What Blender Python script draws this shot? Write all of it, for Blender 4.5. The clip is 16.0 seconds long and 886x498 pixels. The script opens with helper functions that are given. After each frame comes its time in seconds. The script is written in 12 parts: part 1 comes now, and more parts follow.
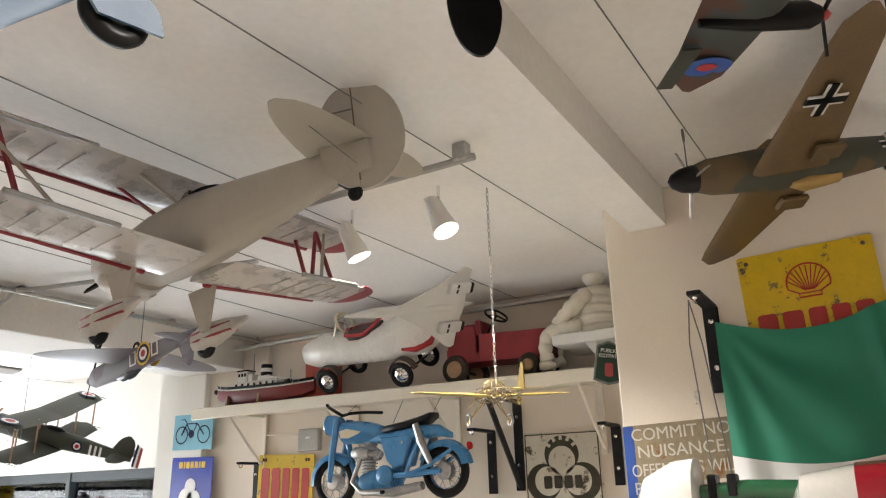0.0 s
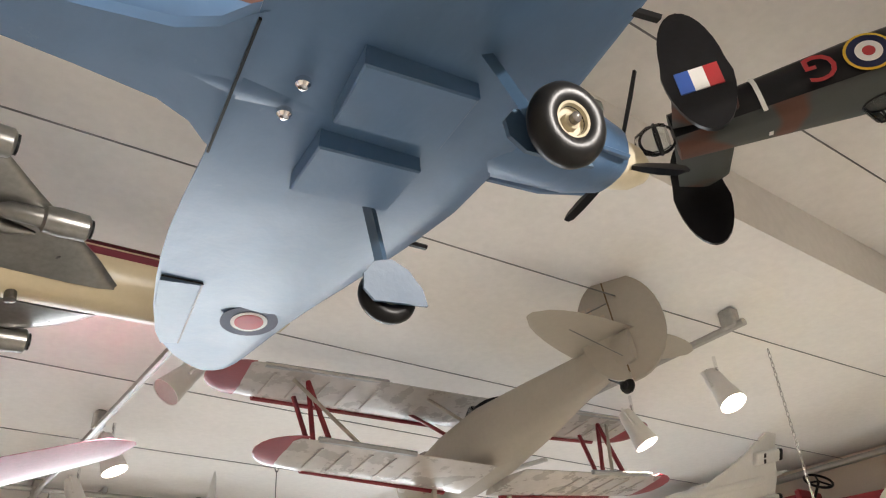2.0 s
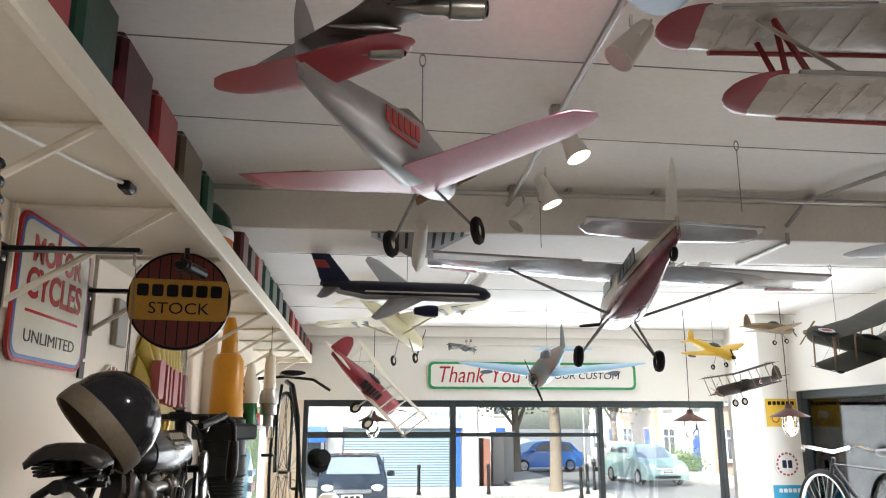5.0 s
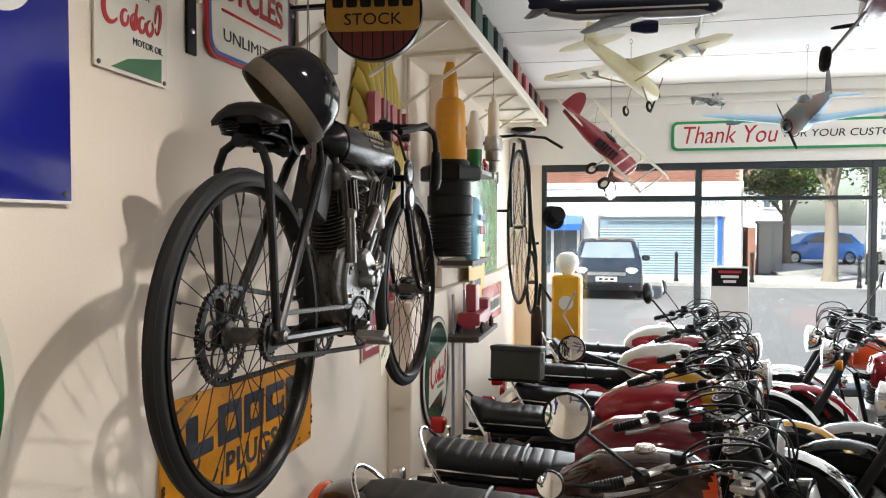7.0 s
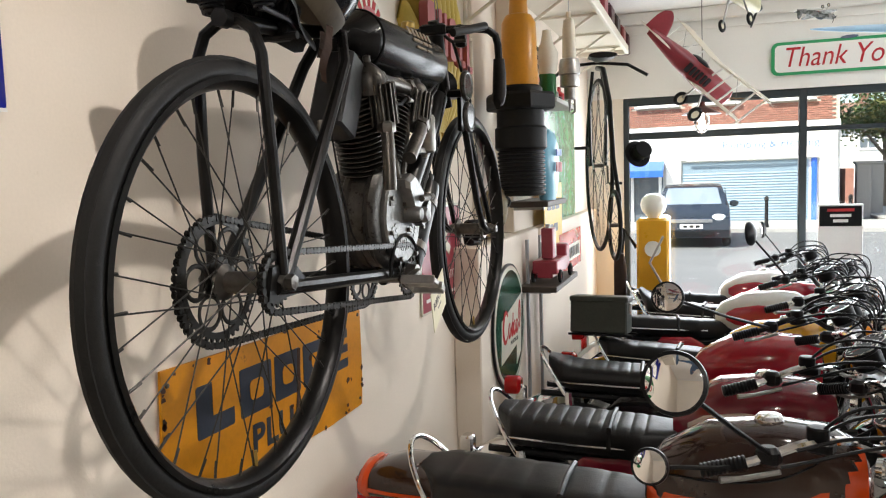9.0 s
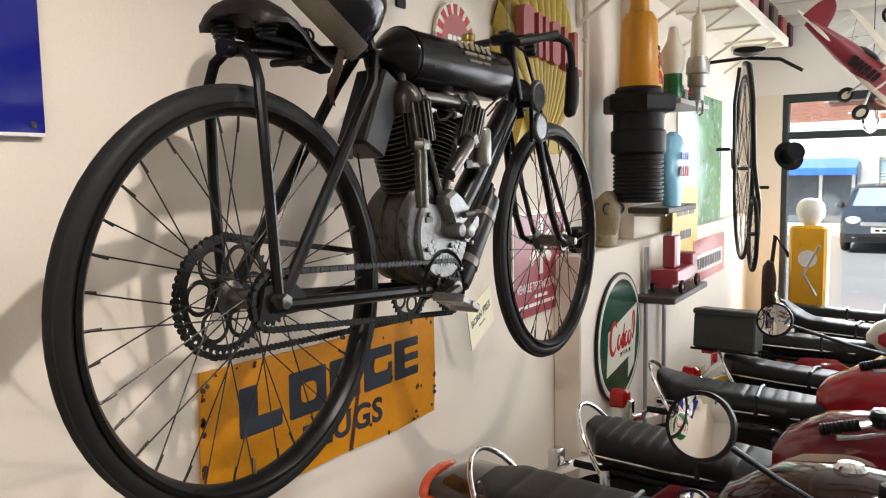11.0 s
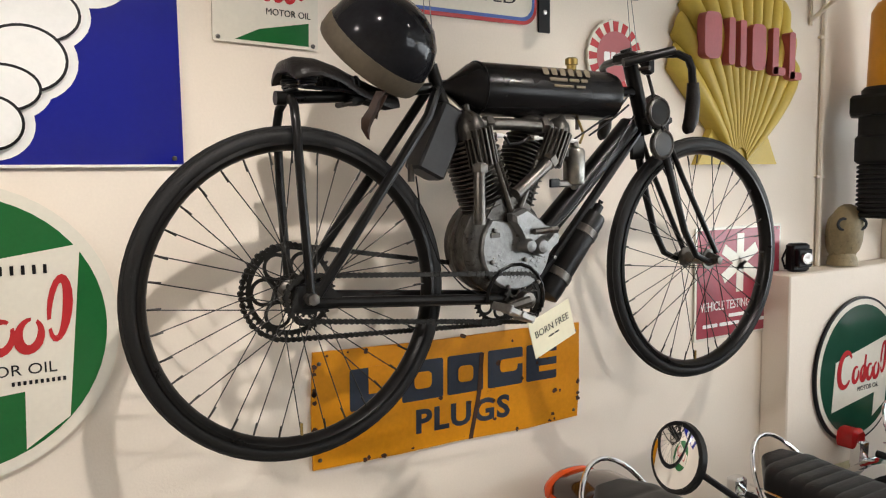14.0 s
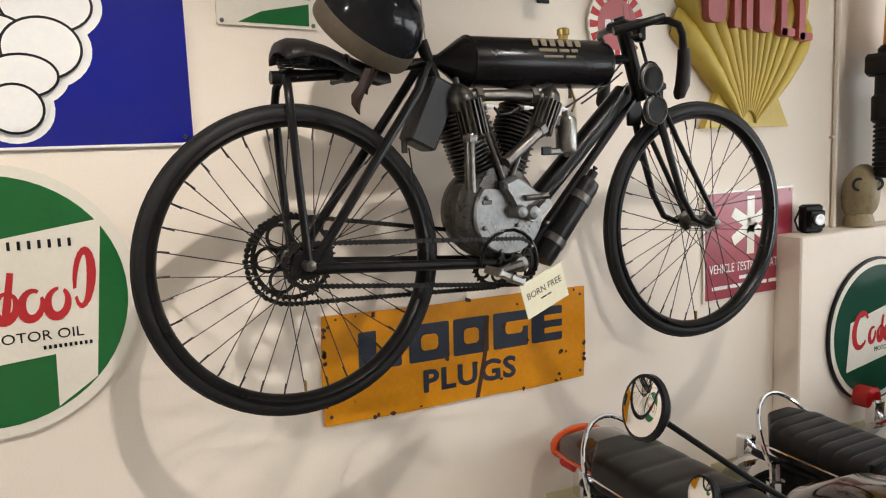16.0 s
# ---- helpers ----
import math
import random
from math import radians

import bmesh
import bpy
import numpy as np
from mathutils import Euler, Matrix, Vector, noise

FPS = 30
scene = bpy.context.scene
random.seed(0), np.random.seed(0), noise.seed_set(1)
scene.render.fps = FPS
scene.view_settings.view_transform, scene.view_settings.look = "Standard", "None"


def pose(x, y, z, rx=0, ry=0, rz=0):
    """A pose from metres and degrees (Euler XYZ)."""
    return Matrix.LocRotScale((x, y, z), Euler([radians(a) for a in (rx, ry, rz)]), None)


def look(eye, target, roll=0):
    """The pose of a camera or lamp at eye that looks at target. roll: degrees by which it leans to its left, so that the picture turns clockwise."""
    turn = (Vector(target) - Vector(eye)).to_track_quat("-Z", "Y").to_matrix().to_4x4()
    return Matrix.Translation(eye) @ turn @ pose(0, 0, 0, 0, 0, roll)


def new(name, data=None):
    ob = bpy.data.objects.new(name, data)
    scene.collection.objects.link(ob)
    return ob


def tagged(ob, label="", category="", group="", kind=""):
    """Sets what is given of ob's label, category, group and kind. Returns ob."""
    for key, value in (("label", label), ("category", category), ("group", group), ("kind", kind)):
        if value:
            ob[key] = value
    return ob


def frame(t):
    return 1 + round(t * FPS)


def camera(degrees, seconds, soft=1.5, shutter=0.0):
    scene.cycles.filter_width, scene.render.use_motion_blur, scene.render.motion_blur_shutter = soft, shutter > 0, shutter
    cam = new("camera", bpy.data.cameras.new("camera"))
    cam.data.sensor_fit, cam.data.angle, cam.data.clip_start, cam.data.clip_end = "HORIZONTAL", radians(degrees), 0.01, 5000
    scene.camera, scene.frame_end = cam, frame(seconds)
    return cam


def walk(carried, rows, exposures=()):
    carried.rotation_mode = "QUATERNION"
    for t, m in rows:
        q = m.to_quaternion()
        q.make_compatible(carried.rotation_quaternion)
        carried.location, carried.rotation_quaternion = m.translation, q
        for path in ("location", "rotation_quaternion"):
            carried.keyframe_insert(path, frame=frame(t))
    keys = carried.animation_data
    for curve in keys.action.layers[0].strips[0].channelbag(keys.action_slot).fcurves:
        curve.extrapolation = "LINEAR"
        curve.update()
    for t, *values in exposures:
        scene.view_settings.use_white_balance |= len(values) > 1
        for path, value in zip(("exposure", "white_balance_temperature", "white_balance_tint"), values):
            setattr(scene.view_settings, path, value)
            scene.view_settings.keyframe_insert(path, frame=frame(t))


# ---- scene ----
cam = camera(59.99, 16.0, soft=1.15)
# seconds, place in metres, turn in degrees
PATH = [
    (0.0, 0.024, 0.016, 2.130, 107.63, 1.50, -59.83),
    (0.5, 0.018, -0.003, 2.147, 112.11, 2.40, -56.57),
    (1.0, 0.013, -0.024, 2.156, 116.11, 3.21, -51.55),
    (1.5, 0.004, -0.038, 2.162, 119.31, 3.66, -44.83),
    (2.0, -0.013, -0.038, 2.161, 121.61, 3.48, -37.11),
    (2.5, -0.019, -0.030, 2.158, 122.50, 2.82, -29.19),
    (3.0, -0.020, -0.025, 2.153, 121.64, 2.22, -21.85),
    (3.5, -0.025, -0.009, 2.135, 118.88, 1.45, -15.72),
    (4.0, -0.024, 0.027, 2.110, 114.47, 0.62, -11.14),
    (4.5, -0.017, 0.070, 2.081, 109.00, 0.19, -8.02),
    (5.0, -0.021, 0.130, 2.052, 103.00, -0.03, -5.71),
    (7.5, 0.195, 0.429, 1.702, 86.25, 0.65, 16.65),
    (8.0, 0.086, 0.618, 1.676, 85.17, 1.39, 17.96),
    (10.5, 0.208, 0.788, 1.702, 84.15, 1.27, 24.97),
    (11.0, 0.350, 0.870, 1.726, 84.42, 0.93, 31.82),
    (11.5, 0.439, 1.003, 1.745, 85.69, 1.31, 37.66),
    (12.0, 0.554, 1.088, 1.763, 85.93, 1.42, 44.34),
    (12.5, 0.717, 1.166, 1.765, 85.63, 1.61, 49.97),
    (13.0, 0.765, 1.186, 1.764, 85.05, 1.63, 53.59),
    (13.5, 0.809, 1.190, 1.750, 84.90, 1.25, 56.12),
    (14.0, 0.935, 1.208, 1.765, 84.73, 0.82, 58.46),
    (14.5, 1.020, 1.216, 1.773, 84.85, 0.58, 60.20),
    (15.0, 1.070, 1.229, 1.778, 84.97, 0.79, 61.40),
    (15.5, 1.095, 1.254, 1.776, 84.29, 1.46, 61.85),
    (16.0, 1.082, 1.270, 1.764, 82.59, 2.26, 61.83),
]
walk(cam, [(t, pose(x, y, z, rx, ry, rz)) for t, x, y, z, rx, ry, rz in PATH],
     [(0.0, 2.06), (1.0, 2.12), (2.5, 2.2), (3.5, 2.22), (4.0, 1.98), (4.5, 1.68), (5.0, 1.32), (7.5, 1.2), (10.5, 1.42), (14.5, 1.46), (16.0, 1.42)])

# ---- world, sun, lamps ----
world = bpy.data.worlds.new("sky")
scene.world = world
world.use_nodes = True
wn = world.node_tree.nodes
wl = world.node_tree.links
sky = wn.new("ShaderNodeTexSky")
sky.sky_type = 'NISHITA'
sky.sun_disc = False
sky.sun_elevation = radians(48)
sky.sun_rotation = radians(217)
sky.air_density = 1.0
sky.dust_density = 2.5
wn["Background"].inputs["Strength"].default_value = 0.15
wl.new(sky.outputs[0], wn["Background"].inputs["Color"])

SUN = new("sun", bpy.data.lights.new("sun", 'SUN'))
SUN.data.energy = 5.0
SUN.data.angle = radians(0.6)
SUN.data.color = (1.0, 0.95, 0.87)
SUN.matrix_world = look((0, 0, 0), (0.42, 0.55, -0.72))


def spot(x, y, z, tx, ty, tz, watts, size=92, blend=0.85, radius=0.02):
    """The light of one track spot, seen or added as fill."""
    lamp = new("spot_light", bpy.data.lights.new("spot_light", 'SPOT'))
    lamp.data.energy = watts
    lamp.data.spot_size = radians(size)
    lamp.data.spot_blend = blend
    lamp.data.shadow_soft_size = radius
    lamp.data.color = (1.0, 0.93, 0.87)
    lamp.matrix_world = look((x, y, z), (tx, ty, tz))
    return lamp


# head place of each track spot, and what it points at; the last two are added fill
SPOTS = [
    (0.53, 1.58, 2.85, -0.95, 1.50, 1.10, 33),
    (0.54, 2.12, 2.83, 1.5, 1.5, 0.2, 11),
    (0.575, 2.58, 2.83, 1.6, 2.2, 0.2, 12),
    (0.565, 2.90, 2.83, -0.95, 2.7, 1.0, 22),
    (0.60, 4.30, 2.84, -0.95, 4.5, 1.3, 8),
    (0.60, 5.25, 2.84, 2.8, 5.2, 1.2, 8),
    (1.68, 0.97, 2.83, 1.6, 0.2, 1.2, 13),
    (1.70, 1.27, 2.82, 2.1, 0.7, 1.3, 11),
    (1.66, 3.75, 2.84, 0.4, 3.6, 0.9, 10),
    # unseen spots added behind the camera: wall fill, then floor bounce for the ceiling
    (0.75, -0.95, 2.84, -0.93, 1.3, 1.5, 36),
    (1.2, -1.2, 2.84, 1.3, -0.6, 0.4, 88),
]
for sx, sy, sz, ax, ay, az, w in SPOTS:
    if w:
        d = (Vector((ax, ay, az)) - Vector((sx, sy, sz))).normalized() * 0.075
        spot(sx + d.x, sy + d.y, sz + d.z, ax, ay, az, w, 74 if ax < -0.5 and sy > 0 else 92)


def daylight(name, m, w, h, watts):
    """Sky light through one window's opening."""
    lamp = new(name, bpy.data.lights.new(name, 'AREA'))
    lamp.data.shape = 'RECTANGLE'
    lamp.data.size, lamp.data.size_y = w, h
    lamp.data.energy = watts
    lamp.data.color = (0.90, 0.95, 1.0)
    lamp.matrix_world = m
    return lamp


daylight("front_daylight", look((1.5, 7.20, 1.4), (1.5, 0, 1.5)), 4.0, 1.7, 56)
daylight("side_daylight", look((3.36, 4.9, 1.6), (0, 4.9, 1.6)), 1.7, 1.3, 20)
scene.view_settings.exposure = 0.9

# ---- materials ----
MATS = {}


def mat(name, color, rough=0.6, metal=0.0, vary=0.12, scale=6.0, bump=0.08, fine=90.0, stain=None, stain_amount=0.0,
        coat=0.0, emit=0.0, random_value=0.0, stretch=None):
    """A surface with grain and patches: colour varied at two sizes, fine relief, worn gloss."""
    if name in MATS:
        return MATS[name]
    m = bpy.data.materials.new(name)
    m.use_nodes = True
    n, l = m.node_tree.nodes, m.node_tree.links
    b = n["Principled BSDF"]
    b.inputs["Metallic"].default_value = metal
    if max(color[:3]) < 0.08:
        b.inputs["Specular IOR Level"].default_value = 0.2 if max(color[:3]) < 0.03 else 0.3
    if coat:
        b.inputs["Coat Weight"].default_value = coat
        b.inputs["Coat Roughness"].default_value = 0.06
    tc = n.new("ShaderNodeTexCoord")
    source = tc.outputs["Object"]
    if stretch:
        mp = n.new("ShaderNodeMapping")
        mp.inputs["Scale"].default_value = stretch
        l.new(source, mp.inputs["Vector"])
        source = mp.outputs["Vector"]
    big = n.new("ShaderNodeTexNoise")
    big.inputs["Scale"].default_value = scale
    big.inputs["Detail"].default_value = 5
    big.inputs["Roughness"].default_value = 0.62
    small = n.new("ShaderNodeTexNoise")
    small.inputs["Scale"].default_value = fine
    small.inputs["Detail"].default_value = 3
    l.new(source, big.inputs["Vector"])
    l.new(source, small.inputs["Vector"])
    c = Vector(color[:3])
    ramp = n.new("ShaderNodeMix")
    ramp.data_type = 'RGBA'
    ramp.inputs[6].default_value = (*(c * (1 - vary)), 1)
    ramp.inputs[7].default_value = (*[min(1.0, v * (1 + vary)) for v in c], 1)
    mr = n.new("ShaderNodeMapRange")
    mr.inputs["From Min"].default_value, mr.inputs["From Max"].default_value = 0.3, 0.7
    l.new(big.outputs["Fac"], mr.inputs["Value"])
    sm = n.new("ShaderNodeMapRange")
    sm.inputs["From Min"].default_value, sm.inputs["From Max"].default_value = 0.3, 0.7
    l.new(small.outputs["Fac"], sm.inputs["Value"])
    both = n.new("ShaderNodeMix")
    both.inputs[0].default_value = 0.35
    l.new(mr.outputs["Result"], both.inputs[2])
    l.new(sm.outputs["Result"], both.inputs[3])
    l.new(both.outputs[0], ramp.inputs[0])
    out = ramp.outputs[2]
    if stain:
        s = n.new("ShaderNodeTexNoise")
        s.inputs["Scale"].default_value = scale * 2.6
        s.inputs["Detail"].default_value = 7
        s.inputs["Roughness"].default_value = 0.7
        l.new(source, s.inputs["Vector"])
        sr = n.new("ShaderNodeMapRange")
        sr.inputs["From Min"].default_value = 0.72 - 0.3 * stain_amount
        sr.inputs["From Max"].default_value = 0.76 - 0.3 * stain_amount + 0.03
        l.new(s.outputs["Fac"], sr.inputs["Value"])
        mx = n.new("ShaderNodeMix")
        mx.data_type = 'RGBA'
        mx.inputs[7].default_value = (*stain[:3], 1)
        l.new(sr.outputs["Result"], mx.inputs[0])
        l.new(out, mx.inputs[6])
        out = mx.outputs[2]
    if random_value:
        oi = n.new("ShaderNodeObjectInfo")
        hv = n.new("ShaderNodeHueSaturation")
        r2 = n.new("ShaderNodeMapRange")
        r2.inputs["To Min"].default_value, r2.inputs["To Max"].default_value = 1 - random_value, 1 + random_value
        l.new(oi.outputs["Random"], r2.inputs["Value"])
        l.new(r2.outputs["Result"], hv.inputs["Value"])
        l.new(out, hv.inputs["Color"])
        out = hv.outputs["Color"]
    l.new(out, b.inputs["Base Color"])
    rr = n.new("ShaderNodeMapRange")
    rr.inputs["To Min"].default_value = max(0.02, rough * 0.75)
    rr.inputs["To Max"].default_value = min(1.0, rough * 1.25)
    l.new(big.outputs["Fac"], rr.inputs["Value"])
    l.new(rr.outputs["Result"], b.inputs["Roughness"])
    if bump:
        bp = n.new("ShaderNodeBump")
        bp.inputs["Strength"].default_value = bump
        bp.inputs["Distance"].default_value = 0.004
        l.new(small.outputs["Fac"], bp.inputs["Height"])
        l.new(bp.outputs["Normal"], b.inputs["Normal"])
    if emit:
        b.inputs["Emission Color"].default_value = (*c, 1)
        b.inputs["Emission Strength"].default_value = emit
    MATS[name] = m
    return m


def two_tone(name, a, b2, scale=4.0, rough=0.6, edge=0.03, metal=0.0):
    """Hard-edged patches of two paints, as camouflage has them."""
    m = mat(name, a, rough, metal)
    n, l = m.node_tree.nodes, m.node_tree.links
    tc = n.new("ShaderNodeTexCoord")
    t = n.new("ShaderNodeTexNoise")
    t.inputs["Scale"].default_value = scale
    t.inputs["Detail"].default_value = 1.0
    l.new(tc.outputs["Object"], t.inputs["Vector"])
    mr = n.new("ShaderNodeMapRange")
    mr.inputs["From Min"].default_value, mr.inputs["From Max"].default_value = 0.5 - edge, 0.5 + edge
    l.new(t.outputs["Fac"], mr.inputs["Value"])
    bs = n["Principled BSDF"]
    old = bs.inputs["Base Color"].links[0].from_socket
    mx = n.new("ShaderNodeMix")
    mx.data_type = 'RGBA'
    mx.inputs[7].default_value = (*b2, 1)
    l.new(mr.outputs["Result"], mx.inputs[0])
    l.new(old, mx.inputs[6])
    l.new(mx.outputs[2], bs.inputs["Base Color"])
    return m


def glass(name, tint=(0.95, 0.98, 0.97), rough=0.0, through_light=0.9):
    """Clear pane: mostly lets light through, mirrors a little at its face."""
    m = bpy.data.materials.new(name)
    m.use_nodes = True
    n, l = m.node_tree.nodes, m.node_tree.links
    n.remove(n["Principled BSDF"])
    tr = n.new("ShaderNodeBsdfTransparent")
    tr.inputs["Color"].default_value = (*tint, 1)
    gl = n.new("ShaderNodeBsdfGlossy")
    gl.inputs["Roughness"].default_value = max(rough, 0.01)
    fr = n.new("ShaderNodeFresnel")
    fr.inputs["IOR"].default_value = 1.45
    mx = n.new("ShaderNodeMixShader")
    l.new(fr.outputs[0], mx.inputs[0])
    l.new(tr.outputs[0], mx.inputs[1])
    l.new(gl.outputs[0], mx.inputs[2])
    l.new(mx.outputs[0], n["Material Output"].inputs["Surface"])
    MATS[name] = m
    return m


# ---- mesh helpers: each gives (vertices, faces) ----
def box(sx, sy, sz, bevel=0.0, at=(0, 0, 0)):
    """A box with chamfered edges."""
    hx, hy, hz = sx / 2, sy / 2, sz / 2
    b = min(bevel, hx * 0.45, hy * 0.45, hz * 0.45)
    if b <= 0:
        v = [(x, y, z) for z in (-hz, hz) for x, y in ((-hx, -hy), (hx, -hy), (hx, hy), (-hx, hy))]
        f = [(3, 2, 1, 0), (4, 5, 6, 7), (0, 1, 5, 4), (1, 2, 6, 5), (2, 3, 7, 6), (3, 0, 4, 7)]
    else:
        def ring(kx, ky, z):
            return [(-kx + b, -ky, z), (kx - b, -ky, z), (kx, -ky + b, z), (kx, ky - b, z), (kx - b, ky, z), (-kx + b, ky, z), (-kx, ky - b, z), (-kx, -ky + b, z)]
        rs = [ring(hx - b, hy - b, -hz), ring(hx, hy, -hz + b), ring(hx, hy, hz - b), ring(hx - b, hy - b, hz)]
        v = [p for r in rs for p in r]
        f = [tuple(range(7, -1, -1)), tuple(range(24, 32))]
        for k in range(3):
            for i in range(8):
                j = (i + 1) % 8
                f.append((k * 8 + i, k * 8 + j, k * 8 + 8 + j, k * 8 + 8 + i))
    return [(x + at[0], y + at[1], z + at[2]) for x, y, z in v], f


def loft(rings, cap=True, closed=True):
    """Skins rings of equal length."""
    n = len(rings[0])
    v = [tuple(p) for r in rings for p in r]
    f = []
    for k in range(len(rings) - 1):
        for i in range(n if closed else n - 1):
            j = (i + 1) % n
            f.append((k * n + i, k * n + j, k * n + n + j, k * n + n + i))
    if cap and closed:
        f.append(tuple(range(n - 1, -1, -1)))
        f.append(tuple(range((len(rings) - 1) * n, len(rings) * n)))
    return v, f


def lathe(profile, segs=24, axis='z'):
    """Turns (radius, height) pairs about an axis."""
    rings = []
    for r, h in profile:
        ring = []
        for i in range(segs):
            a = 2 * math.pi * i / segs
            c, s = r * math.cos(a), r * math.sin(a)
            ring.append({'z': (c, s, h), 'x': (h, c, s), 'y': (s, h, c)}[axis])
        rings.append(ring)
    return loft(rings)


def tube(points, r, segs=8, closed=False):
    """Sweeps a round bar along points; r may be a list."""
    ps = [Vector(p) for p in points]
    n = len(ps)
    rs = r if isinstance(r, (list, tuple)) else [r] * n
    rings = []
    last = None
    for i, p in enumerate(ps):
        if closed:
            d = (ps[(i + 1) % n] - ps[i - 1])
        else:
            d = ps[min(i + 1, n - 1)] - ps[max(i - 1, 0)]
        d.normalize()
        if last is None:
            u = d.cross(Vector((0, 0, 1)) if abs(d.z) < 0.9 else Vector((1, 0, 0))).normalized()
        else:
            u = (last - d * last.dot(d)).normalized()
        last = u
        w = d.cross(u)
        rings.append([p + (u * math.cos(2 * math.pi * k / segs) + w * math.sin(2 * math.pi * k / segs)) * rs[i] for k in range(segs)])
    if closed:
        v, f = loft(rings, cap=False)
        b = (n - 1) * segs
        f += [(b + i, b + (i + 1) % segs, (i + 1) % segs, i) for i in range(segs)]
        return v, f
    return loft(rings)


def bent(points, n=5):
    """A smooth line through the points given."""
    ps = [Vector(p) for p in points]
    ext = [ps[0] * 2 - ps[1]] + ps + [ps[-1] * 2 - ps[-2]]
    out = []
    for a, b, c, d in zip(ext, ext[1:], ext[2:], ext[3:]):
        for k in range(n):
            u = k / n
            out.append(0.5 * (2 * b + (c - a) * u + (2 * a - 5 * b + 4 * c - d) * u * u + (3 * b - a - 3 * c + d) * u ** 3))
    return out + [ps[-1]]


def torus(R, r, segs=48, tube_segs=10, axis='y', squash=1.0):
    """A tyre or ring about an axis."""
    rings = []
    for i in range(segs):
        a = 2 * math.pi * i / segs
        ring = []
        for k in range(tube_segs):
            b = 2 * math.pi * k / tube_segs
            q = R + r * math.cos(b)
            h = r * math.sin(b) * squash
            c, s = q * math.cos(a), q * math.sin(a)
            ring.append({'y': (c, h, s), 'z': (c, s, h), 'x': (h, c, s)}[axis])
        rings.append(ring)
    v, f = loft(rings, cap=False)
    b = (segs - 1) * tube_segs
    f += [(b + i, b + (i + 1) % tube_segs, (i + 1) % tube_segs, i) for i in range(tube_segs)]
    return v, f


def slab(outline, thick, plane='xz', at=0.0):
    """A flat plate of the given outline; thick along the third axis, from `at`."""
    def put(u, w, t):
        return {'xz': (u, t, w), 'yz': (t, u, w), 'xy': (u, w, t)}[plane]
    n = len(outline)
    v = [put(u, w, at) for u, w in outline] + [put(u, w, at + thick) for u, w in outline]
    f = [tuple(range(n)), tuple(range(2 * n - 1, n - 1, -1))]
    f += [(i, n + i, n + (i + 1) % n, (i + 1) % n) for i in range(n)]
    return v, f


def disc(r, segs=40, cx=0.0, cy=0.0, sx=1.0, sy=1.0):
    return [(cx + sx * r * math.cos(2 * math.pi * i / segs), cy + sy * r * math.sin(2 * math.pi * i / segs)) for i in range(segs)]


def round_rect(w, h, r, cx=0.0, cy=0.0, k=5):
    o = []
    for qx, qy, a0 in ((1, 1, 0), (-1, 1, 90), (-1, -1, 180), (1, -1, 270)):
        for i in range(k + 1):
            a = radians(a0 + 90 * i / k)
            o.append((cx + qx * (w / 2 - r) + r * math.cos(a), cy + qy * (h / 2 - r) + r * math.sin(a)))
    return o


def moved(g, m):
    v, f = g
    return [tuple(m @ Vector(p)) for p in v], f


def joined(*gs):
    v, f = [], []
    for a, b in gs:
        k = len(v)
        v += a
        f += [tuple(i + k for i in q) for q in b]
    return v, f


def mesh_of(name, g, material, smooth=None):
    me = bpy.data.meshes.new(name)
    me.from_pydata([tuple(p) for p in g[0]], [], g[1])
    me.validate()
    b = bmesh.new()
    b.from_mesh(me)
    bmesh.ops.recalc_face_normals(b, faces=b.faces[:])
    if smooth is not None:
        for fc in b.faces:
            fc.smooth = True
        for e in b.edges:
            if len(e.link_faces) == 2 and e.calc_face_angle(0) > radians(smooth):
                e.smooth = False
    b.to_mesh(me)
    b.free()
    if material:
        me.materials.append(material)
    return me


def part(name, g, material, parent=None, label="", m=None, smooth=35, kind="", category=""):
    """One mesh object under a thing, or a thing or piece of the setting by itself."""
    ob = new(name, mesh_of(name, g, material, smooth))
    if parent is not None:
        ob.parent = parent
    if m is not None:
        ob.matrix_basis = m
    return tagged(ob, label, category, "", kind)


def thing(name, label, category, m=None, group=""):
    """An empty at a thing's base."""
    ob = new(name)
    ob.empty_display_size = 0.05
    if m is not None:
        ob.matrix_basis = m
    return tagged(ob, label, category, group)


def lettering(name, body, height, material, parent, m, width=None, depth=0.002, shear=0.0, label="", spacing=1.0, bold=0.0):
    """Raised letters in the built-in font, centred on m's origin, facing its +z."""
    cu = bpy.data.curves.new(name, 'FONT')
    cu.body = body
    cu.align_x, cu.align_y = 'CENTER', 'CENTER'
    cu.size = height * 1.42
    cu.extrude = depth
    cu.shear = shear
    cu.space_character = spacing
    cu.offset = bold * height
    cu.resolution_u = 3
    tmp = bpy.data.objects.new(name, cu)
    me = bpy.data.meshes.new_from_object(tmp)
    bpy.data.objects.remove(tmp)
    if width:
        xs = [q.co.x for q in me.vertices]
        k = width / max(1e-6, max(xs) - min(xs))
        for q in me.vertices:
            q.co.x *= k
    me.materials.append(material)
    ob = new(name, me)
    ob.parent = parent
    ob.matrix_basis = m
    return tagged(ob, label)


def bars(widths, height, gap):
    """A row of plain blocks, centred, in the xy plane."""
    total = sum(widths) + gap * (len(widths) - 1)
    g, x = [], -total / 2
    for w in widths:
        g.append(slab(round_rect(w, height, min(w, height) * 0.12, x + w / 2, 0, 2), 0.003, 'xy', 0.0))
        x += w + gap
    return joined(*g)


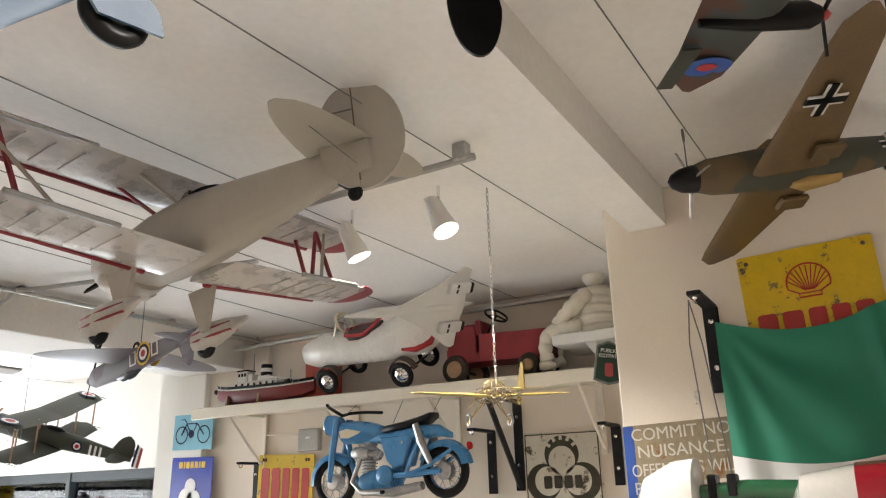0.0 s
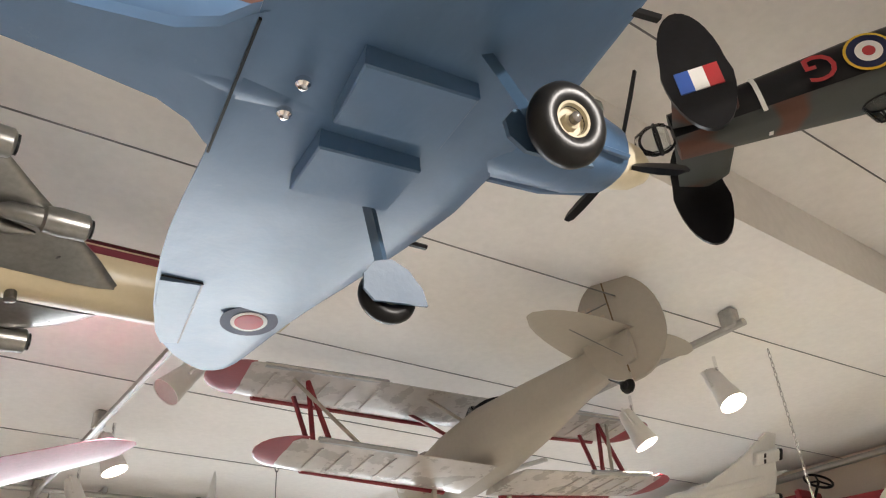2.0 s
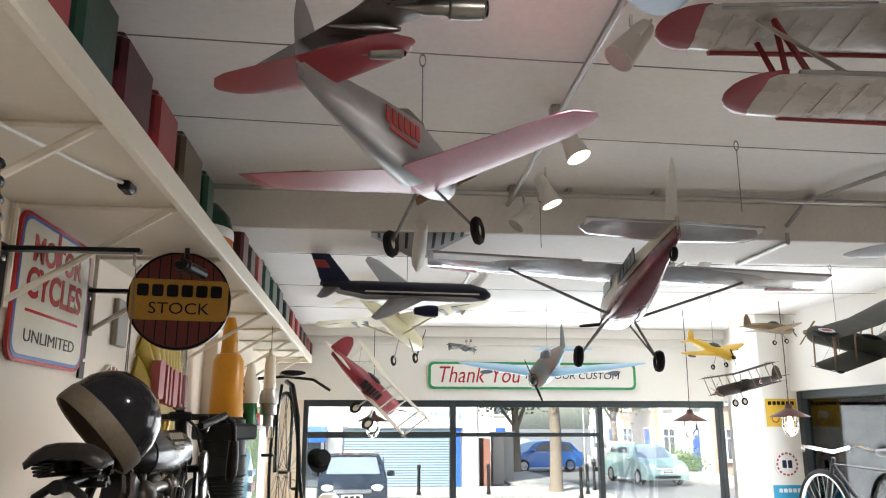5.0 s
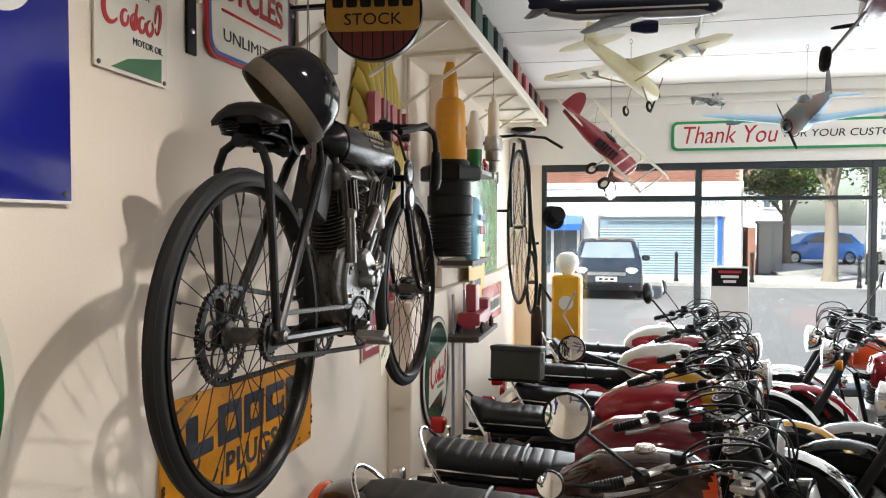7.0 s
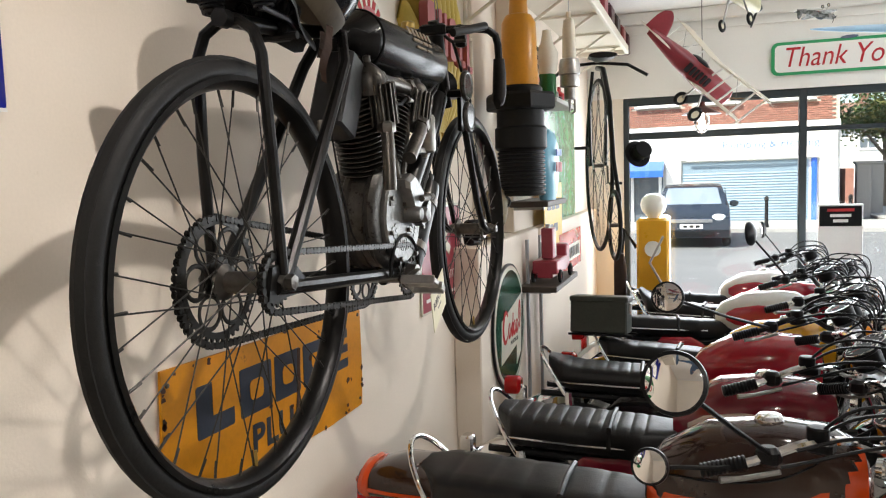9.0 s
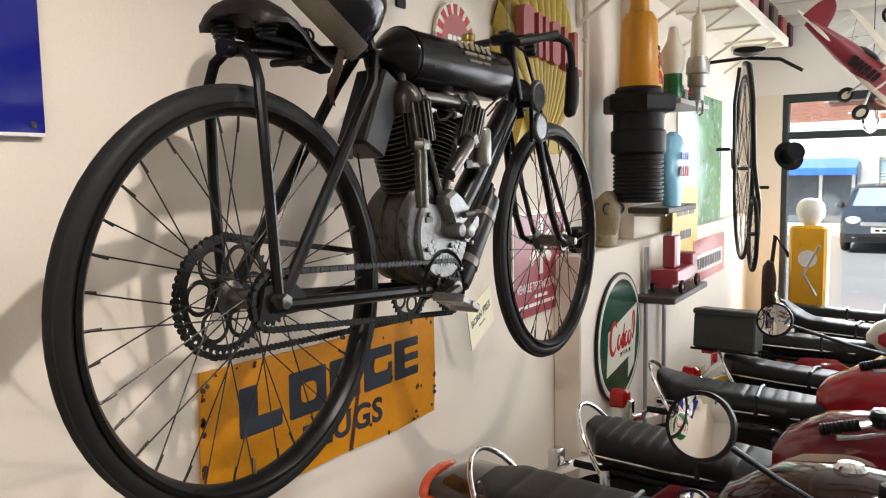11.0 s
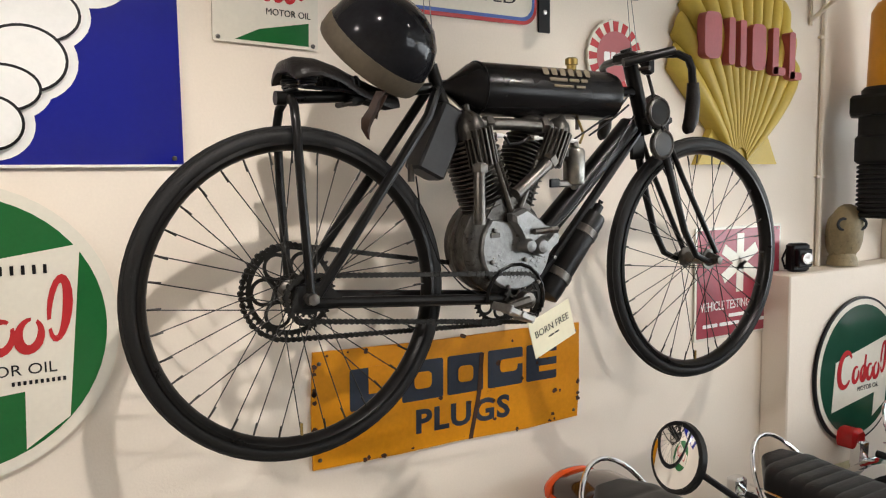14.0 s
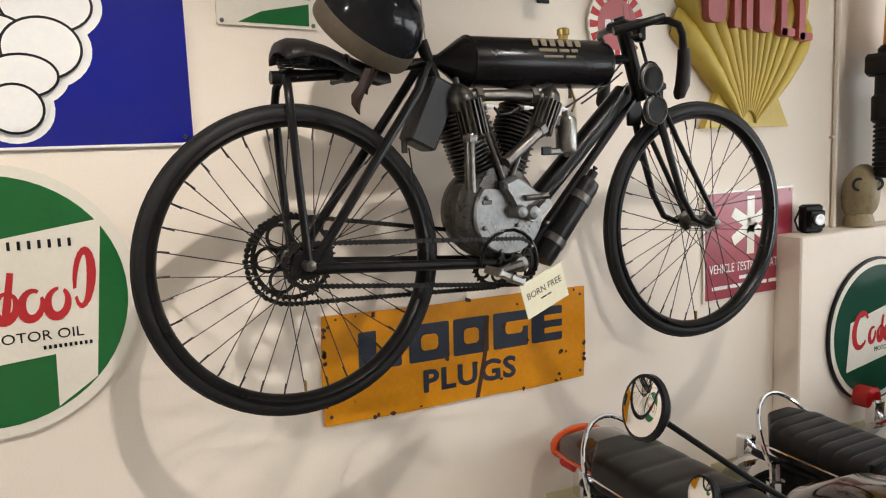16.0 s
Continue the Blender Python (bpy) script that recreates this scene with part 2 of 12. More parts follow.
WALL_E = Matrix(((0, 0, 1, 0), (1, 0, 0, 0), (0, 1, 0, 0), (0, 0, 0, 1)))     # on a wall that faces +x: local x runs to +y
WALL_W = Matrix(((0, 0, -1, 0), (-1, 0, 0, 0), (0, 1, 0, 0), (0, 0, 0, 1)))   # on a wall that faces -x
WALL_S = Matrix(((1, 0, 0, 0), (0, 0, -1, 0), (0, 1, 0, 0), (0, 0, 0, 1)))    # on a wall that faces -y


def on_wall(x, y, z, base, turn=0):
    return Matrix.Translation((x, y, z)) @ base @ Matrix.Rotation(radians(turn), 4, 'Z')


plaster = mat("cream_plaster", (0.80, 0.715, 0.61), 0.75, vary=0.05, scale=1.4, bump=0.12, fine=160, stain=(0.66, 0.57, 0.45), stain_amount=0.12)
white_wall = mat("white_plaster", (0.82, 0.80, 0.75), 0.75, vary=0.04, scale=1.2, bump=0.12, fine=140)
ceiling_paint = mat("ceiling_paint", (0.87, 0.85, 0.82), 0.8, vary=0.08, scale=1.1, bump=0.15, fine=60)
shelf_paint = mat("cream_shelf_paint", (0.80, 0.74, 0.63), 0.5, vary=0.06, scale=3, bump=0.05)
alu_frame = mat("dark_window_frame", (0.045, 0.055, 0.06), 0.4, 0.2, vary=0.1, scale=5, bump=0.03)
pane_glass = glass("window_glass")
lens_glass = glass("clear_glass", (0.93, 0.95, 0.95))
black = mat("black_paint", (0.008, 0.008, 0.009), 0.35, vary=0.3, scale=14, bump=0.05)
satin_black = mat("satin_black_iron", (0.012, 0.012, 0.012), 0.5, 0.3, vary=0.35, scale=18, bump=0.12)
rubber = mat("tyre_rubber", (0.014, 0.0135, 0.013), 0.7, vary=0.25, scale=20, bump=0.12, fine=260, stain=(0.03, 0.028, 0.025), stain_amount=0.2)
chrome = mat("chrome", (0.80, 0.80, 0.80), 0.10, 1.0, vary=0.08, scale=10, bump=0.0)
steel = mat("bare_steel", (0.42, 0.41, 0.39), 0.38, 1.0, vary=0.25, scale=16, bump=0.08)
old_steel = mat("aged_engine_steel", (0.125, 0.115, 0.103), 0.34, 0.9, vary=0.3, scale=22, bump=0.2, stain=(0.06, 0.05, 0.04), stain_amount=0.35)
alloy = mat("cast_alloy", (0.46, 0.46, 0.45), 0.42, 0.9, vary=0.25, scale=24, bump=0.25, stain=(0.12, 0.11, 0.1), stain_amount=0.3)
white_paint = mat("white_paint", (0.80, 0.79, 0.76), 0.4, vary=0.05, scale=6, bump=0.04)
leather = mat("black_leather", (0.012, 0.010, 0.009), 0.42, vary=0.4, scale=25, bump=0.3, fine=180, stain=(0.08, 0.05, 0.03), stain_amount=0.2)
wood = mat("brown_wood", (0.30, 0.18, 0.09), 0.5, vary=0.3, scale=6, bump=0.1, stretch=(1, 6, 6))
wire_mat = mat("steel_wire", (0.20, 0.20, 0.20), 0.4, 0.7, vary=0.2, bump=0.0)

# ---- the room ----
XL, XF, XR, XW = -0.935, 2.15, 3.12, 3.42      # west wall, flag pier, recess, window wall
YB, YN, H = -2.4, 7.28, 2.96


def block(name, x0, x1, y0, y1, z0, z1, material, label="", bevel=0.0, kind="structure", parent=None):
    ob = part(name, box(x1 - x0, y1 - y0, z1 - z0, bevel), material, parent, label, None, 35, kind)
    ob.location = ((x0 + x1) / 2, (y0 + y1) / 2, (z0 + z1) / 2)
    return ob


floor_mat = mat("grey_painted_floor", (0.42, 0.41, 0.39), 0.45, vary=0.15, scale=2.0, bump=0.1, stain=(0.1, 0.09, 0.08), stain_amount=0.2)
block("floor", XL - 0.3, XW + 0.4, YB - 0.2, YN + 0.1, -0.12, 0.0, floor_mat, "worn grey painted concrete shop floor")
block("ceiling", XL - 0.3, XW + 0.4, YB - 0.2, YN + 0.2, H, H + 0.15, ceiling_paint, "flat off-white painted ceiling")
block("wall_west", XL - 0.2, XL, YB, YN, 0.0, H, plaster, "cream plaster wall behind the hanging racer")
block("wall_south", XL - 0.2, XW + 0.2, YB - 0.2, YB, 0.0, H, plaster, "plain cream back wall")
block("wall_pier", XF, XW + 0.2, YB, 0.672, 0.0, H, plaster, "cream wall pier behind the flag", 0.004)
block("wall_recess", XR, XW + 0.2, 0.672, 3.30, 0.0, H, plaster, "cream recessed wall behind the display shelf")
block("wall_column", XR - 0.04, XW + 0.2, 3.30, 3.66, 0.0, H, white_wall, "white column carrying enamel signs", 0.004)
# west wall's boxed ledge, then the thicker wall to the front
block("wall_ledge", XL, -0.815, 3.80, 5.0, 0.0, 1.385, plaster, "cream boxed-in ledge along the wall", 0.006)
block("wall_chase", XL, -0.86, 4.62, YN, 1.385, H, plaster, "cream wall beside the shop window", 0.004)
block("wall_lower_chase", XL, -0.80, 5.0, YN, 0.0, 1.385, plaster, "cream lower wall towards the shop window", 0.004)
# window wall to the east
block("wall_east_sill", XW, XW + 0.2, 3.66, 6.15, 0.0, 0.75, white_wall, "white wall under the side window")
block("wall_east_head", XW, XW + 0.2, 3.66, YN, 2.33, H, white_wall, "white wall over the side window")
block("wall_east_pier", XW, XW + 0.2, 3.66, 3.72, 0.75, 2.33, white_wall)
block("wall_corner_column", 3.17, XW + 0.2, 6.15, 6.62, 0.0, H, white_wall, "white corner column with stacked signs", 0.004)
block("wall_east_end", XW, XW + 0.2, 6.62, YN, 0.0, 2.33, white_wall)
# front wall
block("wall_front_head", XL, XW + 0.2, YN, YN + 0.22, 2.285, H, white_wall, "white wall over the shop window")
block("wall_front_left", XL, -0.57, YN, YN + 0.22, 0.0, 2.285, plaster)
block("wall_front_sill", -0.57, XW + 0.2, YN, YN + 0.22, 0.0, 0.30, white_wall)
# dropped beams
block("beam_near", XL, XF, 0.49, 0.60, 2.845, H, ceiling_paint, "plaster-covered ceiling beam")
block("beam_front", XL, XW, 3.06, 3.50, 2.80, H, ceiling_paint, "deep plaster-covered ceiling beam", 0.004)
block("coving_front", XL, XW, YN - 0.05, YN, H - 0.10, H, white_wall, "white coving over the shop window", 0.008)
block("trim_front", XL, 3.17, YN - 0.025, YN, H - 0.17, H - 0.15, white_wall)


def window(name, m, w, h, verticals, transoms, label):
    """A shop window: bars and panes in its own plane; local x across, z up."""
    ob = tagged(thing(name, label, "window", m), "", "", "", "structure")
    for i, (x, bw) in enumerate(verticals):
        part("window_frame" if i in (0, len(verticals) - 1) else "mullion", box(bw, 0.09, h, 0.006, (x, 0, h / 2)), alu_frame, ob)
    for z, bh, x0, x1 in transoms:
        part("transom", box(x1 - x0, 0.075, bh, 0.006, ((x0 + x1) / 2, 0, z)), alu_frame, ob)
    xs = [v[0] for v in verticals]
    for a, b in zip(xs, xs[1:]):
        zs = sorted(z for z, bh, x0, x1 in transoms if x0 < (a + b) / 2 < x1)
        for lo, hi in zip(zs, zs[1:]):
            p = part("pane", box(b - a - 0.03, 0.006, hi - lo - 0.03, 0, ((a + b) / 2, 0.005, (lo + hi) / 2)), pane_glass, ob, "clear shop window glass")
            p.visible_shadow = False
    return ob


window("window_1", Matrix.Translation((0, YN + 0.07, 0.30)), 4.1, 1.985,
       [(-0.55, 0.045), (0.79, 0.055), (2.18, 0.045), (3.36, 0.05)],
       [(1.955, 0.06, -0.57, 3.4), (1.675, 0.055, -0.55, 0.79), (1.675, 0.035, 0.79, 2.18), (0.03, 0.06, -0.57, 3.4)],
       "dark aluminium-framed shop window with toplights")
window("window_2", Matrix.Translation((XW + 0.09, 3.72, 0.75)) @ Matrix.Rotation(radians(90), 4, 'Z'), 2.43, 1.58,
       [(0.03, 0.06), (1.25, 0.05), (2.40, 0.07)], [(1.55, 0.07, 0.0, 2.43), (0.03, 0.06, 0.0, 2.43)],
       "dark aluminium-framed side window")

# ---- model aircraft: local x forward, y to port, z up ----
def oval(x, hw, hh, zc=0.0, n=16, p=2.3):
    ring = []
    for i in range(n):
        a = 2 * math.pi * i / n
        c, s = math.cos(a), math.sin(a)
        ring.append((x, hw * math.copysign(abs(c) ** (2 / p), c), zc + hh * math.copysign(abs(s) ** (2 / p), s)))
    return ring


def body(sections, n=16, p=2.3):
    return loft([oval(*s, n=n, p=p) for s in sections])


FOIL = [(0.0, 0.0), (0.03, 0.32), (0.12, 0.62), (0.3, 0.78), (0.6, 0.5), (1.0, 0.03), (1.0, -0.03), (0.6, -0.2), (0.3, -0.28), (0.12, -0.26), (0.03, -0.16)]


def aerofoil(stations, flip=1, upright=False):
    """stations: (span, x of leading edge, chord, height, thickness)."""
    rings = []
    for s, xle, c, z, t in stations:
        if upright:
            rings.append([(xle - u * c, w * t * 0.7, s) for u, w in FOIL])
        else:
            rings.append([(xle - u * c, flip * s, z + w * t) for u, w in FOIL])
    return loft(rings)


def tips(root, tip, rounding=0.5, k=7):
    """Stations from root to tip, each (span, xle, chord, z, thick), with the tip rounded off over the last part of the span."""
    out = []
    for i in range(k + 1):
        u = i / k if i < 3 else 0.35 + 0.65 * ((i - 3) / (k - 3)) ** 0.7 if k > 3 else i / k
        s, x, c, z, t = [a + (b - a) * u for a, b in zip(root, tip)]
        if u > 1 - rounding:
            q = (u - 1 + rounding) / rounding
            e = math.sqrt(max(0.0, 1 - (q * 0.985) ** 2.4))
            x -= c * (1 - e) * 0.45
            c *= e
            t *= max(e, 0.25)
        out.append((s, x, c, z, t))
    return out


def wheel(parent, x, y, z, r, w, axis='y', rim=None):
    tyre = part("wheel", joined(torus(r - w / 2, w / 2, 26, 8, axis)), rubber, parent, "", Matrix.Translation((x, y, z)))
    part("rim", lathe([(0.0, -w * 0.28), (r * 0.2, -w * 0.3), (r * 0.55, -w * 0.2), (r - w * 0.8, -w * 0.3), (r - w * 0.8, w * 0.3), (r * 0.55, w * 0.2), (r * 0.2, w * 0.3), (0.0, w * 0.28)], 18, axis), rim or cream_plastic, tyre, "pale wheel hub")
    return tyre


def propeller(parent, x, z, r, blades, spinner, turn=20, sr=0.03, sl=0.05, blade_mat=None):
    if sr:
        part("spinner", lathe([(sr, -0.01), (sr, 0.0), (sr * 0.86, sl * 0.45), (sr * 0.5, sl * 0.82), (0.001, sl)], 16, 'x'), spinner, parent, "", Matrix.Translation((x, 0, z)))
    for k in range(blades):
        g = loft([[(-0.004, -w, s), (-0.007, 0.0, s), (0.004, w, s), (0.003, 0.0, s)] for s, w in ((sr * 0.6, r * 0.035), (r * 0.3, r * 0.05), (r * 0.65, r * 0.055), (r * 0.92, r * 0.04), (r, r * 0.015))])
        part("propeller_blade", g, blade_mat or black, parent, "", Matrix.Translation((x, 0, z)) @ Matrix.Rotation(radians(turn + 360 * k / blades), 4, 'X'))


def roundel(parent, m, r, colors, sx=1.0):
    """Concentric paint discs, each a hair proud of the last."""
    for i, (k, c) in enumerate(colors):
        part("roundel_ring", slab(disc(r * k, 28, 0, 0, sx, 1), 0.0012, 'xy', 0.0012 * i), c, parent, "", m)


red_paint = mat("red_paint", (0.42, 0.03, 0.035), 0.35, vary=0.12, scale=9, bump=0.04)
dull_red = mat("dull_red", (0.40, 0.05, 0.05), 0.5, vary=0.1, scale=9)
navy = mat("navy_paint", (0.009, 0.014, 0.055), 0.45, vary=0.15)
royal = mat("royal_blue_paint", (0.03, 0.09, 0.36), 0.4, vary=0.1)
yellow_paint = mat("yellow_paint", (0.70, 0.45, 0.03), 0.45, vary=0.1, scale=8)
cream_plastic = mat("cream_plastic", (0.70, 0.63, 0.46), 0.45, vary=0.08)
sky_blue = mat("duck_egg_blue_paint", (0.066, 0.130, 0.232), 0.42, vary=0.12, scale=7, bump=0.35, fine=22, stain=(0.09, 0.155, 0.25), stain_amount=0.25)
sky_dark = mat("blue_grey_paint", (0.042, 0.085, 0.145), 0.45, vary=0.08)
camo = two_tone("brown_green_camouflage", (0.10, 0.035, 0.022), (0.035, 0.04, 0.03), 5.0)
camo_lanc = two_tone("brown_grey_camouflage", (0.095, 0.038, 0.024), (0.055, 0.062, 0.058), 7.0)
doped = mat("aged_cream_fabric", (0.42, 0.385, 0.325), 0.55, vary=0.07, scale=5, bump=0.14, fine=70, stain=(0.5, 0.43, 0.33), stain_amount=0.15)
doped_wing = mat("varnished_white_fabric", (0.50, 0.47, 0.44), 0.28, vary=0.14, scale=12, bump=0.2, fine=40, stain=(0.46, 0.40, 0.35), stain_amount=0.3)
silver_dope = mat("silver_grey_paint", (0.25, 0.245, 0.23), 0.30, 0.85, vary=0.22, scale=7, bump=0.02, stain=(0.22, 0.21, 0.19), stain_amount=0.2)
silver = mat("silver_paint", (0.36, 0.37, 0.38), 0.34, 0.5, vary=0.1, scale=8, bump=0.05)
beige = mat("beige_fibreglass", (0.47, 0.395, 0.26), 0.32, vary=0.06, scale=5, bump=0.05)
maroon = mat("maroon_stripe", (0.13, 0.012, 0.025), 0.35, vary=0.1)
pink_film = mat("pink_translucent_film", (0.38, 0.10, 0.15), 0.35, vary=0.18, scale=7, bump=0.06)
red_film = mat("red_film", (0.25, 0.020, 0.030), 0.35, vary=0.16, scale=7, bump=0.06)
brown_paint = mat("tan_brown_paint", (0.15, 0.095, 0.042), 0.5, vary=0.2, scale=10, bump=0.1, stain=(0.13, 0.085, 0.04), stain_amount=0.3)
grey_green = mat("grey_green_paint", (0.058, 0.062, 0.048), 0.5, vary=0.15, scale=9)
purple_camo = two_tone("purple_grey_camouflage", (0.14, 0.11, 0.14), (0.20, 0.19, 0.21), 8.0)
gold_film = mat("pale_gold_film", (0.40, 0.29, 0.06), 0.3, vary=0.15, scale=10, bump=0.05)
brass = mat("brass", (0.38, 0.27, 0.09), 0.34, 1.0, vary=0.2, scale=20, bump=0.06)
light_blue = mat("pale_blue_paint", (0.32, 0.55, 0.75), 0.4, vary=0.08)
plane_white = mat("model_white_paint", (0.72, 0.71, 0.68), 0.35, vary=0.06, scale=8)
RAF = [(1.0, navy), (0.66, white_paint), (0.4, red_paint)]


def model_plane(name, label, m, scale, span, group="hanging model aircraft"):
    return thing(name, label, "model aircraft", m @ Matrix.Diagonal((scale, scale * span, scale, 1)), group)


def wings(ob, root, tip, mt, name="wing", rounding=0.5, k=8, label=""):
    out = []
    for s in (1, -1):
        out.append(part(name, aerofoil(tips(root, tip, rounding, k), s), mt, ob, label, None, 50))
    return out


# blue-bellied fighter
WIDE = 1.58
ob = model_plane("model_fighter", "blue-bellied model fighter with camouflaged sides and fixed wheels", pose(0.299, 0.413, 2.672, 4.5, -0.1, -10.6), 0.72, WIDE)
NARROW = Matrix.Diagonal((1, 1 / WIDE, 1, 1))
part("fuselage", body([(0.372, 0.026, 0.034, -0.004), (0.36, 0.034, 0.046, -0.002), (0.30, 0.043, 0.060, 0.0), (0.18, 0.046, 0.064, 0.002), (-0.1, 0.046, 0.062, 0.004), (-0.2, 0.043, 0.060, 0.006), (-0.35, 0.036, 0.055, 0.014), (-0.7, 0.024, 0.042, 0.03), (-1.05, 0.010, 0.026, 0.036)], 20), sky_blue, ob)
part("camouflage_panel", body([(0.31, 0.0435, 0.036, 0.034), (0.18, 0.0472, 0.040, 0.036), (-0.1, 0.0472, 0.042, 0.036), (-0.2, 0.0442, 0.040, 0.036), (-0.35, 0.0372, 0.037, 0.040), (-0.7, 0.0252, 0.030, 0.044), (-1.05, 0.0112, 0.020, 0.044)], 20), camo, ob, "brown and green camouflage paint")


def wing_z(y):
    return -0.05 + 0.114 * max(0.0, abs(y) - 0.1)


PLAN = [(0.0, 0.183, -0.200), (0.10, 0.183, -0.200), (0.19, 0.174, -0.204), (0.27, 0.160, -0.205), (0.35, 0.144, -0.200), (0.42, 0.128, -0.192), (0.52, 0.110, -0.176), (0.62, 0.098, -0.150), (0.70, 0.090, -0.114), (0.76, 0.081, -0.072), (0.80, 0.067, -0.032), (0.82, 0.048, -0.004), (0.83, 0.026, 0.016)]
pale_blue = mat("pale_blue_aileron", (0.14, 0.215, 0.31), 0.45, vary=0.1, scale=12)
for s in (1, -1):
    w = part("wing", aerofoil([(y, a, a - b, wing_z(y), 0.052 * (a - b) / 0.383) for y, a, b in PLAN], s), sky_blue, ob, "", None, 50)
    edge = [(-0.186, 0.407), (-0.113, 0.403), (-0.091, 0.664), (-0.126, 0.672), (-0.150, 0.615), (-0.172, 0.525)]
    part("aileron", loft([[(x, s * y, wing_z(y) + dz) for x, y in edge] for dz in (-0.011, 0.002)]), pale_blue, w, "paler blue aileron")
    part("hinge_line", tube([(-0.110, s * 0.402, wing_z(0.402) - 0.0085), (-0.088, s * 0.666, wing_z(0.666) - 0.0085)], 0.0022, 5), black, w)
    part("hinge_line", tube([(-0.186, s * 0.402, wing_z(0.402) - 0.003), (-0.110, s * 0.400, wing_z(0.402) - 0.0085)], 0.0022, 5), black, w)
    box_z = lambda z: [[(x, s * (0.053 + q * 0.036), z) for x, q in ((-0.080, -1), (0.062, -1), (0.060, 1), (-0.084, 1))]]
    part("radiator", loft([[(-0.078, s * 0.017, -0.05), (0.060, s * 0.017, -0.05), (0.058, s * 0.089, -0.05), (-0.082, s * 0.089, -0.05)]] + box_z(-0.086) + [[(x * 0.97, s * (0.053 + q * 0.0345), -0.0885) for x, q in ((-0.080, -1), (0.062, -1), (0.060, 1), (-0.084, 1))]]), sky_blue, ob, "shallow boxed radiator", None, 25)
    leg = part("undercarriage_leg", loft([[(x + a, s * (y + b), z) for a, b in ((0.011, 0.0), (0.0, 0.005), (-0.011, 0.0), (0.0, -0.005))] for x, y, z in ((0.046, 0.114, -0.052), (0.074, 0.126, -0.125), (0.092, 0.134, -0.178))]), sky_dark, ob)
    part("wheel_cover", loft([[(x, s * (0.122 + (z + 0.13) * -0.10 + d), z) for x, z in ((0.156, -0.196), (0.146, -0.172), (0.120, -0.146), (0.092, -0.134), (0.064, -0.142), (0.050, -0.162), (0.052, -0.184), (0.070, -0.200))] for d in (0.0, 0.0035)]), sky_dark, leg, "pointed wheel cover")
    hub = Matrix.Translation((0.103, s * 0.150, -0.176)) @ NARROW @ Matrix.Rotation(radians(-s * 6), 4, 'X')
    tyre = part("wheel", torus(0.0305, 0.0165, 34, 12, 'y', 1.0), mat("toy_tyre_rubber", (0.010, 0.0098, 0.0095), 0.38, vary=0.2, scale=30, bump=0.05), ob, "black balloon tyre", hub)
    part("rim", lathe([(0.005, 0.012), (0.009, 0.010), (0.010, 0.004), (0.015, 0.005), (0.018, 0.012), (0.0205, 0.013), (0.021, 0.0), (0.0205, -0.013), (0.018, -0.012), (0.015, -0.005), (0.010, -0.004), (0.009, -0.010), (0.005, -0.012)], 24, 'y'), mat("dull_cream_hub", (0.42, 0.37, 0.26), 0.6, vary=0.2, scale=40), tyre, "cream plastic hub")
    part("axle_stub", lathe([(0.001, -0.020), (0.006, -0.018), (0.006, 0.018), (0.001, 0.020)], 10, 'y'), old_steel, tyre)
    roundel(w, Matrix.Translation((0.017, s * 0.499, wing_z(0.499) - 0.0175)) @ Matrix.Rotation(radians(180), 4, 'X') @ Matrix.Rotation(radians(-s * 6.5), 4, 'X'), 0.045, [(1.0, navy), (0.64, white_paint), (0.50, red_paint)], 1.33)
    part("gun_barrel", tube([(0.15, s * 0.185, -0.042), (0.200, s * 0.188, -0.042)], 0.0045, 6), black, ob)
    part("tailplane", aerofoil(tips((0.0, -0.91, 0.15, 0.04, 0.018), (0.26, -0.96, 0.10, 0.045, 0.01), 0.5), s), sky_blue, ob)
    part("cowl_crease", tube([(0.19, s * 0.042, -0.040), (0.28, s * 0.0425, -0.038), (0.355, s * 0.034, -0.030)], 0.004, 6), sky_blue, ob)
ROOT = [(-0.19, 0.088), (-0.206, 0.080), (-0.232, 0.058), (-0.275, 0.042), (-0.37, 0.032), (-0.52, 0.020)]
part("fillet", loft([[(x, y, -0.053 + 0.075 * max(0.0, -0.2 - x) + d) for x, y in ROOT + [(x, -y) for x, y in reversed(ROOT)]] for d in (0.0, 0.016)]), sky_blue, ob, "", None, 30)
part("joint_line", box(0.0035, 0.168, 0.004, 0, (-0.1985, 0, -0.0615)), black, ob, "dark gap behind the wing")
for q in ((-0.128, -0.036), (-0.132, 0.004)):
    part("fixing_bolt", lathe([(0.0095, 0.004), (0.0095, -0.003), (0.006, -0.007), (0.001, -0.008)], 14), chrome, ob, "chrome fixing bolt", Matrix.Translation((q[0], q[1], -0.0655)) @ NARROW)
part("spinner", lathe([(0.040, -0.012), (0.040, 0.0), (0.035, 0.030), (0.020, 0.055), (0.001, 0.066)], 20, 'x'), cream_plastic, ob, "cream spinner", Matrix.Translation((0.376, 0, -0.003)) @ NARROW)
for k in range(3):
    part("propeller_blade", loft([[(-0.003, -c, r), (-0.005, 0.0, r), (0.003, c, r), (0.003, 0.0, r)] for r, c in ((0.03, 0.005), (0.06, 0.008), (0.10, 0.0095), (0.13, 0.008), (0.142, 0.003))]), black, ob, "", Matrix.Translation((0.385, 0, -0.003)) @ NARROW @ Matrix.Rotation(radians(17 + 120 * k), 4, 'X'))
part("fin", aerofoil(tips((0.03, -0.85, 0.17, 0, 0.02), (0.22, -0.94, 0.09, 0, 0.012), 0.5), 1, True), camo, ob)

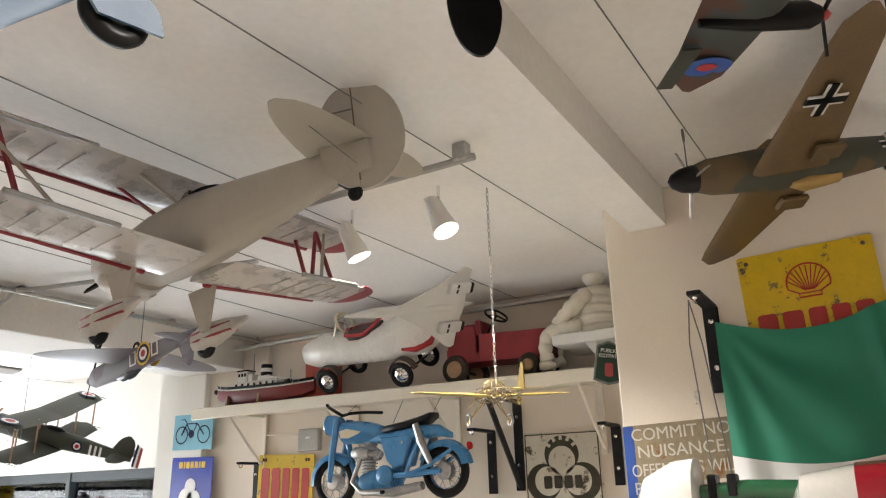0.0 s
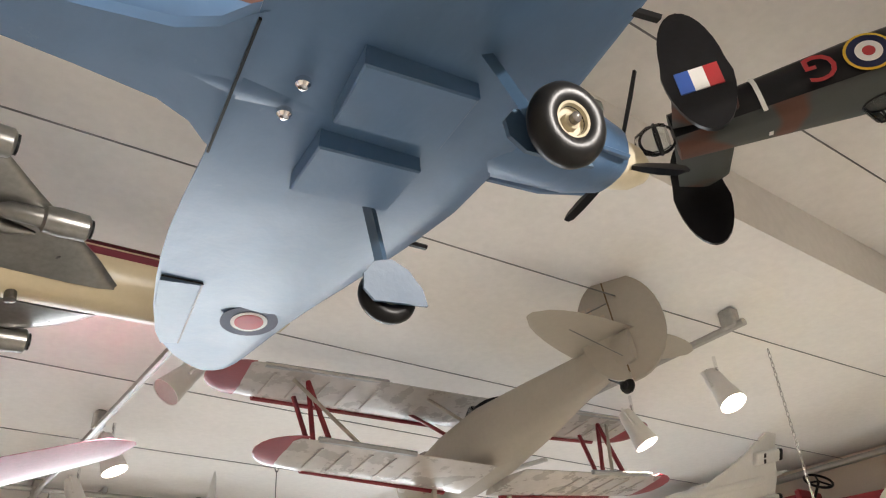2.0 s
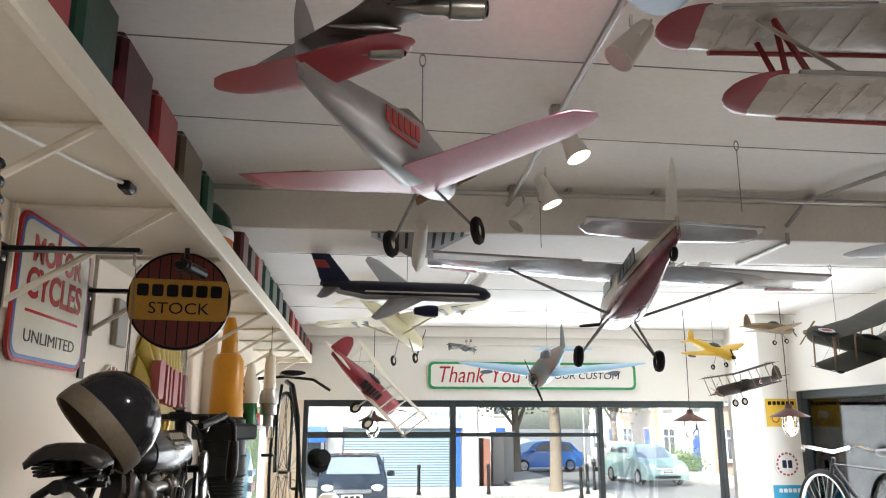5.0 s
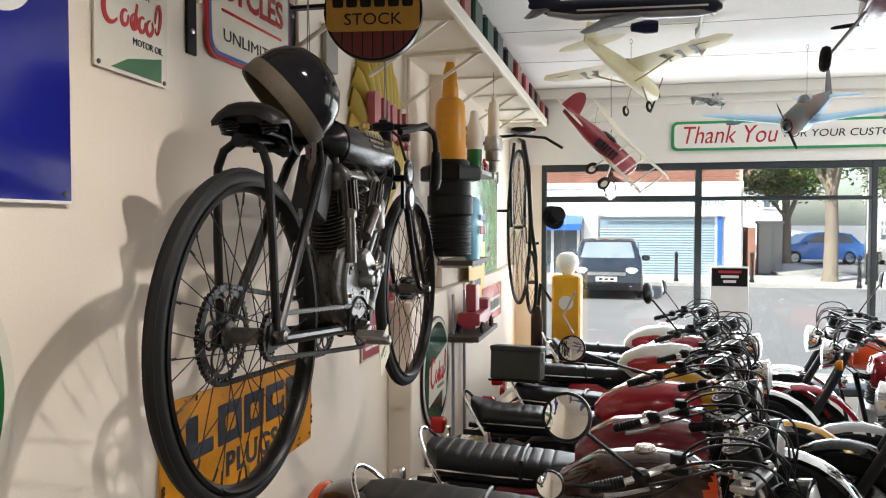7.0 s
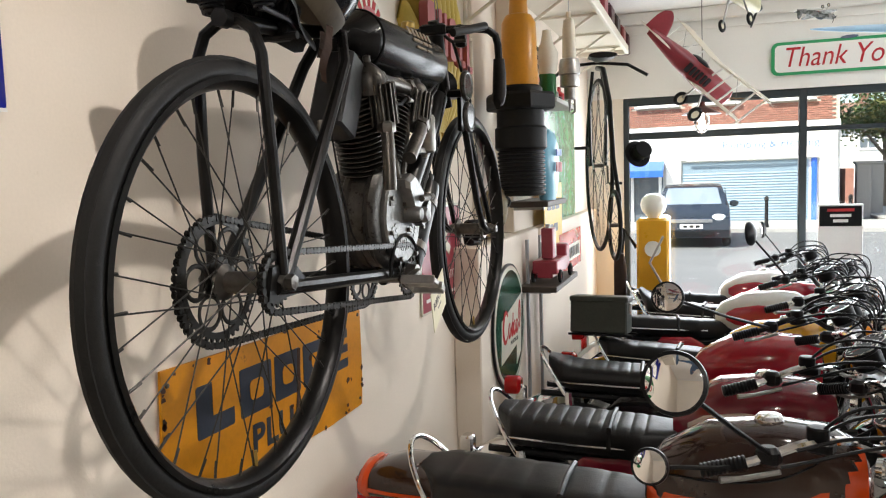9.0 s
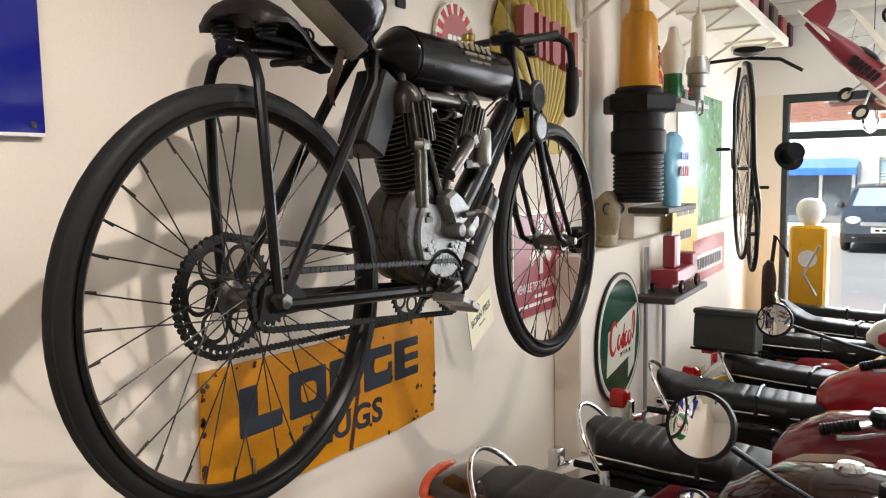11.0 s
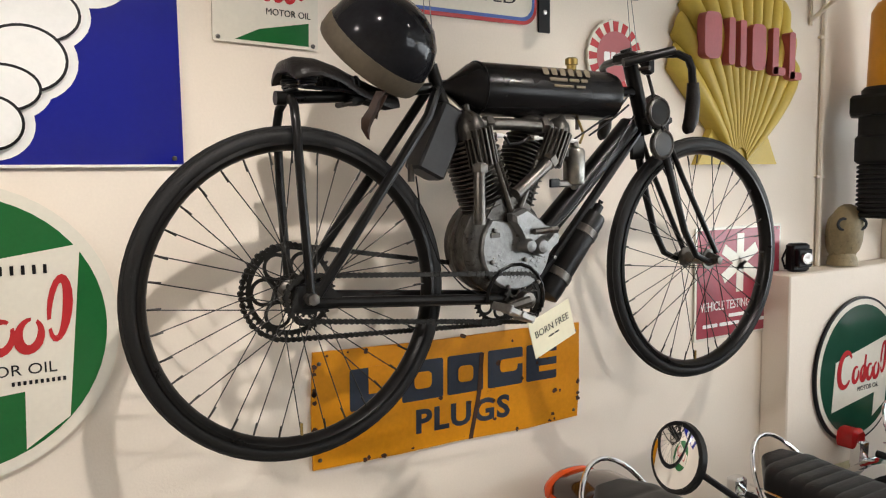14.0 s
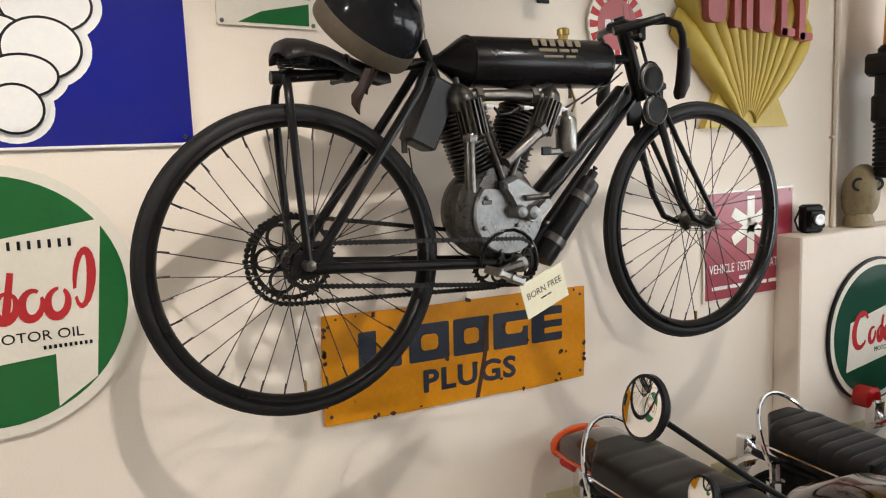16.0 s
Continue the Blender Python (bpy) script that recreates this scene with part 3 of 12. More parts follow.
# cream biplane with red trim
ob = model_plane("model_biplane", "aged cream fabric model biplane with red wingtips and struts", pose(1.232, 1.380, 2.726, -1.7, 6.8, 86.6), 0.801, 1.1)
part("fuselage", body([(0.27, 0.075, 0.085, 0.0), (0.12, 0.085, 0.10, 0.005), (-0.05, 0.08, 0.105, 0.01), (-0.25, 0.06, 0.085, 0.01), (-0.45, 0.035, 0.06, 0.012), (-0.66, 0.008, 0.045, 0.012)], p=3.0), doped, ob)
part("cowling", lathe([(0.03, 0.37), (0.085, 0.375), (0.10, 0.35), (0.108, 0.28), (0.10, 0.23), (0.075, 0.22)], 22, 'x'), doped, ob, "round cream engine cowling")
for k in range(9):
    a = 2 * math.pi * k / 9
    part("cylinder_bump", lathe([(0.026, -0.03), (0.03, 0.0), (0.024, 0.02), (0.008, 0.028)], 10, 'x'), doped, ob, "", Matrix.Translation((0.31, 0.088 * math.cos(a), 0.088 * math.sin(a))))
propeller(ob, 0.37, 0.0, 0.14, 2, black, 50, 0.035, 0.045)
for nm, root, tip in (("lower_wing", (0.05, 0.10, 0.21, -0.10, 0.028), (0.66, 0.085, 0.19, -0.07, 0.024)), ("upper_wing", (0.0, 0.19, 0.22, 0.165, 0.028), (0.75, 0.18, 0.20, 0.18, 0.024))):
    for s in (1, -1):
        w = part(nm, aerofoil(tips(root, tip, 0.16, 8), s), doped_wing, ob, "", None, 50)
        xl, zt, ys = tip[1], tip[3], tip[0]
        part("leading_edge_trim", tube([(root[1] - 0.002, s * root[0] * 1.0 + s * 0.05, root[3]), (xl + 0.0, s * (ys - 0.13), zt - 0.004)], 0.011, 8), red_film, w, "red leading edge")
        part("wingtip", aerofoil([(ys - 0.075 + 0.10 * q, xl + 0.004 - 0.105 * (1 - math.sqrt(1 - q * q)), 0.012 + 0.19 * math.sqrt(1 - q * q), zt - 0.0005, 0.027 * math.sqrt(1.02 - q * q)) for q in (0.0, 0.25, 0.5, 0.7, 0.85, 0.95, 0.995)], s), red_film, w, "red painted wingtip")
        part("silver_edge", tube([(xl - 0.195, s * 0.30, root[3] + 0.02 * 0.6), (xl - 0.185, s * (ys - 0.10), zt)], 0.008, 6), silver, w)
        # thin darker strips paint the shade along each rib under the wing
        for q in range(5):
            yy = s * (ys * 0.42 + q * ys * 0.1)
            part("rib_shadow", box(0.13, 0.004, 0.0025, 0, (xl - 0.10, yy, root[3] + (zt - root[3]) * abs(yy) / ys - 0.0085)), mat("painted_rib_shade", (0.45, 0.41, 0.37), 0.5), w)
for s in (1, -1):
    for x0, x1, c in ((0.06, 0.13, red_film), (-0.05, 0.03, red_film), (0.06, 0.03, red_film)):
        part("strut", tube([(x0, s * 0.50, -0.075), (x1, s * 0.52, 0.165)], 0.0075, 6), c, ob, "red interplane strut")
    part("strut", tube([(-0.07, s * 0.42, -0.075), (0.03, s * 0.56, 0.165)], 0.006, 6), doped, ob)
    for x0, x1 in ((0.10, 0.14), (0.0, 0.03)):
        part("strut", tube([(x0, s * 0.06, 0.09), (x1, s * 0.15, 0.165)], 0.006, 6), red_film if x0 else doped, ob)
    st = part("tailplane", aerofoil(tips((0.0, -0.47, 0.20, 0.06, 0.014), (0.27, -0.56, 0.13, 0.06, 0.01), 0.8), s), doped, ob, "", None, 50)
    part("stay_wire", tube([(-0.60, s * 0.14, 0.075), (-0.63, s * 0.01, 0.15)], 0.002, 4), wire_mat, st)
    part("stay_wire", tube([(-0.60, s * 0.14, 0.06), (-0.63, s * 0.01, -0.01)], 0.002, 4), wire_mat, st)
    leg = part("undercarriage_leg", loft([oval(0.22, 0.03, 0.012, 0), oval(0.12, 0.03, 0.012, 0)]), doped, ob, "", None)
    leg.data = mesh_of("undercarriage_leg", slab([(0.20, -0.10), (0.08, -0.10), (0.12, -0.24), (0.15, -0.24)], 0.012, 'xz', s * 0.13), doped, 35)
    pant = part("wheel_pant", body([(0.25, 0.010, 0.016, -0.245), (0.23, 0.028, 0.036, -0.245), (0.17, 0.033, 0.042, -0.24), (0.09, 0.022, 0.030, -0.23), (0.0, 0.004, 0.006, -0.222)]), mat("aged_white_fairing", (0.50, 0.47, 0.43), 0.35, vary=0.15, scale=14), ob, "white wheel fairing with red flash", Matrix.Translation((0, s * 0.17, 0)))
    for z in (-0.228, -0.252):
        part("red_flash", body([(0.235, 0.0265, 0.008, z), (0.19, 0.0325, 0.009, z), (0.12, 0.0285, 0.007, z + 0.004), (0.06, 0.018, 0.003, z + 0.008)]), red_film, pant)
    wheel(ob, 0.19, s * 0.17, -0.270, 0.036, 0.028)
TAIL = Matrix.Translation((-0.625, 0, 0)) @ Matrix.Rotation(radians(24), 4, 'Z')
half = [(radians(-90 + 180 * k / 18)) for k in range(19)]
fin = part("fin", slab([(0.098 * math.cos(a) ** 0.9 if math.cos(a) > 1e-6 else 0.0, 0.078 + 0.150 * math.sin(a)) for a in half], 0.009, 'xz', -0.0045), doped, ob, "rounded cream fin", TAIL)
part("rudder", slab([(-0.004 - 0.125 * (math.cos(a) if math.cos(a) > 1e-6 else 0.0) ** 0.9, 0.076 + 0.156 * math.sin(a)) for a in half], 0.009, 'xz', -0.0045), doped, ob, "rounded cream rudder", TAIL)
part("hinge_line", box(0.004, 0.0100, 0.29, 0, (-0.002, 0, 0.095)), brown_paint, fin)
pencil = mat("pencil_outline", (0.50, 0.42, 0.33), 0.6)
for side in (1, -1):
    face = Matrix.Translation((0, side * 0.0048, 0)) @ (WALL_S if side < 0 else WALL_S @ Matrix.Rotation(math.pi, 4, 'Y'))
    for row, n, y, h in ((0, 2, 0.150, 0.022), (1, 6, 0.112, 0.028)):
        for k in range(n):
            part("registration_bar", slab(round_rect(0.011, h, 0.002, -side * -1 * (-0.060 + (k - (n - 1) / 2) * 0.0155), y, 2), 0.0006, 'xy', 0.0), pencil, fin, "", face)
part("tail_strut", tube([(-0.55, 0, -0.03), (-0.60, 0, -0.075)], 0.006, 6), black, ob)
wheel(ob, -0.605, 0, -0.08, 0.022, 0.018, rim=black)
part("cockpit", slab(disc(0.05, 18, 0.0, 0.0, 1.4, 0.8), 0.012, 'xy', 0.0), black, ob, "", Matrix.Translation((-0.06, 0, 0.108)))
part("windscreen", loft([oval(0.03, 0.03, 0.01, 0.115), oval(0.0, 0.035, 0.03, 0.12)]), lens_glass, ob)

# heavy bomber hung on its side
LANC = pose(0.910, 0.007, 2.796, -177.8, -4.4, -55.3)
ob = model_plane("model_bomber", "dark camouflaged four-engined model bomber hung upside down", LANC, 0.63, 0.708)
part("fuselage", body([(0.45, 0.03, 0.03, 0.01), (0.42, 0.045, 0.05, 0.01), (0.3, 0.074, 0.075, 0.01), (0.0, 0.074, 0.078, 0.01), (-0.3, 0.064, 0.072, 0.014), (-0.66, 0.03, 0.05, 0.026)], p=2.6), black, ob, "matt black sides")
part("camouflage_panel", body([(0.42, 0.042, 0.02, 0.044), (0.3, 0.0745, 0.03, 0.058), (0.0, 0.0745, 0.033, 0.058), (-0.3, 0.0645, 0.031, 0.058), (-0.66, 0.0305, 0.024, 0.054)], p=2.6), camo_lanc, ob, "brown and grey-green camouflage")
for s in (1, -1):
    part("wing", aerofoil(tips((0.04, 0.16, 0.27, -0.01, 0.04), (0.86, 0.06, 0.13, 0.08, 0.015), 0.12), s), camo_lanc, ob, "", None, 50)
    part("aileron", slab([(-0.05, s * 0.55), (-0.05, s * 0.83), (-0.09, s * 0.83), (-0.10, s * 0.55)], 0.006, 'xy', 0.075), grey_green, ob)
    roundel(ob, Matrix.Translation((0.0, s * 0.68, 0.078)), 0.065, [(1.0, royal), (0.4, red_paint)])
    for y, x in ((0.22, 0.26), (0.46, 0.22)):
        n = part("engine_nacelle", body([(x, 0.022, 0.022, -0.01), (x - 0.03, 0.033, 0.036, -0.01), (x - 0.16, 0.03, 0.036, -0.01), (x - 0.3, 0.008, 0.012, 0.0)]), black, ob, "", Matrix.Translation((0, s * y, 0.02 + y * 0.06)))
        part("spinner", lathe([(0.02, 0.0), (0.016, 0.015), (0.001, 0.03)], 12, 'x'), red_paint, n, "red spinner", Matrix.Translation((x, 0, -0.01)))
        for k in range(3):
            part("propeller_blade", box(0.004, 0.014, 0.10, 0.002, (0, 0, 0.055)), black, n, "", Matrix.Translation((x + 0.005, 0, -0.01)) @ Matrix.Rotation(radians(15 + 120 * k), 4, 'X'))
    part("tailplane", aerofoil(tips((0.0, -0.53, 0.13, 0.02, 0.018), (0.27, -0.56, 0.10, 0.04, 0.012), 0.1), s), camo_lanc, ob, "", None, 50)
    f = part("fin", slab([(-0.62 + 0.052 * math.cos(a) * (1.1 if math.sin(a) > 0 else 1.0), 0.045 + 0.13 * math.sin(a)) for a in [2 * math.pi * i / 30 for i in range(30)]], 0.012, 'xz', s * 0.285 - 0.006), black, ob, "oval black tail fin")
    for i, c in enumerate((royal, white_paint, red_paint)):
        part("fin_flash", box(0.024, 0.004, 0.045, 0, (-0.644 + 0.024 * i, 0.292 if s > 0 else -0.292, 0.07)), c, f)
part("rear_turret", lathe([(0.001, -0.055), (0.02, -0.05), (0.034, -0.025), (0.034, 0.0), (0.03, 0.01)], 14, 'x'), lens_glass, ob, "clear rear gun turret", Matrix.Translation((-0.68, 0, 0.022)))
part("turret_frame", joined(torus(0.034, 0.003, 20, 5, 'x'), moved(torus(0.034, 0.003, 20, 5, 'y'), Matrix.Identity(4))), black, ob, "", Matrix.Translation((-0.69, 0, 0.022)))
part("dorsal_turret", lathe([(0.036, 0.0), (0.036, 0.015), (0.028, 0.036), (0.001, 0.045)], 16), lens_glass, ob, "clear dorsal gun turret", Matrix.Translation((-0.30, 0, 0.082)))
part("turret_frame", joined(tube([(-0.036, 0, 0), (-0.02, 0, 0.04), (0.02, 0, 0.04), (0.036, 0, 0)], 0.003, 5), tube([(0, -0.036, 0), (0, -0.02, 0.04), (0, 0.02, 0.04), (0, 0.036, 0)], 0.003, 5), torus(0.036, 0.003, 20, 5, 'z')), black, ob, "", Matrix.Translation((-0.30, 0, 0.087)))
part("canopy", body([(0.34, 0.02, 0.02, 0.07), (0.3, 0.03, 0.035, 0.07), (0.2, 0.028, 0.03, 0.07), (0.16, 0.01, 0.01, 0.068)]), lens_glass, ob)
for s in (1, -1):
    side = Matrix.Translation((-0.30, s * 0.0655, 0.004)) @ (WALL_S if s < 0 else WALL_S @ Matrix.Rotation(math.pi, 4, 'Y'))
    roundel(ob, side, 0.042, [(1.0, yellow_paint), (0.88, navy), (0.55, white_paint), (0.26, red_paint)])
    lettering("squadron_code", "G", 0.06, red_paint, ob, side @ Matrix.Translation((-0.085 * -s, 0, 0.002)), depth=0.001)
    lettering("squadron_code", "NI", 0.06, red_paint, ob, side @ Matrix.Translation((0.10 * -s, 0, 0.004)), depth=0.001)
part("white_band", body([(-0.50, 0.049, 0.063, 0.0205), (-0.492, 0.0495, 0.0635, 0.0205)], p=2.6), white_paint, ob)

# brown fighter with crosses
ob = model_plane("model_brown_fighter", "tan-brown model fighter with black and white crosses", pose(1.777, 0.111, 2.80, 15.9, 8.5, 125.4), 0.686, 1.0)
part("fuselage", body([(0.36, 0.035, 0.04, 0.0), (0.3, 0.05, 0.06, 0.0), (0.1, 0.058, 0.075, 0.0), (-0.1, 0.055, 0.075, 0.005), (-0.35, 0.038, 0.05, 0.015), (-0.62, 0.01, 0.025, 0.03)]), two_tone("brown_green_mottle", (0.13, 0.085, 0.042), (0.062, 0.066, 0.046), 9.0), ob, "mottled brown and green sides")
wings(ob, (0.03, 0.19, 0.26, -0.045, 0.04), (0.63, 0.12, 0.14, 0.03, 0.018), brown_paint, rounding=0.18)
for s in (1, -1):
    for a in (0, 90):
        if s > 0:
            part("cross", box(0.125, 0.042, 0.003, 0, (0, 0, 0)), plane_white, ob, "", Matrix.Translation((0.07, s * 0.33, -0.022)) @ Matrix.Rotation(radians(a), 4, 'Z'))
            part("cross", box(0.127, 0.022, 0.006, 0, (0, 0, -0.001)), black, ob, "", Matrix.Translation((0.07, s * 0.33, -0.022)) @ Matrix.Rotation(radians(a), 4, 'Z'))
        part("cross", box(0.085, 0.003, 0.028, 0), plane_white, ob, "", Matrix.Translation((-0.33, s * 0.041, 0.01)) @ Matrix.Rotation(radians(a), 4, 'Y'))
        part("cross", box(0.087, 0.006, 0.014, 0), black, ob, "", Matrix.Translation((-0.33, s * 0.041, 0.01)) @ Matrix.Rotation(radians(a), 4, 'Y'))
    part("tailplane", aerofoil(tips((0.0, -0.50, 0.12, 0.06, 0.014), (0.22, -0.54, 0.08, 0.06, 0.01), 0.3), s), brown_paint, ob)
    part("underwing_scoop", box(0.10, 0.06, 0.02, 0.006, (-0.02, s * 0.13, -0.055)), brown_paint, ob)
part("fin", aerofoil(tips((0.03, -0.50, 0.14, 0, 0.014), (0.19, -0.58, 0.07, 0, 0.01), 0.4), 1, True), brown_paint, ob)
part("canopy", body([(0.1, 0.02, 0.015, 0.07), (0.06, 0.034, 0.035, 0.075), (-0.06, 0.034, 0.035, 0.075), (-0.14, 0.01, 0.01, 0.075)]), brown_paint, ob)
part("belly_scoop", body([(0.05, 0.012, 0.01, -0.07), (0.0, 0.03, 0.02, -0.075), (-0.12, 0.02, 0.014, -0.065)]), mat("ochre_paint", (0.42, 0.27, 0.09), 0.5), ob, "ochre belly scoop")
propeller(ob, 0.36, 0.0, 0.13, 3, black, 10, 0.045, 0.08, steel)

# cream airliner with swept silver wings
ob = model_plane("model_airliner", "cream model airliner with maroon stripe and silver swept wings", pose(0.075, 1.147, 2.80, -12, -3.2, 1.8), 0.763, 0.93)
part("fuselage", body([(0.66, 0.004, 0.005, -0.01), (0.635, 0.035, 0.035, -0.005), (0.56, 0.065, 0.068, 0.0), (0.43, 0.078, 0.083, 0.005), (-0.2, 0.078, 0.083, 0.005), (-0.45, 0.06, 0.065, 0.02), (-0.65, 0.03, 0.035, 0.04), (-0.78, 0.008, 0.01, 0.05)], p=2.0), beige, ob)
for s in (1, -1):
    part("stripe", body([(0.57, 0.058, 0.006, 0.018), (0.43, 0.0795, 0.013, 0.018), (-0.2, 0.0795, 0.013, 0.020), (-0.45, 0.0615, 0.011, 0.031), (-0.65, 0.031, 0.008, 0.046), (-0.76, 0.012, 0.004, 0.052)], 24, 7), maroon, ob, "maroon cheat line", Matrix.Translation((0, s * 0.0005, 0)))
    part("stripe", body([(0.57, 0.056, 0.003, 0.032), (0.43, 0.0793, 0.004, 0.041), (-0.2, 0.0793, 0.004, 0.043), (-0.45, 0.0613, 0.003, 0.044), (-0.65, 0.031, 0.002, 0.055)]), maroon, ob)
    part("wing", aerofoil([(0.05, 0.23, 0.34, -0.05, 0.045), (0.12, 0.17, 0.26, -0.045, 0.035), (0.25, 0.02, 0.185, -0.02, 0.025), (0.5, -0.25, 0.12, 0.03, 0.015), (0.58, -0.345, 0.085, 0.05, 0.01)], s), silver_dope, ob, "tarnished silver swept wing", None, 50)
    for y, x in ((0.21, 0.12), (0.37, -0.05)):
        e = part("engine", lathe([(0.026, 0.0), (0.034, -0.005), (0.036, -0.05), (0.033, -0.075), (0.024, -0.08), (0.022, -0.13), (0.012, -0.15), (0.001, -0.19)], 18, 'x'), silver_dope, ob, "silver jet engine", Matrix.Translation((x, s * y, -0.060 + y * 0.06)) @ Matrix.Diagonal((1.05, 0.8, 0.8, 1)))
        part("pylon", slab([(-0.02, 0.03), (-0.14, 0.05), (-0.17, 0.04), (-0.10, 0.02)], 0.012, 'xz', -0.006), silver_dope, e)
        part("intake", slab(disc(0.024, 18), 0.004, 'yz', 0.001), black, e)
    for q in (0.16, 0.30):
        part("flap_fairing", body([(0.15 - q * 0.7, 0.004, 0.004, -0.055), (0.10 - q * 0.7, 0.017, 0.013, -0.056), (-0.015 - q * 0.7, 0.002, 0.002, -0.048)]), silver_dope, ob, "", Matrix.Translation((0, s * q, q * 0.06)))
    part("tailplane", aerofoil(tips((0.0, -0.56, 0.16, 0.05, 0.018), (0.24, -0.75, 0.07, 0.07, 0.01), 0.1), s), beige, ob)
fin = part("fin", aerofoil(tips((0.05, -0.42, 0.30, 0, 0.022), (0.30, -0.68, 0.11, 0, 0.012), 0.06), 1, True), beige, ob)
for s in (1, -1):
    part("tail_emblem", slab(disc(0.05, 20, -0.62, 0.18, 1.2, 0.7), 0.002, 'xz', s * 0.0085), mat("purple_emblem", (0.12, 0.03, 0.09), 0.4), fin, "purple emblem")
    part("tail_emblem", slab(disc(0.024, 16, -0.61, 0.18, 1.3, 0.7), 0.003, 'xz', s * 0.0095), dull_red, fin, "red emblem heart")
for x in (0.04, -0.08):
    part("undercarriage_stub", lathe([(0.012, 0.0), (0.012, -0.02), (0.008, -0.022)], 10), old_steel, ob, "", Matrix.Translation((x, 0, -0.075)))

# silver low-wing racer with pink wings
ob = model_plane("model_racer", "silver low-wing model plane with translucent pink wings", pose(0.066, 1.835, 2.673, -3.2, -1.2, 63.0), 0.841, 0.88)
part("fuselage", body([(0.24, 0.05, 0.06, -0.01), (0.2, 0.06, 0.075, 0.0), (0.0, 0.065, 0.095, 0.01), (-0.2, 0.05, 0.08, 0.01), (-0.45, 0.022, 0.045, 0.015), (-0.56, 0.01, 0.03, 0.02)], p=2.8), silver, ob)
wings(ob, (0.0, 0.14, 0.25, -0.075, 0.035), (0.6, 0.10, 0.16, 0.02, 0.02), pink_film, rounding=0.2)
for s in (1, -1):
    part("wing_root_tint", aerofoil([(0.30, 0.1165, 0.2035, -0.0255, 0.0295), (0.595, 0.098, 0.155, 0.02, 0.0205)], s), red_film, ob) if s > 0 else None
    part("tailplane", aerofoil(tips((0.0, -0.43, 0.16, 0.03, 0.014), (0.28, -0.47, 0.11, 0.04, 0.01), 0.35), s), red_film, ob, "red tailplane", None, 50)
    part("undercarriage_leg", tube([(0.12, s * 0.03, -0.07), (0.16, s * 0.15, -0.2)], 0.005, 6), wire_mat, ob)
    wheel(ob, 0.16, s * 0.155, -0.205, 0.042, 0.03)
    for q in range(6):
        part("brand_bar", moved(bars([0.026], 0.045, 0.007), Matrix.Translation((-0.14 + (q - 2.5) * 0.033, s * (0.0575 + (q - 2.5) * 0.002), 0.03)) @ (WALL_S if s < 0 else WALL_S @ Matrix.Rotation(math.pi, 4, 'Y')) @ Matrix.Rotation(radians(4 * s), 4, 'Z')), red_paint, ob)
    part("brand_underline", moved(bars([0.17], 0.010, 0.007), Matrix.Translation((-0.14, s * 0.0575, -0.008)) @ (WALL_S if s < 0 else WALL_S @ Matrix.Rotation(math.pi, 4, 'Y'))), red_paint, ob)
part("fin", aerofoil(tips((0.02, -0.44, 0.14, 0, 0.014), (0.19, -0.52, 0.07, 0, 0.01), 0.6), 1, True), silver, ob, "", None, 50)
part("canopy", body([(0.1, 0.01, 0.01, 0.09), (0.06, 0.036, 0.03, 0.095), (-0.03, 0.036, 0.03, 0.098), (-0.1, 0.01, 0.01, 0.09)]), mat("smoked_canopy", (0.30, 0.29, 0.27), 0.12, 0.3), ob)
part("cowling", lathe([(0.03, 0.0), (0.05, -0.005), (0.058, -0.05)], 16, 'x'), silver, ob, "", Matrix.Translation((0.28, 0, -0.015)))
for k in (1, -1):
    part("propeller_blade", box(0.006, 0.03, 0.12, 0.003, (0, 0, k * 0.06)), wood, ob, "wooden propeller", Matrix.Translation((0.29, 0, -0.015)) @ Matrix.Rotation(radians(75), 4, 'X'))

# high-wing cabin plane, white and red
ob = model_plane("model_cabin_plane", "white and dark red high-wing model cabin plane", pose(1.003, 3.024, 2.560, 3.6, 7.8, 84.5), 1.0, 1.13)
clear_film = mat("shiny_clear_film", (0.46, 0.47, 0.49), 0.12, 0.6, vary=0.2, scale=14, bump=0.3, fine=30)
part("fuselage", body([(0.30, 0.05, 0.055, -0.01), (0.2, 0.06, 0.075, 0.0), (0.0, 0.062, 0.09, 0.0), (-0.2, 0.05, 0.075, 0.005), (-0.45, 0.028, 0.05, 0.01), (-0.66, 0.008, 0.04, 0.012)], p=3.4), mat("ivory_film", (0.66, 0.62, 0.52), 0.3, vary=0.08), ob)
part("belly", body([(0.30, 0.0505, 0.03, -0.036), (0.2, 0.061, 0.042, -0.036), (0.0, 0.063, 0.052, -0.04), (-0.2, 0.051, 0.045, -0.028), (-0.45, 0.029, 0.033, -0.01), (-0.66, 0.009, 0.024, -0.004)], p=3.4), mat("plum_film", (0.16, 0.035, 0.06), 0.14, vary=0.35, scale=12, bump=0.2, fine=30), ob, "glossy plum-red lower sides")
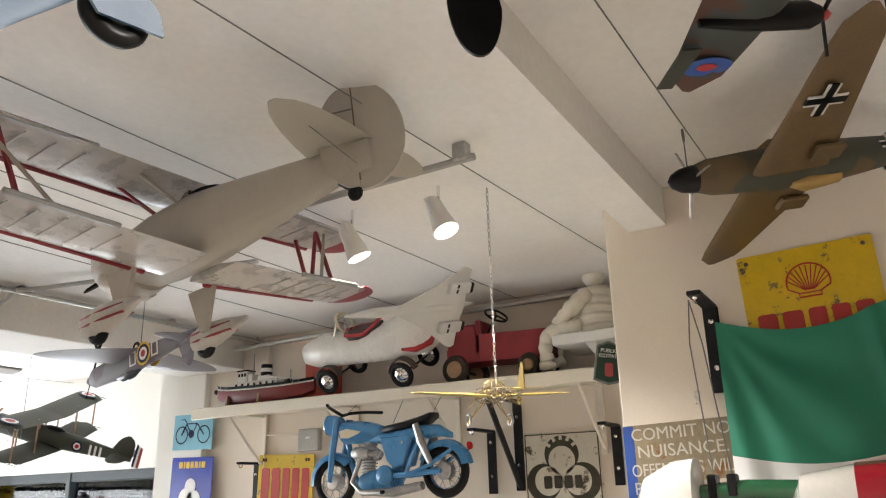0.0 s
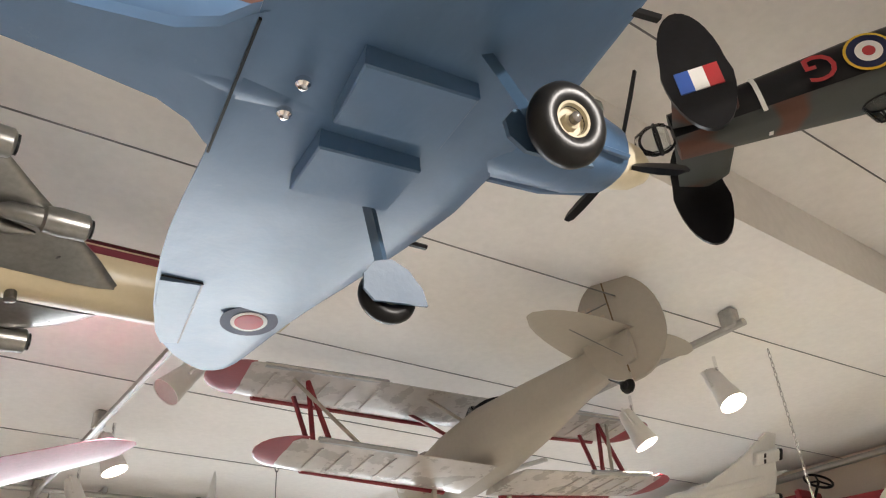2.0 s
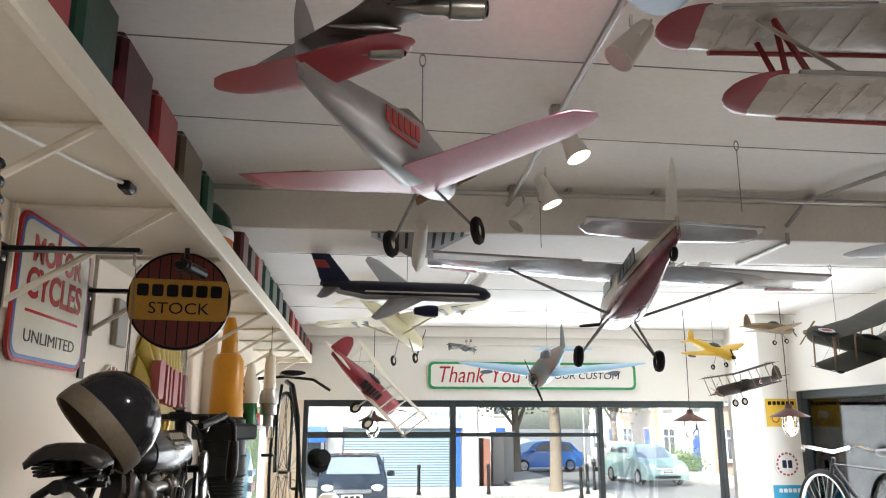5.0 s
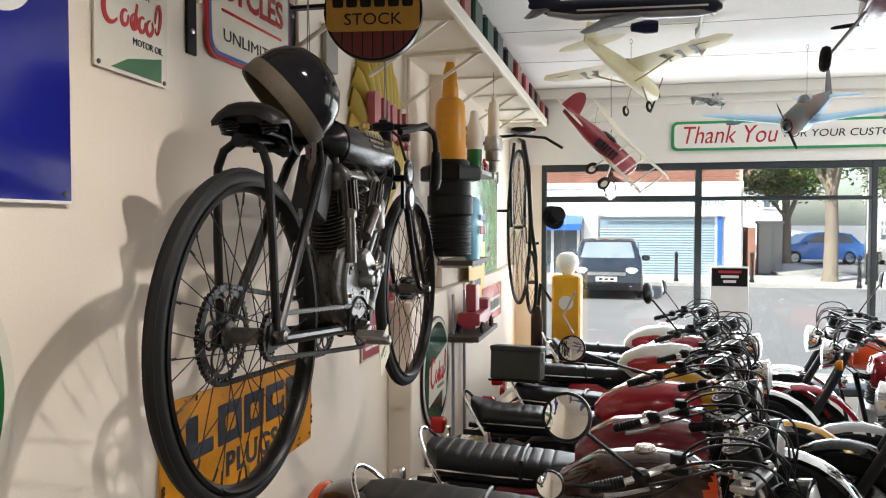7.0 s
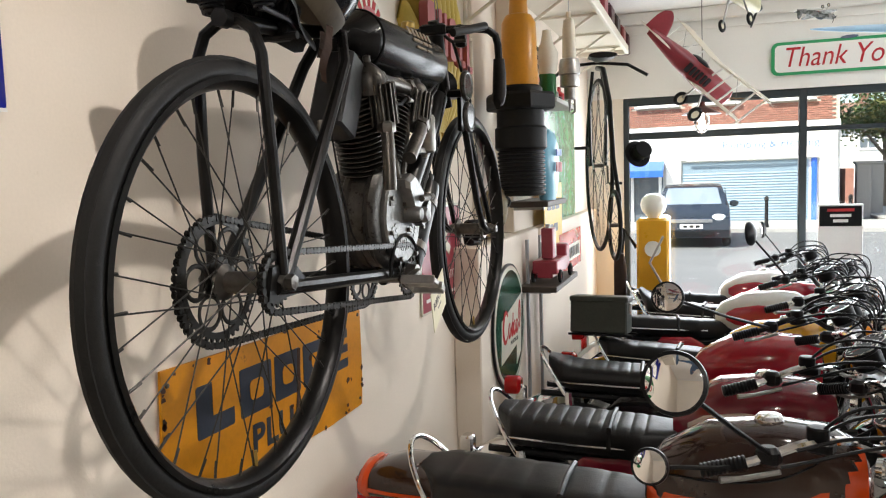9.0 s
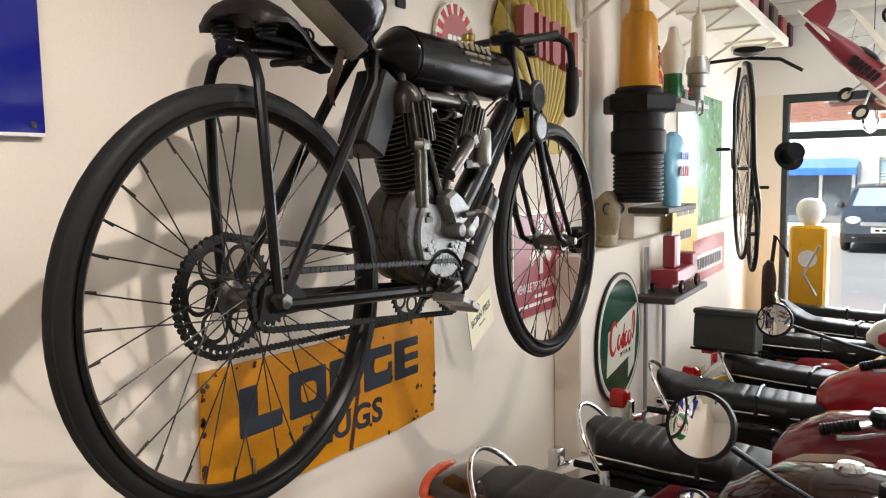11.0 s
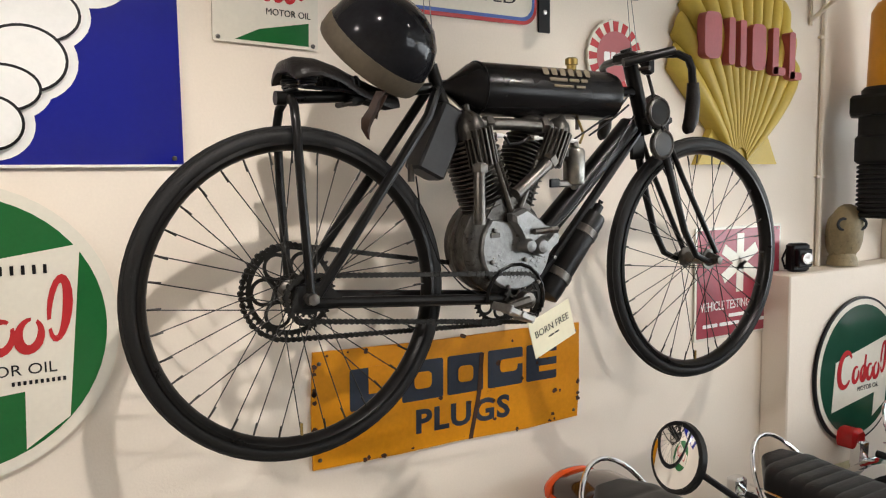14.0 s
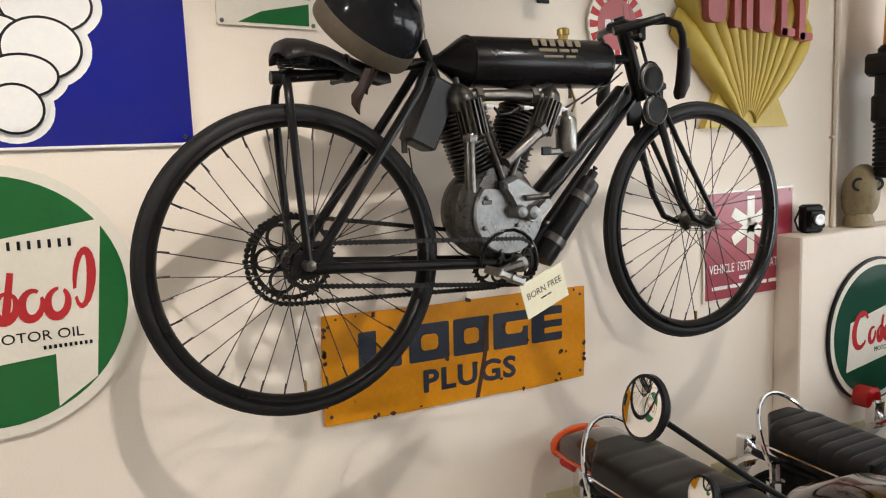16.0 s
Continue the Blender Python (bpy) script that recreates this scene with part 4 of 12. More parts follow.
for s in (1, -1):
    w = part("wing", aerofoil([(0.0, 0.16, 0.22, 0.10, 0.03), (0.45, 0.155, 0.21, 0.105, 0.028), (0.71, 0.15, 0.20, 0.115, 0.025)], s), clear_film, ob, "", None, 50)
    part("wing_tip_band", aerofoil([(0.53, 0.156, 0.06, 0.106, 0.028), (0.70, 0.152, 0.06, 0.114, 0.026)], s), red_film, w)
    part("trailing_edge", box(0.07, 0.52, 0.010, 0.002, (-0.022, s * 0.43, 0.107)), mat("warm_grey_film", (0.36, 0.34, 0.32), 0.4), w)
    part("wing_strut", tube([(0.06, s * 0.06, -0.07), (0.06, s * 0.42, 0.095)], 0.006, 6), wire_mat, ob)
    part("undercarriage_leg", tube([(0.15, s * 0.05, -0.07), (0.2, s * 0.14, -0.21)], 0.005, 6), wire_mat, ob)
    part("undercarriage_leg", tube([(0.24, s * 0.05, -0.06), (0.2, s * 0.14, -0.21)], 0.004, 6), wire_mat, ob)
    wheel(ob, 0.2, s * 0.145, -0.215, 0.045, 0.03)
    t2 = part("tailplane", aerofoil(tips((0.0, -0.48, 0.19, 0.03, 0.012), (0.26, -0.52, 0.13, 0.03, 0.01), 0.12), s), clear_film, ob, "", None, 50)
    part("elevator", box(0.06, 0.24, 0.008, 0.002, (-0.62, s * 0.13, 0.033)), MATS["warm_grey_film"], t2)
    part("registration_bars", moved(bars([0.035, 0.012, 0.04, 0.05, 0.05, 0.04], 0.055, 0.008), Matrix.Translation((-0.22, s * 0.0535, 0.03)) @ (WALL_S if s < 0 else WALL_S @ Matrix.Rotation(math.pi, 4, 'Y'))), black, ob, "row of dark block shapes")
    part("side_window", box(0.14, 0.004, 0.05, 0.002, (0.06, s * 0.0635, 0.045)), mat("smoked_window", (0.05, 0.05, 0.055), 0.15), ob)
part("fin", aerofoil(tips((0.0, -0.50, 0.17, 0, 0.012), (0.27, -0.60, 0.07, 0, 0.01), 0.5), 1, True), plane_white, ob, "", None, 50)
part("engine_block", box(0.07, 0.05, 0.045, 0.008, (0.33, 0, -0.02)), old_steel, ob)
propeller(ob, 0.37, -0.02, 0.12, 2, black, 80, 0.018, 0.02)
wheel(ob, -0.61, 0, -0.06, 0.025, 0.018)

# supersonic airliner
ob = model_plane("model_supersonic_airliner", "white delta-winged model supersonic airliner seen from below", pose(2.361, 1.471, 2.775, 60.7, 12.9, 170.6), 0.752, 1.07)
part("fuselage", body([(0.5, 0.002, 0.002, -0.01), (0.42, 0.012, 0.012, 0.0), (0.3, 0.022, 0.022, 0.0), (-0.25, 0.022, 0.024, 0.0), (-0.42, 0.01, 0.012, 0.01), (-0.5, 0.002, 0.003, 0.015)]), plane_white, ob)
part("wing", slab([(0.24, 0.0), (0.12, 0.03), (0.0, 0.07), (-0.15, 0.13), (-0.29, 0.2), (-0.34, 0.215), (-0.37, 0.205), (-0.36, 0.1), (-0.38, 0.0), (-0.36, -0.1), (-0.37, -0.205), (-0.34, -0.215), (-0.29, -0.2), (-0.15, -0.13), (0.0, -0.07), (0.12, -0.03)], 0.010, 'xy', -0.016), plane_white, ob)
for s in (1, -1):
    n = part("engine_pod", box(0.17, 0.055, 0.028, 0.005, (-0.28, s * 0.10, -0.028)), plane_white, ob)
    part("exhaust", box(0.03, 0.05, 0.026, 0.004, (-0.375, s * 0.10, -0.028)), black, n, "black exhaust")
    for q in (0, 1):
        part("intake", box(0.012, 0.018, 0.004, 0, (-0.25, s * 0.10 + (q - 0.5) * 0.025, -0.043)), black, n)
part("fin", aerofoil(tips((0.01, -0.24, 0.22, 0, 0.012), (0.11, -0.38, 0.07, 0, 0.008), 0.05), 1, True), plane_white, ob)

# ---- the rest of the hanging models ----
def small_fighter(name, label, m, scale, span, L, S, top, under, marks=None, fixed_gear=False, prop=3, chord=0.26, sweep=0.03, rounding=0.55, spin=None, high=False, belly=None):
    ob = model_plane(name, label, m, scale, span)
    zw = 0.05 if high else -0.03
    part("fuselage", body([(L * 0.40, 0.03, 0.035, 0.0), (L * 0.36, 0.05, 0.055, 0.0), (L * 0.12, 0.058, 0.068, 0.005), (-L * 0.1, 0.052, 0.062, 0.01), (-L * 0.32, 0.034, 0.045, 0.015), (-L * 0.58, 0.008, 0.022, 0.02)], 16), top, ob)
    if belly:
        part("belly", body([(L * 0.38, 0.035, 0.03, -0.012), (L * 0.12, 0.0585, 0.05, -0.022), (-L * 0.1, 0.0525, 0.045, -0.012), (-L * 0.32, 0.0345, 0.032, 0.0), (-L * 0.56, 0.009, 0.014, 0.01)], 16), belly, ob, "darker painted belly")
    part("canopy", body([(L * 0.14, 0.02, 0.01, 0.06), (L * 0.07, 0.034, 0.035, 0.065), (-L * 0.02, 0.032, 0.033, 0.066), (-L * 0.10, 0.012, 0.01, 0.06)], 14), mat("dark_canopy", (0.05, 0.06, 0.07), 0.1, bump=0.0), ob, "glossy canopy")
    for s, w in zip((1, -1), wings(ob, (0.02, chord * 0.55, chord, zw, 0.03), (S, chord * 0.55 - sweep - 0.06, chord * 0.55, zw + 0.05, 0.016), under, rounding=rounding)):
        if marks:
            roundel(ob, Matrix.Translation((chord * 0.05 - sweep * 0.6, s * S * 0.68, zw + 0.0)) @ Matrix.Rotation(radians(180), 4, 'X') @ Matrix.Rotation(radians(s * 3), 4, 'X'), chord * 0.2, marks)
        part("aileron_line", box(0.003, S * 0.3, 0.002, 0, (-chord * 0.12, s * S * 0.66, zw + 0.03)), black, w)
        part("tailplane", aerofoil(tips((0.0, -L * 0.44, 0.11, 0.02, 0.012), (S * 0.34, -L * 0.47, 0.06, 0.02, 0.008), 0.5), s), under, ob)
        if fixed_gear:
            part("undercarriage_leg", tube([(L * 0.12, s * 0.05, -0.04), (L * 0.14, s * 0.10, -0.16)], 0.006, 6), steel, ob)
            wheel(ob, L * 0.14, s * 0.105, -0.17, 0.034, 0.02)
        if high:
            part("wing_strut", tube([(0.02, s * 0.045, -0.04), (0.02, s * S * 0.45, zw + 0.02)], 0.006, 6), under, ob)
    part("fin", aerofoil(tips((0.02, -L * 0.42, 0.14, 0, 0.014), (0.17, -L * 0.48, 0.07, 0, 0.008), 0.5), 1, True), top, ob)
    propeller(ob, L * 0.41, 0.0, 0.12, prop, spin or black, 25, 0.025, 0.04)
    return ob


def small_biplane(name, label, m, scale, span, L, S, top, wing_mat, marks=None, text=None, strut_mat=None, chord=0.17, gap=0.17):
    ob = model_plane(name, label, m, scale, span)
    part("fuselage", body([(L * 0.42, 0.03, 0.035, 0.0), (L * 0.38, 0.05, 0.055, 0.0), (L * 0.1, 0.052, 0.06, 0.0), (-L * 0.2, 0.038, 0.05, 0.005), (-L * 0.6, 0.008, 0.02, 0.012)], 14, 3.0), top, ob)
    part("cockpit", body([(0.04, 0.01, 0.005, 0.058), (0.01, 0.03, 0.015, 0.056), (-0.05, 0.03, 0.015, 0.055), (-0.08, 0.01, 0.005, 0.055)], 12), black, ob)
    for nm, z, x0, sp in (("lower_wing", -0.05, 0.09, S * 0.94), ("upper_wing", -0.05 + gap, 0.13, S)):
        for s in (1, -1):
            w = part(nm, aerofoil(tips((0.0, x0, chord, z, 0.018), (sp, x0, chord * 0.97, z + 0.03, 0.014), 0.15), s), wing_mat, ob, "", None, 50)
            part("rib", joined(*[box(chord * 0.92, 0.003, 0.003, 0, (x0 - chord * 0.5, s * (0.1 + k * (sp - 0.12) / 8), z + 0.003 + 0.03 * (0.1 + k * (sp - 0.12) / 8) / sp - 0.006)) for k in range(9)]), wing_mat, w)
            if marks and nm == "lower_wing":
                roundel(w, Matrix.Translation((x0 - chord * 0.5, s * sp * 0.82, z + 0.02)) @ Matrix.Rotation(radians(180), 4, 'X'), chord * 0.32, marks)
            if marks and nm == "upper_wing":
                roundel(w, Matrix.Translation((x0 - chord * 0.5, s * sp * 0.82, z + 0.042)), chord * 0.36, marks)
    for s in (1, -1):
        for q in (0.42, 0.86):
            for dx in (0.0, -chord * 0.6):
                part("strut", tube([(0.07 + dx, s * S * q, -0.035), (0.10 + dx, s * S * q, -0.03 + gap)], 0.005, 6), strut_mat or wood, ob)
        part("cabane_strut", tube([(0.06, s * 0.04, 0.04), (0.06, s * 0.07, -0.04 + gap)], 0.005, 6), strut_mat or wood, ob)
        part("rigging_wire", joined(tube([(0.05, s * S * 0.42, -0.03), (0.06, s * S * 0.86, -0.025 + gap)], 0.0012, 4), tube([(0.05, s * S * 0.86, -0.03), (0.06, s * S * 0.42, -0.035 + gap)], 0.0012, 4)), wire_mat, ob)
        part("undercarriage_leg", tube([(0.10, s * 0.035, -0.05), (0.12, s * 0.08, -0.14)], 0.005, 6), steel, ob)
        wheel(ob, 0.12, s * 0.085, -0.15, 0.04, 0.02)
        part("tailplane", aerofoil(tips((0.0, -L * 0.46, 0.12, 0.015, 0.01), (S * 0.32, -L * 0.48, 0.08, 0.015, 0.008), 0.4), s), wing_mat, ob)
    part("fin", aerofoil(tips((0.02, -L * 0.44, 0.14, 0, 0.012), (0.14, -L * 0.5, 0.09, 0, 0.008), 0.6), 1, True), top, ob)
    propeller(ob, L * 0.43, 0.0, 0.12, 2, wood, 60, 0.02, 0.03, wood)
    if marks:
        for s in (1, -1):
            roundel(ob, Matrix.Translation((-L * 0.22, s * 0.042, 0.005)) @ Matrix.Rotation(radians(-s * 90), 4, 'X'), 0.032, marks)
    if text:
        for s in (1, -1):
            for x, w in ((-0.11, 0.03), (-0.075, 0.02), (-0.05, 0.014), (-0.022, 0.02), (0.01, 0.02), (0.04, 0.024)):
                part("side_bar", slab(round_rect(w, 0.05, 0.006, x, 0.0, 2), 0.002, 'xz', 0), text, ob, "", Matrix.Translation((0.02, s * 0.052, 0.0)))
    return ob


ob = model_plane("model_delta_jet", "small silver model delta jet with dark stripes", pose(0.188, 3.239, 2.769, -2, 13.5, 88.6), 0.931, 0.876)
part("fuselage", body([(0.22, 0.008, 0.008, 0), (0.14, 0.03, 0.03, 0), (0.0, 0.04, 0.038, 0), (-0.2, 0.035, 0.035, 0), (-0.23, 0.028, 0.028, 0)], 14), plane_white, ob)
for s in (1, -1):
    part("delta_wing", slab([(0.06, s * 0.03), (-0.16, s * 0.24), (-0.19, s * 0.24), (-0.19, s * 0.03)], 0.008, 'xy', -0.015), silver, ob)
    for k in range(4):
        part("wing_stripe", slab([(-0.19, s * (0.06 + k * 0.045)), (-0.19, s * (0.075 + k * 0.045)), (-0.05 - 0.035 * k, s * (0.075 + k * 0.045)), (-0.04 - 0.035 * k, s * (0.06 + k * 0.045))], 0.002, 'xy', -0.0172), black, ob)
part("fin", aerofoil(tips((0.03, -0.08, 0.14, 0, 0.012), (0.16, -0.17, 0.06, 0, 0.008), 0.3), 1, True), plane_white, ob)

ob = model_plane("model_airliner", "dark blue and silver model airliner with twin engines", pose(0.158, 3.607, 2.655, 31.8, 0.2, 3.3), 0.875, 1.0)
part("fuselage", body([(0.45, 0.01, 0.012, -0.01), (0.42, 0.032, 0.034, -0.005), (0.34, 0.048, 0.05, 0.0), (-0.22, 0.048, 0.05, 0.0), (-0.36, 0.028, 0.032, 0.015), (-0.45, 0.006, 0.01, 0.03)], 18, 2.0), mat("airliner_dark_blue", (0.012, 0.014, 0.03), 0.3, vary=0.1), ob)
part("belly", body([(0.43, 0.024, 0.024, -0.014), (0.34, 0.0488, 0.040, -0.0118), (-0.22, 0.0488, 0.040, -0.0118), (-0.36, 0.029, 0.026, 0.005)], 18, 2.0), silver, ob, "silver-grey belly")
for s in (1, -1):
    part("wing", aerofoil(tips((0.03, 0.10, 0.19, -0.03, 0.022), (0.44, -0.15, 0.07, 0.03, 0.010), 0.15), s), silver, ob)
    part("tailplane", aerofoil(tips((0.0, -0.33, 0.10, 0.015, 0.012), (0.17, -0.42, 0.05, 0.02, 0.008), 0.15), s), silver, ob)
    part("engine_pod", lathe([(0.026, 0.06), (0.03, 0.04), (0.03, 0.0), (0.018, -0.06), (0.001, -0.065)], 16, 'x'), navy, ob, "", Matrix.Translation((0.09, s * 0.15, -0.045)))
    part("window_line", box(0.60, 0.002, 0.008, 0, (0.08, s * 0.0485, 0.015)), plane_white, ob)
part("fin", aerofoil(tips((0.03, -0.28, 0.16, 0, 0.014), (0.22, -0.43, 0.08, 0, 0.008), 0.12), 1, True), navy, ob, "dark blue tail fin")
part("fin_flash", slab([(-0.40, 0.12), (-0.47, 0.12), (-0.485, 0.16), (-0.43, 0.16)], 0.014, 'xz', -0.007), dull_red, ob)

yf = small_fighter("model_high_wing", "pale yellow high-wing model aircraft with dark letters", pose(0.188, 5.369, 2.706, -4.3, 13.1, 60.1), 1.08, 1.22 * 0.6, 0.85, 0.84, mat("pale_yellow_film", (0.62, 0.56, 0.33), 0.35, vary=0.12, scale=10), MATS["pale_yellow_film"], None, True, 2, 0.20, 0.0, 0.12, None, True)
for s, bars_x in ((1, (0.3, 0.42)), (-1, (0.3, 0.42, 0.54))):
    for y in bars_x:
        part("letter_bar", box(0.10, 0.05, 0.002, 0, (0.02, s * y, 0.044 + 0.05 * y / 0.84)), black, yf, "", Matrix.Identity(4))
small_biplane("model_sport_biplane", "red and white model sport biplane tilted nose down", pose(0.009, 6.423, 2.358, 38.5, 27.2, 50.9), 1.38, 1.0, 0.62, 0.46, red_film, mat("white_cream_film", (0.66, 0.60, 0.48), 0.4, vary=0.1), None, black, white_paint, 0.13, 0.15)
pf = small_fighter("model_fighter_grey", "purple-grey camouflaged model fighter hung upside down with yellow roundels", pose(1.914, 2.445, 2.631, 178.2, 9.9, 83.3), 0.70, 0.625, 0.95, 0.84, purple_camo, mat("grey_violet_belly", (0.22, 0.21, 0.24), 0.45, vary=0.15, scale=8), None, False, 2, 0.26, 0.04, 0.6)
for s in (1, -1):
    for x in (-0.255, -0.062):
        part("side_mark", joined(box(0.008, 0.004, 0.075, 0, (x - 0.024, s * 0.053, 0.012)), box(0.008, 0.004, 0.075, 0, (x + 0.024, s * 0.053, 0.012)), box(0.056, 0.004, 0.008, 0, (x, s * 0.053, 0.046)), box(0.056, 0.004, 0.008, 0, (x, s * 0.053, -0.022))), white_paint, pf, "pale outlined bars")
    part("undercarriage_leg", tube([(0.10, s * 0.16, -0.03), (0.12, s * 0.17, -0.10)], 0.006, 6), steel, pf)
    wheel(pf, 0.12, s * 0.18, -0.12, 0.034, 0.02)
    roundel(pf, Matrix.Translation((-0.16, s * 0.054, 0.012)) @ Matrix.Rotation(radians(-s * 90), 4, 'X'), 0.062, [(1.0, yellow_paint), (0.8, navy), (0.55, white_paint), (0.3, red_paint)])
ob = small_biplane("model_scout_biplane", "grey-green model scout biplane with roundels", pose(2.666, 4.023, 2.476, -16.1, -17.2, 125.5), 0.90, 0.832, 0.85, 0.70, grey_green, mat("grey_green_fabric", (0.065, 0.068, 0.055), 0.6, vary=0.15, scale=8, bump=0.1), RAF, None, wood, 0.19, 0.19)
for k in range(3):
    for s in (1, -1):
        part("side_bar", slab([(-0.275 - k * 0.030, -0.030), (-0.262 - k * 0.030, -0.030), (-0.258 - k * 0.030, 0.034), (-0.271 - k * 0.030, 0.034)], 0.004, 'xz', s * (0.034 - k * 0.004) - 0.002), white_paint, ob, "pale stripe")
for k, mt in enumerate((dull_red, white_paint, navy)):
    part("rudder_stripe", slab([(-0.565 + k * 0.014, -0.03), (-0.551 + k * 0.014, -0.03), (-0.549 + k * 0.013, 0.095 + k * 0.006), (-0.562 + k * 0.013, 0.088 + k * 0.006)], 0.010, 'xz', -0.005), mt, ob, "striped rudder")

small_biplane("model_scout_biplane", "small dark brown model scout biplane with pale wheels", pose(2.416, 4.935, 2.306, 5.1, 11.1, 194), 0.614, 0.848, 0.85, 0.66, mat("dark_brown_dope", (0.05, 0.038, 0.03), 0.55, vary=0.2, scale=8), mat("dark_brown_dope", (0.05, 0.038, 0.03)), RAF, None, wood, 0.17, 0.19)
# brass wire model with film-covered wings
ob = model_plane("wire_model_plane", "gold film and bent brass wire model aircraft on a chain", pose(1.817, 0.896, 2.364, -0.9, -4.3, 49.4), 0.404, 1.307)
for s in (1, -1):
    part("wing", aerofoil(tips((0.04, 0.14, 0.20, 0.0, 0.02), (0.42, 0.10, 0.14, 0.02, 0.016), 0.3), s), gold_film, ob, "thin gold film wing")
    part("tailplane", aerofoil(tips((0.0, -0.34, 0.06, 0.03, 0.006), (0.12, -0.35, 0.04, 0.03, 0.004), 0.4), s), gold_film, ob)
    w = part("wheel", torus(0.036, 0.007, 22, 6, 'y'), steel, ob, "", Matrix.Translation((0.10, s * 0.11, -0.15)))
    part("spoke", joined(*[tube([(0, 0, 0), (0.03 * math.cos(a), 0, 0.03 * math.sin(a))], 0.0025, 4) for a in (0.2, 1.45, 2.7, 3.96, 5.2)]), brass, w)
    part("undercarriage_leg", joined(tube([(0.06, s * 0.03, -0.02), (0.10, s * 0.105, -0.15)], 0.003, 5), tube([(0.12, s * 0.03, -0.02), (0.10, s * 0.105, -0.15)], 0.003, 5)), brass, ob)
part("fin", slab([(-0.34, 0.02), (-0.44, 0.02), (-0.43, 0.17), (-0.40, 0.18)], 0.006, 'xz', -0.003), brass, ob)
RW = random.Random(4)
for k in range(9):
    ps = []
    for i in range(15):
        x = 0.24 - 0.62 * i / 14
        r = 0.055 * (1 - max(0, -x) / 0.5) if x < 0.1 else 0.05
        a = k * 0.7 + i * 0.22 + RW.uniform(-0.25, 0.25)
        ps.append((x, r * math.cos(a), 0.01 + r * math.sin(a)))
    part("fuselage_wire", tube(ps, 0.0021, 4), old_steel if k % 3 else brass, ob)
for k in range(7):
    x = 0.18 - k * 0.075
    part("hoop_wire", torus(0.05 * (1 - max(0, -x) / 0.6), 0.0018, 18, 4, 'x'), old_steel, ob, "", Matrix.Translation((x, 0, 0.01)) @ Matrix.Rotation(RW.uniform(-0.3, 0.3), 4, 'Z'))
for k in range(6):
    part("cockpit_coil", torus(0.058, 0.0022, 20, 4, 'y'), brass, ob, "", Matrix.Translation((0.02, 0, 0.045)) @ Matrix.Rotation(0.52 * k, 4, 'Z'))
for k in range(8):
    part("tangled_wire", tube([(0.16 - k * 0.06 + RW.uniform(-0.05, 0.05), RW.uniform(-0.06, 0.06), RW.uniform(-0.07, 0.05)) for i in range(7)], 0.002, 4), old_steel if k % 2 else brass, ob)
part("tail_wheel", torus(0.02, 0.005, 18, 6, 'y'), brass, ob, "", Matrix.Translation((-0.36, 0, -0.04)))
propeller(ob, 0.26, 0.01, 0.10, 2, brass, 40, 0.02, 0.03, brass)

small_fighter("model_fighter_pale_blue", "pale blue-bellied model fighter with rounded wings", pose(1.332, 5.807, 2.484, -2, 16.9, -118.1), 1.35, 0.80, 0.75, 0.66, camo_lanc, light_blue, [(1.0, navy), (0.45, red_paint)], False, 2, 0.22, 0.02, 0.75, black, False, light_blue)
small_fighter("model_monoplane", "small dark mottled model monoplane with wheels", pose(0.80, 6.55, 2.70, 180, 8, 35), 0.36, 0.7, 0.85, 0.62, two_tone("dark_mottled_grey", (0.07, 0.075, 0.06), (0.22, 0.22, 0.21), 14.0), MATS["dark_mottled_grey"], None, True, 3)
small_fighter("model_trainer", "small yellow model aircraft with black crosses", pose(2.35, 5.2, 2.56, 10, 20, -70), 0.55, 1.0, 0.8, 0.5, yellow_paint, yellow_paint, [(1.0, black), (0.5, yellow_paint)], True, 2)
small_fighter("model_dark_monoplane", "small dark brown model monoplane", pose(2.90, 5.4, 2.74, 0, 0, 15), 0.55, 1.0, 0.8, 0.5, brown_paint, brown_paint, None, True, 3)

# ---- the hanging board-track racer: local x forward, y to its left, z up; origin at the rear hub ----
frame_black = mat("worn_black_enamel", (0.008, 0.0076, 0.0072), 0.30, 0.15, vary=0.35, scale=16, bump=0.08, stain=(0.035, 0.03, 0.026), stain_amount=0.2)
chain_mat = mat("oily_chain_steel", (0.020, 0.0185, 0.0165), 0.36, 0.6, vary=0.35, scale=40, bump=0.1)
tank_black = mat("scuffed_tank_enamel", (0.008, 0.0075, 0.0075), 0.24, 0.0, vary=0.3, scale=9, bump=0.05, fine=30, stain=(0.05, 0.047, 0.044), stain_amount=0.25)
gilt = mat("faded_gilt", (0.17, 0.135, 0.085), 0.5, 0.2, vary=0.3, scale=60)
card = mat("cream_card", (0.76, 0.71, 0.52), 0.7, vary=0.05, scale=20)
tyre_old = mat("old_grey_tyre", (0.012, 0.0117, 0.0114), 0.55, vary=0.25, scale=12, bump=0.14, fine=200, stain=(0.03, 0.028, 0.026), stain_amount=0.25)
khaki = mat("khaki_leather_band", (0.085, 0.066, 0.042), 0.6, vary=0.25, scale=20, bump=0.2)
helmet_black = mat("chipped_black_helmet", (0.012, 0.012, 0.014), 0.12, 0.0, vary=0.3, scale=10, bump=0.03, stain=(0.10, 0.085, 0.06), stain_amount=0.06)
tan_leather = mat("dark_tan_leather", (0.028, 0.014, 0.009), 0.5, vary=0.3, scale=30, bump=0.3)

RACER = pose(-0.615, 1.795, 1.525, 0, 0, 90)
racer = thing("board_track_racer", "antique black board-track motorcycle hung on wires before the wall", "motorcycle", RACER)


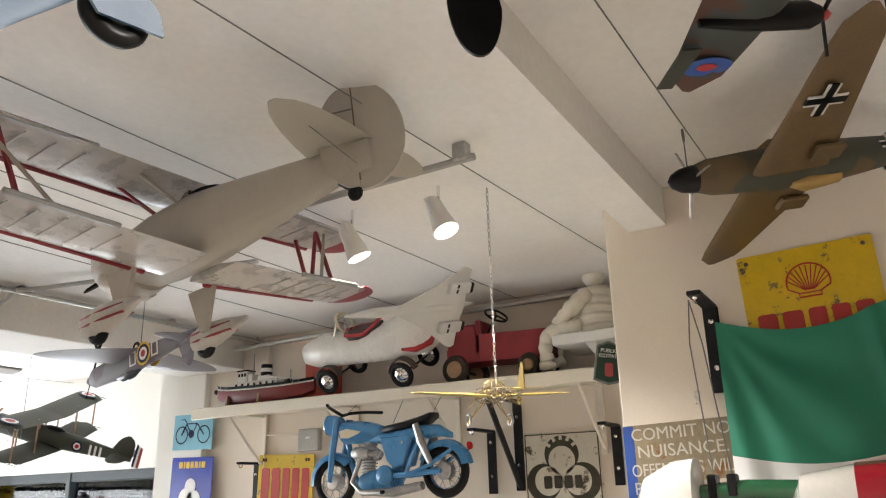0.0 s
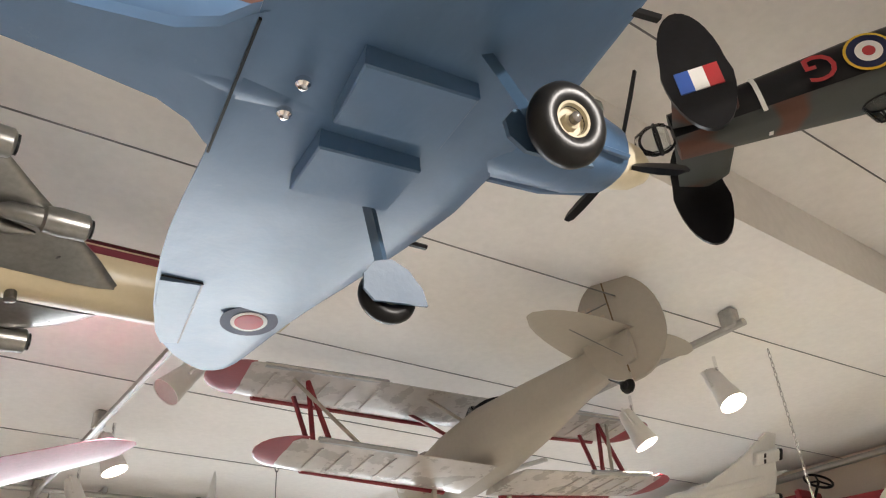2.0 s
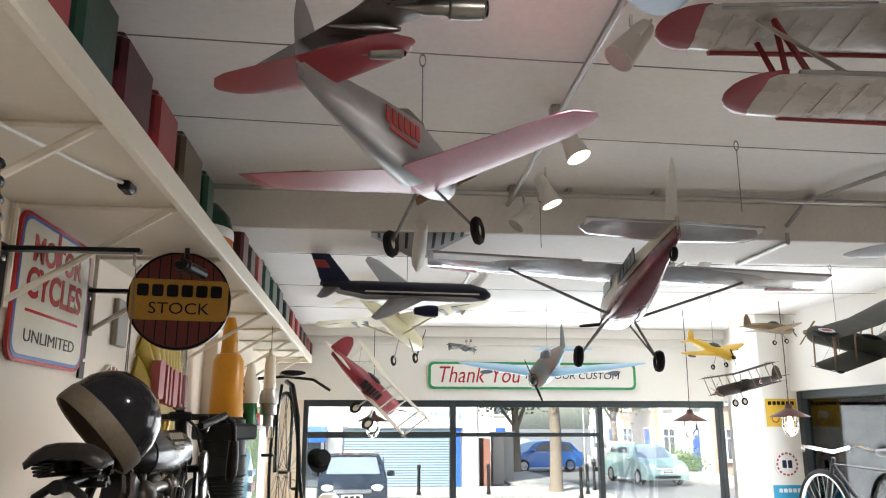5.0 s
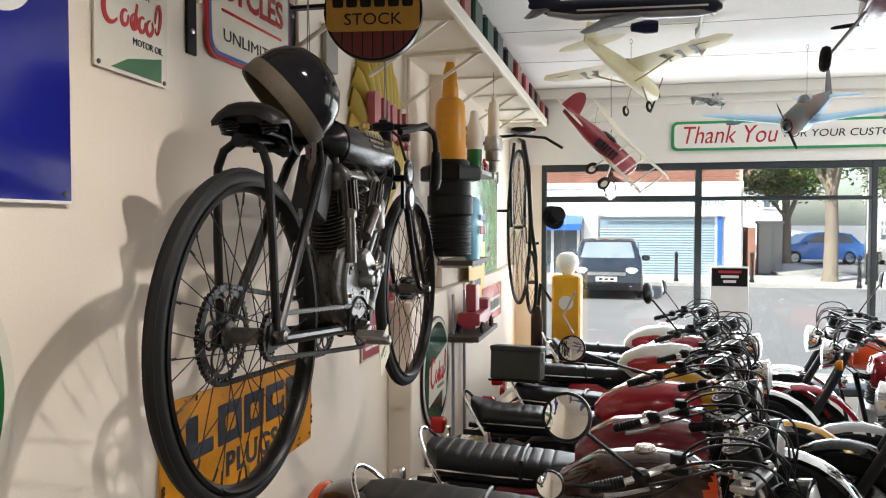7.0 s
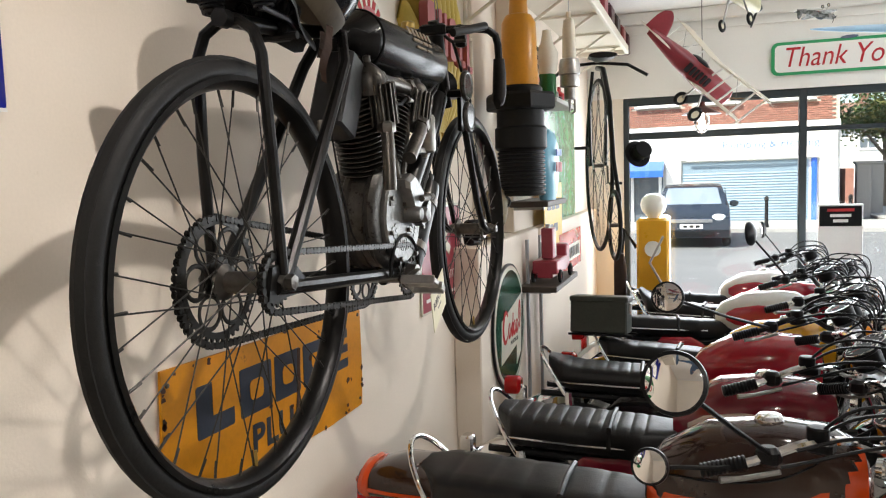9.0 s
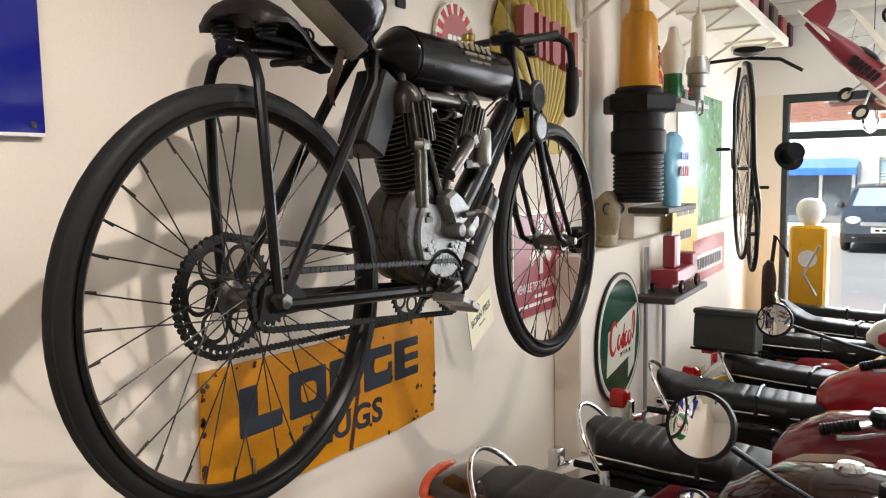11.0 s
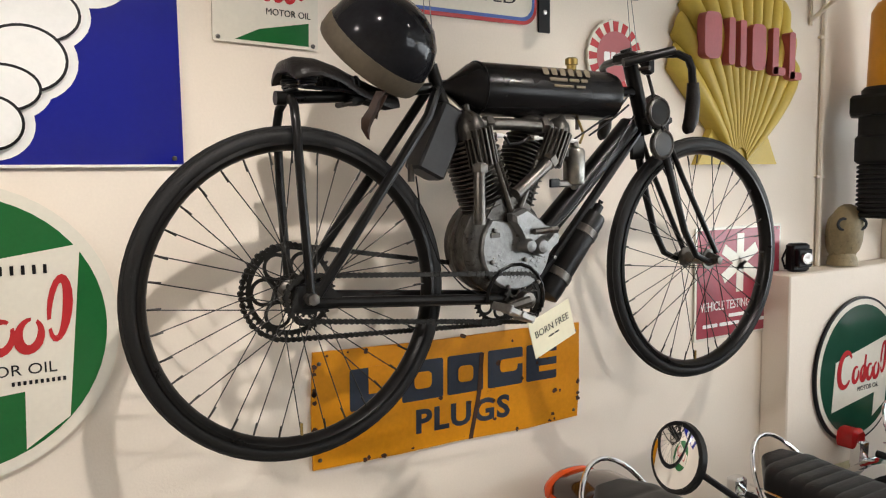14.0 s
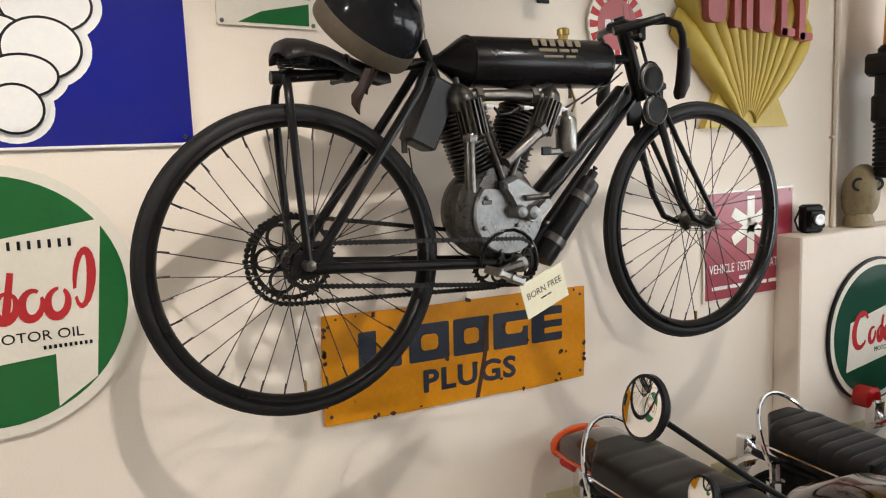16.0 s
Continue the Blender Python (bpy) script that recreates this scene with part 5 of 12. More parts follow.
def spoked_wheel(name, parent, x, z, R, label, spokes=36, tyre_r=0.028, hub_w=0.045, mt=tyre_old):
    w = part(name, torus(R - tyre_r, tyre_r, 72, 12, 'y', 0.92), mt, parent, label, Matrix.Translation((x, 0, z)))
    rr = R - 2 * tyre_r
    prof = [(rr + 0.012, -0.021), (rr + 0.004, -0.023), (rr - 0.003, -0.016), (rr - 0.008, -0.006), (rr - 0.009, 0.0), (rr - 0.008, 0.006), (rr - 0.003, 0.016), (rr + 0.004, 0.023), (rr + 0.012, 0.021), (rr + 0.004, 0.0)]
    rings = []
    for i in range(72):
        a = 2 * math.pi * i / 72
        rings.append([(q * math.cos(a), y, q * math.sin(a)) for q, y in prof])
    g = loft(rings, cap=False)
    n = len(prof)
    g = (g[0], g[1] + [(71 * n + k, 71 * n + (k + 1) % n, (k + 1) % n, k) for k in range(n)])
    part("rim", g, frame_black, w, "black steel rim")
    part("tread_line", torus(R - 0.006, 0.0085, 72, 6, 'y', 1.5), rubber, w)
    hub = part("hub", lathe([(0.012, -0.075), (0.016, -0.06), (0.022, -hub_w), (0.03, -hub_w), (0.03, -hub_w + 0.006), (0.018, -hub_w + 0.012), (0.018, hub_w - 0.012), (0.03, hub_w - 0.006), (0.03, hub_w), (0.022, hub_w), (0.016, 0.06), (0.012, 0.075)], 18, 'y'), old_steel, w)
    for side in (1, -1):
        for lace in (1, -1):
            me = mesh_of("spoke", joined(tube([(0.027 * math.cos(radians(lace * 68)), side * (hub_w - 0.003), 0.027 * math.sin(radians(lace * 68))), (rr - 0.008, side * 0.004, 0)], 0.00135, 5), tube([(rr - 0.035, side * 0.0075, 0), (rr - 0.009, side * 0.0045, 0)], 0.0024, 5)), spoke_steel, 60)
            for k in range(spokes // 4):
                s = new("spoke", me)
                s.parent = w
                s.rotation_euler = (0, 2 * math.pi * (k + (0.25 if side > 0 else 0.0) + (0.5 if lace > 0 else 0.0)) / (spokes // 4), 0)
    part("valve_stem", tube([(0, 0, -rr + 0.0), (0, 0, -rr + 0.035)], 0.003, 6), brass, w)
    return w


spoke_steel = mat("dull_spoke_steel", (0.05, 0.048, 0.045), 0.4, 0.85, vary=0.2, bump=0.0)
spoked_wheel("rear_wheel", racer, -0.005, -0.005, 0.357, "large black-tyred spoked rear wheel", 36, 0.0205)
front = spoked_wheel("front_wheel", racer, 1.252, -0.008, 0.357, "large black-tyred spoked front wheel", 36, 0.0205)


def sprocket(name, parent, x, y, z, r, teeth, holes, label=""):
    """A toothed disc with round windows."""
    inner = r - 0.012
    outline = []
    for i in range(teeth):
        a = 2 * math.pi * i / teeth
        for da, q in ((-0.28, r - 0.006), (-0.1, r), (0.1, r), (0.28, r - 0.006)):
            b = a + da * 2 * math.pi / teeth
            outline.append((q * math.cos(b), q * math.sin(b)))
    n = len(outline)
    inner_ring = [(inner * 0.95 * math.cos(math.atan2(v, u)), inner * 0.95 * math.sin(math.atan2(v, u))) for u, v in outline]
    vs = [(u, -0.002, v) for u, v in outline] + [(u, -0.002, v) for u, v in inner_ring] + [(u, 0.002, v) for u, v in outline] + [(u, 0.002, v) for u, v in inner_ring]
    fs = []
    for i in range(n):
        j = (i + 1) % n
        fs += [(i, j, n + j, n + i), (2 * n + i, 3 * n + i, 3 * n + j, 2 * n + j), (i, 2 * n + i, 2 * n + j, j), (n + i, n + j, 3 * n + j, 3 * n + i)]
    ring = part(name, (vs, fs), chain_mat, parent, label, Matrix.Translation((x, y, z)))
    part("sprocket_hub", lathe([(0.02, -0.004), (r * 0.34, -0.003), (r * 0.34, 0.003), (0.02, 0.004)], 20, 'y'), chain_mat, ring)
    for k in range(holes):
        a = 2 * math.pi * k / holes
        c, s = math.cos(a), math.sin(a)
        part("sprocket_web", torus(r * 0.26, 0.0042, 20, 6, 'y', 0.5), chain_mat, ring, "", Matrix.Translation((r * 0.57 * c, 0, r * 0.57 * s)))
    return ring


def chain(name, parent, path, y):
    """Links along a closed run of points in the xz plane: plates and rollers in one mesh."""
    pts = [Vector((u, 0, v)) for u, v in path]
    total = []
    for i in range(len(pts)):
        total.append((pts[(i + 1) % len(pts)] - pts[i]).length)
    length, step = sum(total), 0.0127
    n = int(length / step)
    gs = []
    for k in range(n):
        d = k * length / n
        i = 0
        while d > total[i]:
            d -= total[i]
            i += 1
        a, b = pts[i], pts[(i + 1) % len(pts)]
        p = a.lerp(b, d / total[i])
        ang = math.atan2((b - a).z, (b - a).x)
        m = Matrix.Translation(p) @ Matrix.Rotation(-ang, 4, 'Y')
        wd = 0.0046 if k % 2 else 0.0030
        for s in (1, -1):
            gs.append(moved(slab([(0.0065 + 0.0062 * math.cos(q), 0.0062 * math.sin(q)) for q in (-1.9, -0.95, 0, 0.95, 1.9)] + [(0.0, 0.0026)] + [(-0.0065 - 0.0062 * math.cos(q), 0.0062 * math.sin(q)) for q in (1.9, 0.95, 0, -0.95, -1.9)] + [(0.0, -0.0026)], 0.0014, 'xz', s * wd - 0.0007), m))
        gs.append(moved(lathe([(0.0038, -0.005), (0.0038, 0.005)], 6, 'y'), m @ Matrix.Translation((0.0065, 0, 0))))
    ob = part(name, joined(*gs), chain_mat, parent, "oily roller chain", Matrix.Translation((0, y, 0)), None)
    return tagged(ob, "", "", "", "stuff")


def run(x0, z0, r0, x1, z1, r1, k=10):
    """The outline of a belt round two wheels."""
    pts = []
    for i in range(k + 1):
        a = radians(90 + 180 * i / k)
        pts.append((x0 + r0 * math.cos(a), z0 + r0 * math.sin(a)))
    for i in range(k + 1):
        a = radians(-90 + 180 * i / k)
        pts.append((x1 + r1 * math.cos(a), z1 + r1 * math.sin(a)))
    return pts


sprocket("rear_sprocket", racer, 0.0, 0.055, 0.0, 0.106, 44, 6, "large pierced sprocket")
sprocket("pedal_sprocket", racer, 0.0, -0.052, 0.0, 0.046, 20, 0)
chain("drive_chain", racer, run(-0.005, -0.005, 0.106, 0.555, -0.065, 0.073), 0.055)
chain("pedal_chain", racer, run(-0.005, -0.005, 0.048, 0.555, -0.055, 0.060), -0.058)

for s in (1, -1):
    part("chain_stay", tube([(-0.02, s * 0.062, -0.012), (0.10, s * 0.060, -0.022), (0.53, s * 0.040, -0.058)], [0.012, 0.013, 0.013], 10), frame_black, racer)
    part("seat_stay", tube([(0.015, s * 0.062, 0.0), (0.30, s * 0.045, 0.38), (0.338, s * 0.022, 0.445)], 0.0115, 10), frame_black, racer)
    part("axle_plate", slab([(-0.045, -0.03), (0.06, -0.03), (0.07, -0.005), (0.03, 0.03), (-0.03, 0.022)], 0.008, 'xz', s * 0.062 - 0.004), frame_black, racer)
    part("axle_nut", lathe([(0.001, -0.012), (0.013, -0.010), (0.013, 0.008), (0.001, 0.012)], 6, 'y'), old_steel, racer, "", Matrix.Translation((-0.002, s * 0.078, -0.004)))
part("rack_hoop", tube([(0.0, -0.066, 0.0), (-0.012, -0.064, 0.2), (-0.018, -0.058, 0.355), (-0.016, -0.045, 0.39), (-0.012, -0.02, 0.408), (-0.012, 0.02, 0.408), (-0.016, 0.045, 0.39), (-0.018, 0.058, 0.355), (-0.012, 0.064, 0.2), (0.0, 0.066, 0.0)], 0.0095, 10), frame_black, racer, "black hoop over the rear wheel")
part("saddle_bar", tube([(-0.032, 0, 0.410), (0.12, 0, 0.420), (0.335, 0, 0.448)], 0.013, 12), frame_black, racer)
part("bar_end", lathe([(0.015, -0.04), (0.015, -0.02), (0.006, -0.019)], 12, 'x'), frame_black, racer, "", Matrix.Translation((0, 0, 0.410)))
part("seat_tube", tube([(0.335, 0, 0.50), (0.40, 0, 0.32), (0.545, 0, -0.06)], 0.0155, 12), frame_black, racer)
part("top_tube", tube([(0.345, 0, 0.455), (0.985, 0, 0.468)], 0.013, 10), frame_black, racer)
part("down_tube", tube([(0.965, 0, 0.375), (0.63, -0.01, 0.075)], 0.029, 16), frame_black, racer, "thick black front down tube")
part("lower_tube", tube([(1.0, 0, 0.36), (0.80, -0.012, 0.155), (0.60, -0.012, -0.06)], 0.013, 10), frame_black, racer)
part("cradle_tube", tube([(0.545, 0, -0.075), (0.62, 0, -0.075), (0.68, 0, 0.0)], 0.014, 10), frame_black, racer)
part("head_tube", tube([(0.968, 0, 0.55), (1.03, 0, 0.355)], 0.021, 14), frame_black, racer)
silencer = part("silencer", moved(lathe([(0.012, -0.15), (0.034, -0.142), (0.036, -0.12), (0.036, 0.1), (0.033, 0.118), (0.014, 0.125), (0.013, 0.15)], 20), Matrix.Translation((0.752, -0.012, 0.045)) @ Matrix.Rotation(radians(39.5), 4, 'Y')), frame_black, racer, "black cylindrical silencer strapped under the tube")
for q in (-0.08, 0.06):
    part("strap", moved(lathe([(0.0372, -0.011), (0.0385, -0.01), (0.0385, 0.01), (0.0372, 0.011)], 20), Matrix.Translation((0.752, -0.012, 0.045)) @ Matrix.Rotation(radians(39.5), 4, 'Y') @ Matrix.Translation((0, 0, q))), old_steel, silencer)
part("silencer_valve", tube([(0.845, -0.012, 0.155), (0.85, -0.012, 0.175), (0.858, -0.012, 0.168)], 0.004, 6), black, silencer)

# fork, bars
for s in (1, -1):
    part("fork_leg", tube([(1.055, s * 0.05, 0.30), (1.09, s * 0.055, 0.19), (1.13, s * 0.058, 0.08), (1.175, s * 0.06, 0.01), (1.225, s * 0.06, -0.012), (1.258, s * 0.06, -0.008)], [0.0115, 0.0108, 0.010, 0.0095, 0.009, 0.009], 10), frame_black, racer, "curved trailing fork leg")
    part("fork_stay", tube([(1.035, s * 0.045, 0.40), (1.12, s * 0.052, 0.24), (1.262, s * 0.06, 0.012)], 0.0078, 8), frame_black, racer)
    part("axle_nut", lathe([(0.001, -0.01), (0.012, -0.008), (0.012, 0.008), (0.001, 0.01)], 6, 'y'), old_steel, racer, "", Matrix.Translation((1.252, s * 0.075, -0.008)))
    part("handlebar", tube([(0.955, s * 0.03, 0.556), (0.975, s * 0.10, 0.556), (1.000, s * 0.140, 0.553), (1.020, s * 0.156, 0.540), (1.030, s * 0.160, 0.515), (1.034, s * 0.161, 0.470)], 0.0105, 10), frame_black, racer)
    part("grip", tube([(1.034, s * 0.161, 0.478), (1.036, s * 0.161, 0.440), (1.030, s * 0.161, 0.385), (1.018, s * 0.160, 0.358), (1.010, s * 0.160, 0.354)], [0.0155, 0.0185, 0.0195, 0.0165, 0.010], 14), leather, racer, "black leather hand grip")
    part("fork_crown", box(0.05, 0.012, 0.10, 0.005, (1.045, s * 0.045, 0.335)), frame_black, racer, "", Matrix.Rotation(0, 4, 'Y'))
part("crown_plate", box(0.07, 0.12, 0.022, 0.006, (1.04, 0, 0.39)), frame_black, racer)
part("stem", tube([(0.968, 0, 0.54), (0.958, 0, 0.565), (0.952, 0, 0.582)], 0.016, 10), frame_black, racer)
part("bar_clamp", joined(box(0.034, 0.075, 0.03, 0.006, (0.952, 0, 0.557)), box(0.03, 0.03, 0.06, 0.006, (0.958, -0.075, 0.535))), frame_black, racer, "black handlebar clamp")
part("clamp_bolt", tube([(0.945, -0.095, 0.52), (0.945, -0.06, 0.52)], 0.006, 6), old_steel, racer)
part("cross_bar", tube([(0.860, -0.085, 0.528), (0.915, -0.11, 0.542), (0.990, -0.135, 0.562)], 0.0115, 12), frame_black, racer, "straight black bar with open end")

# tank
tank = part("fuel_tank", lathe([(0.014, 0.375), (0.016, 0.395), (0.022, 0.405), (0.060, 0.462), (0.064, 0.475), (0.0645, 0.72), (0.064, 0.89), (0.060, 0.908), (0.03, 0.925), (0.012, 0.935)], 32, 'x'), tank_black, racer, "torpedo-shaped black tank with faded gilt lettering", Matrix.Translation((-0.02, 0, 0.452)))
part("seam", torus(0.0648, 0.0018, 32, 5, 'x'), frame_black, tank, "", Matrix.Translation((0.475, 0, 0)))
part("filler_cap", lathe([(0.013, 0.06), (0.013, 0.075), (0.017, 0.076), (0.017, 0.09), (0.012, 0.094), (0.001, 0.095)], 14), brass, tank, "brass filler cap", Matrix.Translation((0.78, 0, 0)))
side = Matrix.Rotation(radians(-24), 4, 'X') @ Matrix.Translation((0.72, -0.0655, 0.0)) @ WALL_S
for k in range(6):
    part("gilt_bar", slab(round_rect(0.017, 0.020, 0.003, (k - 2.5) * 0.027, 0.022, 2), 0.001, 'xy', 0.0), gilt, tank, "", side)
part("gilt_line", moved(bars([0.055, 0.03, 0.02], 0.008, 0.008), Matrix.Translation((0.0, 0.0, -0.001))), gilt, tank, "", side)
part("gilt_line", moved(bars([0.06, 0.03], 0.006, 0.01), Matrix.Translation((0.0, -0.017, -0.003))), gilt, tank, "", side)
part("tank_drain", tube([(0.80, 0, -0.06), (0.80, 0, -0.09)], 0.005, 6), old_steel, tank)

# toolbox
tb = part("tool_box", moved(box(0.075, 0.075, 0.17, 0.006), Matrix.Translation((0.345, -0.005, 0.325)) @ Matrix.Rotation(radians(-22 + 0), 4, 'Y') @ Matrix.Rotation(radians(48), 4, 'Y') @ Matrix.Rotation(0, 4, 'Z')), mat("scratched_black_box", (0.03, 0.03, 0.031), 0.42, 0.2, vary=0.25, scale=18, stain=(0.12, 0.12, 0.12), stain_amount=0.12), racer, "scratched black battery box")
part("box_terminal", lathe([(0.008, -0.02), (0.008, 0.02)], 8), old_steel, tb, "", Matrix.Translation((0.278, 0, 0.253)))
part("lead_wire", tube([(0.28, -0.02, 0.245), (0.285, -0.03, 0.16), (0.33, -0.03, 0.05), (0.40, -0.03, -0.02), (0.46, -0.03, -0.05)], 0.002, 5), black, racer)

# engine
CX, CZ = 0.515, 0.075
dark_case = mat("oil_stained_castings", (0.075, 0.070, 0.063), 0.38, 0.8, vary=0.4, scale=26, bump=0.3, stain=(0.022, 0.018, 0.015), stain_amount=0.55)
grey_case = mat("dull_grey_castings", (0.215, 0.215, 0.21), 0.40, 0.75, vary=0.25, scale=24, bump=0.3, stain=(0.10, 0.095, 0.085), stain_amount=0.4)
case = part("crankcase", lathe([(0.02, -0.050), (0.104, -0.048), (0.114, -0.044), (0.122, -0.036), (0.122, -0.028), (0.116, -0.022), (0.116, 0.012), (0.122, 0.016), (0.122, 0.026), (0.116, 0.032), (0.114, 0.06), (0.10, 0.078), (0.02, 0.08)], 44, 'y'), dark_case, racer, "dark cast crankcase with raised flanges", Matrix.Translation((CX, 0, CZ)))
FACE = [(0.104 * math.cos(radians(a)), 0.104 * math.sin(radians(a))) for a in range(150, 361, 12)] + [(0.118, 0.012), (0.112, 0.045), (0.06, 0.062), (0.0, 0.058), (-0.04, 0.066), (-0.075, 0.072)]
face = part("case_face", loft([[(x * k + 0.022, y, z * k - 0.006) for x, z in FACE] for k, y in ((1.0, -0.040), (1.0, -0.056), (0.955, -0.061))]), grey_case, case, "lighter cast timing face", None, 30)
for row, r, n in ((0, 0.072, 18), (1, 0.055, 12)):
    for k in range(n):
        a = radians(196 + k * (150 / n))
        part("cast_mark", box(0.006 if (k * 7 + row) % 3 else 0.004, 0.002, 0.0085, 0.0005), grey_case, face, "", Matrix.Translation((0.022 + r * math.cos(a), -0.0615, -0.006 + r * math.sin(a))) @ Matrix.Rotation(-a - math.pi / 2, 4, 'Y'))
part("maker_plate", slab(round_rect(0.026, 0.012, 0.003, -0.045, 0.028, 2), 0.003, 'xz', -0.0640), dark_case, face)
for k, (x, z) in enumerate(((-0.070, 0.045), (-0.078, -0.03), (-0.03, -0.092), (0.06, -0.088), (0.112, -0.03), (0.0, 0.03), (0.02, -0.03))):
    part("case_bolt", lathe([(0.001, -0.006), (0.0055, -0.005), (0.0055, 0.005)], 6, 'y'), old_steel, case, "", Matrix.Translation((0.022 + x, -0.063, -0.006 + z)))
cover = part("timing_cover", loft([[(x * k + 0.042 * (1 - k), y, z * k + 0.03 * (1 - k)) for x, z in ((-0.006, 0.078), (0.030, 0.092), (0.052, 0.080), (0.090, 0.052), (0.096, 0.030), (0.075, 0.020), (0.060, 0.010), (0.040, 0.002), (0.024, 0.016), (0.012, 0.040), (-0.004, 0.060))] for k, y in ((1.0, -0.055), (1.0, -0.078), (0.86, -0.088))]), grey_case, case, "bright cast timing cover", None, 30)
part("cover_boss", lathe([(0.001, -0.102), (0.014, -0.099), (0.018, -0.090), (0.018, -0.060)], 18, 'y'), grey_case, cover, "", Matrix.Translation((0.036, 0, 0.000)))
part("cover_boss", lathe([(0.001, -0.106), (0.015, -0.103), (0.019, -0.094), (0.019, -0.060)], 18, 'y'), grey_case, cover, "", Matrix.Translation((0.070, 0, -0.003)))
part("cover_arm", loft([[(x, y, z) for x, z in ((0.062, -0.022), (0.120, 0.030), (0.130, 0.022), (0.128, 0.004), (0.080, -0.030))] for y in (-0.066, -0.088)]), grey_case, cover, "", None, 30)
part("oil_pipe", tube([(0.046, -0.096, 0.034), (0.098, -0.096, 0.036)], 0.0075, 10), old_steel, cover)
part("oil_union", lathe([(0.001, -0.012), (0.009, -0.011), (0.009, 0.011), (0.001, 0.012)], 6, 'x'), old_steel, cover, "", Matrix.Translation((0.105, -0.096, 0.036)))
part("tappet_block", loft([[(x, y, z) for x, z in ((-0.062, 0.070), (-0.030, 0.112), (0.032, 0.118), (0.070, 0.092), (0.060, 0.062), (-0.03, 0.055))] for y in (-0.052, -0.030)]), dark_case, case, "", None, 30)


def head_nut(parent, x, z, tilt, w, h):
    """The finned block that screws over an exhaust valve, standing at a slant."""
    m = Matrix.Translation((x, -0.058, z)) @ Matrix.Rotation(radians(tilt), 4, 'Y')
    core = part("finned_nut", moved(lathe([(w * 0.30, -h / 2), (w * 0.36, -h / 2 + 0.006), (w * 0.36, h / 2 - 0.008), (w * 0.24, h / 2)], 18), m), dark_case, parent, "vertically finned valve nut")
    for k in range(11):
        a = radians(-100 + k * 20)
        part("fin", moved(box(0.0042, 0.016, h * 0.92, 0.001, (0, -w * 0.40, 0)), m @ Matrix.Rotation(a, 4, 'Z')), old_steel if k % 3 else dark_case, core)
    return core


for tilt, name in ((-21, "rear_cylinder"), (21, "front_cylinder")):
    m = Matrix.Translation((CX, 0, CZ)) @ Matrix.Rotation(radians(tilt), 4, 'Y')
    prof = [(0.046, 0.085), (0.036, 0.09)]
    for k in range(17):
        z = 0.100 + k * 0.0108
        prof += [(0.037, z), (0.056, z + 0.0016), (0.056, z + 0.0034), (0.037, z + 0.0052)]
    prof += [(0.046, 0.288), (0.050, 0.300), (0.046, 0.325), (0.030, 0.338), (0.001, 0.342)]
    cyl = part(name, lathe(prof, 30), dark_case, racer, "finned air-cooled cylinder", m, 20)
    part("push_rod", tube([(0.040 if tilt < 0 else 0.012, -0.050, 0.255), (0.034 if tilt < 0 else -0.004, -0.060, 0.075)], 0.0068, 8), old_steel, cyl, "steel push rod")
    sp = []
    for k in range(84):
        a = k * 0.75
        sp.append(((0.062 if tilt < 0 else 0.040) + 0.0095 * math.cos(a), -0.036 + 0.0095 * math.sin(a), 0.105 + k * 0.0019))
    part("valve_spring", tube(sp, 0.0024, 5), old_steel, cyl)
    part("valve_stem", tube([((0.062 if tilt < 0 else 0.040), -0.036, 0.085), ((0.062 if tilt < 0 else 0.040), -0.036, 0.28)], 0.004, 6), old_steel, cyl)
head_nut(racer, 0.432, 0.312, -13, 0.072, 0.094)
head_nut(racer, 0.652, 0.312, 24, 0.066, 0.094)
part("inlet_dome", moved(lathe([(0.034, -0.03), (0.034, 0.0), (0.026, 0.018), (0.014, 0.03), (0.008, 0.034), (0.008, 0.048), (0.001, 0.050)], 18), Matrix.Translation((0.412, -0.045, 0.362)) @ Matrix.Rotation(radians(-13), 4, 'Y')), dark_case, racer, "domed inlet valve cap")
part("inlet_dome", moved(lathe([(0.028, -0.03), (0.030, 0.0), (0.024, 0.014), (0.012, 0.024), (0.007, 0.034), (0.001, 0.036)], 18), Matrix.Translation((0.678, -0.045, 0.362)) @ Matrix.Rotation(radians(24), 4, 'Y')), dark_case, racer, "domed inlet valve cap")
part("exhaust_stub", tube([(0.420, -0.075, 0.272), (0.412, -0.082, 0.235), (0.411, -0.084, 0.132)], [0.0135, 0.0135, 0.014], 14), old_steel, racer, "short open exhaust stub")
part("exhaust_stub", tube([(0.632, -0.075, 0.282), (0.600, -0.084, 0.262), (0.510, -0.090, 0.200)], [0.0145, 0.015, 0.0155], 14), old_steel, racer, "short open exhaust stub")
part("exhaust_collar", lathe([(0.019, -0.010), (0.020, -0.006), (0.020, 0.006), (0.018, 0.010)], 6), old_steel, racer, "", Matrix.Translation((0.418, -0.077, 0.262)))
part("exhaust_collar", moved(lathe([(0.020, -0.010), (0.021, -0.006), (0.021, 0.006), (0.019, 0.010)], 6), Matrix.Rotation(radians(58), 4, 'Y')), old_steel, racer, "", Matrix.Translation((0.626, -0.077, 0.279)))
part("inlet_manifold", tube([(0.425, -0.045, 0.366), (0.55, -0.045, 0.367), (0.670, -0.045, 0.362)], 0.0145, 14), old_steel, racer, "grey inlet pipe between the heads")
for x in (0.462, 0.628):
    part("pipe_union", lathe([(0.019, -0.010), (0.021, -0.006), (0.021, 0.006), (0.019, 0.010)], 6, 'x'), old_steel, racer, "", Matrix.Translation((x, -0.045, 0.3665)))
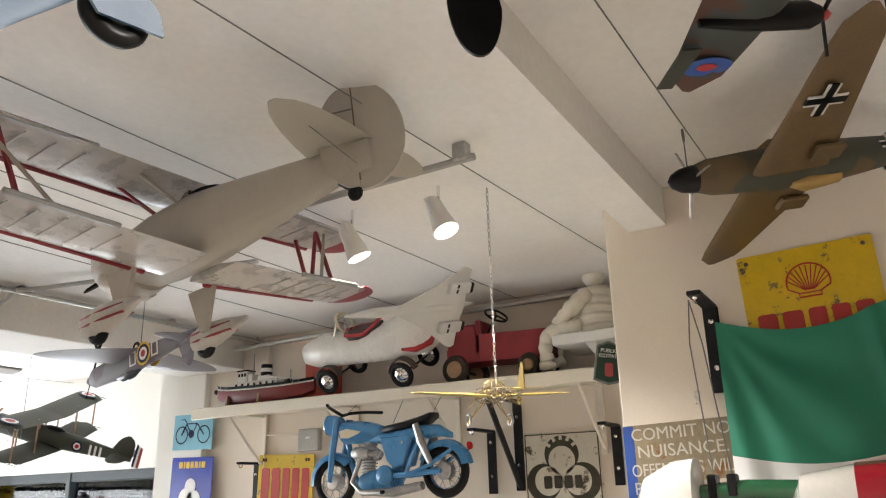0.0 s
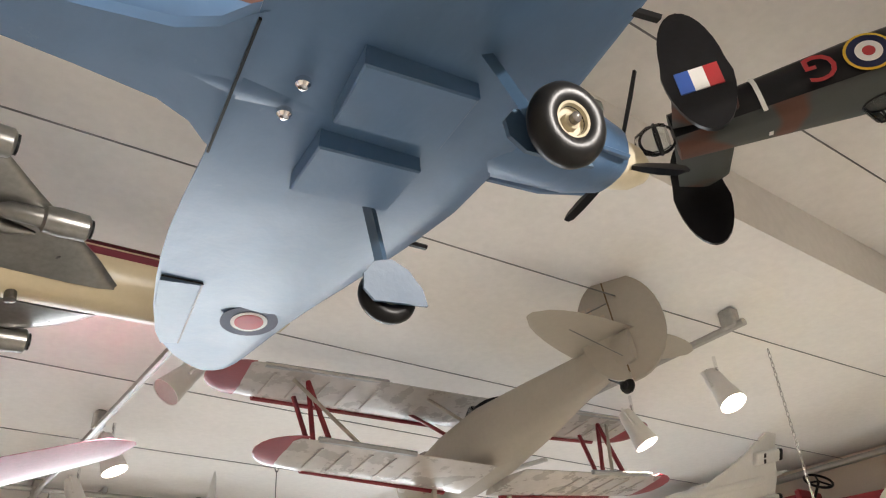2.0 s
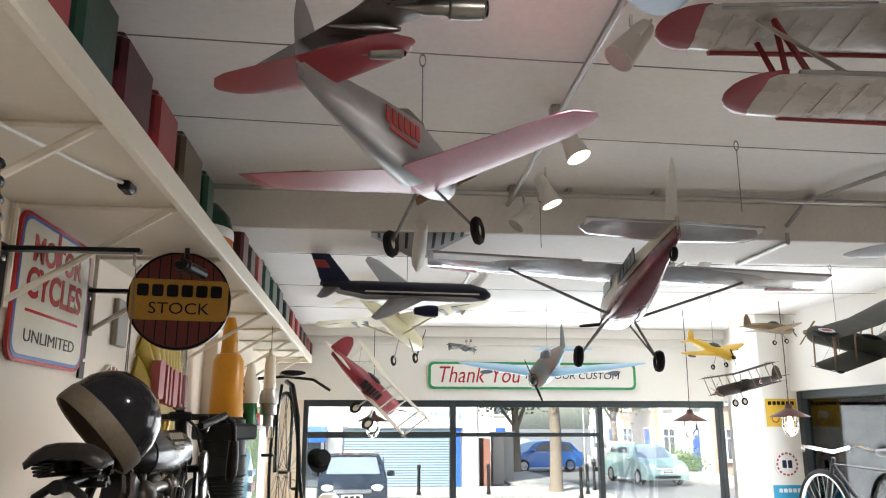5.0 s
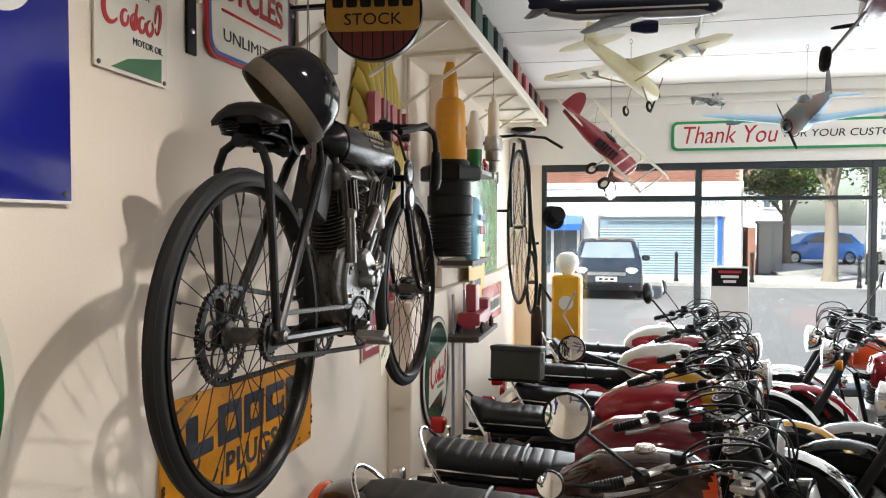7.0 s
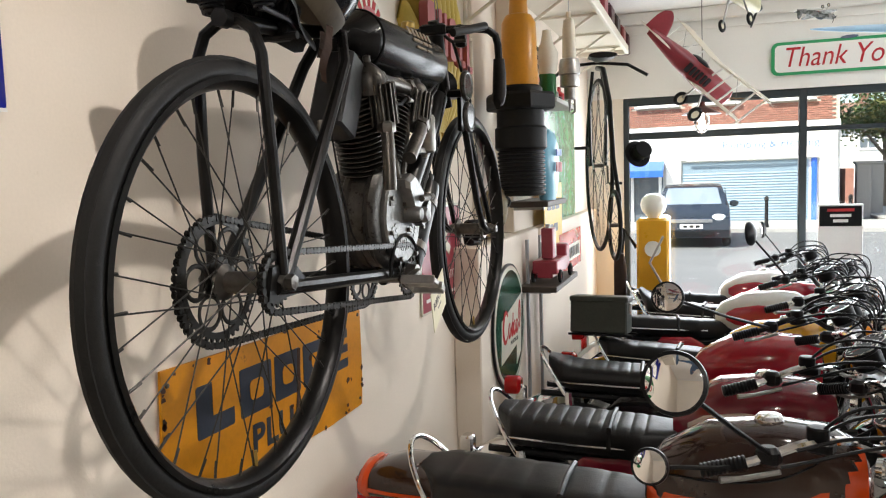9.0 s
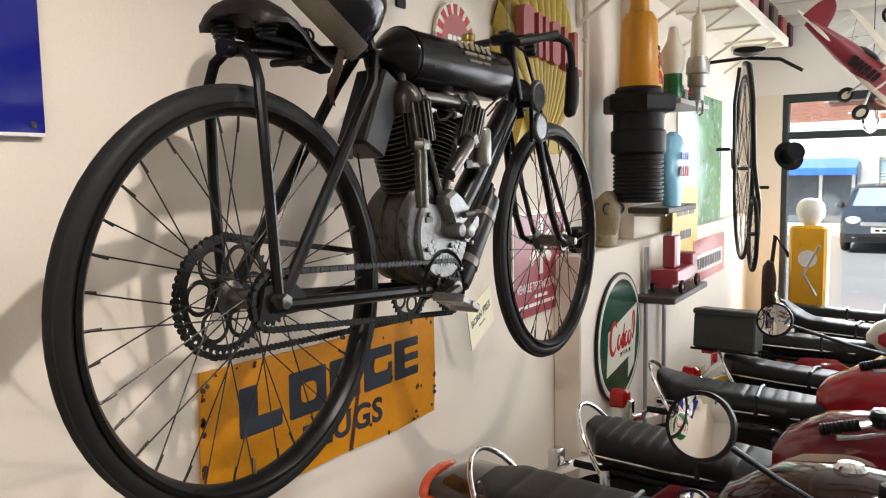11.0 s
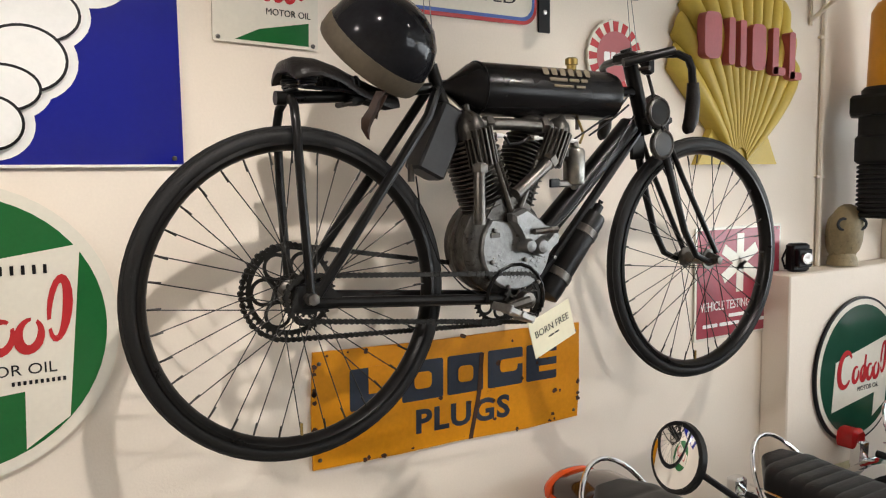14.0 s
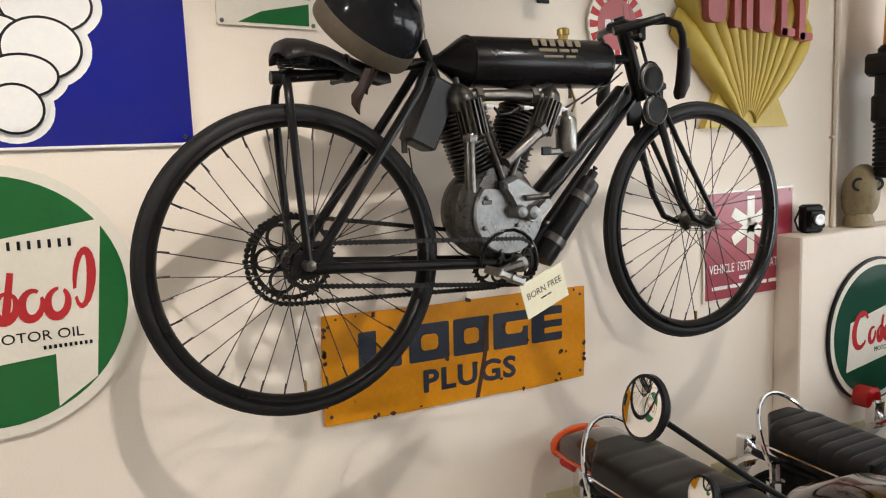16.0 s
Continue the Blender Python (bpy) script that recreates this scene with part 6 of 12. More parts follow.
for x, z, d in ((0.478, 0.338, 1), (0.588, 0.334, 1), (0.700, 0.330, 1)):
    plug = part("spark_plug", lathe([(0.009, -0.016), (0.009, -0.006), (0.005, -0.004)], 6, 'x'), old_steel, racer, "", Matrix.Translation((x, -0.062, z)))
    part("plug_insulator", lathe([(0.0062, -0.005), (0.0062, 0.012), (0.0035, 0.016), (0.0035, 0.026), (0.001, 0.027)], 10, 'x'), plane_white, plug, "white porcelain")
part("carburettor", lathe([(0.006, -0.062), (0.010, -0.052), (0.026, -0.048), (0.028, -0.042), (0.028, 0.034), (0.024, 0.042), (0.012, 0.046), (0.010, 0.060), (0.001, 0.062)], 22), mat("dull_float_bowl_metal", (0.24, 0.23, 0.21), 0.34, 0.9, vary=0.25, scale=24, bump=0.06), racer, "silver float-bowl carburettor", Matrix.Translation((0.730, -0.045, 0.268)))
part("carburettor_body", box(0.05, 0.04, 0.036, 0.008, (0.690, -0.035, 0.300)), dark_case, racer)
part("float_link", box(0.05, 0.022, 0.018, 0.004, (0.692, -0.045, 0.222)), old_steel, racer)
part("choke_lever", box(0.030, 0.008, 0.022, 0.002, (0.660, -0.052, 0.224)), black, racer)
part("fuel_pipe", tube([(0.775, -0.01, 0.385), (0.775, -0.03, 0.350), (0.750, -0.045, 0.325)], 0.0035, 8), brass, racer)
part("ignition_lead", tube([(0.497, -0.062, 0.338), (0.512, -0.064, 0.318), (0.545, -0.062, 0.322), (0.574, -0.062, 0.336)], 0.0038, 8), black, racer)
for k, pts in enumerate(([(0.935, -0.03, 0.455), (0.890, -0.035, 0.415), (0.800, -0.03, 0.365), (0.735, -0.04, 0.335)], [(0.945, -0.02, 0.43), (0.885, -0.03, 0.395), (0.790, -0.035, 0.345)], [(0.95, -0.035, 0.40), (0.87, -0.04, 0.30), (0.72, -0.045, 0.15), (0.64, -0.06, 0.10)])):
    part("control_cable", tube(pts, 0.0027, 6), black, racer)

# cranks and pedals
sprocket("chainwheel", racer, 0.555, 0.055, -0.065, 0.073, 34, 5)
sprocket("pedal_chainwheel", racer, 0.555, -0.058, -0.055, 0.058, 24, 5)
part("crank_axle", lathe([(0.001, -0.085), (0.02, -0.082), (0.024, -0.05), (0.024, 0.05), (0.02, 0.082), (0.001, 0.085)], 16, 'y'), old_steel, racer, "", Matrix.Translation((0.555, 0, -0.06)))
part("crank_arm", tube([(0.555, -0.08, -0.06), (0.475, -0.085, -0.073)], [0.014, 0.011], 8), old_steel, racer)
part("pedal", joined(box(0.006, 0.075, 0.02, 0.002, (-0.035, 0, 0)), box(0.006, 0.075, 0.02, 0.002, (0.035, 0, 0)), tube([(0, -0.045, 0), (0, 0.04, 0)], 0.007, 8), box(0.075, 0.006, 0.012, 0.002, (0, -0.036, 0)), box(0.075, 0.006, 0.012, 0.002, (0, 0.036, 0))), steel, racer, "worn rat-trap pedal", Matrix.Translation((0.475, -0.125, -0.074)) @ Matrix.Rotation(radians(25), 4, 'Y'))
part("crank_guard", tube([(0.53 + 0.085 * math.cos(radians(a)), -0.062, -0.055 + 0.085 * math.sin(radians(a))) for a in range(-20, 200, 20)], 0.005, 6), frame_black, racer)

# saddle
def saddle_ring(x, hw, drop, z, th):
    """A bent leather sheet across the saddle: level on top, folded down at the sides."""
    top = [(x, hw * q, z - drop * abs(q) ** 3) for q in (-1, -0.8, -0.5, -0.2, 0.2, 0.5, 0.8, 1)]
    return top + [(x, y * 0.97, zz - th) for _, y, zz in reversed(top)]


saddle = part("saddle", loft([saddle_ring(*q) for q in ((-0.026, 0.050, 0.010, 0.476, 0.012), (-0.022, 0.072, 0.034, 0.488, 0.012), (-0.005, 0.082, 0.040, 0.495, 0.009), (0.03, 0.084, 0.036, 0.494, 0.007), (0.08, 0.068, 0.034, 0.482, 0.007), (0.13, 0.046, 0.036, 0.464, 0.007), (0.18, 0.030, 0.034, 0.446, 0.007), (0.225, 0.022, 0.028, 0.430, 0.007), (0.245, 0.014, 0.016, 0.422, 0.007))]), leather, racer, "worn black leather sprung saddle", None, 50)
part("cantle_plate", body([(-0.012, 0.060, 0.006, 0.470), (0.02, 0.066, 0.007, 0.468), (0.05, 0.050, 0.006, 0.462)], 16), satin_black, saddle)
for s in (1, -1):
    hel = []
    for k in range(60):
        a = k * 0.62
        r = 0.017 - 0.003 * math.cos(k / 59 * 2 * math.pi)
        hel.append((0.012 + r * math.cos(a), s * 0.048 + r * math.sin(a), 0.428 + k * 0.00068))
    part("saddle_spring", tube(hel, 0.0030, 6), black, saddle, "black coil spring")
    part("saddle_rail", tube([(0.0, s * 0.05, 0.430), (0.10, s * 0.040, 0.428), (0.2, s * 0.015, 0.416)], 0.005, 6), black, saddle)
    hel = [(0.075 + k * 0.0012, s * 0.035 + 0.012 * math.cos(k * 0.62), 0.447 + 0.012 * math.sin(k * 0.62)) for k in range(48)]
    part("saddle_spring", tube(hel, 0.0026, 5), black, saddle, "black coil spring")
part("seat_clip", joined(box(0.04, 0.05, 0.034, 0.006, (0.135, 0, 0.418)), tube([(0.12, -0.045, 0.405), (0.12, 0.045, 0.405)], 0.007, 8)), satin_black, saddle)

# helmet resting on the saddle: a thing of its own
HEL = RACER @ pose(0.202, -0.012, 0.536, 40, 28, 0)
helmet = thing("crash_helmet", "glossy black pudding-basin helmet with khaki band resting on the saddle", "helmet", HEL)
part("shell", lathe([(0.001, 0.118), (0.04, 0.114), (0.078, 0.098), (0.106, 0.070), (0.122, 0.035), (0.127, 0.0), (0.127, -0.02), (0.122, -0.02), (0.118, 0.0)], 36), helmet_black, helmet, "chipped glossy black dome", Matrix.Diagonal((1.0, 0.86, 0.94, 1)))
part("band", lathe([(0.1285, -0.004), (0.130, -0.012), (0.130, -0.045), (0.127, -0.052), (0.121, -0.048), (0.121, -0.008)], 36), khaki, helmet, "khaki canvas band", Matrix.Diagonal((1.0, 0.86, 0.94, 1)))
for k, pts in enumerate((((0.165, -0.085, 0.425, 0.014), (0.150, -0.090, 0.405, 0.012), (0.140, -0.094, 0.385, 0.014), (0.128, -0.092, 0.365, 0.017), (0.124, -0.088, 0.345, 0.012), (0.130, -0.086, 0.325, 0.004)), ((0.185, -0.060, 0.420, 0.010), (0.172, -0.066, 0.400, 0.009), (0.160, -0.070, 0.385, 0.010), (0.158, -0.066, 0.370, 0.003)))):
    part("chin_strap", loft([[(x - w, y, z), (x, y - 0.006, z - 0.004), (x + w, y + 0.004, z + 0.003), (x, y + 0.006, z)] for x, y, z, w in pts]), tan_leather, helmet, "creased dark leather strap", HEL.inverted() @ RACER)

# goggles hung on the fork
gog = thing("goggles", "old black-rimmed goggles hung from the handlebar", "goggles", RACER @ pose(1.005, -0.075, 0.365, 0, 0, 0))
for dz, dx in ((0.042, -0.006), (-0.042, 0.01)):
    rim = part("goggle_rim", moved(torus(0.036, 0.007, 28, 8, 'y', 1.2), Matrix.Translation((dx, 0, dz))), dark_case, gog)
    part("goggle_lens", slab(disc(0.034, 24, dx, dz), 0.003, 'xz', -0.006), mat("dark_goggle_lens", (0.009, 0.009, 0.01), 0.1, 0.0, bump=0.0), rim)
part("goggle_strap", tube([(-0.01, 0.01, 0.08), (-0.02, 0.03, 0.16), (-0.02, 0.06, 0.185)], 0.005, 6), leather, gog)
part("nose_bridge", tube([(0.0, -0.004, 0.01), (0.004, -0.008, 0.0), (0.006, -0.004, -0.01)], 0.004, 6), black, gog)
part("horn_bell", moved(lathe([(0.012, 0.0), (0.02, 0.03), (0.035, 0.05), (0.05, 0.06), (0.048, 0.062), (0.03, 0.05)], 18, 'x'), Matrix.Translation((1.03, 0.03, 0.42))), black, racer, "black bulb horn bell")

# name card
tag_ob = part("name_card", box(0.150, 0.002, 0.094, 0.0005), card, None, "cream card tag reading BORN FREE tied to the crank", RACER @ pose(0.600, -0.115, -0.128, 0, -17, 8), 35, "", "card")
lettering("card_text", "BORN FREE", 0.017, black, tag_ob, Matrix.Translation((0, -0.0016, 0.008)) @ WALL_S, 0.122, 0.0002)
part("script_bar", moved(bars([0.02, 0.014], 0.004, 0.004), Matrix.Identity(4)), black, tag_ob, "", Matrix.Translation((0.0, -0.0014, -0.013)) @ WALL_S @ Matrix.Diagonal((1, 1, 0.1, 1)))
part("tag_wire", tube([(-0.045, 0, 0.03), (-0.03, 0.01, 0.05), (-0.06, 0.04, 0.07)], 0.001, 4), wire_mat, tag_ob)

# wall arms and the wires that carry the racer
for ya in (2.10, 2.72):
    arm = thing("wall_bracket", "black iron hanging arm screwed to the wall", "bracket", Matrix.Translation((XL, ya, 2.46)), "racer's hanging arms")
    part("back_plate", box(0.008, 0.045, 0.30, 0.002, (0.004, 0, -0.11)), black, arm)
    part("arm", box(0.34, 0.03, 0.012, 0.002, (0.17, 0, 0.025)), black, arm)
    part("hook", tube([(0.325, 0, 0.02), (0.325, 0, -0.01), (0.335, 0, -0.022), (0.345, 0, -0.01)], 0.004, 6), steel, arm)
    for z in (0.0, -0.2):
        part("screw", lathe([(0.008, 0.0), (0.007, 0.004), (0.001, 0.006)], 8, 'x'), steel, arm, "", Matrix.Translation((0.008, 0, z)))
    lx = 0.335 if ya < 2.4 else 0.985
    for d in (-0.012, 0.012):
        part("hanging_wire", tube([(XL + 0.33, ya, 2.44), RACER @ Vector((lx + d, 0, 0.50 if ya < 2.4 else 0.575))], 0.0013, 4), wire_mat, None, "thin steel wire carrying the old racer", None, None, "", "wire")

# ---- west wall: signs ----
enamel_white = mat("aged_white_enamel", (0.74, 0.70, 0.60), 0.25, vary=0.06, scale=8, bump=0.03, stain=(0.22, 0.10, 0.04), stain_amount=0.02)
enamel_green = mat("green_enamel", (0.012, 0.12, 0.03), 0.22, vary=0.08, scale=8, bump=0.02)
enamel_dark_green = mat("dark_green_enamel", (0.012, 0.06, 0.035), 0.18, vary=0.1, scale=8, bump=0.02)
enamel_red = mat("red_enamel", (0.45, 0.025, 0.03), 0.25, vary=0.1, scale=8, bump=0.02)
enamel_orange = mat("rusted_orange_enamel", (0.62, 0.245, 0.006), 0.42, vary=0.14, scale=5, bump=0.06, stain=(0.09, 0.035, 0.015), stain_amount=0.24)
enamel_navy = mat("dark_slate_enamel", (0.03, 0.038, 0.055), 0.3, vary=0.15, scale=9, bump=0.05, stain=(0.45, 0.20, 0.03), stain_amount=0.05)
enamel_blue = mat("deep_blue_enamel", (0.012, 0.016, 0.22), 0.14, vary=0.06, scale=4, bump=0.015)
enamel_maroon = mat("maroon_enamel", (0.30, 0.03, 0.05), 0.3, vary=0.15, scale=5, bump=0.03)
shell_yellow = mat("mustard_moulded_plastic", (0.52, 0.38, 0.06), 0.5, vary=0.10, scale=6, bump=0.08)
shell_pink = mat("faded_red_plastic", (0.38, 0.085, 0.09), 0.5, vary=0.1, scale=9)
enamel_orange.node_tree.nodes["Principled BSDF"].inputs["Specular IOR Level"].default_value = 0.2
rust = mat("rust", (0.06, 0.028, 0.016), 0.85, vary=0.4, scale=30, bump=0.4)


def sign(name, label, outline, m, material, thick=0.006, holes=()):
    ob = part(name, slab(outline, thick, 'xy', 0.0), material, None, label, m, 35, "", "sign")
    for x, y in holes:
        part("fixing_screw", lathe([(0.006, 0.0), (0.005, 0.003), (0.001, 0.004)], 8), old_steel, ob, "", Matrix.Translation((x, y, thick)))
    return ob


def plate(ob, name, outline, material, z, label="", thick=0.0012):
    return part(name, slab(outline, thick, 'xy', z), material, ob, label)


def blocks(ob, name, material, z, x, y, widths, height, gap, label="", slant=0.0, thick=0.0015):
    """Plain shapes in place of a trade name, one part each."""
    total = sum(widths) + gap * (len(widths) - 1)
    cx = x - total / 2
    for w in widths:
        o = [(u + slant * v, v) for u, v in round_rect(w, height, min(w, height) * 0.2, 0, 0, 3)]
        part(name, slab([(cx + w / 2 + u, y + v) for u, v in o], thick, 'xy', z), material, ob, label)
        cx += w + gap


def arc_band(cx, cy, rx, ry, w, a0, a1, k=18):
    """A flat curved stroke, thinner at its ends."""
    out, inn = [], []
    for i in range(k + 1):
        q = i / k
        a = radians(a0 + (a1 - a0) * q)
        h = w * (0.35 + 0.65 * math.sin(math.pi * q)) / 2
        out.append((cx + (rx + h) * math.cos(a), cy + (ry + h) * math.sin(a)))
        inn.append((cx + (rx - h) * math.cos(a), cy + (ry - h) * math.sin(a)))
    return out + inn[::-1]


def swash(ob, material, z, x, y, w, h, tilt=0.12):
    """Flowing red strokes in place of a trade name's script: one large bow, small bows in a row, a tall loop."""
    def stroke(outline, d):
        part("red_stroke", slab([(x + u + tilt * v, y + v) for u, v in outline], 0.0012, 'xy', z + d), material, ob, "red flowing stroke")
    stroke(arc_band(-0.36 * w, 0.0, 0.13 * w, 0.50 * h, 0.20 * h, 40, 320), 0.0)
    for k, c in enumerate((-0.14, 0.02, 0.155, 0.29)):
        stroke(arc_band(c * w, -0.20 * h, 0.055 * w, 0.22 * h, 0.14 * h, 60 + 30 * (k % 2), 390 + 30 * (k % 2)), 0.0004 * (k % 2))
    stroke([(0.0 * w, -0.38 * h), (0.045 * w, -0.38 * h), (0.055 * w, 0.32 * h), (0.02 * w, 0.34 * h)], 0.0008)
    stroke(arc_band(0.42 * w, 0.14 * h, 0.045 * w, 0.44 * h, 0.14 * h, -140, 200), 0.0008)


# blue poster with the white figure drawn as plain rounded shapes
ob = sign("enamel_sign", "large deep blue enamel sign with white rounded shapes", round_rect(0.90, 0.62, 0.01), on_wall(XL + 0.004, 1.187, 2.11, WALL_E), enamel_blue, 0.008, ((0.43, -0.29), (-0.43, -0.29)))
plate(ob, "white_edge", [(-0.45, -0.31), (0.45, -0.31), (0.45, -0.304), (-0.45, -0.304)], white_paint, 0.008)
ROLLS = ((0.085, 0.215, 0.21, 0.10), (0.085, 0.125, 0.185, 0.085), (0.265, 0.115, 0.065, 0.055), (0.0, 0.035, 0.095, 0.070), (0.149, 0.014, 0.092, 0.060), (0.045, -0.070, 0.062, 0.055), (0.131, -0.083, 0.080, 0.066), (0.085, -0.145, 0.072, 0.045), (0.065, -0.218, 0.056, 0.052),
         (-0.16, -0.01, 0.085, 0.065), (-0.20, -0.085, 0.080, 0.062), (-0.23, -0.150, 0.065, 0.042), (-0.25, -0.215, 0.060, 0.050))
for i, (x, y, rx, ry) in enumerate(ROLLS):
    plate(ob, "white_halo", disc(1.0, 32, x, y, rx + 0.026, min(ry + 0.026, 0.305 - abs(y))), white_paint, 0.008 + 0.00005 * i, "", 0.0008)
for i, (x, y, rx, ry) in enumerate(ROLLS):
    z = 0.0097 + i * 0.0010
    plate(ob, "black_outline", disc(1.0, 32, x, y, rx + 0.006, min(ry + 0.006, 0.300 - abs(y))), black, z, "", 0.0008)
    plate(ob, "white_shape", disc(1.0, 32, x, y, rx, min(ry, 0.296 - abs(y))), white_paint, z + 0.0005, "", 0.0008)

# round green sign
ob = sign("round_enamel_sign", "round green and white enamel motor oil sign with worn rim", disc(0.318, 56), on_wall(XL + 0.004, 1.16, 1.455, WALL_E), enamel_white, 0.010)
plate(ob, "green_field", disc(0.292, 56), enamel_green, 0.010)
plate(ob, "white_banner", [(-0.27, 0.10), (0.245, 0.178), (0.207, -0.203), (0.118, -0.262), (0.122, -0.135), (-0.27, -0.165)], enamel_white, 0.0115)
swash(ob, enamel_red, 0.013, 0.025, 0.018, 0.40, 0.15)
lettering("sign_text", "MOTOR OIL", 0.024, black, ob, Matrix.Translation((0.085, -0.088, 0.013)), 0.20, 0.0008)
blocks(ob, "dark_bar", black, 0.013, 0.09, 0.128, [0.007] * 9, 0.020, 0.014)
blocks(ob, "dark_bar", black, 0.013, 0.15, -0.116, [0.006] * 10, 0.009, 0.005)

# small rectangular oil sign
ob = sign("small_enamel_sign", "small white enamel motor oil sign with green corner", round_rect(0.266, 0.30, 0.006), on_wall(XL + 0.004, 1.853, 2.245, WALL_E, -1.5), enamel_white, 0.005, ((0.12, -0.14), (-0.12, -0.14), (0.12, 0.14), (-0.12, 0.14)))
plate(ob, "green_corner", [(-0.08, -0.142), (0.108, -0.142), (0.108, -0.085), (-0.02, -0.112)], enamel_green, 0.005)
plate(ob, "green_corner", [(-0.128, 0.08), (-0.10, 0.142), (-0.128, 0.142)], enamel_green, 0.005)
swash(ob, enamel_red, 0.0055, 0.0, -0.006, 0.215, 0.078)
lettering("sign_text", "PATENT", 0.016, black, ob, Matrix.Translation((0.02, 0.045, 0.006)), 0.085, 0.0006)
lettering("sign_text", "MOTOR OIL", 0.016, black, ob, Matrix.Translation((0.055, -0.068, 0.006)), 0.115, 0.0006)

# MOTOR CYCLES UNLIMITED
ob = sign("shop_sign", "white rounded sign with red border reading motor cycles unlimited", round_rect(0.52, 0.40, 0.05), on_wall(XL + 0.004, 2.425, 2.415, WALL_E), enamel_red, 0.010)
plate(ob, "blue_line", round_rect(0.50, 0.38, 0.045), royal, 0.010)
plate(ob, "white_field", round_rect(0.48, 0.36, 0.04), enamel_white, 0.0112)
for txt, y, h, w, mt in (("MOTOR", 0.105, 0.07, 0.36, enamel_red), ("CYCLES", 0.01, 0.08, 0.40, enamel_red), ("UNLIMITED", -0.13, 0.034, 0.36, black)):
    lettering("sign_text", txt, h, mt, ob, Matrix.Translation((0, y, 0.0125)), w, 0.001, bold=0.045 if h > 0.05 else 0.0)
plate(ob, "red_rule", round_rect(0.38, 0.008, 0.003, 0, -0.062, 2), enamel_red, 0.0125)
plate(ob, "spanner_mark", round_rect(0.02, 0.11, 0.009, -0.012, 0.13, 3), enamel_red, 0.0125)

# orange plugs sign
ob = sign("orange_enamel_sign", "rust-chipped orange enamel sign reading plugs", [(-0.46, -0.155), (-0.2, -0.158), (0.0, -0.154), (0.25, -0.16), (0.455, -0.152), (0.462, -0.05), (0.458, 0.155), (0.2, 0.158), (-0.1, 0.155), (-0.457, 0.162), (-0.463, 0.0)], on_wall(XL + 0.004, 2.397, 1.147, WALL_E, -0.9), enamel_orange, 0.006, ((0.44, 0.13), (-0.44, 0.13), (-0.44, -0.13), (0.44, -0.13)))
for k, (x, w) in enumerate(((-0.285, 0.135), (-0.125, 0.135), (0.02, 0.125), (0.165, 0.13), (0.305, 0.12))):
    y, h = 0.045, 0.115
    c = plate(ob, "dark_block", round_rect(w, h, 0.006, x, y, 2), enamel_navy, 0.006, "dark slate block shape")
    if k == 0:
        plate(ob, "orange_notch", [(x - 0.012, y - 0.016), (x + w / 2 + 0.003, y - 0.016), (x + w / 2 + 0.003, y + h / 2 + 0.003), (x - 0.012, y + h / 2 + 0.003)], enamel_orange, 0.0073)
    elif k == 4:
        for q in (-0.021, 0.021):
            plate(ob, "orange_notch", round_rect(w * 0.62, 0.018, 0.002, x + w * 0.22, y + q, 2), enamel_orange, 0.0073)
    elif k == 3:
        plate(ob, "orange_notch", round_rect(w * 0.5, 0.04, 0.012, x + 0.012, y + 0.006, 3), enamel_orange, 0.0073)
        plate(ob, "orange_notch", round_rect(w * 0.3, 0.02, 0.002, x + w * 0.4, y + 0.016, 2), enamel_orange, 0.0074)
    else:
        plate(ob, "orange_notch", round_rect(w * 0.42, h * 0.42, 0.014, x, y, 4), enamel_orange, 0.0073)
lettering("sign_text", "PLUGS", 0.066, enamel_navy, ob, Matrix.Translation((0.015, -0.078, 0.0065)), 0.33, 0.0008, 0, "", 1.1, 0.045)
rng = random.Random(4)
for k in range(46):
    e = rng.random()
    if k < 30:
        x, y = (rng.uniform(-0.45, 0.45), rng.choice((-0.15, 0.152)) + rng.uniform(-0.006, 0.006)) if e < 0.7 else (rng.choice((-0.455, 0.455)), rng.uniform(-0.14, 0.14))
    else:
        x, y = rng.uniform(-0.1, 0.42), rng.uniform(-0.13, 0.13)
    r = rng.uniform(0.003, 0.010)
    plate(ob, "rust_chip", [(x + r * rng.uniform(0.5, 1.3) * math.cos(a), y + r * rng.uniform(0.5, 1.3) * math.sin(a)) for a in [i * 0.7854 for i in range(8)]], rust, 0.0078, "", 0.0006)
plate(ob, "rust_streak", [(0.03, -0.155), (0.045, -0.155), (0.075, -0.02), (0.085, 0.10), (0.07, 0.10), (0.06, -0.02)], rust, 0.0076, "", 0.0006)

# small round cap sign
ob = sign("bottle_cap_sign", "small round red and white scalloped tin sign", [((0.117 + 0.004 * (i % 2)) * math.cos(2 * math.pi * i / 48), (0.117 + 0.004 * (i % 2)) * math.sin(2 * math.pi * i / 48)) for i in range(48)], on_wall(XL + 0.004, 3.005, 2.145, WALL_E), enamel_white, 0.012)
for k in range(16):
    a = 2 * math.pi * k / 16
    plate(ob, "red_segment", [(q * math.cos(a + d), q * math.sin(a + d)) for q, d in ((0.082, -0.11), (0.114, -0.11), (0.114, 0.11), (0.082, 0.11))], enamel_red, 0.012)
plate(ob, "pink_disc", disc(0.082, 32), shell_pink, 0.0125)
blocks(ob, "pale_block", white_paint, 0.014, 0, 0.0, [0.025, 0.02, 0.022, 0.02], 0.03, 0.006)

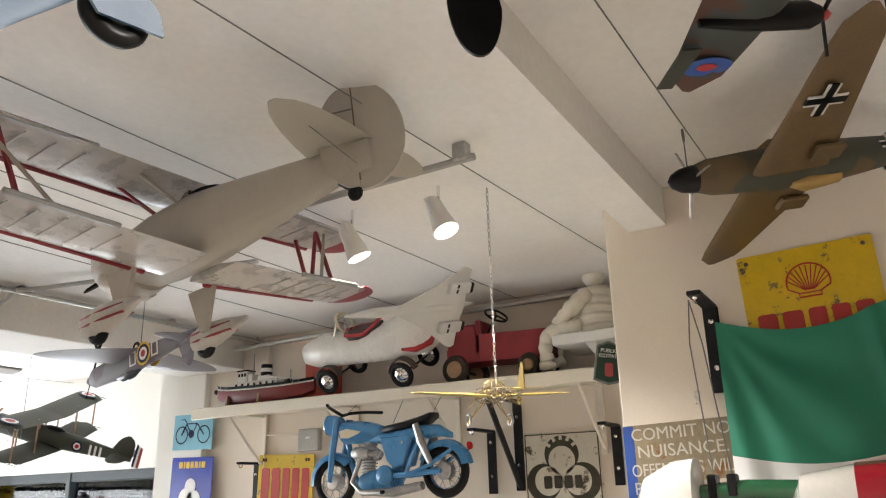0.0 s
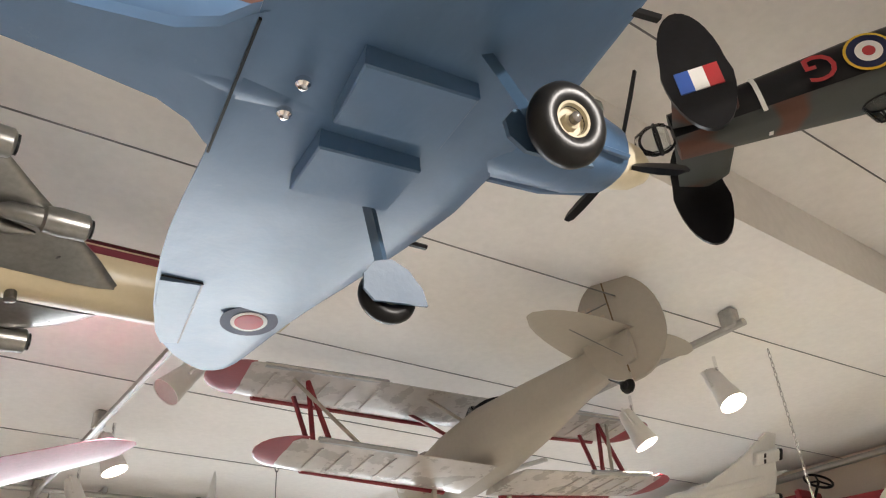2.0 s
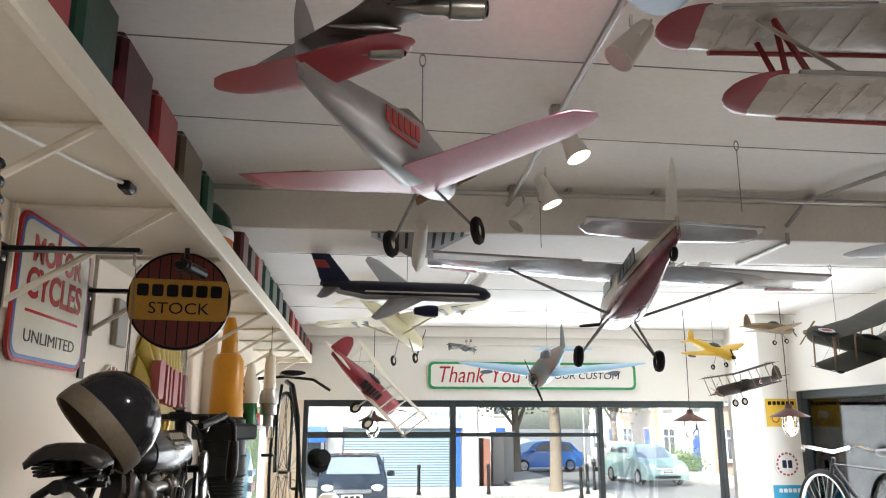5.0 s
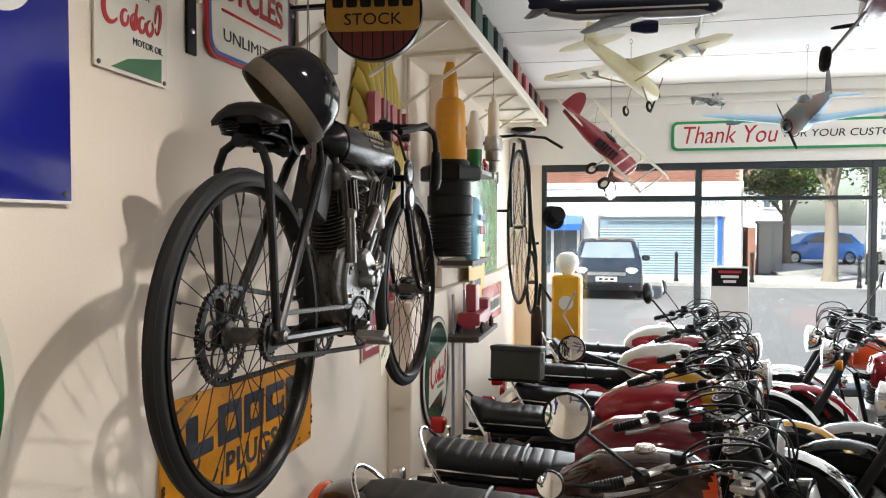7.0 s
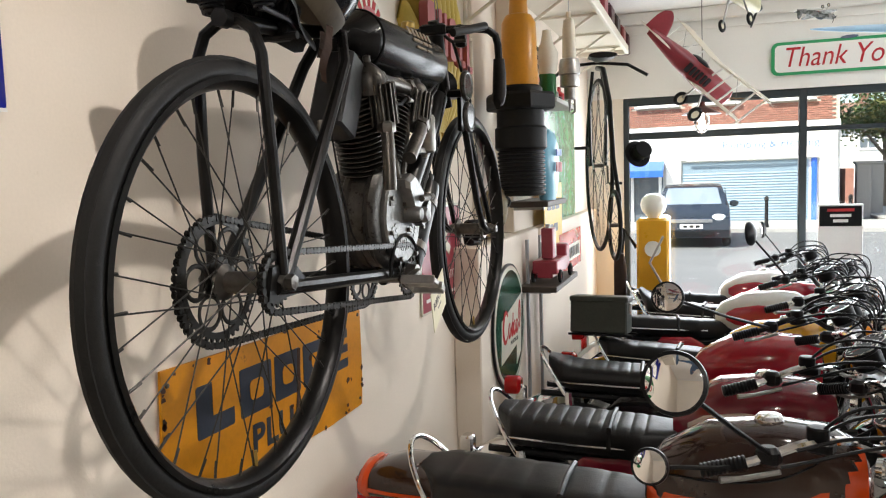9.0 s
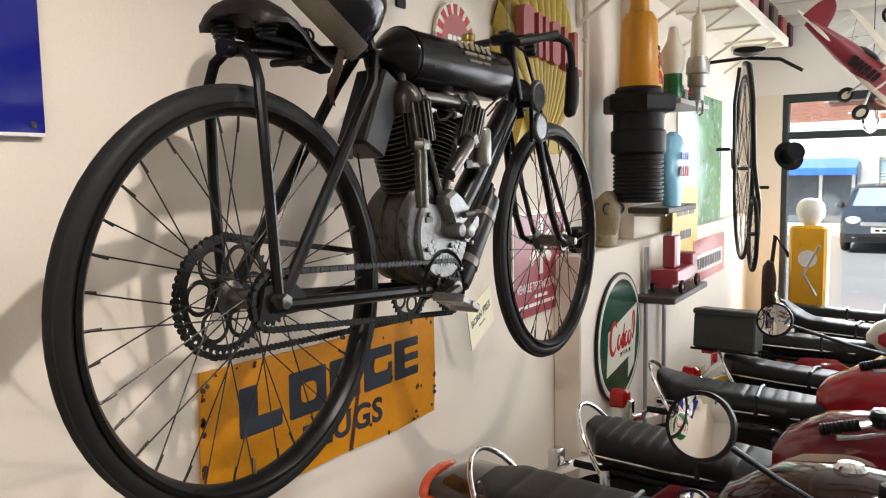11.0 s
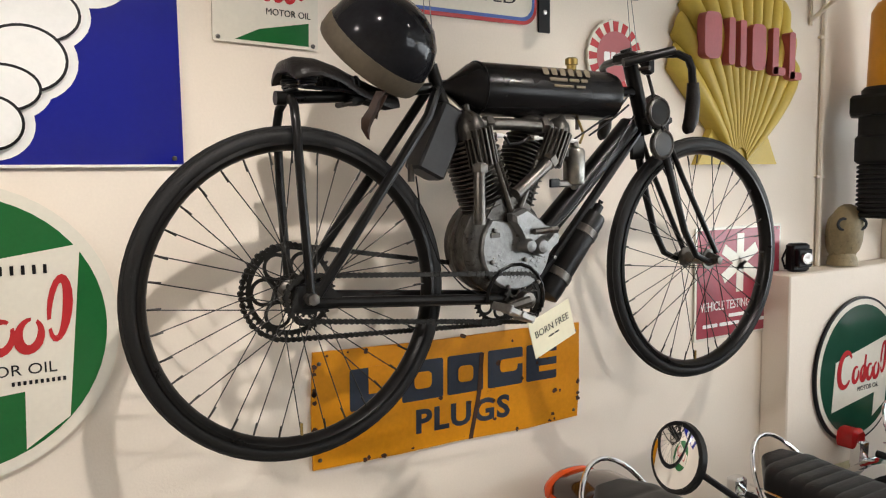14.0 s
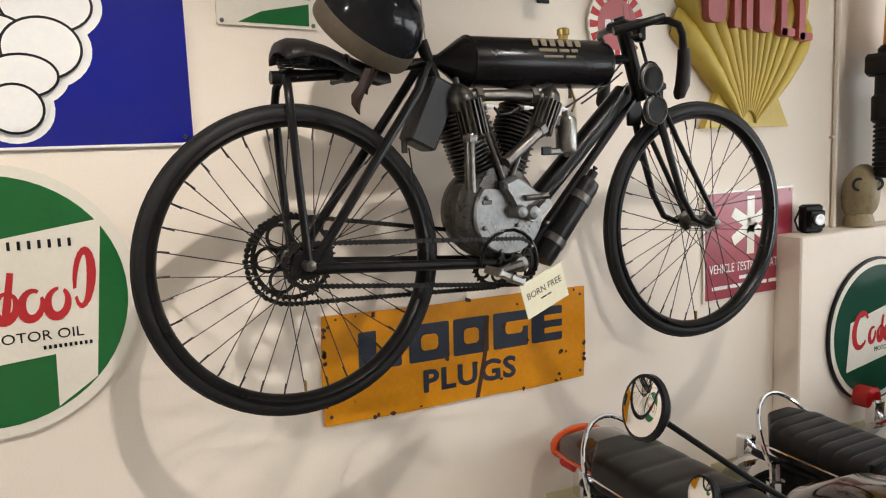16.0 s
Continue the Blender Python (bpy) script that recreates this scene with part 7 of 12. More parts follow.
# mustard scallop sign: ribs swept from the foot
SH = on_wall(XL + 0.002, 3.605, 1.80, WALL_E)
scal = thing("scallop_sign", "mustard-yellow moulded scallop-shaped sign with faded red blocks", "sign", SH)
NR = 13
for k in range(NR):
    a0 = radians(-60 + 120 * k / NR)
    a1 = radians(-60 + 120 * (k + 1) / NR)
    am = (a0 + a1) / 2
    R = 0.80 - 0.13 * abs(am / radians(60)) ** 2.2
    rows = []
    for q in (0.10, 0.3, 0.5, 0.7, 0.85, 0.95, 1.0):
        r = R * q
        fall = 1.0 if q < 0.9 else 0.75 if q < 1.0 else 0.35
        base = 0.012 + 0.05 * math.sin(math.pi * min(1.0, q * 0.8 + 0.1))
        row = []
        for u in range(7):
            a = a0 + (a1 - a0) * u / 6
            rib = math.sin(math.pi * u / 6)
            rr = r * (1 + (0.03 * rib if q > 0.9 else 0))
            row.append((rr * math.sin(a) * 0.60, rr * math.cos(a) - 0.02, base * fall + 0.022 * rib * q * fall))
        rows.append([(row[0][0], row[0][1], 0.0)] + row + [(row[-1][0], row[-1][1], 0.0)])
    part("rib", loft(rows, True, True), shell_yellow, scal, "", None, 60)
part("foot", slab([(-0.22, 0.0), (0.22, 0.0), (0.13, 0.16), (-0.13, 0.16)], 0.03, 'xy', 0.0), shell_yellow, scal)
for x, y, w, h in ((-0.225, 0.435, 0.085, 0.155), (-0.128, 0.422, 0.032, 0.160), (-0.068, 0.418, 0.032, 0.160), (0.018, 0.412, 0.075, 0.160), (0.112, 0.405, 0.034, 0.165), (0.135, 0.335, 0.07, 0.028), (0.210, 0.395, 0.034, 0.170), (0.233, 0.323, 0.07, 0.028)):
    part("raised_bar", slab(round_rect(w, h, min(w, h) * 0.3, x, y, 4), 0.034, 'xy', 0.058), shell_pink, scal, "faded red raised bar")

# maroon testing sign
ob = sign("testing_sign", "maroon enamel vehicle testing station sign with white emblem", round_rect(0.49, 0.415, 0.008), on_wall(XL + 0.004, 3.652, 1.365, WALL_E), enamel_white, 0.005, ((0.22, 0.19), (-0.22, 0.19)))
plate(ob, "maroon_field", round_rect(0.47, 0.395, 0.006), enamel_maroon, 0.005)
for a in (0, 60, 120):
    c, s = math.cos(radians(a + 90)), math.sin(radians(a + 90))
    plate(ob, "white_star", [(0.11 * c - 0.02 * s, 0.07 + 0.11 * s + 0.02 * c), (0.11 * c + 0.02 * s, 0.07 + 0.11 * s - 0.02 * c), (-0.11 * c + 0.02 * s, 0.07 - 0.11 * s - 0.02 * c), (-0.11 * c - 0.02 * s, 0.07 - 0.11 * s + 0.02 * c)], enamel_white, 0.0062)
lettering("sign_text", "VEHICLE TESTING STATION", 0.034, white_paint, ob, Matrix.Translation((0, -0.085, 0.0068)), 0.43, 0.0006)
for y, w in ((-0.125, [0.12]), (-0.155, [0.08, 0.11, 0.08, 0.1])):
    blocks(ob, "pale_bar", white_paint, 0.0066, 0, y, w, 0.013, 0.012)

# conduit
part("conduit_pipe", joined(tube([(XL + 0.012, 4.135, 1.386), (XL + 0.012, 4.135, H)], 0.010, 8), box(0.02, 0.05, 0.012, 0.002, (XL + 0.008, 4.135, 1.75)), box(0.02, 0.05, 0.012, 0.002, (XL + 0.008, 4.135, 2.3))), plaster, None, "cream-painted vertical conduit pipe on the wall", None, 35, "structure")

# tilted oval oil sign on the ledge's face
ob = sign("convex_oil_sign", "round glossy dark green and white oil sign on the boxed wall", disc(0.30, 56), on_wall(-0.812, 4.25, 0.965, WALL_E), black, 0.012)
plate(ob, "white_rim", disc(0.29, 56), enamel_white, 0.012)
plate(ob, "green_field", disc(0.268, 56), enamel_dark_green, 0.0135)
plate(ob, "white_banner", [(-0.17, 0.05), (0.23, 0.13), (0.19, -0.16), (0.10, -0.21), (0.11, -0.11), (-0.19, -0.15)], enamel_white, 0.0148)
swash(ob, enamel_red, 0.0162, 0.02, 0.012, 0.34, 0.14)
lettering("sign_text", "MOTOR OIL", 0.02, black, ob, Matrix.Translation((0.06, -0.08, 0.0165)), 0.15, 0.0006)

# ---- west shelf with tins ----
SX, SZ = -0.48, 2.58
shelf = thing("wall_shelf", "long cream-painted display shelf on wire brackets", "shelf", Matrix.Translation((0, 0, 0)))
part("board", box(0.45, 6.5, 0.022, 0.002, (XL + 0.225, 3.6, SZ + 0.045)), shelf_paint, shelf)
part("front_lip", box(0.024, 6.5, 0.062, 0.004, (SX - 0.012, 3.6, SZ + 0.031)), shelf_paint, shelf, "cream front edge board")
part("end_lip", box(0.43, 0.024, 0.062, 0.004, (XL + 0.215, 6.84, SZ + 0.031)), shelf_paint, shelf)
for y in (0.9, 1.55, 2.13, 2.75, 3.4, 4.05, 4.7, 5.35, 6.0, 6.6):
    part("bracket", joined(tube([(XL + 0.012, y, 2.36), (SX - 0.06, y, SZ + 0.022)], 0.009, 6), tube([(XL + 0.012, y, 2.34), (XL + 0.012, y, SZ + 0.03)], 0.008, 6), tube([(XL + 0.02, y, SZ + 0.024), (SX - 0.03, y, SZ + 0.024)], 0.008, 6)), shelf_paint, shelf, "cream shelf bracket")
part("lighting_cable", tube([(XL + 0.2, 0.9, SZ + 0.03), (XL + 0.22, 1.4, SZ + 0.0), (XL + 0.32, 1.85, SZ + 0.022), (XL + 0.34, 1.92, SZ + 0.028)], 0.005, 6), white_paint, shelf)
part("cable_joint", box(0.03, 0.06, 0.025, 0.006, (XL + 0.34, 1.94, SZ + 0.025)), black, shelf)
part("spot_clip", joined(box(0.05, 0.10, 0.03, 0.01, (SX - 0.10, 2.52, SZ - 0.05)), tube([(SX - 0.10, 2.52, SZ + 0.01), (SX - 0.10, 2.52, SZ - 0.045)], 0.008, 8), tube([(SX - 0.10, 2.47, SZ - 0.05), (SX - 0.06, 2.58, SZ - 0.06)], 0.018, 10)), black, shelf, "small black clip-on spotlight")

TINS = [
    ((0.30, 0.02, 0.025), "dark red", 1.03, 0.17, 0.20, 0), ((0.30, 0.025, 0.028), "dark red", 1.23, 0.18, 0.23, 1), ((0.012, 0.045, 0.032), "dark green", 1.45, 0.18, 0.22, 0),
    ((0.07, 0.012, 0.02), "maroon", 1.69, 0.20, 0.21, 0), ((0.26, 0.02, 0.03), "crimson", 1.94, 0.18, 0.20, 1), ((0.09, 0.065, 0.04), "brown", 2.22, 0.23, 0.20, 0),
    ((0.012, 0.06, 0.035), "green", 2.47, 0.11, 0.19, 0), ((0.10, 0.02, 0.018), "oxblood", 3.20, 0.14, 0.20, 0), ((0.06, 0.045, 0.03), "umber", 3.41, 0.14, 0.18, 0),
    ((0.22, 0.025, 0.02), "red", 3.64, 0.16, 0.19, 1), ((0.012, 0.05, 0.035), "bottle green", 3.91, 0.20, 0.20, 1), ((0.015, 0.04, 0.03), "dark green", 4.23, 0.20, 0.19, 0),
    ((0.02, 0.03, 0.03), "black-green", 4.55, 0.21, 0.20, 1), ((0.02, 0.022, 0.024), "black", 4.94, 0.23, 0.18, 0), ((0.30, 0.02, 0.03), "red", 5.35, 0.20, 0.19, 1),
    ((0.35, 0.04, 0.06), "bright red", 5.75, 0.20, 0.18, 0), ((0.10, 0.02, 0.025), "maroon", 6.11, 0.20, 0.18, 0), ((0.05, 0.03, 0.02), "dark brown", 6.48, 0.20, 0.18, 1),
    ((0.28, 0.03, 0.03), "red", 6.88, 0.20, 0.17, 0), ((0.06, 0.015, 0.02), "dark maroon", 7.29, 0.23, 0.18, 0),
]
for c, word, y, w, h, cap in TINS:
    mt = mat("tin_" + word.replace(" ", "_").replace("-", "_"), c, 0.38, 0.1, vary=0.2, scale=12, bump=0.08, stain=(0.05, 0.035, 0.025), stain_amount=0.25)
    d = 0.20 + 0.02 * (int(y * 37) % 3)
    tin = thing("petrol_can", "old %s two-gallon petrol can standing on the shelf" % word, "can", Matrix.Translation((SX - 0.03 - d / 2, y, SZ + 0.056)), "cans on the long shelf")
    part("body", box(d, w, h * 0.9, 0.012, (0, 0, h * 0.45)), mt, tin)
    part("top_plate", box(d * 0.9, w * 0.86, 0.012, 0.004, (0, 0, h * 0.905)), mt, tin)
    part("side_panel", box(d * 0.7, w + 0.003, h * 0.6, 0.002, (0, 0, h * 0.45)), mt, tin)
    if cap:
        part("filler_cap", lathe([(0.022, 0.0), (0.024, 0.01), (0.024, 0.028), (0.018, 0.034), (0.001, 0.035)], 12), brass, tin, "brass screw cap", Matrix.Translation((d * 0.28, 0, h * 0.91)))
    part("carry_handle", tube([(-d * 0.22, 0, h * 0.90), (-d * 0.22, 0, h * 0.99), (d * 0.1, 0, h * 0.99), (d * 0.1, 0, h * 0.90)], 0.007, 6), mt, tin)
    if word in ("dark red", "bottle green"):
        lettering("can_text", "B", 0.05, black, tin, Matrix.Translation((0.0, -w / 2 - 0.002, h * 0.6)) @ WALL_S, None, 0.001)
# painted helmet among the cans
hm = thing("open_face_helmet", "green helmet with white and orange bands on the shelf", "helmet", Matrix.Translation((SX - 0.15, 2.83, SZ + 0.056)))
part("shell", lathe([(0.118, 0.0), (0.128, 0.03), (0.13, 0.09), (0.115, 0.14), (0.08, 0.18), (0.04, 0.198), (0.001, 0.202)], 28), mat("dark_green_gloss", (0.015, 0.05, 0.03), 0.2, vary=0.1), hm)
part("white_band", lathe([(0.1305, 0.055), (0.1325, 0.06), (0.1325, 0.085), (0.1305, 0.09)], 28), white_paint, hm)
part("orange_band", lathe([(0.1285, 0.02), (0.1310, 0.024), (0.1320, 0.05), (0.1305, 0.054)], 28), mat("orange_gloss", (0.55, 0.13, 0.02), 0.25), hm)
# blue drum at the near end
part("blue_drum", lathe([(0.13, 0.0), (0.135, 0.01), (0.13, 0.02), (0.13, 0.10), (0.135, 0.11), (0.13, 0.12), (0.13, 0.20), (0.12, 0.205), (0.001, 0.205)], 28), mat("blue_drum_paint", (0.02, 0.12, 0.28), 0.35, vary=0.2, scale=10), None, "blue painted oil drum on the shelf end", Matrix.Translation((SX - 0.17, 0.95, SZ + 0.056)), 35, "", "drum")

# round hanging sign under the shelf

ob = thing("round_hanging_sign", "round maroon and ochre tin sign reading stock hung below the shelf", "sign", Matrix.Translation((-0.635, 2.70, 2.455)) @ WALL_S @ Matrix.Rotation(radians(8), 4, 'Y'))
part("disc", slab(disc(0.163, 48), 0.03, 'xy', -0.03), black, ob)
plate(ob, "maroon_face", disc(0.155, 48), mat("maroon_tin", (0.12, 0.015, 0.015), 0.4, vary=0.2, scale=9), 0.0)
for k in range(9):
    x = (k - 4) * 0.034
    hh = math.sqrt(0.155 ** 2 - x * x)
    plate(ob, "dark_stripe", round_rect(0.004, 2 * hh - 0.006, 0.001, x, 0, 1), black, 0.0014)
plate(ob, "ochre_band", round_rect(0.308, 0.135, 0.02, 0, 0.0, 4), mat("ochre_tin", (0.45, 0.24, 0.03), 0.45, vary=0.15, scale=9), 0.0028)
blocks(ob, "dark_block", black, 0.0042, 0, 0.03, [0.036] * 6, 0.04, 0.010, "dark block shape")
lettering("sign_text", "STOCK", 0.038, black, ob, Matrix.Translation((0, -0.03, 0.005)), 0.19, 0.0006)
part("hook", tube([(0, 0.163, -0.015), (0, 0.18, -0.015)], 0.003, 5), steel, ob)
ob = part("sign_back_board", box(0.02, 0.12, 0.17, 0.003), mat("grey_board", (0.30, 0.28, 0.25), 0.6), None, "plain grey board fixed to the wall behind the round sign", Matrix.Translation((XL + 0.012, 3.05, 2.42)), 35, "", "board")
ob = part("tiger_tail", tube([(-0.72, 1.52, 2.64), (-0.72, 1.53, 2.55), (-0.715, 1.54, 2.45), (-0.71, 1.55, 2.36), (-0.70, 1.56, 2.30)], [0.008, 0.022, 0.028, 0.028, 0.012], 12), mat("striped_plush", (0.30, 0.17, 0.06), 0.9, vary=0.2), None, "striped plush tail hanging from the shelf", None, 35, "", "toy tail")
for k in range(6):
    part("dark_band", moved(torus(0.026, 0.0045, 16, 5, 'z', 2.0), Matrix.Translation((-0.7165 + k * 0.001, 1.535 + k * 0.003, 2.52 - k * 0.033))), black, ob)

# ---- on and beside the ledge ----
cam_old = thing("folding_camera", "small black old folding camera on the ledge", "camera", pose(-0.875, 3.93, 1.385, 0, 0, -20))
part("body", box(0.05, 0.08, 0.11, 0.008, (0, 0, 0.055)), black, cam_old)
part("lens_board", box(0.03, 0.06, 0.07, 0.004, (0.035, 0, 0.055)), black, cam_old)
part("lens", lathe([(0.022, 0.05), (0.022, 0.062), (0.015, 0.063), (0.001, 0.06)], 18, 'x'), steel, cam_old, "", Matrix.Translation((0, 0, 0.055)))
part("strap", tube([(-0.01, -0.04, 0.09), (-0.01, -0.06, 0.05), (-0.01, -0.045, 0.01)], 0.004, 6), leather, cam_old)
gm = part("gas_mask", body([(-0.05, 0.03, 0.05, 0.08), (-0.02, 0.065, 0.10, 0.12), (0.03, 0.07, 0.11, 0.14), (0.06, 0.05, 0.08, 0.15), (0.08, 0.02, 0.03, 0.15)], 18), mat("stained_khaki_rubber", (0.28, 0.22, 0.12), 0.6, vary=0.3, scale=14, bump=0.3, stain=(0.05, 0.04, 0.025), stain_amount=0.4), None, "khaki rubber mask sculpture standing on the ledge", pose(-0.87, 4.22, 1.39, 0, 0, -30), 35, "", "mask")
part("neck", lathe([(0.06, 0.0), (0.055, 0.03), (0.04, 0.06), (0.045, 0.09)], 16), MATS["stained_khaki_rubber"], gm)
for s in (1, -1):
    part("eyepiece", moved(torus(0.022, 0.006, 18, 6, 'x'), Matrix.Translation((0.065, s * 0.035, 0.17))), black, gm)

# giant spark plug in yellow and black
gp = thing("giant_spark_plug", "giant black and amber advertising spark plug on the wall", "display model", Matrix.Translation((-0.74, 4.30, 1.585)))
amber = mat("amber_glazed_plastic", (0.62, 0.27, 0.015), 0.3, vary=0.10, scale=8)
prof = [(0.10, 0.0), (0.108, 0.004)]
for k in range(11):
    z = 0.01 + k * 0.0185
    prof += [(0.112, z), (0.112, z + 0.008), (0.104, z + 0.012), (0.104, z + 0.0165)]
prof += [(0.112, 0.215), (0.122, 0.225), (0.122, 0.315), (0.112, 0.325), (0.112, 0.40)]
part("threaded_base", lathe(prof, 36), satin_black, gp, "black threaded base", None, 25)
part("hexagon", lathe([(0.10, 0.395), (0.158, 0.40), (0.165, 0.41), (0.165, 0.465), (0.155, 0.478), (0.10, 0.48)], 6), satin_black, gp, "black hexagon nut", None, 20)
part("collar", lathe([(0.105, 0.475), (0.105, 0.50), (0.095, 0.512), (0.08, 0.512)], 28), satin_black, gp)
part("insulator", lathe([(0.088, 0.50), (0.080, 0.80), (0.060, 0.835), (0.045, 0.84), (0.036, 0.98), (0.03, 1.0), (0.022, 1.03), (0.001, 1.035)], 28), amber, gp, "amber tapered insulator")
for z, w in ((0.60, 0.03), (0.64, 0.022), (0.68, 0.03), (0.54, 0.05)):
    part("dark_mark", box(0.004, w, 0.02, 0.001, (0.083, 0.02, z)), black if z > 0.55 else dull_red, gp)

# white spark plug hung beneath the shelf
wp = thing("white_spark_plug", "large white and silver advertising spark plug hung point down", "display model", Matrix.Translation((-0.56, 4.62, 1.99)))
part("insulator", lathe([(0.03, 0.26), (0.035, 0.27), (0.032, 0.40), (0.026, 0.45), (0.012, 0.46), (0.012, 0.49), (0.001, 0.495)], 20), mat("ivory_glaze", (0.70, 0.63, 0.50), 0.25), wp)
part("shell", lathe([(0.028, 0.06), (0.028, 0.12), (0.045, 0.125), (0.047, 0.13), (0.047, 0.18), (0.054, 0.185), (0.054, 0.23), (0.045, 0.26), (0.03, 0.265)], 20), steel, wp, "silver plug shell")
part("electrode", joined(tube([(0, 0, 0.07), (0, 0, 0.0)], [0.012, 0.003], 8), tube([(0.025, 0, 0.06), (0.025, 0, 0.0), (0.008, 0, -0.01)], 0.006, 6)), steel, wp)
part("cord", tube([(0, 0, 0.49), (0, 0, 0.66)], 0.002, 4), wire_mat, wp)

# two small bracket shelves with toys
for z, dpt, y0, y1, lab in ((1.535, 0.20, 4.52, 5.05, "small dark wooden wall shelf"), (1.105, 0.24, 4.50, 5.15, "thick dark wooden bracket shelf")):
    sh = thing("bracket_shelf", lab + " on twin slotted rails", "shelf", Matrix.Translation((-0.86, 0, z)), "small dark wall shelves")
    part("board", box(dpt, y1 - y0, 0.03, 0.004, (dpt / 2, (y0 + y1) / 2, 0)), mat("dark_stained_board", (0.07, 0.055, 0.045), 0.5, vary=0.2, scale=12), sh)
    part("bracket", box(dpt * 0.8, 0.02, 0.02, 0.003, (dpt * 0.4, y0 + 0.1, -0.024)), steel, sh)
for y in (4.60, 4.92):
    part("slotted_rail", box(0.014, 0.03, 0.9, 0.002), mat("grey_rail", (0.32, 0.33, 0.34), 0.4, 0.5), None, "grey slotted metal shelf rail on the wall", Matrix.Translation((-0.79, y, 0.9)), 35, "structure")
car = thing("toy_truck", "red pressed-metal toy truck carrying an oil tin", "toy truck", Matrix.Translation((-0.70, 4.78, 1.12)))
part("bed", box(0.13, 0.36, 0.07, 0.006, (0, 0, 0.085)), enamel_maroon, car)
part("cab", joined(box(0.12, 0.10, 0.12, 0.008, (0, 0.17, 0.12)), box(0.10, 0.06, 0.05, 0.006, (0, 0.25, 0.07))), enamel_maroon, car)
part("chassis", box(0.08, 0.40, 0.03, 0.004, (0, 0.02, 0.045)), enamel_maroon, car)
for y in (-0.12, 0.18):
    for s in (1, -1):
        wheel(car, s * 0.07, y, 0.035, 0.035, 0.02, 'x', enamel_red)
tin = thing("oil_tin", "small red and white oil tin standing in the toy truck", "tin", Matrix.Translation((-0.70, 4.72, 1.243)))
part("body", box(0.06, 0.10, 0.16, 0.004, (0, 0, 0.08)), enamel_maroon, tin)
part("label_panel", box(0.0615, 0.05, 0.15, 0.002, (0, 0.026, 0.08)), enamel_white, tin)
part("spout", lathe([(0.014, 0.0), (0.014, 0.02), (0.001, 0.022)], 10), steel, tin, "", Matrix.Translation((0, -0.02, 0.16)))

# blue scallop globe and bottle on the upper shelf
gl = thing("blue_scallop_globe", "pale blue glass scallop pump globe on the small shelf", "pump globe", Matrix.Translation((-0.70, 4.72, 1.55)))
part("glass_shell", loft([[(0.05 * k * math.cos(2 * math.pi * i / 24), 0.14 * w * math.sin(2 * math.pi * i / 24), z) for i in range(24)] for z, w, k in ((0.0, 0.55, 0.8), (0.03, 0.6, 0.9), (0.10, 0.85, 1.1), (0.20, 1.0, 1.2), (0.28, 0.9, 1.1), (0.34, 0.6, 0.8), (0.365, 0.15, 0.3))]), mat("pale_blue_glass", (0.22, 0.50, 0.66), 0.2, vary=0.08, scale=10), gl)
for k in range(4):
    part("red_block", box(0.004, 0.03, 0.05, 0.002, (0.062, -0.06 + k * 0.04, 0.17)), shell_pink, gl)
    part("blue_block", box(0.004, 0.028, 0.035, 0.002, (0.062, -0.055 + k * 0.036, 0.245)), royal, gl)
bt = thing("oil_bottle", "green-labelled white glass oil bottle beside the giant plug", "bottle", Matrix.Translation((-0.66, 4.56, 2.06)))
part("bottle", lathe([(0.04, 0.0), (0.042, 0.01), (0.042, 0.12), (0.05, 0.14), (0.055, 0.22), (0.03, 0.27), (0.02, 0.33), (0.001, 0.335)], 20), enamel_white, bt)
part("green_label", lathe([(0.0425, 0.0), (0.0435, 0.005), (0.0435, 0.11), (0.0425, 0.115)], 20), enamel_green, bt)
sh = thing("bracket_shelf", "narrow grey shelf holding bottles and small tins", "shelf", Matrix.Translation((-0.86, 0, 2.045)), "small dark wall shelves")
part("board", box(0.26, 0.55, 0.025, 0.003, (0.13, 4.76, 0)), mat("grey_shelf_paint", (0.35, 0.34, 0.32), 0.5), sh)
for k, (y, h, c) in enumerate(((4.68, 0.07, black), (4.80, 0.09, old_steel), (4.90, 0.06, black), (4.98, 0.10, enamel_red))):
    o = part("oil_cup", lathe([(0.03, 0.0), (0.032, 0.005), (0.03, h * 0.6), (0.012, h * 0.75), (0.008, h), (0.001, h)], 14), c, None, "small metal oil can on the narrow shelf", Matrix.Translation((-0.68, y, 2.058)), 35, "", "oil can")
ob = sign("round_red_sign", "round red and yellow tin sign", disc(0.19, 40), on_wall(-0.857, 4.98, 2.16, WALL_E), enamel_red, 0.008)
plate(ob, "yellow_ring", disc(0.12, 32), yellow_paint, 0.008)
plate(ob, "red_heart", disc(0.095, 32), enamel_red, 0.0095)
blocks(ob, "yellow_bar", yellow_paint, 0.011, 0, 0, [0.03, 0.03, 0.025], 0.05, 0.01)

# poster and signs towards the window
ob = sign("landscape_poster", "tall glossy green and blue landscape poster", round_rect(1.15, 0.86, 0.01), on_wall(-0.857, 5.95, 1.77, WALL_E), mat("poster_green", (0.10, 0.30, 0.13), 0.2, vary=0.5, scale=4, bump=0.0, stain=(0.35, 0.55, 0.55), stain_amount=0.55), 0.006)
ob = sign("red_tyre_sign", "red and white enamel tyre maker's sign", round_rect(0.85, 0.26, 0.006), on_wall(-0.797, 5.95, 1.17, WALL_E), enamel_red, 0.006)
plate(ob, "white_panel", round_rect(0.74, 0.11, 0.004, 0, -0.02), enamel_white, 0.006)
blocks(ob, "dark_bar", black, 0.0075, 0, -0.02, [0.05] * 10, 0.07, 0.018)
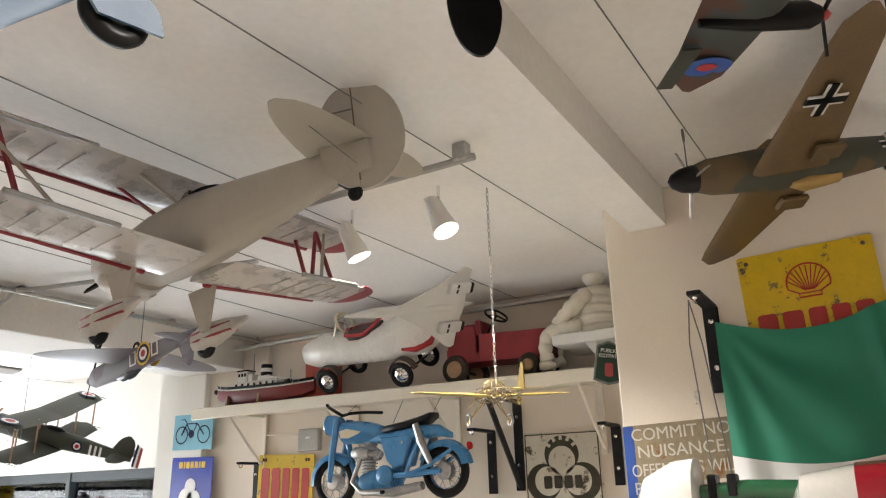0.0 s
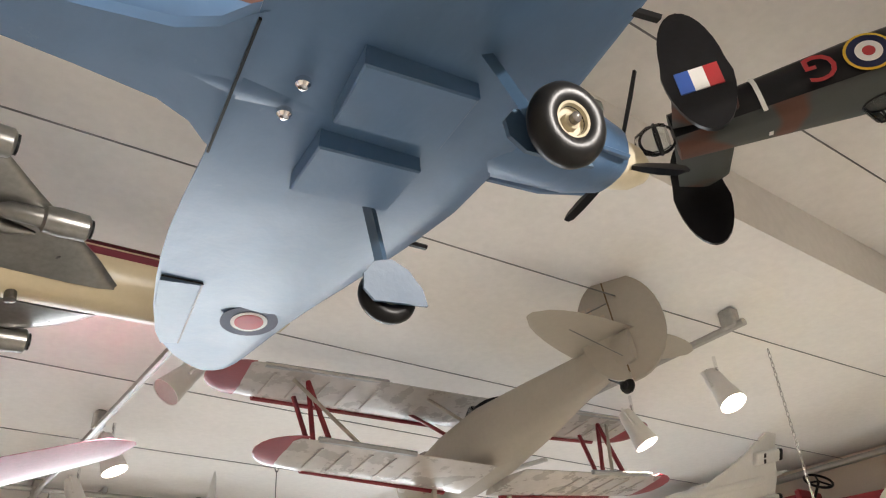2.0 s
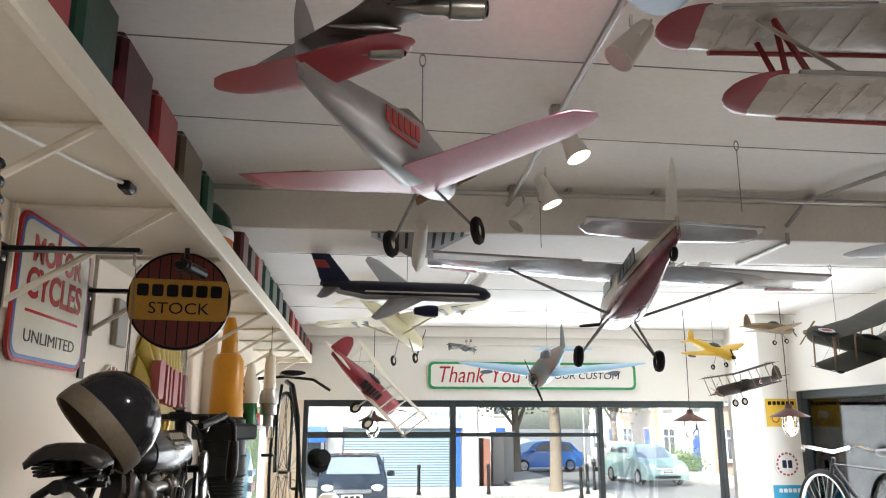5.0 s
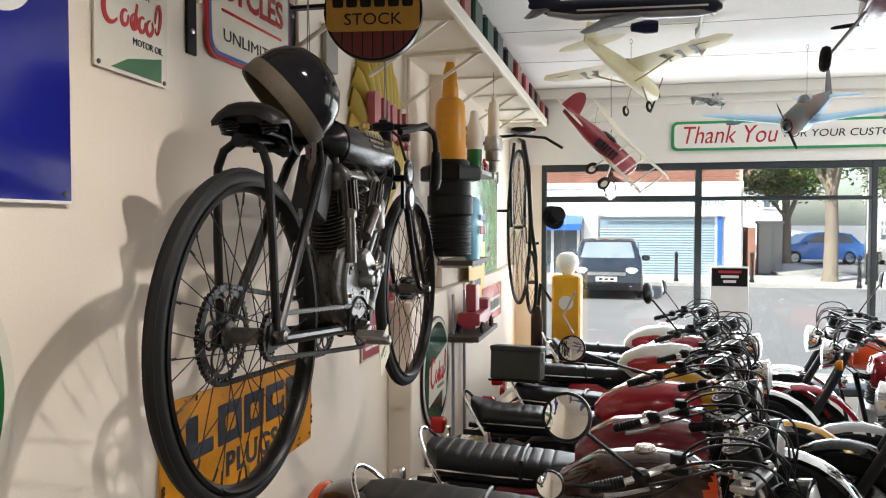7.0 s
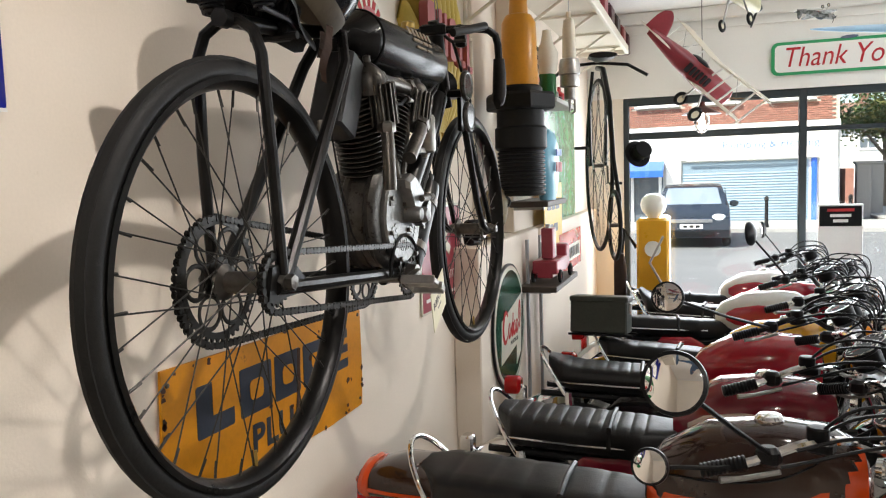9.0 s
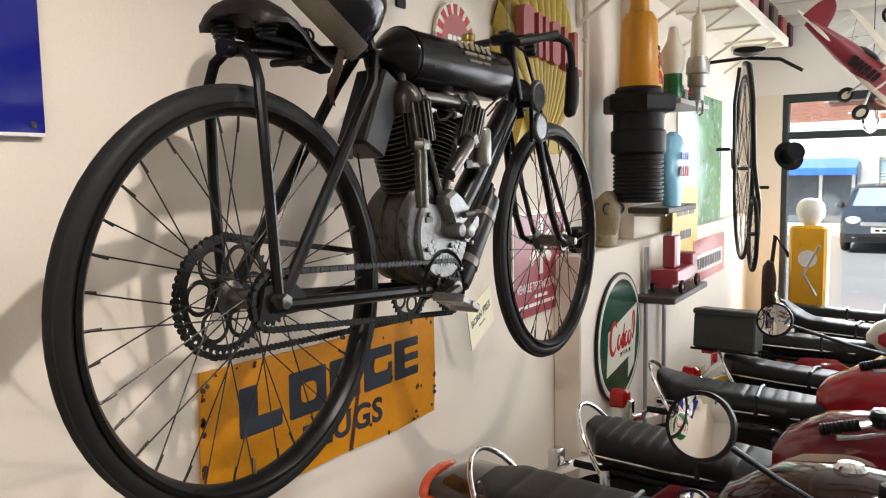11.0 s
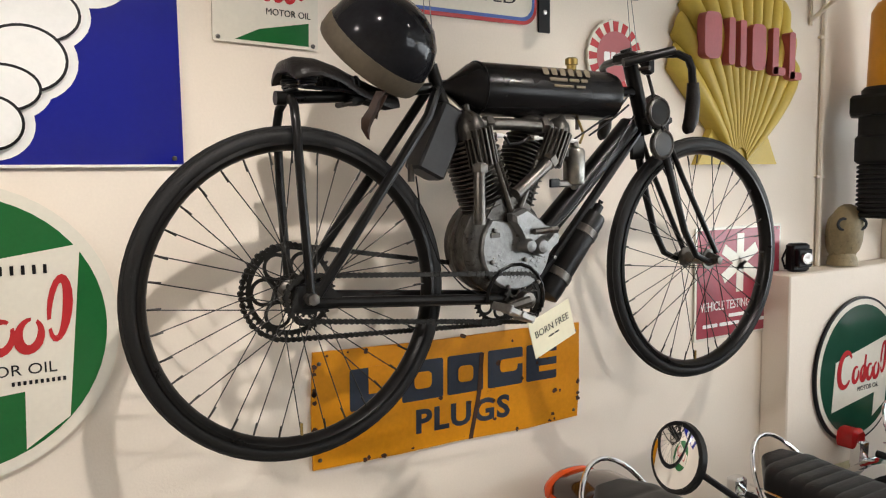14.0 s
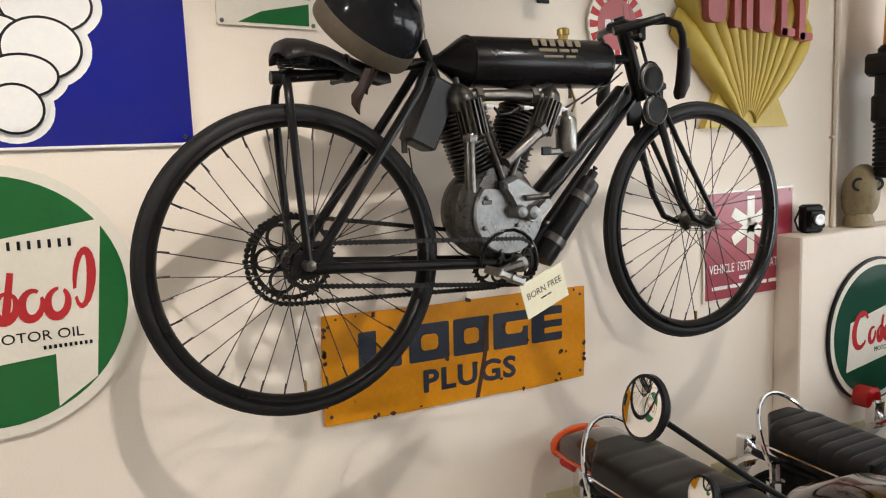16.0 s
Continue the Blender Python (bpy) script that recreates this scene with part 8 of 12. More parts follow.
ob = sign("yellow_sign", "yellow tin sign with dark bars", round_rect(0.55, 0.42, 0.006), on_wall(-0.797, 5.35, 1.17 + 0.25, WALL_E), yellow_paint, 0.005)
blocks(ob, "dark_bar", black, 0.005, 0, 0.08, [0.12, 0.10, 0.12], 0.06, 0.02)
blocks(ob, "dark_bar", black, 0.005, 0, -0.06, [0.1, 0.12], 0.05, 0.02)

# ---- the row of motorcycles: local x forward, y to the rider's left, z up; origin on the floor under the rear axle ----
vinyl = mat("black_vinyl", (0.006, 0.006, 0.0063), 0.36, vary=0.2, scale=18, bump=0.22, fine=220)
vinyl.node_tree.nodes["Principled BSDF"].inputs["Specular IOR Level"].default_value = 0.32
engine_black = mat("black_engine_paint", (0.03, 0.03, 0.03), 0.45, 0.3, vary=0.2, scale=18, bump=0.1)
mirror_glass = mat("mirror_glass", (0.90, 0.90, 0.90), 0.02, 1.0, vary=0.0, bump=0.0)
red_lens = mat("red_lamp_lens", (0.50, 0.012, 0.012), 0.12, vary=0.1, scale=20, bump=0.1)
amber_lens = mat("amber_lamp_lens", (0.65, 0.22, 0.01), 0.12, vary=0.1, scale=20, bump=0.1)
gauge_face = mat("gauge_face", (0.012, 0.012, 0.013), 0.55, vary=0.1, bump=0.0)


def gloss(name, c):
    return mat(name, c, 0.12, vary=0.08, scale=5, bump=0.015, coat=0.6)


def seat_shape(x0, x1, zr, zf, w, kick, quilt, tank_w=0.16):
    """A padded dual seat lofted from rear to front; quilted rolls ride on its top."""
    rings = []
    n = 90
    for i in range(n + 1):
        u = i / n
        x = x0 + (x1 - x0) * u
        top = zr + (zf - zr) * u + kick * max(0.0, 1 - u / 0.22) ** 1.6
        hw = w / 2 * (min(1.0, 0.45 + u * 6) if u < 0.1 else 1.0)
        if u > 0.72:
            hw = w / 2 + (tank_w / 2 - w / 2) * (u - 0.72) / 0.28
        th = 0.115 * (min(1.0, 0.4 + u * 7) if u < 0.09 else 1.0) * (1.0 if u < 0.93 else 0.75)
        if quilt and 0.06 < u < 0.8:
            top -= 0.0036 * (1 - abs(math.sin(u * quilt * math.pi))) ** 2.5
        ring = []
        for k in range(18):
            a = 2 * math.pi * k / 18
            c, s = math.cos(a), math.sin(a)
            ring.append((x, hw * math.copysign(abs(c) ** 0.38, c), top - th / 2 + th / 2 * math.copysign(abs(s) ** 0.5, s)))
        rings.append(ring)
    return loft(rings)


def tank_shape(x0, x1, z, w, h):
    secs = []
    for u, a, b, dz in ((0.0, 0.35, 0.45, -0.05), (0.08, 0.62, 0.75, -0.03), (0.3, 0.88, 1.0, 0.0), (0.6, 1.0, 1.05, 0.012), (0.85, 0.92, 1.0, 0.01), (0.97, 0.7, 0.8, 0.0), (1.0, 0.4, 0.45, -0.01)):
        secs.append((x0 + (x1 - x0) * u, w / 2 * a, h / 2 * b, z - h / 2 + dz))
    return body(secs, 22, 2.5)


def round_mirror(ob, base, head, r, facing, stem=0.006):
    st = part("mirror_stem", tube([base, ((base[0] + head[0]) / 2 + 0.01, (base[1] + head[1]) / 2, (base[2] + head[2]) / 2 - 0.01), head], stem, 8), black, ob)
    m = look(head, Vector(head) + Vector(facing)) @ Matrix.Rotation(math.pi, 4, 'Y')
    sh = part("mirror_shell", lathe([(r * 0.92, 0.004), (r * 1.04, 0.002), (r * 1.06, -0.008), (r * 0.8, -0.024), (r * 0.3, -0.034), (0.001, -0.036)], 30), black, ob, "round black mirror", m)
    part("mirror_face", lathe([(r * 0.94, 0.002)] + [(r * 0.94 * q + 0.0005, 0.0035 + 0.11 * r * (1 - q * q)) for q in (0.99, 0.9, 0.8, 0.7, 0.6, 0.5, 0.4, 0.3, 0.2, 0.1, 0.0)], 40), mirror_glass, sh, "silver mirror glass")


def bike_wheel(ob, name, x, r, tr, spokes=20):
    w = part(name, torus(r - tr, tr, 44, 10, 'y', 1.0), rubber, ob, "", Matrix.Translation((x, 0, r)))
    rr = r - 2 * tr
    part("rim", lathe([(rr - 0.012, -0.035), (rr + 0.006, -0.04), (rr + 0.006, 0.04), (rr - 0.012, 0.035), (rr - 0.02, 0.0)], 40, 'y'), chrome, w, "chrome wheel rim")
    part("hub", lathe([(0.02, -0.07), (0.07, -0.05), (0.07, 0.05), (0.02, 0.07)], 20, 'y'), alloy, w)
    me = mesh_of("spoke", tube([(0.06, 0.03, 0.0), (rr - 0.012, 0.004, 0.03)], 0.002, 4), steel, None)
    for k in range(spokes):
        s = new("spoke", me)
        s.parent = w
        s.rotation_euler = (0, 2 * math.pi * k / spokes, 0)
        s.scale = (1, 1 if k % 2 else -1, 1)
    return w


black_gloss = gloss("black_gloss", (0.012, 0.012, 0.013))


def motorcycle(label, m, tank, side, seat_kick=0.02, quilt=9, tail=None, band=None, chrome_fender=True, mirrors=(-1,), box_on=False, seat_h=0.80, bars=1.0, rail=True, headlamp=True, seat_mat=None, gauges=2, heads=(), lamp=True, steer=12, tank_up=0.0):
    ob = thing("motorcycle", label, "motorcycle", m, "row of parked motorcycles")
    WB, R = 1.40, 0.32
    TURN = Matrix.Translation((1.10, 0, 0)) @ Matrix.Rotation(radians(-steer), 4, 'Z') @ Matrix.Translation((-1.10, 0, 0))
    sm = seat_mat or vinyl
    bike_wheel(ob, "rear_wheel", 0.0, R, 0.052)
    bike_wheel(ob, "front_wheel", WB, R, 0.048)
    st = part("seat", seat_shape(-0.12, 0.60, seat_h + 0.035, seat_h, 0.27, seat_kick, quilt), sm, ob, "black padded dual seat")
    part("seat_piping", tube([(-0.11, 0.13, seat_h - 0.04), (0.2, 0.138, seat_h - 0.05), (0.45, 0.125, seat_h - 0.055)], 0.004, 6), chrome, st)
    part("seat_piping", tube([(-0.11, -0.13, seat_h - 0.04), (0.2, -0.138, seat_h - 0.05), (0.45, -0.125, seat_h - 0.055)], 0.004, 6), chrome, st)
    part("seat_strap", tube([(0.29, -0.137, seat_h - 0.06), (0.29, -0.12, seat_h + 0.012), (0.29, 0.0, seat_h + 0.024), (0.29, 0.12, seat_h + 0.012), (0.29, 0.137, seat_h - 0.06)], 0.009, 6), sm, st)
    tk = part("fuel_tank", tank_shape(0.50, 1.02, seat_h + 0.165 + tank_up, 0.30, 0.24 + tank_up), tank, ob, "glossy painted fuel tank")
    if band:
        top = seat_h + 0.165 + tank_up
        h = 0.24 + tank_up
        if tail:
            secs = [(0.505, 0.062, 0.050, top - h * 0.66), (0.55, 0.100, 0.070, top - h * 0.68), (0.65, 0.134, 0.080, top - h * 0.68), (0.80, 0.152, 0.085, top - h * 0.64), (0.90, 0.147, 0.104, top - h * 0.54), (0.955, 0.132, 0.122, top - h * 0.47), (1.005, 0.108, 0.108, top - h * 0.49), (1.024, 0.062, 0.060, top - h * 0.53)]
            part("tank_flash", body(secs, 24, 2.5), band, tk, "orange painted lower tank")
            for s in (1, -1):
                part("pinstripe", tube(bent([(0.56, s * 0.103, top - h * 0.40), (0.68, s * 0.143, top - h * 0.37), (0.80, s * 0.151, top - h * 0.30), (0.90, s * 0.126, top - h * 0.13), (0.94, s * 0.05, top + 0.002)]), 0.0028, 6), black_gloss, tk, "black pinstripe")
        else:
            for s in (1, -1):
                part("tank_panel", body([(0.55, 0.004, 0.020, 0.0), (0.60, 0.010, 0.048, 0.0), (0.72, 0.014, 0.062, 0.004), (0.86, 0.012, 0.050, 0.010), (0.95, 0.004, 0.022, 0.014)], 18), band, tk, "contrasting tank panel", Matrix.Translation((0, s * 0.136, top - h * 0.56)))
    part("filler_cap", lathe([(0.034, 0.0), (0.036, 0.006), (0.036, 0.018), (0.028, 0.026), (0.012, 0.028), (0.001, 0.03)], 20), chrome, tk, "chrome filler cap", Matrix.Translation((0.80, 0.0, seat_h + 0.168 + tank_up)))
    for s in (1, -1):
        part("side_cover", body([(0.14, 0.004, 0.03, 0.0), (0.2, 0.014, 0.085, 0.0), (0.36, 0.014, 0.09, 0.0), (0.44, 0.004, 0.04, 0.0)]), side, ob, "", Matrix.Translation((0, s * 0.12, seat_h - 0.18)))
        part("shock_absorber", joined(tube([(0.0, s * 0.15, R + 0.03), (-0.02, s * 0.145, seat_h - 0.08)], 0.018, 8), tube([(-0.004, s * 0.15, R + 0.08), (-0.016, s * 0.146, seat_h - 0.14)], 0.03, 10)), chrome, ob)
        part("fork_leg", tube([(WB + 0.02, s * 0.10, R), (1.20, s * 0.10, 0.80), (1.13, s * 0.10, 1.0)], [0.028, 0.024, 0.020], 10), chrome if quilt % 3 == 0 else engine_black, ob, "tubular fork leg")
        part("silencer", tube([(0.86, s * 0.14, 0.36), (0.6, s * 0.16, 0.24), (0.2, s * 0.19, 0.26), (-0.25, s * 0.2, 0.33)], [0.02, 0.02, 0.04, 0.036], 12), chrome, ob, "chrome silencer")
        part("indicator", lathe([(0.001, -0.03), (0.02, -0.025), (0.034, -0.005), (0.034, 0.012), (0.02, 0.018)], 14, 'x'), amber_lens, ob, "amber indicator lamp", Matrix.Translation((-0.10, s * 0.14, seat_h - 0.24)))
        part("indicator", lathe([(0.02, -0.018), (0.034, -0.012), (0.034, 0.005), (0.02, 0.025), (0.001, 0.03)], 14, 'x'), amber_lens, ob, "amber indicator lamp", Matrix.Translation((1.18, s * 0.18, 0.90)))
        hb = [(1.08, 0.0, 1.0), (1.06, s * 0.10, 1.02), (1.03, s * 0.20, 1.02 + 0.04 * bars), (0.97, s * 0.30, 1.02 + 0.05 * bars), (0.88, s * 0.37, 1.0 + 0.03 * bars), (0.80, s * 0.41, 0.985 + 0.02 * bars)]
        part("handlebar", tube(bent(hb), 0.011, 8), chrome if quilt % 2 else black, ob, "tubular handlebar")
        gr = [Vector(hb[-2]).lerp(Vector(hb[-1]), q) for q in (0.15, 0.5, 1.0, 1.25)]
        part("grip", tube([gr[0].lerp(gr[-1], k / 22) for k in range(23)], [0.0155 + 0.0028 * (k % 2) for k in range(22)] + [0.012], 10), black, ob, "ribbed black rubber grip")
        part("lever", tube([Vector(hb[-2]) + Vector((0.06, 0, -0.01)), Vector(hb[-1]) + Vector((0.07, -s * 0.02, -0.01)), Vector(hb[-1]) + Vector((0.03, s * 0.02, -0.012))], [0.006, 0.006, 0.008], 6), alloy, ob)
        part("switch_block", box(0.05, 0.045, 0.045, 0.01, (0, 0, 0)), black, ob, "", Matrix.Translation(Vector(hb[-3]).lerp(Vector(hb[-2]), 0.7)))
        part("control_cable", tube(bent([Vector(hb[-2]) + Vector((0.06, 0, 0)), (1.16, s * 0.22, 1.08), (1.20, s * 0.08, 0.92), (1.05, s * 0.05, 0.78)]), 0.0042, 6), black, ob)
        if s in mirrors and not heads:
            round_mirror(ob, Vector(hb[-3]).lerp(Vector(hb[-2]), 0.6) + Vector((0, 0, 0.01)), (0.74, s * 0.50, 1.29), 0.062, (-0.9, -s * 0.25, -0.05))
    for hx, hy, hz, hr in heads:
        round_mirror(ob, TURN @ Vector((0.92, -0.33, 1.03)), (hx, hy, hz), hr, (-0.11, -0.94, 0.27))
    part("frame_rail", joined(tube([(-0.15, 0.09, seat_h - 0.10), (0.45, 0.09, seat_h - 0.12), (1.08, 0.02, 0.80)], 0.014, 8), tube([(-0.15, -0.09, seat_h - 0.10), (0.45, -0.09, seat_h - 0.12), (1.08, -0.02, 0.80)], 0.014, 8), tube([(1.10, 0, 0.82), (0.98, 0, 0.30), (0.42, 0, 0.25), (0.40, 0, seat_h - 0.12)], 0.017, 8), tube([(0.0, 0.1, R), (0.42, 0.06, 0.30)], 0.018, 8), tube([(0.0, -0.1, R), (0.42, -0.06, 0.30)], 0.018, 8)), black, ob, "black tube frame")
    en = part("engine", joined(box(0.42, 0.24, 0.22, 0.05, (0.68, 0, 0.38)), box(0.16, 0.30, 0.14, 0.04, (0.74, 0, 0.34))), alloy, ob, "polished alloy crankcase")
    for s in (1, -1):
        part("engine_cover", lathe([(0.10, 0.0), (0.095, s * 0.03), (0.05, s * 0.045), (0.001, s * 0.047)], 22, 'y'), alloy, en, "", Matrix.Translation((0.70, s * 0.13, 0.36)))
    fins = [(0.10, 0.46)]
    for k in range(9):
        z = 0.47 + k * 0.022
        fins += [(0.07, z), (0.11, z + 0.004), (0.11, z + 0.010), (0.07, z + 0.014)]
    part("cylinder", lathe(fins + [(0.09, 0.68), (0.06, 0.71)], 20), engine_black, en, "", Matrix.Translation((0.76, 0, 0)), 20)
    part("rear_fender", loft([[((0.37 + d) * math.cos(radians(a)), w2, R + (0.37 + d) * math.sin(radians(a))) for d, w2 in ((0.0, -0.075), (0.022, -0.05), (0.028, 0.0), (0.022, 0.05), (0.0, 0.075), (0.022, 0.0))] for a in range(40, 186, 12)]), chrome if chrome_fender else tank, ob, "curved rear mudguard")
    part("front_fender", loft([[(WB + (0.36 + d) * math.cos(radians(a)), w2, R + (0.36 + d) * math.sin(radians(a))) for d, w2 in ((0.0, -0.065), (0.02, -0.04), (0.025, 0.0), (0.02, 0.04), (0.0, 0.065), (0.02, 0.0))] for a in range(30, 160, 12)]), chrome if chrome_fender else tank, ob, "curved front mudguard")
    if lamp:
        part("tail_lamp", body([(-0.335, 0.03, 0.03, 0), (-0.33, 0.045, 0.042, 0), (-0.27, 0.045, 0.042, 0), (-0.255, 0.03, 0.03, 0)], 16, 3.2), red_lens, ob, "red tail lamp", Matrix.Translation((0, 0, seat_h - 0.09)))
    part("lamp_bracket", box(0.05, 0.06, 0.12, 0.008, (-0.26, 0, seat_h - 0.15)), chrome, ob)
    part("number_plate", box(0.008, 0.20, 0.15, 0.004, (-0.33, 0, seat_h - 0.28)), mat("plain_plate", (0.55, 0.50, 0.30), 0.5), ob, "plain plate with dark bars")
    if tail:
        tc = part("tail_cowl", body([(-0.34, 0.02, 0.02, -0.03), (-0.31, 0.085, 0.045, -0.02), (-0.2, 0.115, 0.055, 0.0), (-0.05, 0.12, 0.05, 0.0), (0.02, 0.10, 0.03, 0.0)], 20, 2.6), tank, ob, "painted tail cowl", Matrix.Translation((0, 0, seat_h - 0.02)))
        part("cowl_band", body([(-0.335, 0.04, 0.010, -0.02), (-0.29, 0.101, 0.012, -0.022), (-0.2, 0.1175, 0.013, -0.02), (-0.05, 0.1225, 0.013, -0.02)], 20, 2.6), tail, tc, "orange pinstriped flash")
        part("cowl_band", torus(0.085, 0.014, 26, 6, 'x', 1.2), tail, tc, "", Matrix.Translation((-0.285, 0, -0.012)) @ Matrix.Diagonal((1, 1.12, 0.58, 1)))
    if rail:
        part("grab_rail", tube([(-0.03 - 0.13 * math.sin(q), -0.15 * math.cos(q), seat_h - 0.10 + 0.19 * math.sin(q)) for q in [math.pi * k / 18 for k in range(19)]], 0.008, 10), chrome, ob, "chrome grab rail")
    if box_on:
        bx = part("ammunition_box", box(0.30, 0.17, 0.19, 0.008, (-0.12, 0.0, seat_h + 0.16)), mat("olive_metal_box", (0.05, 0.055, 0.045), 0.45, 0.2, vary=0.2, scale=12), ob, "olive metal ammunition box as luggage")
        part("box_lid", box(0.31, 0.18, 0.03, 0.006, (-0.12, 0.0, seat_h + 0.25)), MATS["olive_metal_box"], bx)
        part("box_latch", box(0.01, 0.05, 0.06, 0.003, (0.035, 0, seat_h + 0.2)), steel, bx)
        part("luggage_rack", joined(tube([(-0.28, -0.08, seat_h + 0.06), (0.06, -0.08, seat_h + 0.06)], 0.007, 6), tube([(-0.28, 0.08, seat_h + 0.06), (0.06, 0.08, seat_h + 0.06)], 0.007, 6)), black, ob)
    for q in range(gauges):
        y = (q - (gauges - 1) / 2) * 0.13
        gc = part("gauge", lathe([(0.02, -0.07), (0.045, -0.05), (0.05, 0.0), (0.054, 0.004), (0.054, 0.012), (0.046, 0.014)], 24), black, ob, "round instrument", Matrix.Translation((1.10, y, 1.09)) @ Matrix.Rotation(radians(-24), 4, 'Y') @ Matrix.Rotation(radians(14), 4, 'X'))
        part("dial", slab(disc(0.046, 24), 0.002, 'xy', 0.0125), gauge_face, gc)
        part("dial_ring", torus(0.05, 0.0028, 26, 6, 'z'), chrome, gc, "", Matrix.Translation((0, 0, 0.013)))
        for t in range(9):
            a = radians(-130 + t * 32)
            part("dial_mark", box(0.003, 0.009, 0.001, 0), white_paint, gc, "", Matrix.Translation((0.036 * math.sin(a), 0.036 * math.cos(a), 0.0155)) @ Matrix.Rotation(-a, 4, 'Z'))
        part("needle", box(0.003, 0.034, 0.001, 0, (0, 0.014, 0.0158)), dull_red, gc, "", Matrix.Rotation(radians(120), 4, 'Z'))
    part("yoke", box(0.07, 0.26, 0.025, 0.008, (1.12, 0, 0.985)), alloy, ob, "", None)
    if headlamp:
        hl = part("headlamp", lathe([(0.001, -0.11), (0.05, -0.10), (0.085, -0.05), (0.095, 0.0), (0.097, 0.012), (0.088, 0.016)], 28, 'x'), black_gloss if steer > 15 else chrome, ob, "round headlamp shell", Matrix.Translation((1.27, 0, 0.92)))
        part("headlamp_lens", lathe([(0.088, 0.012), (0.06, 0.026), (0.001, 0.032)], 24, 'x'), mat("fluted_lens", (0.75, 0.76, 0.76), 0.1, 0.3, bump=0.3, fine=60), hl)
    part("master_cylinder", joined(box(0.06, 0.045, 0.03, 0.010, (0.99, -0.27, 1.06)), moved(lathe([(0.022, 0.0), (0.024, 0.004), (0.024, 0.03), (0.020, 0.034), (0.001, 0.035)], 16), Matrix.Translation((0.985, -0.27, 1.07)))), black, ob, "black brake fluid reservoir")
    part("warning_console", box(0.05, 0.10, 0.03, 0.008), black, ob, "", Matrix.Translation((1.06, 0, 1.075)) @ Matrix.Rotation(radians(-38), 4, 'Y'))
    for k, (y0, y1, z1) in enumerate(((-0.30, -0.04, 1.16), (-0.24, 0.05, 1.13), (-0.33, 0.0, 1.10), (0.30, 0.05, 1.15), (0.22, -0.05, 1.12))):
        part("front_cable", tube(bent([(0.96, y0, 1.06), (1.06, y0 * 0.8, z1 - 0.01), (1.19, (y0 + y1) / 2, z1 - 0.02), (1.22, y1, z1 - 0.14), (1.14, y1 * 0.6, 0.86)]), 0.0042, 6), black, ob)
    part("horn", lathe([(0.012, -0.03), (0.045, -0.02), (0.05, 0.0), (0.046, 0.008), (0.001, 0.010)], 18, 'x'), chrome, ob, "chrome horn", Matrix.Translation((1.17, -0.09, 0.72)))
    for s in (1, -1):
        part("bar_clamp", lathe([(0.016, -0.012), (0.022, -0.008), (0.022, 0.008), (0.016, 0.012)], 14, 'y'), chrome, ob, "", Matrix.Translation((1.075, s * 0.05, 1.012)))
        part("fork_cap", lathe([(0.024, 0.0), (0.024, 0.010), (0.016, 0.016), (0.001, 0.017)], 6), chrome, ob, "", Matrix.Translation((1.13, s * 0.10, 1.0)))
    front = ("front_wheel", "front_fender", "fork_leg", "handlebar", "grip", "lever", "switch_block", "control_cable", "front_cable", "gauge", "yoke", "headlamp", "master_cylinder", "warning_console", "horn", "bar_clamp", "fork_cap")
    for c in ob.children:
        kind = c.name.split(".")[0]
        if kind in front or (kind == "indicator" and c.matrix_basis.translation.x > 0.5) or (kind.startswith("mirror") and not heads):
            c.matrix_basis = TURN @ c.matrix_basis
    return ob


brown_gloss = gloss("brown_metal_flake", (0.030, 0.014, 0.010))
orange_gloss = gloss("orange_red_gloss", (0.62, 0.07, 0.012))
maroon_gloss = gloss("maroon_gloss", (0.17, 0.010, 0.022))
cream_gloss = gloss("cream_gloss", (0.55, 0.42, 0.34))
red_gloss = gloss("red_gloss", (0.38, 0.012, 0.025))
white_gloss = gloss("white_gloss", (0.70, 0.68, 0.64))
yellow_gloss = gloss("yellow_gloss", (0.70, 0.36, 0.02))
silver_gloss = gloss("silver_gloss", (0.42, 0.42, 0.41))
green_gloss = gloss("green_gloss", (0.02, 0.12, 0.05))

# the second, small head stands for a chrome knob, built as a round mirror
motorcycle("brown and orange motorcycle with quilted black seat", pose(-0.56, 2.76, 0.0), brown_gloss, brown_gloss, 0.0, 7, orange_gloss, orange_gloss, True, (-1,), seat_h=0.835, heads=((0.592, -0.525, 1.272, 0.060), (0.53, -0.31, 1.02, 0.04)), steer=24, tank_up=0.035)
motorcycle("maroon and cream motorcycle with long black seat", pose(-0.52, 3.47, 0.0), maroon_gloss, maroon_gloss, 0.01, 15, None, cream_gloss, True, (), seat_h=0.785, lamp=False, steer=20, tank_up=0.02)
motorcycle("deep red motorcycle with quilted black seat", pose(-0.47, 4.13, 0.0, -3, 0, 3), red_gloss, black_gloss, 0.03, 14, None, None, True, (-1,), seat_h=0.80, heads=((0.396, -0.663, 1.198, 0.055),), steer=22)
motorcycle("yellow-tanked motorcycle with olive luggage box", pose(-0.34, 4.78, 0.0, -6, 0, -4), yellow_gloss, black_gloss, 0.01, 7, None, None, False, (), True, seat_h=0.76)
motorcycle("white and red scrambler with black seat", pose(-0.36, 5.34, 0.0, -7, 0, 5), white_gloss, red_gloss, 0.0, 8, None, red_gloss, False, (-1,), seat_h=0.80)
motorcycle("dark red motorcycle with stepped seat", pose(-0.22, 5.90, 0.0, -5, 0, -6), red_gloss, black_gloss, 0.08, 8, None, None, True, (), seat_h=0.80)
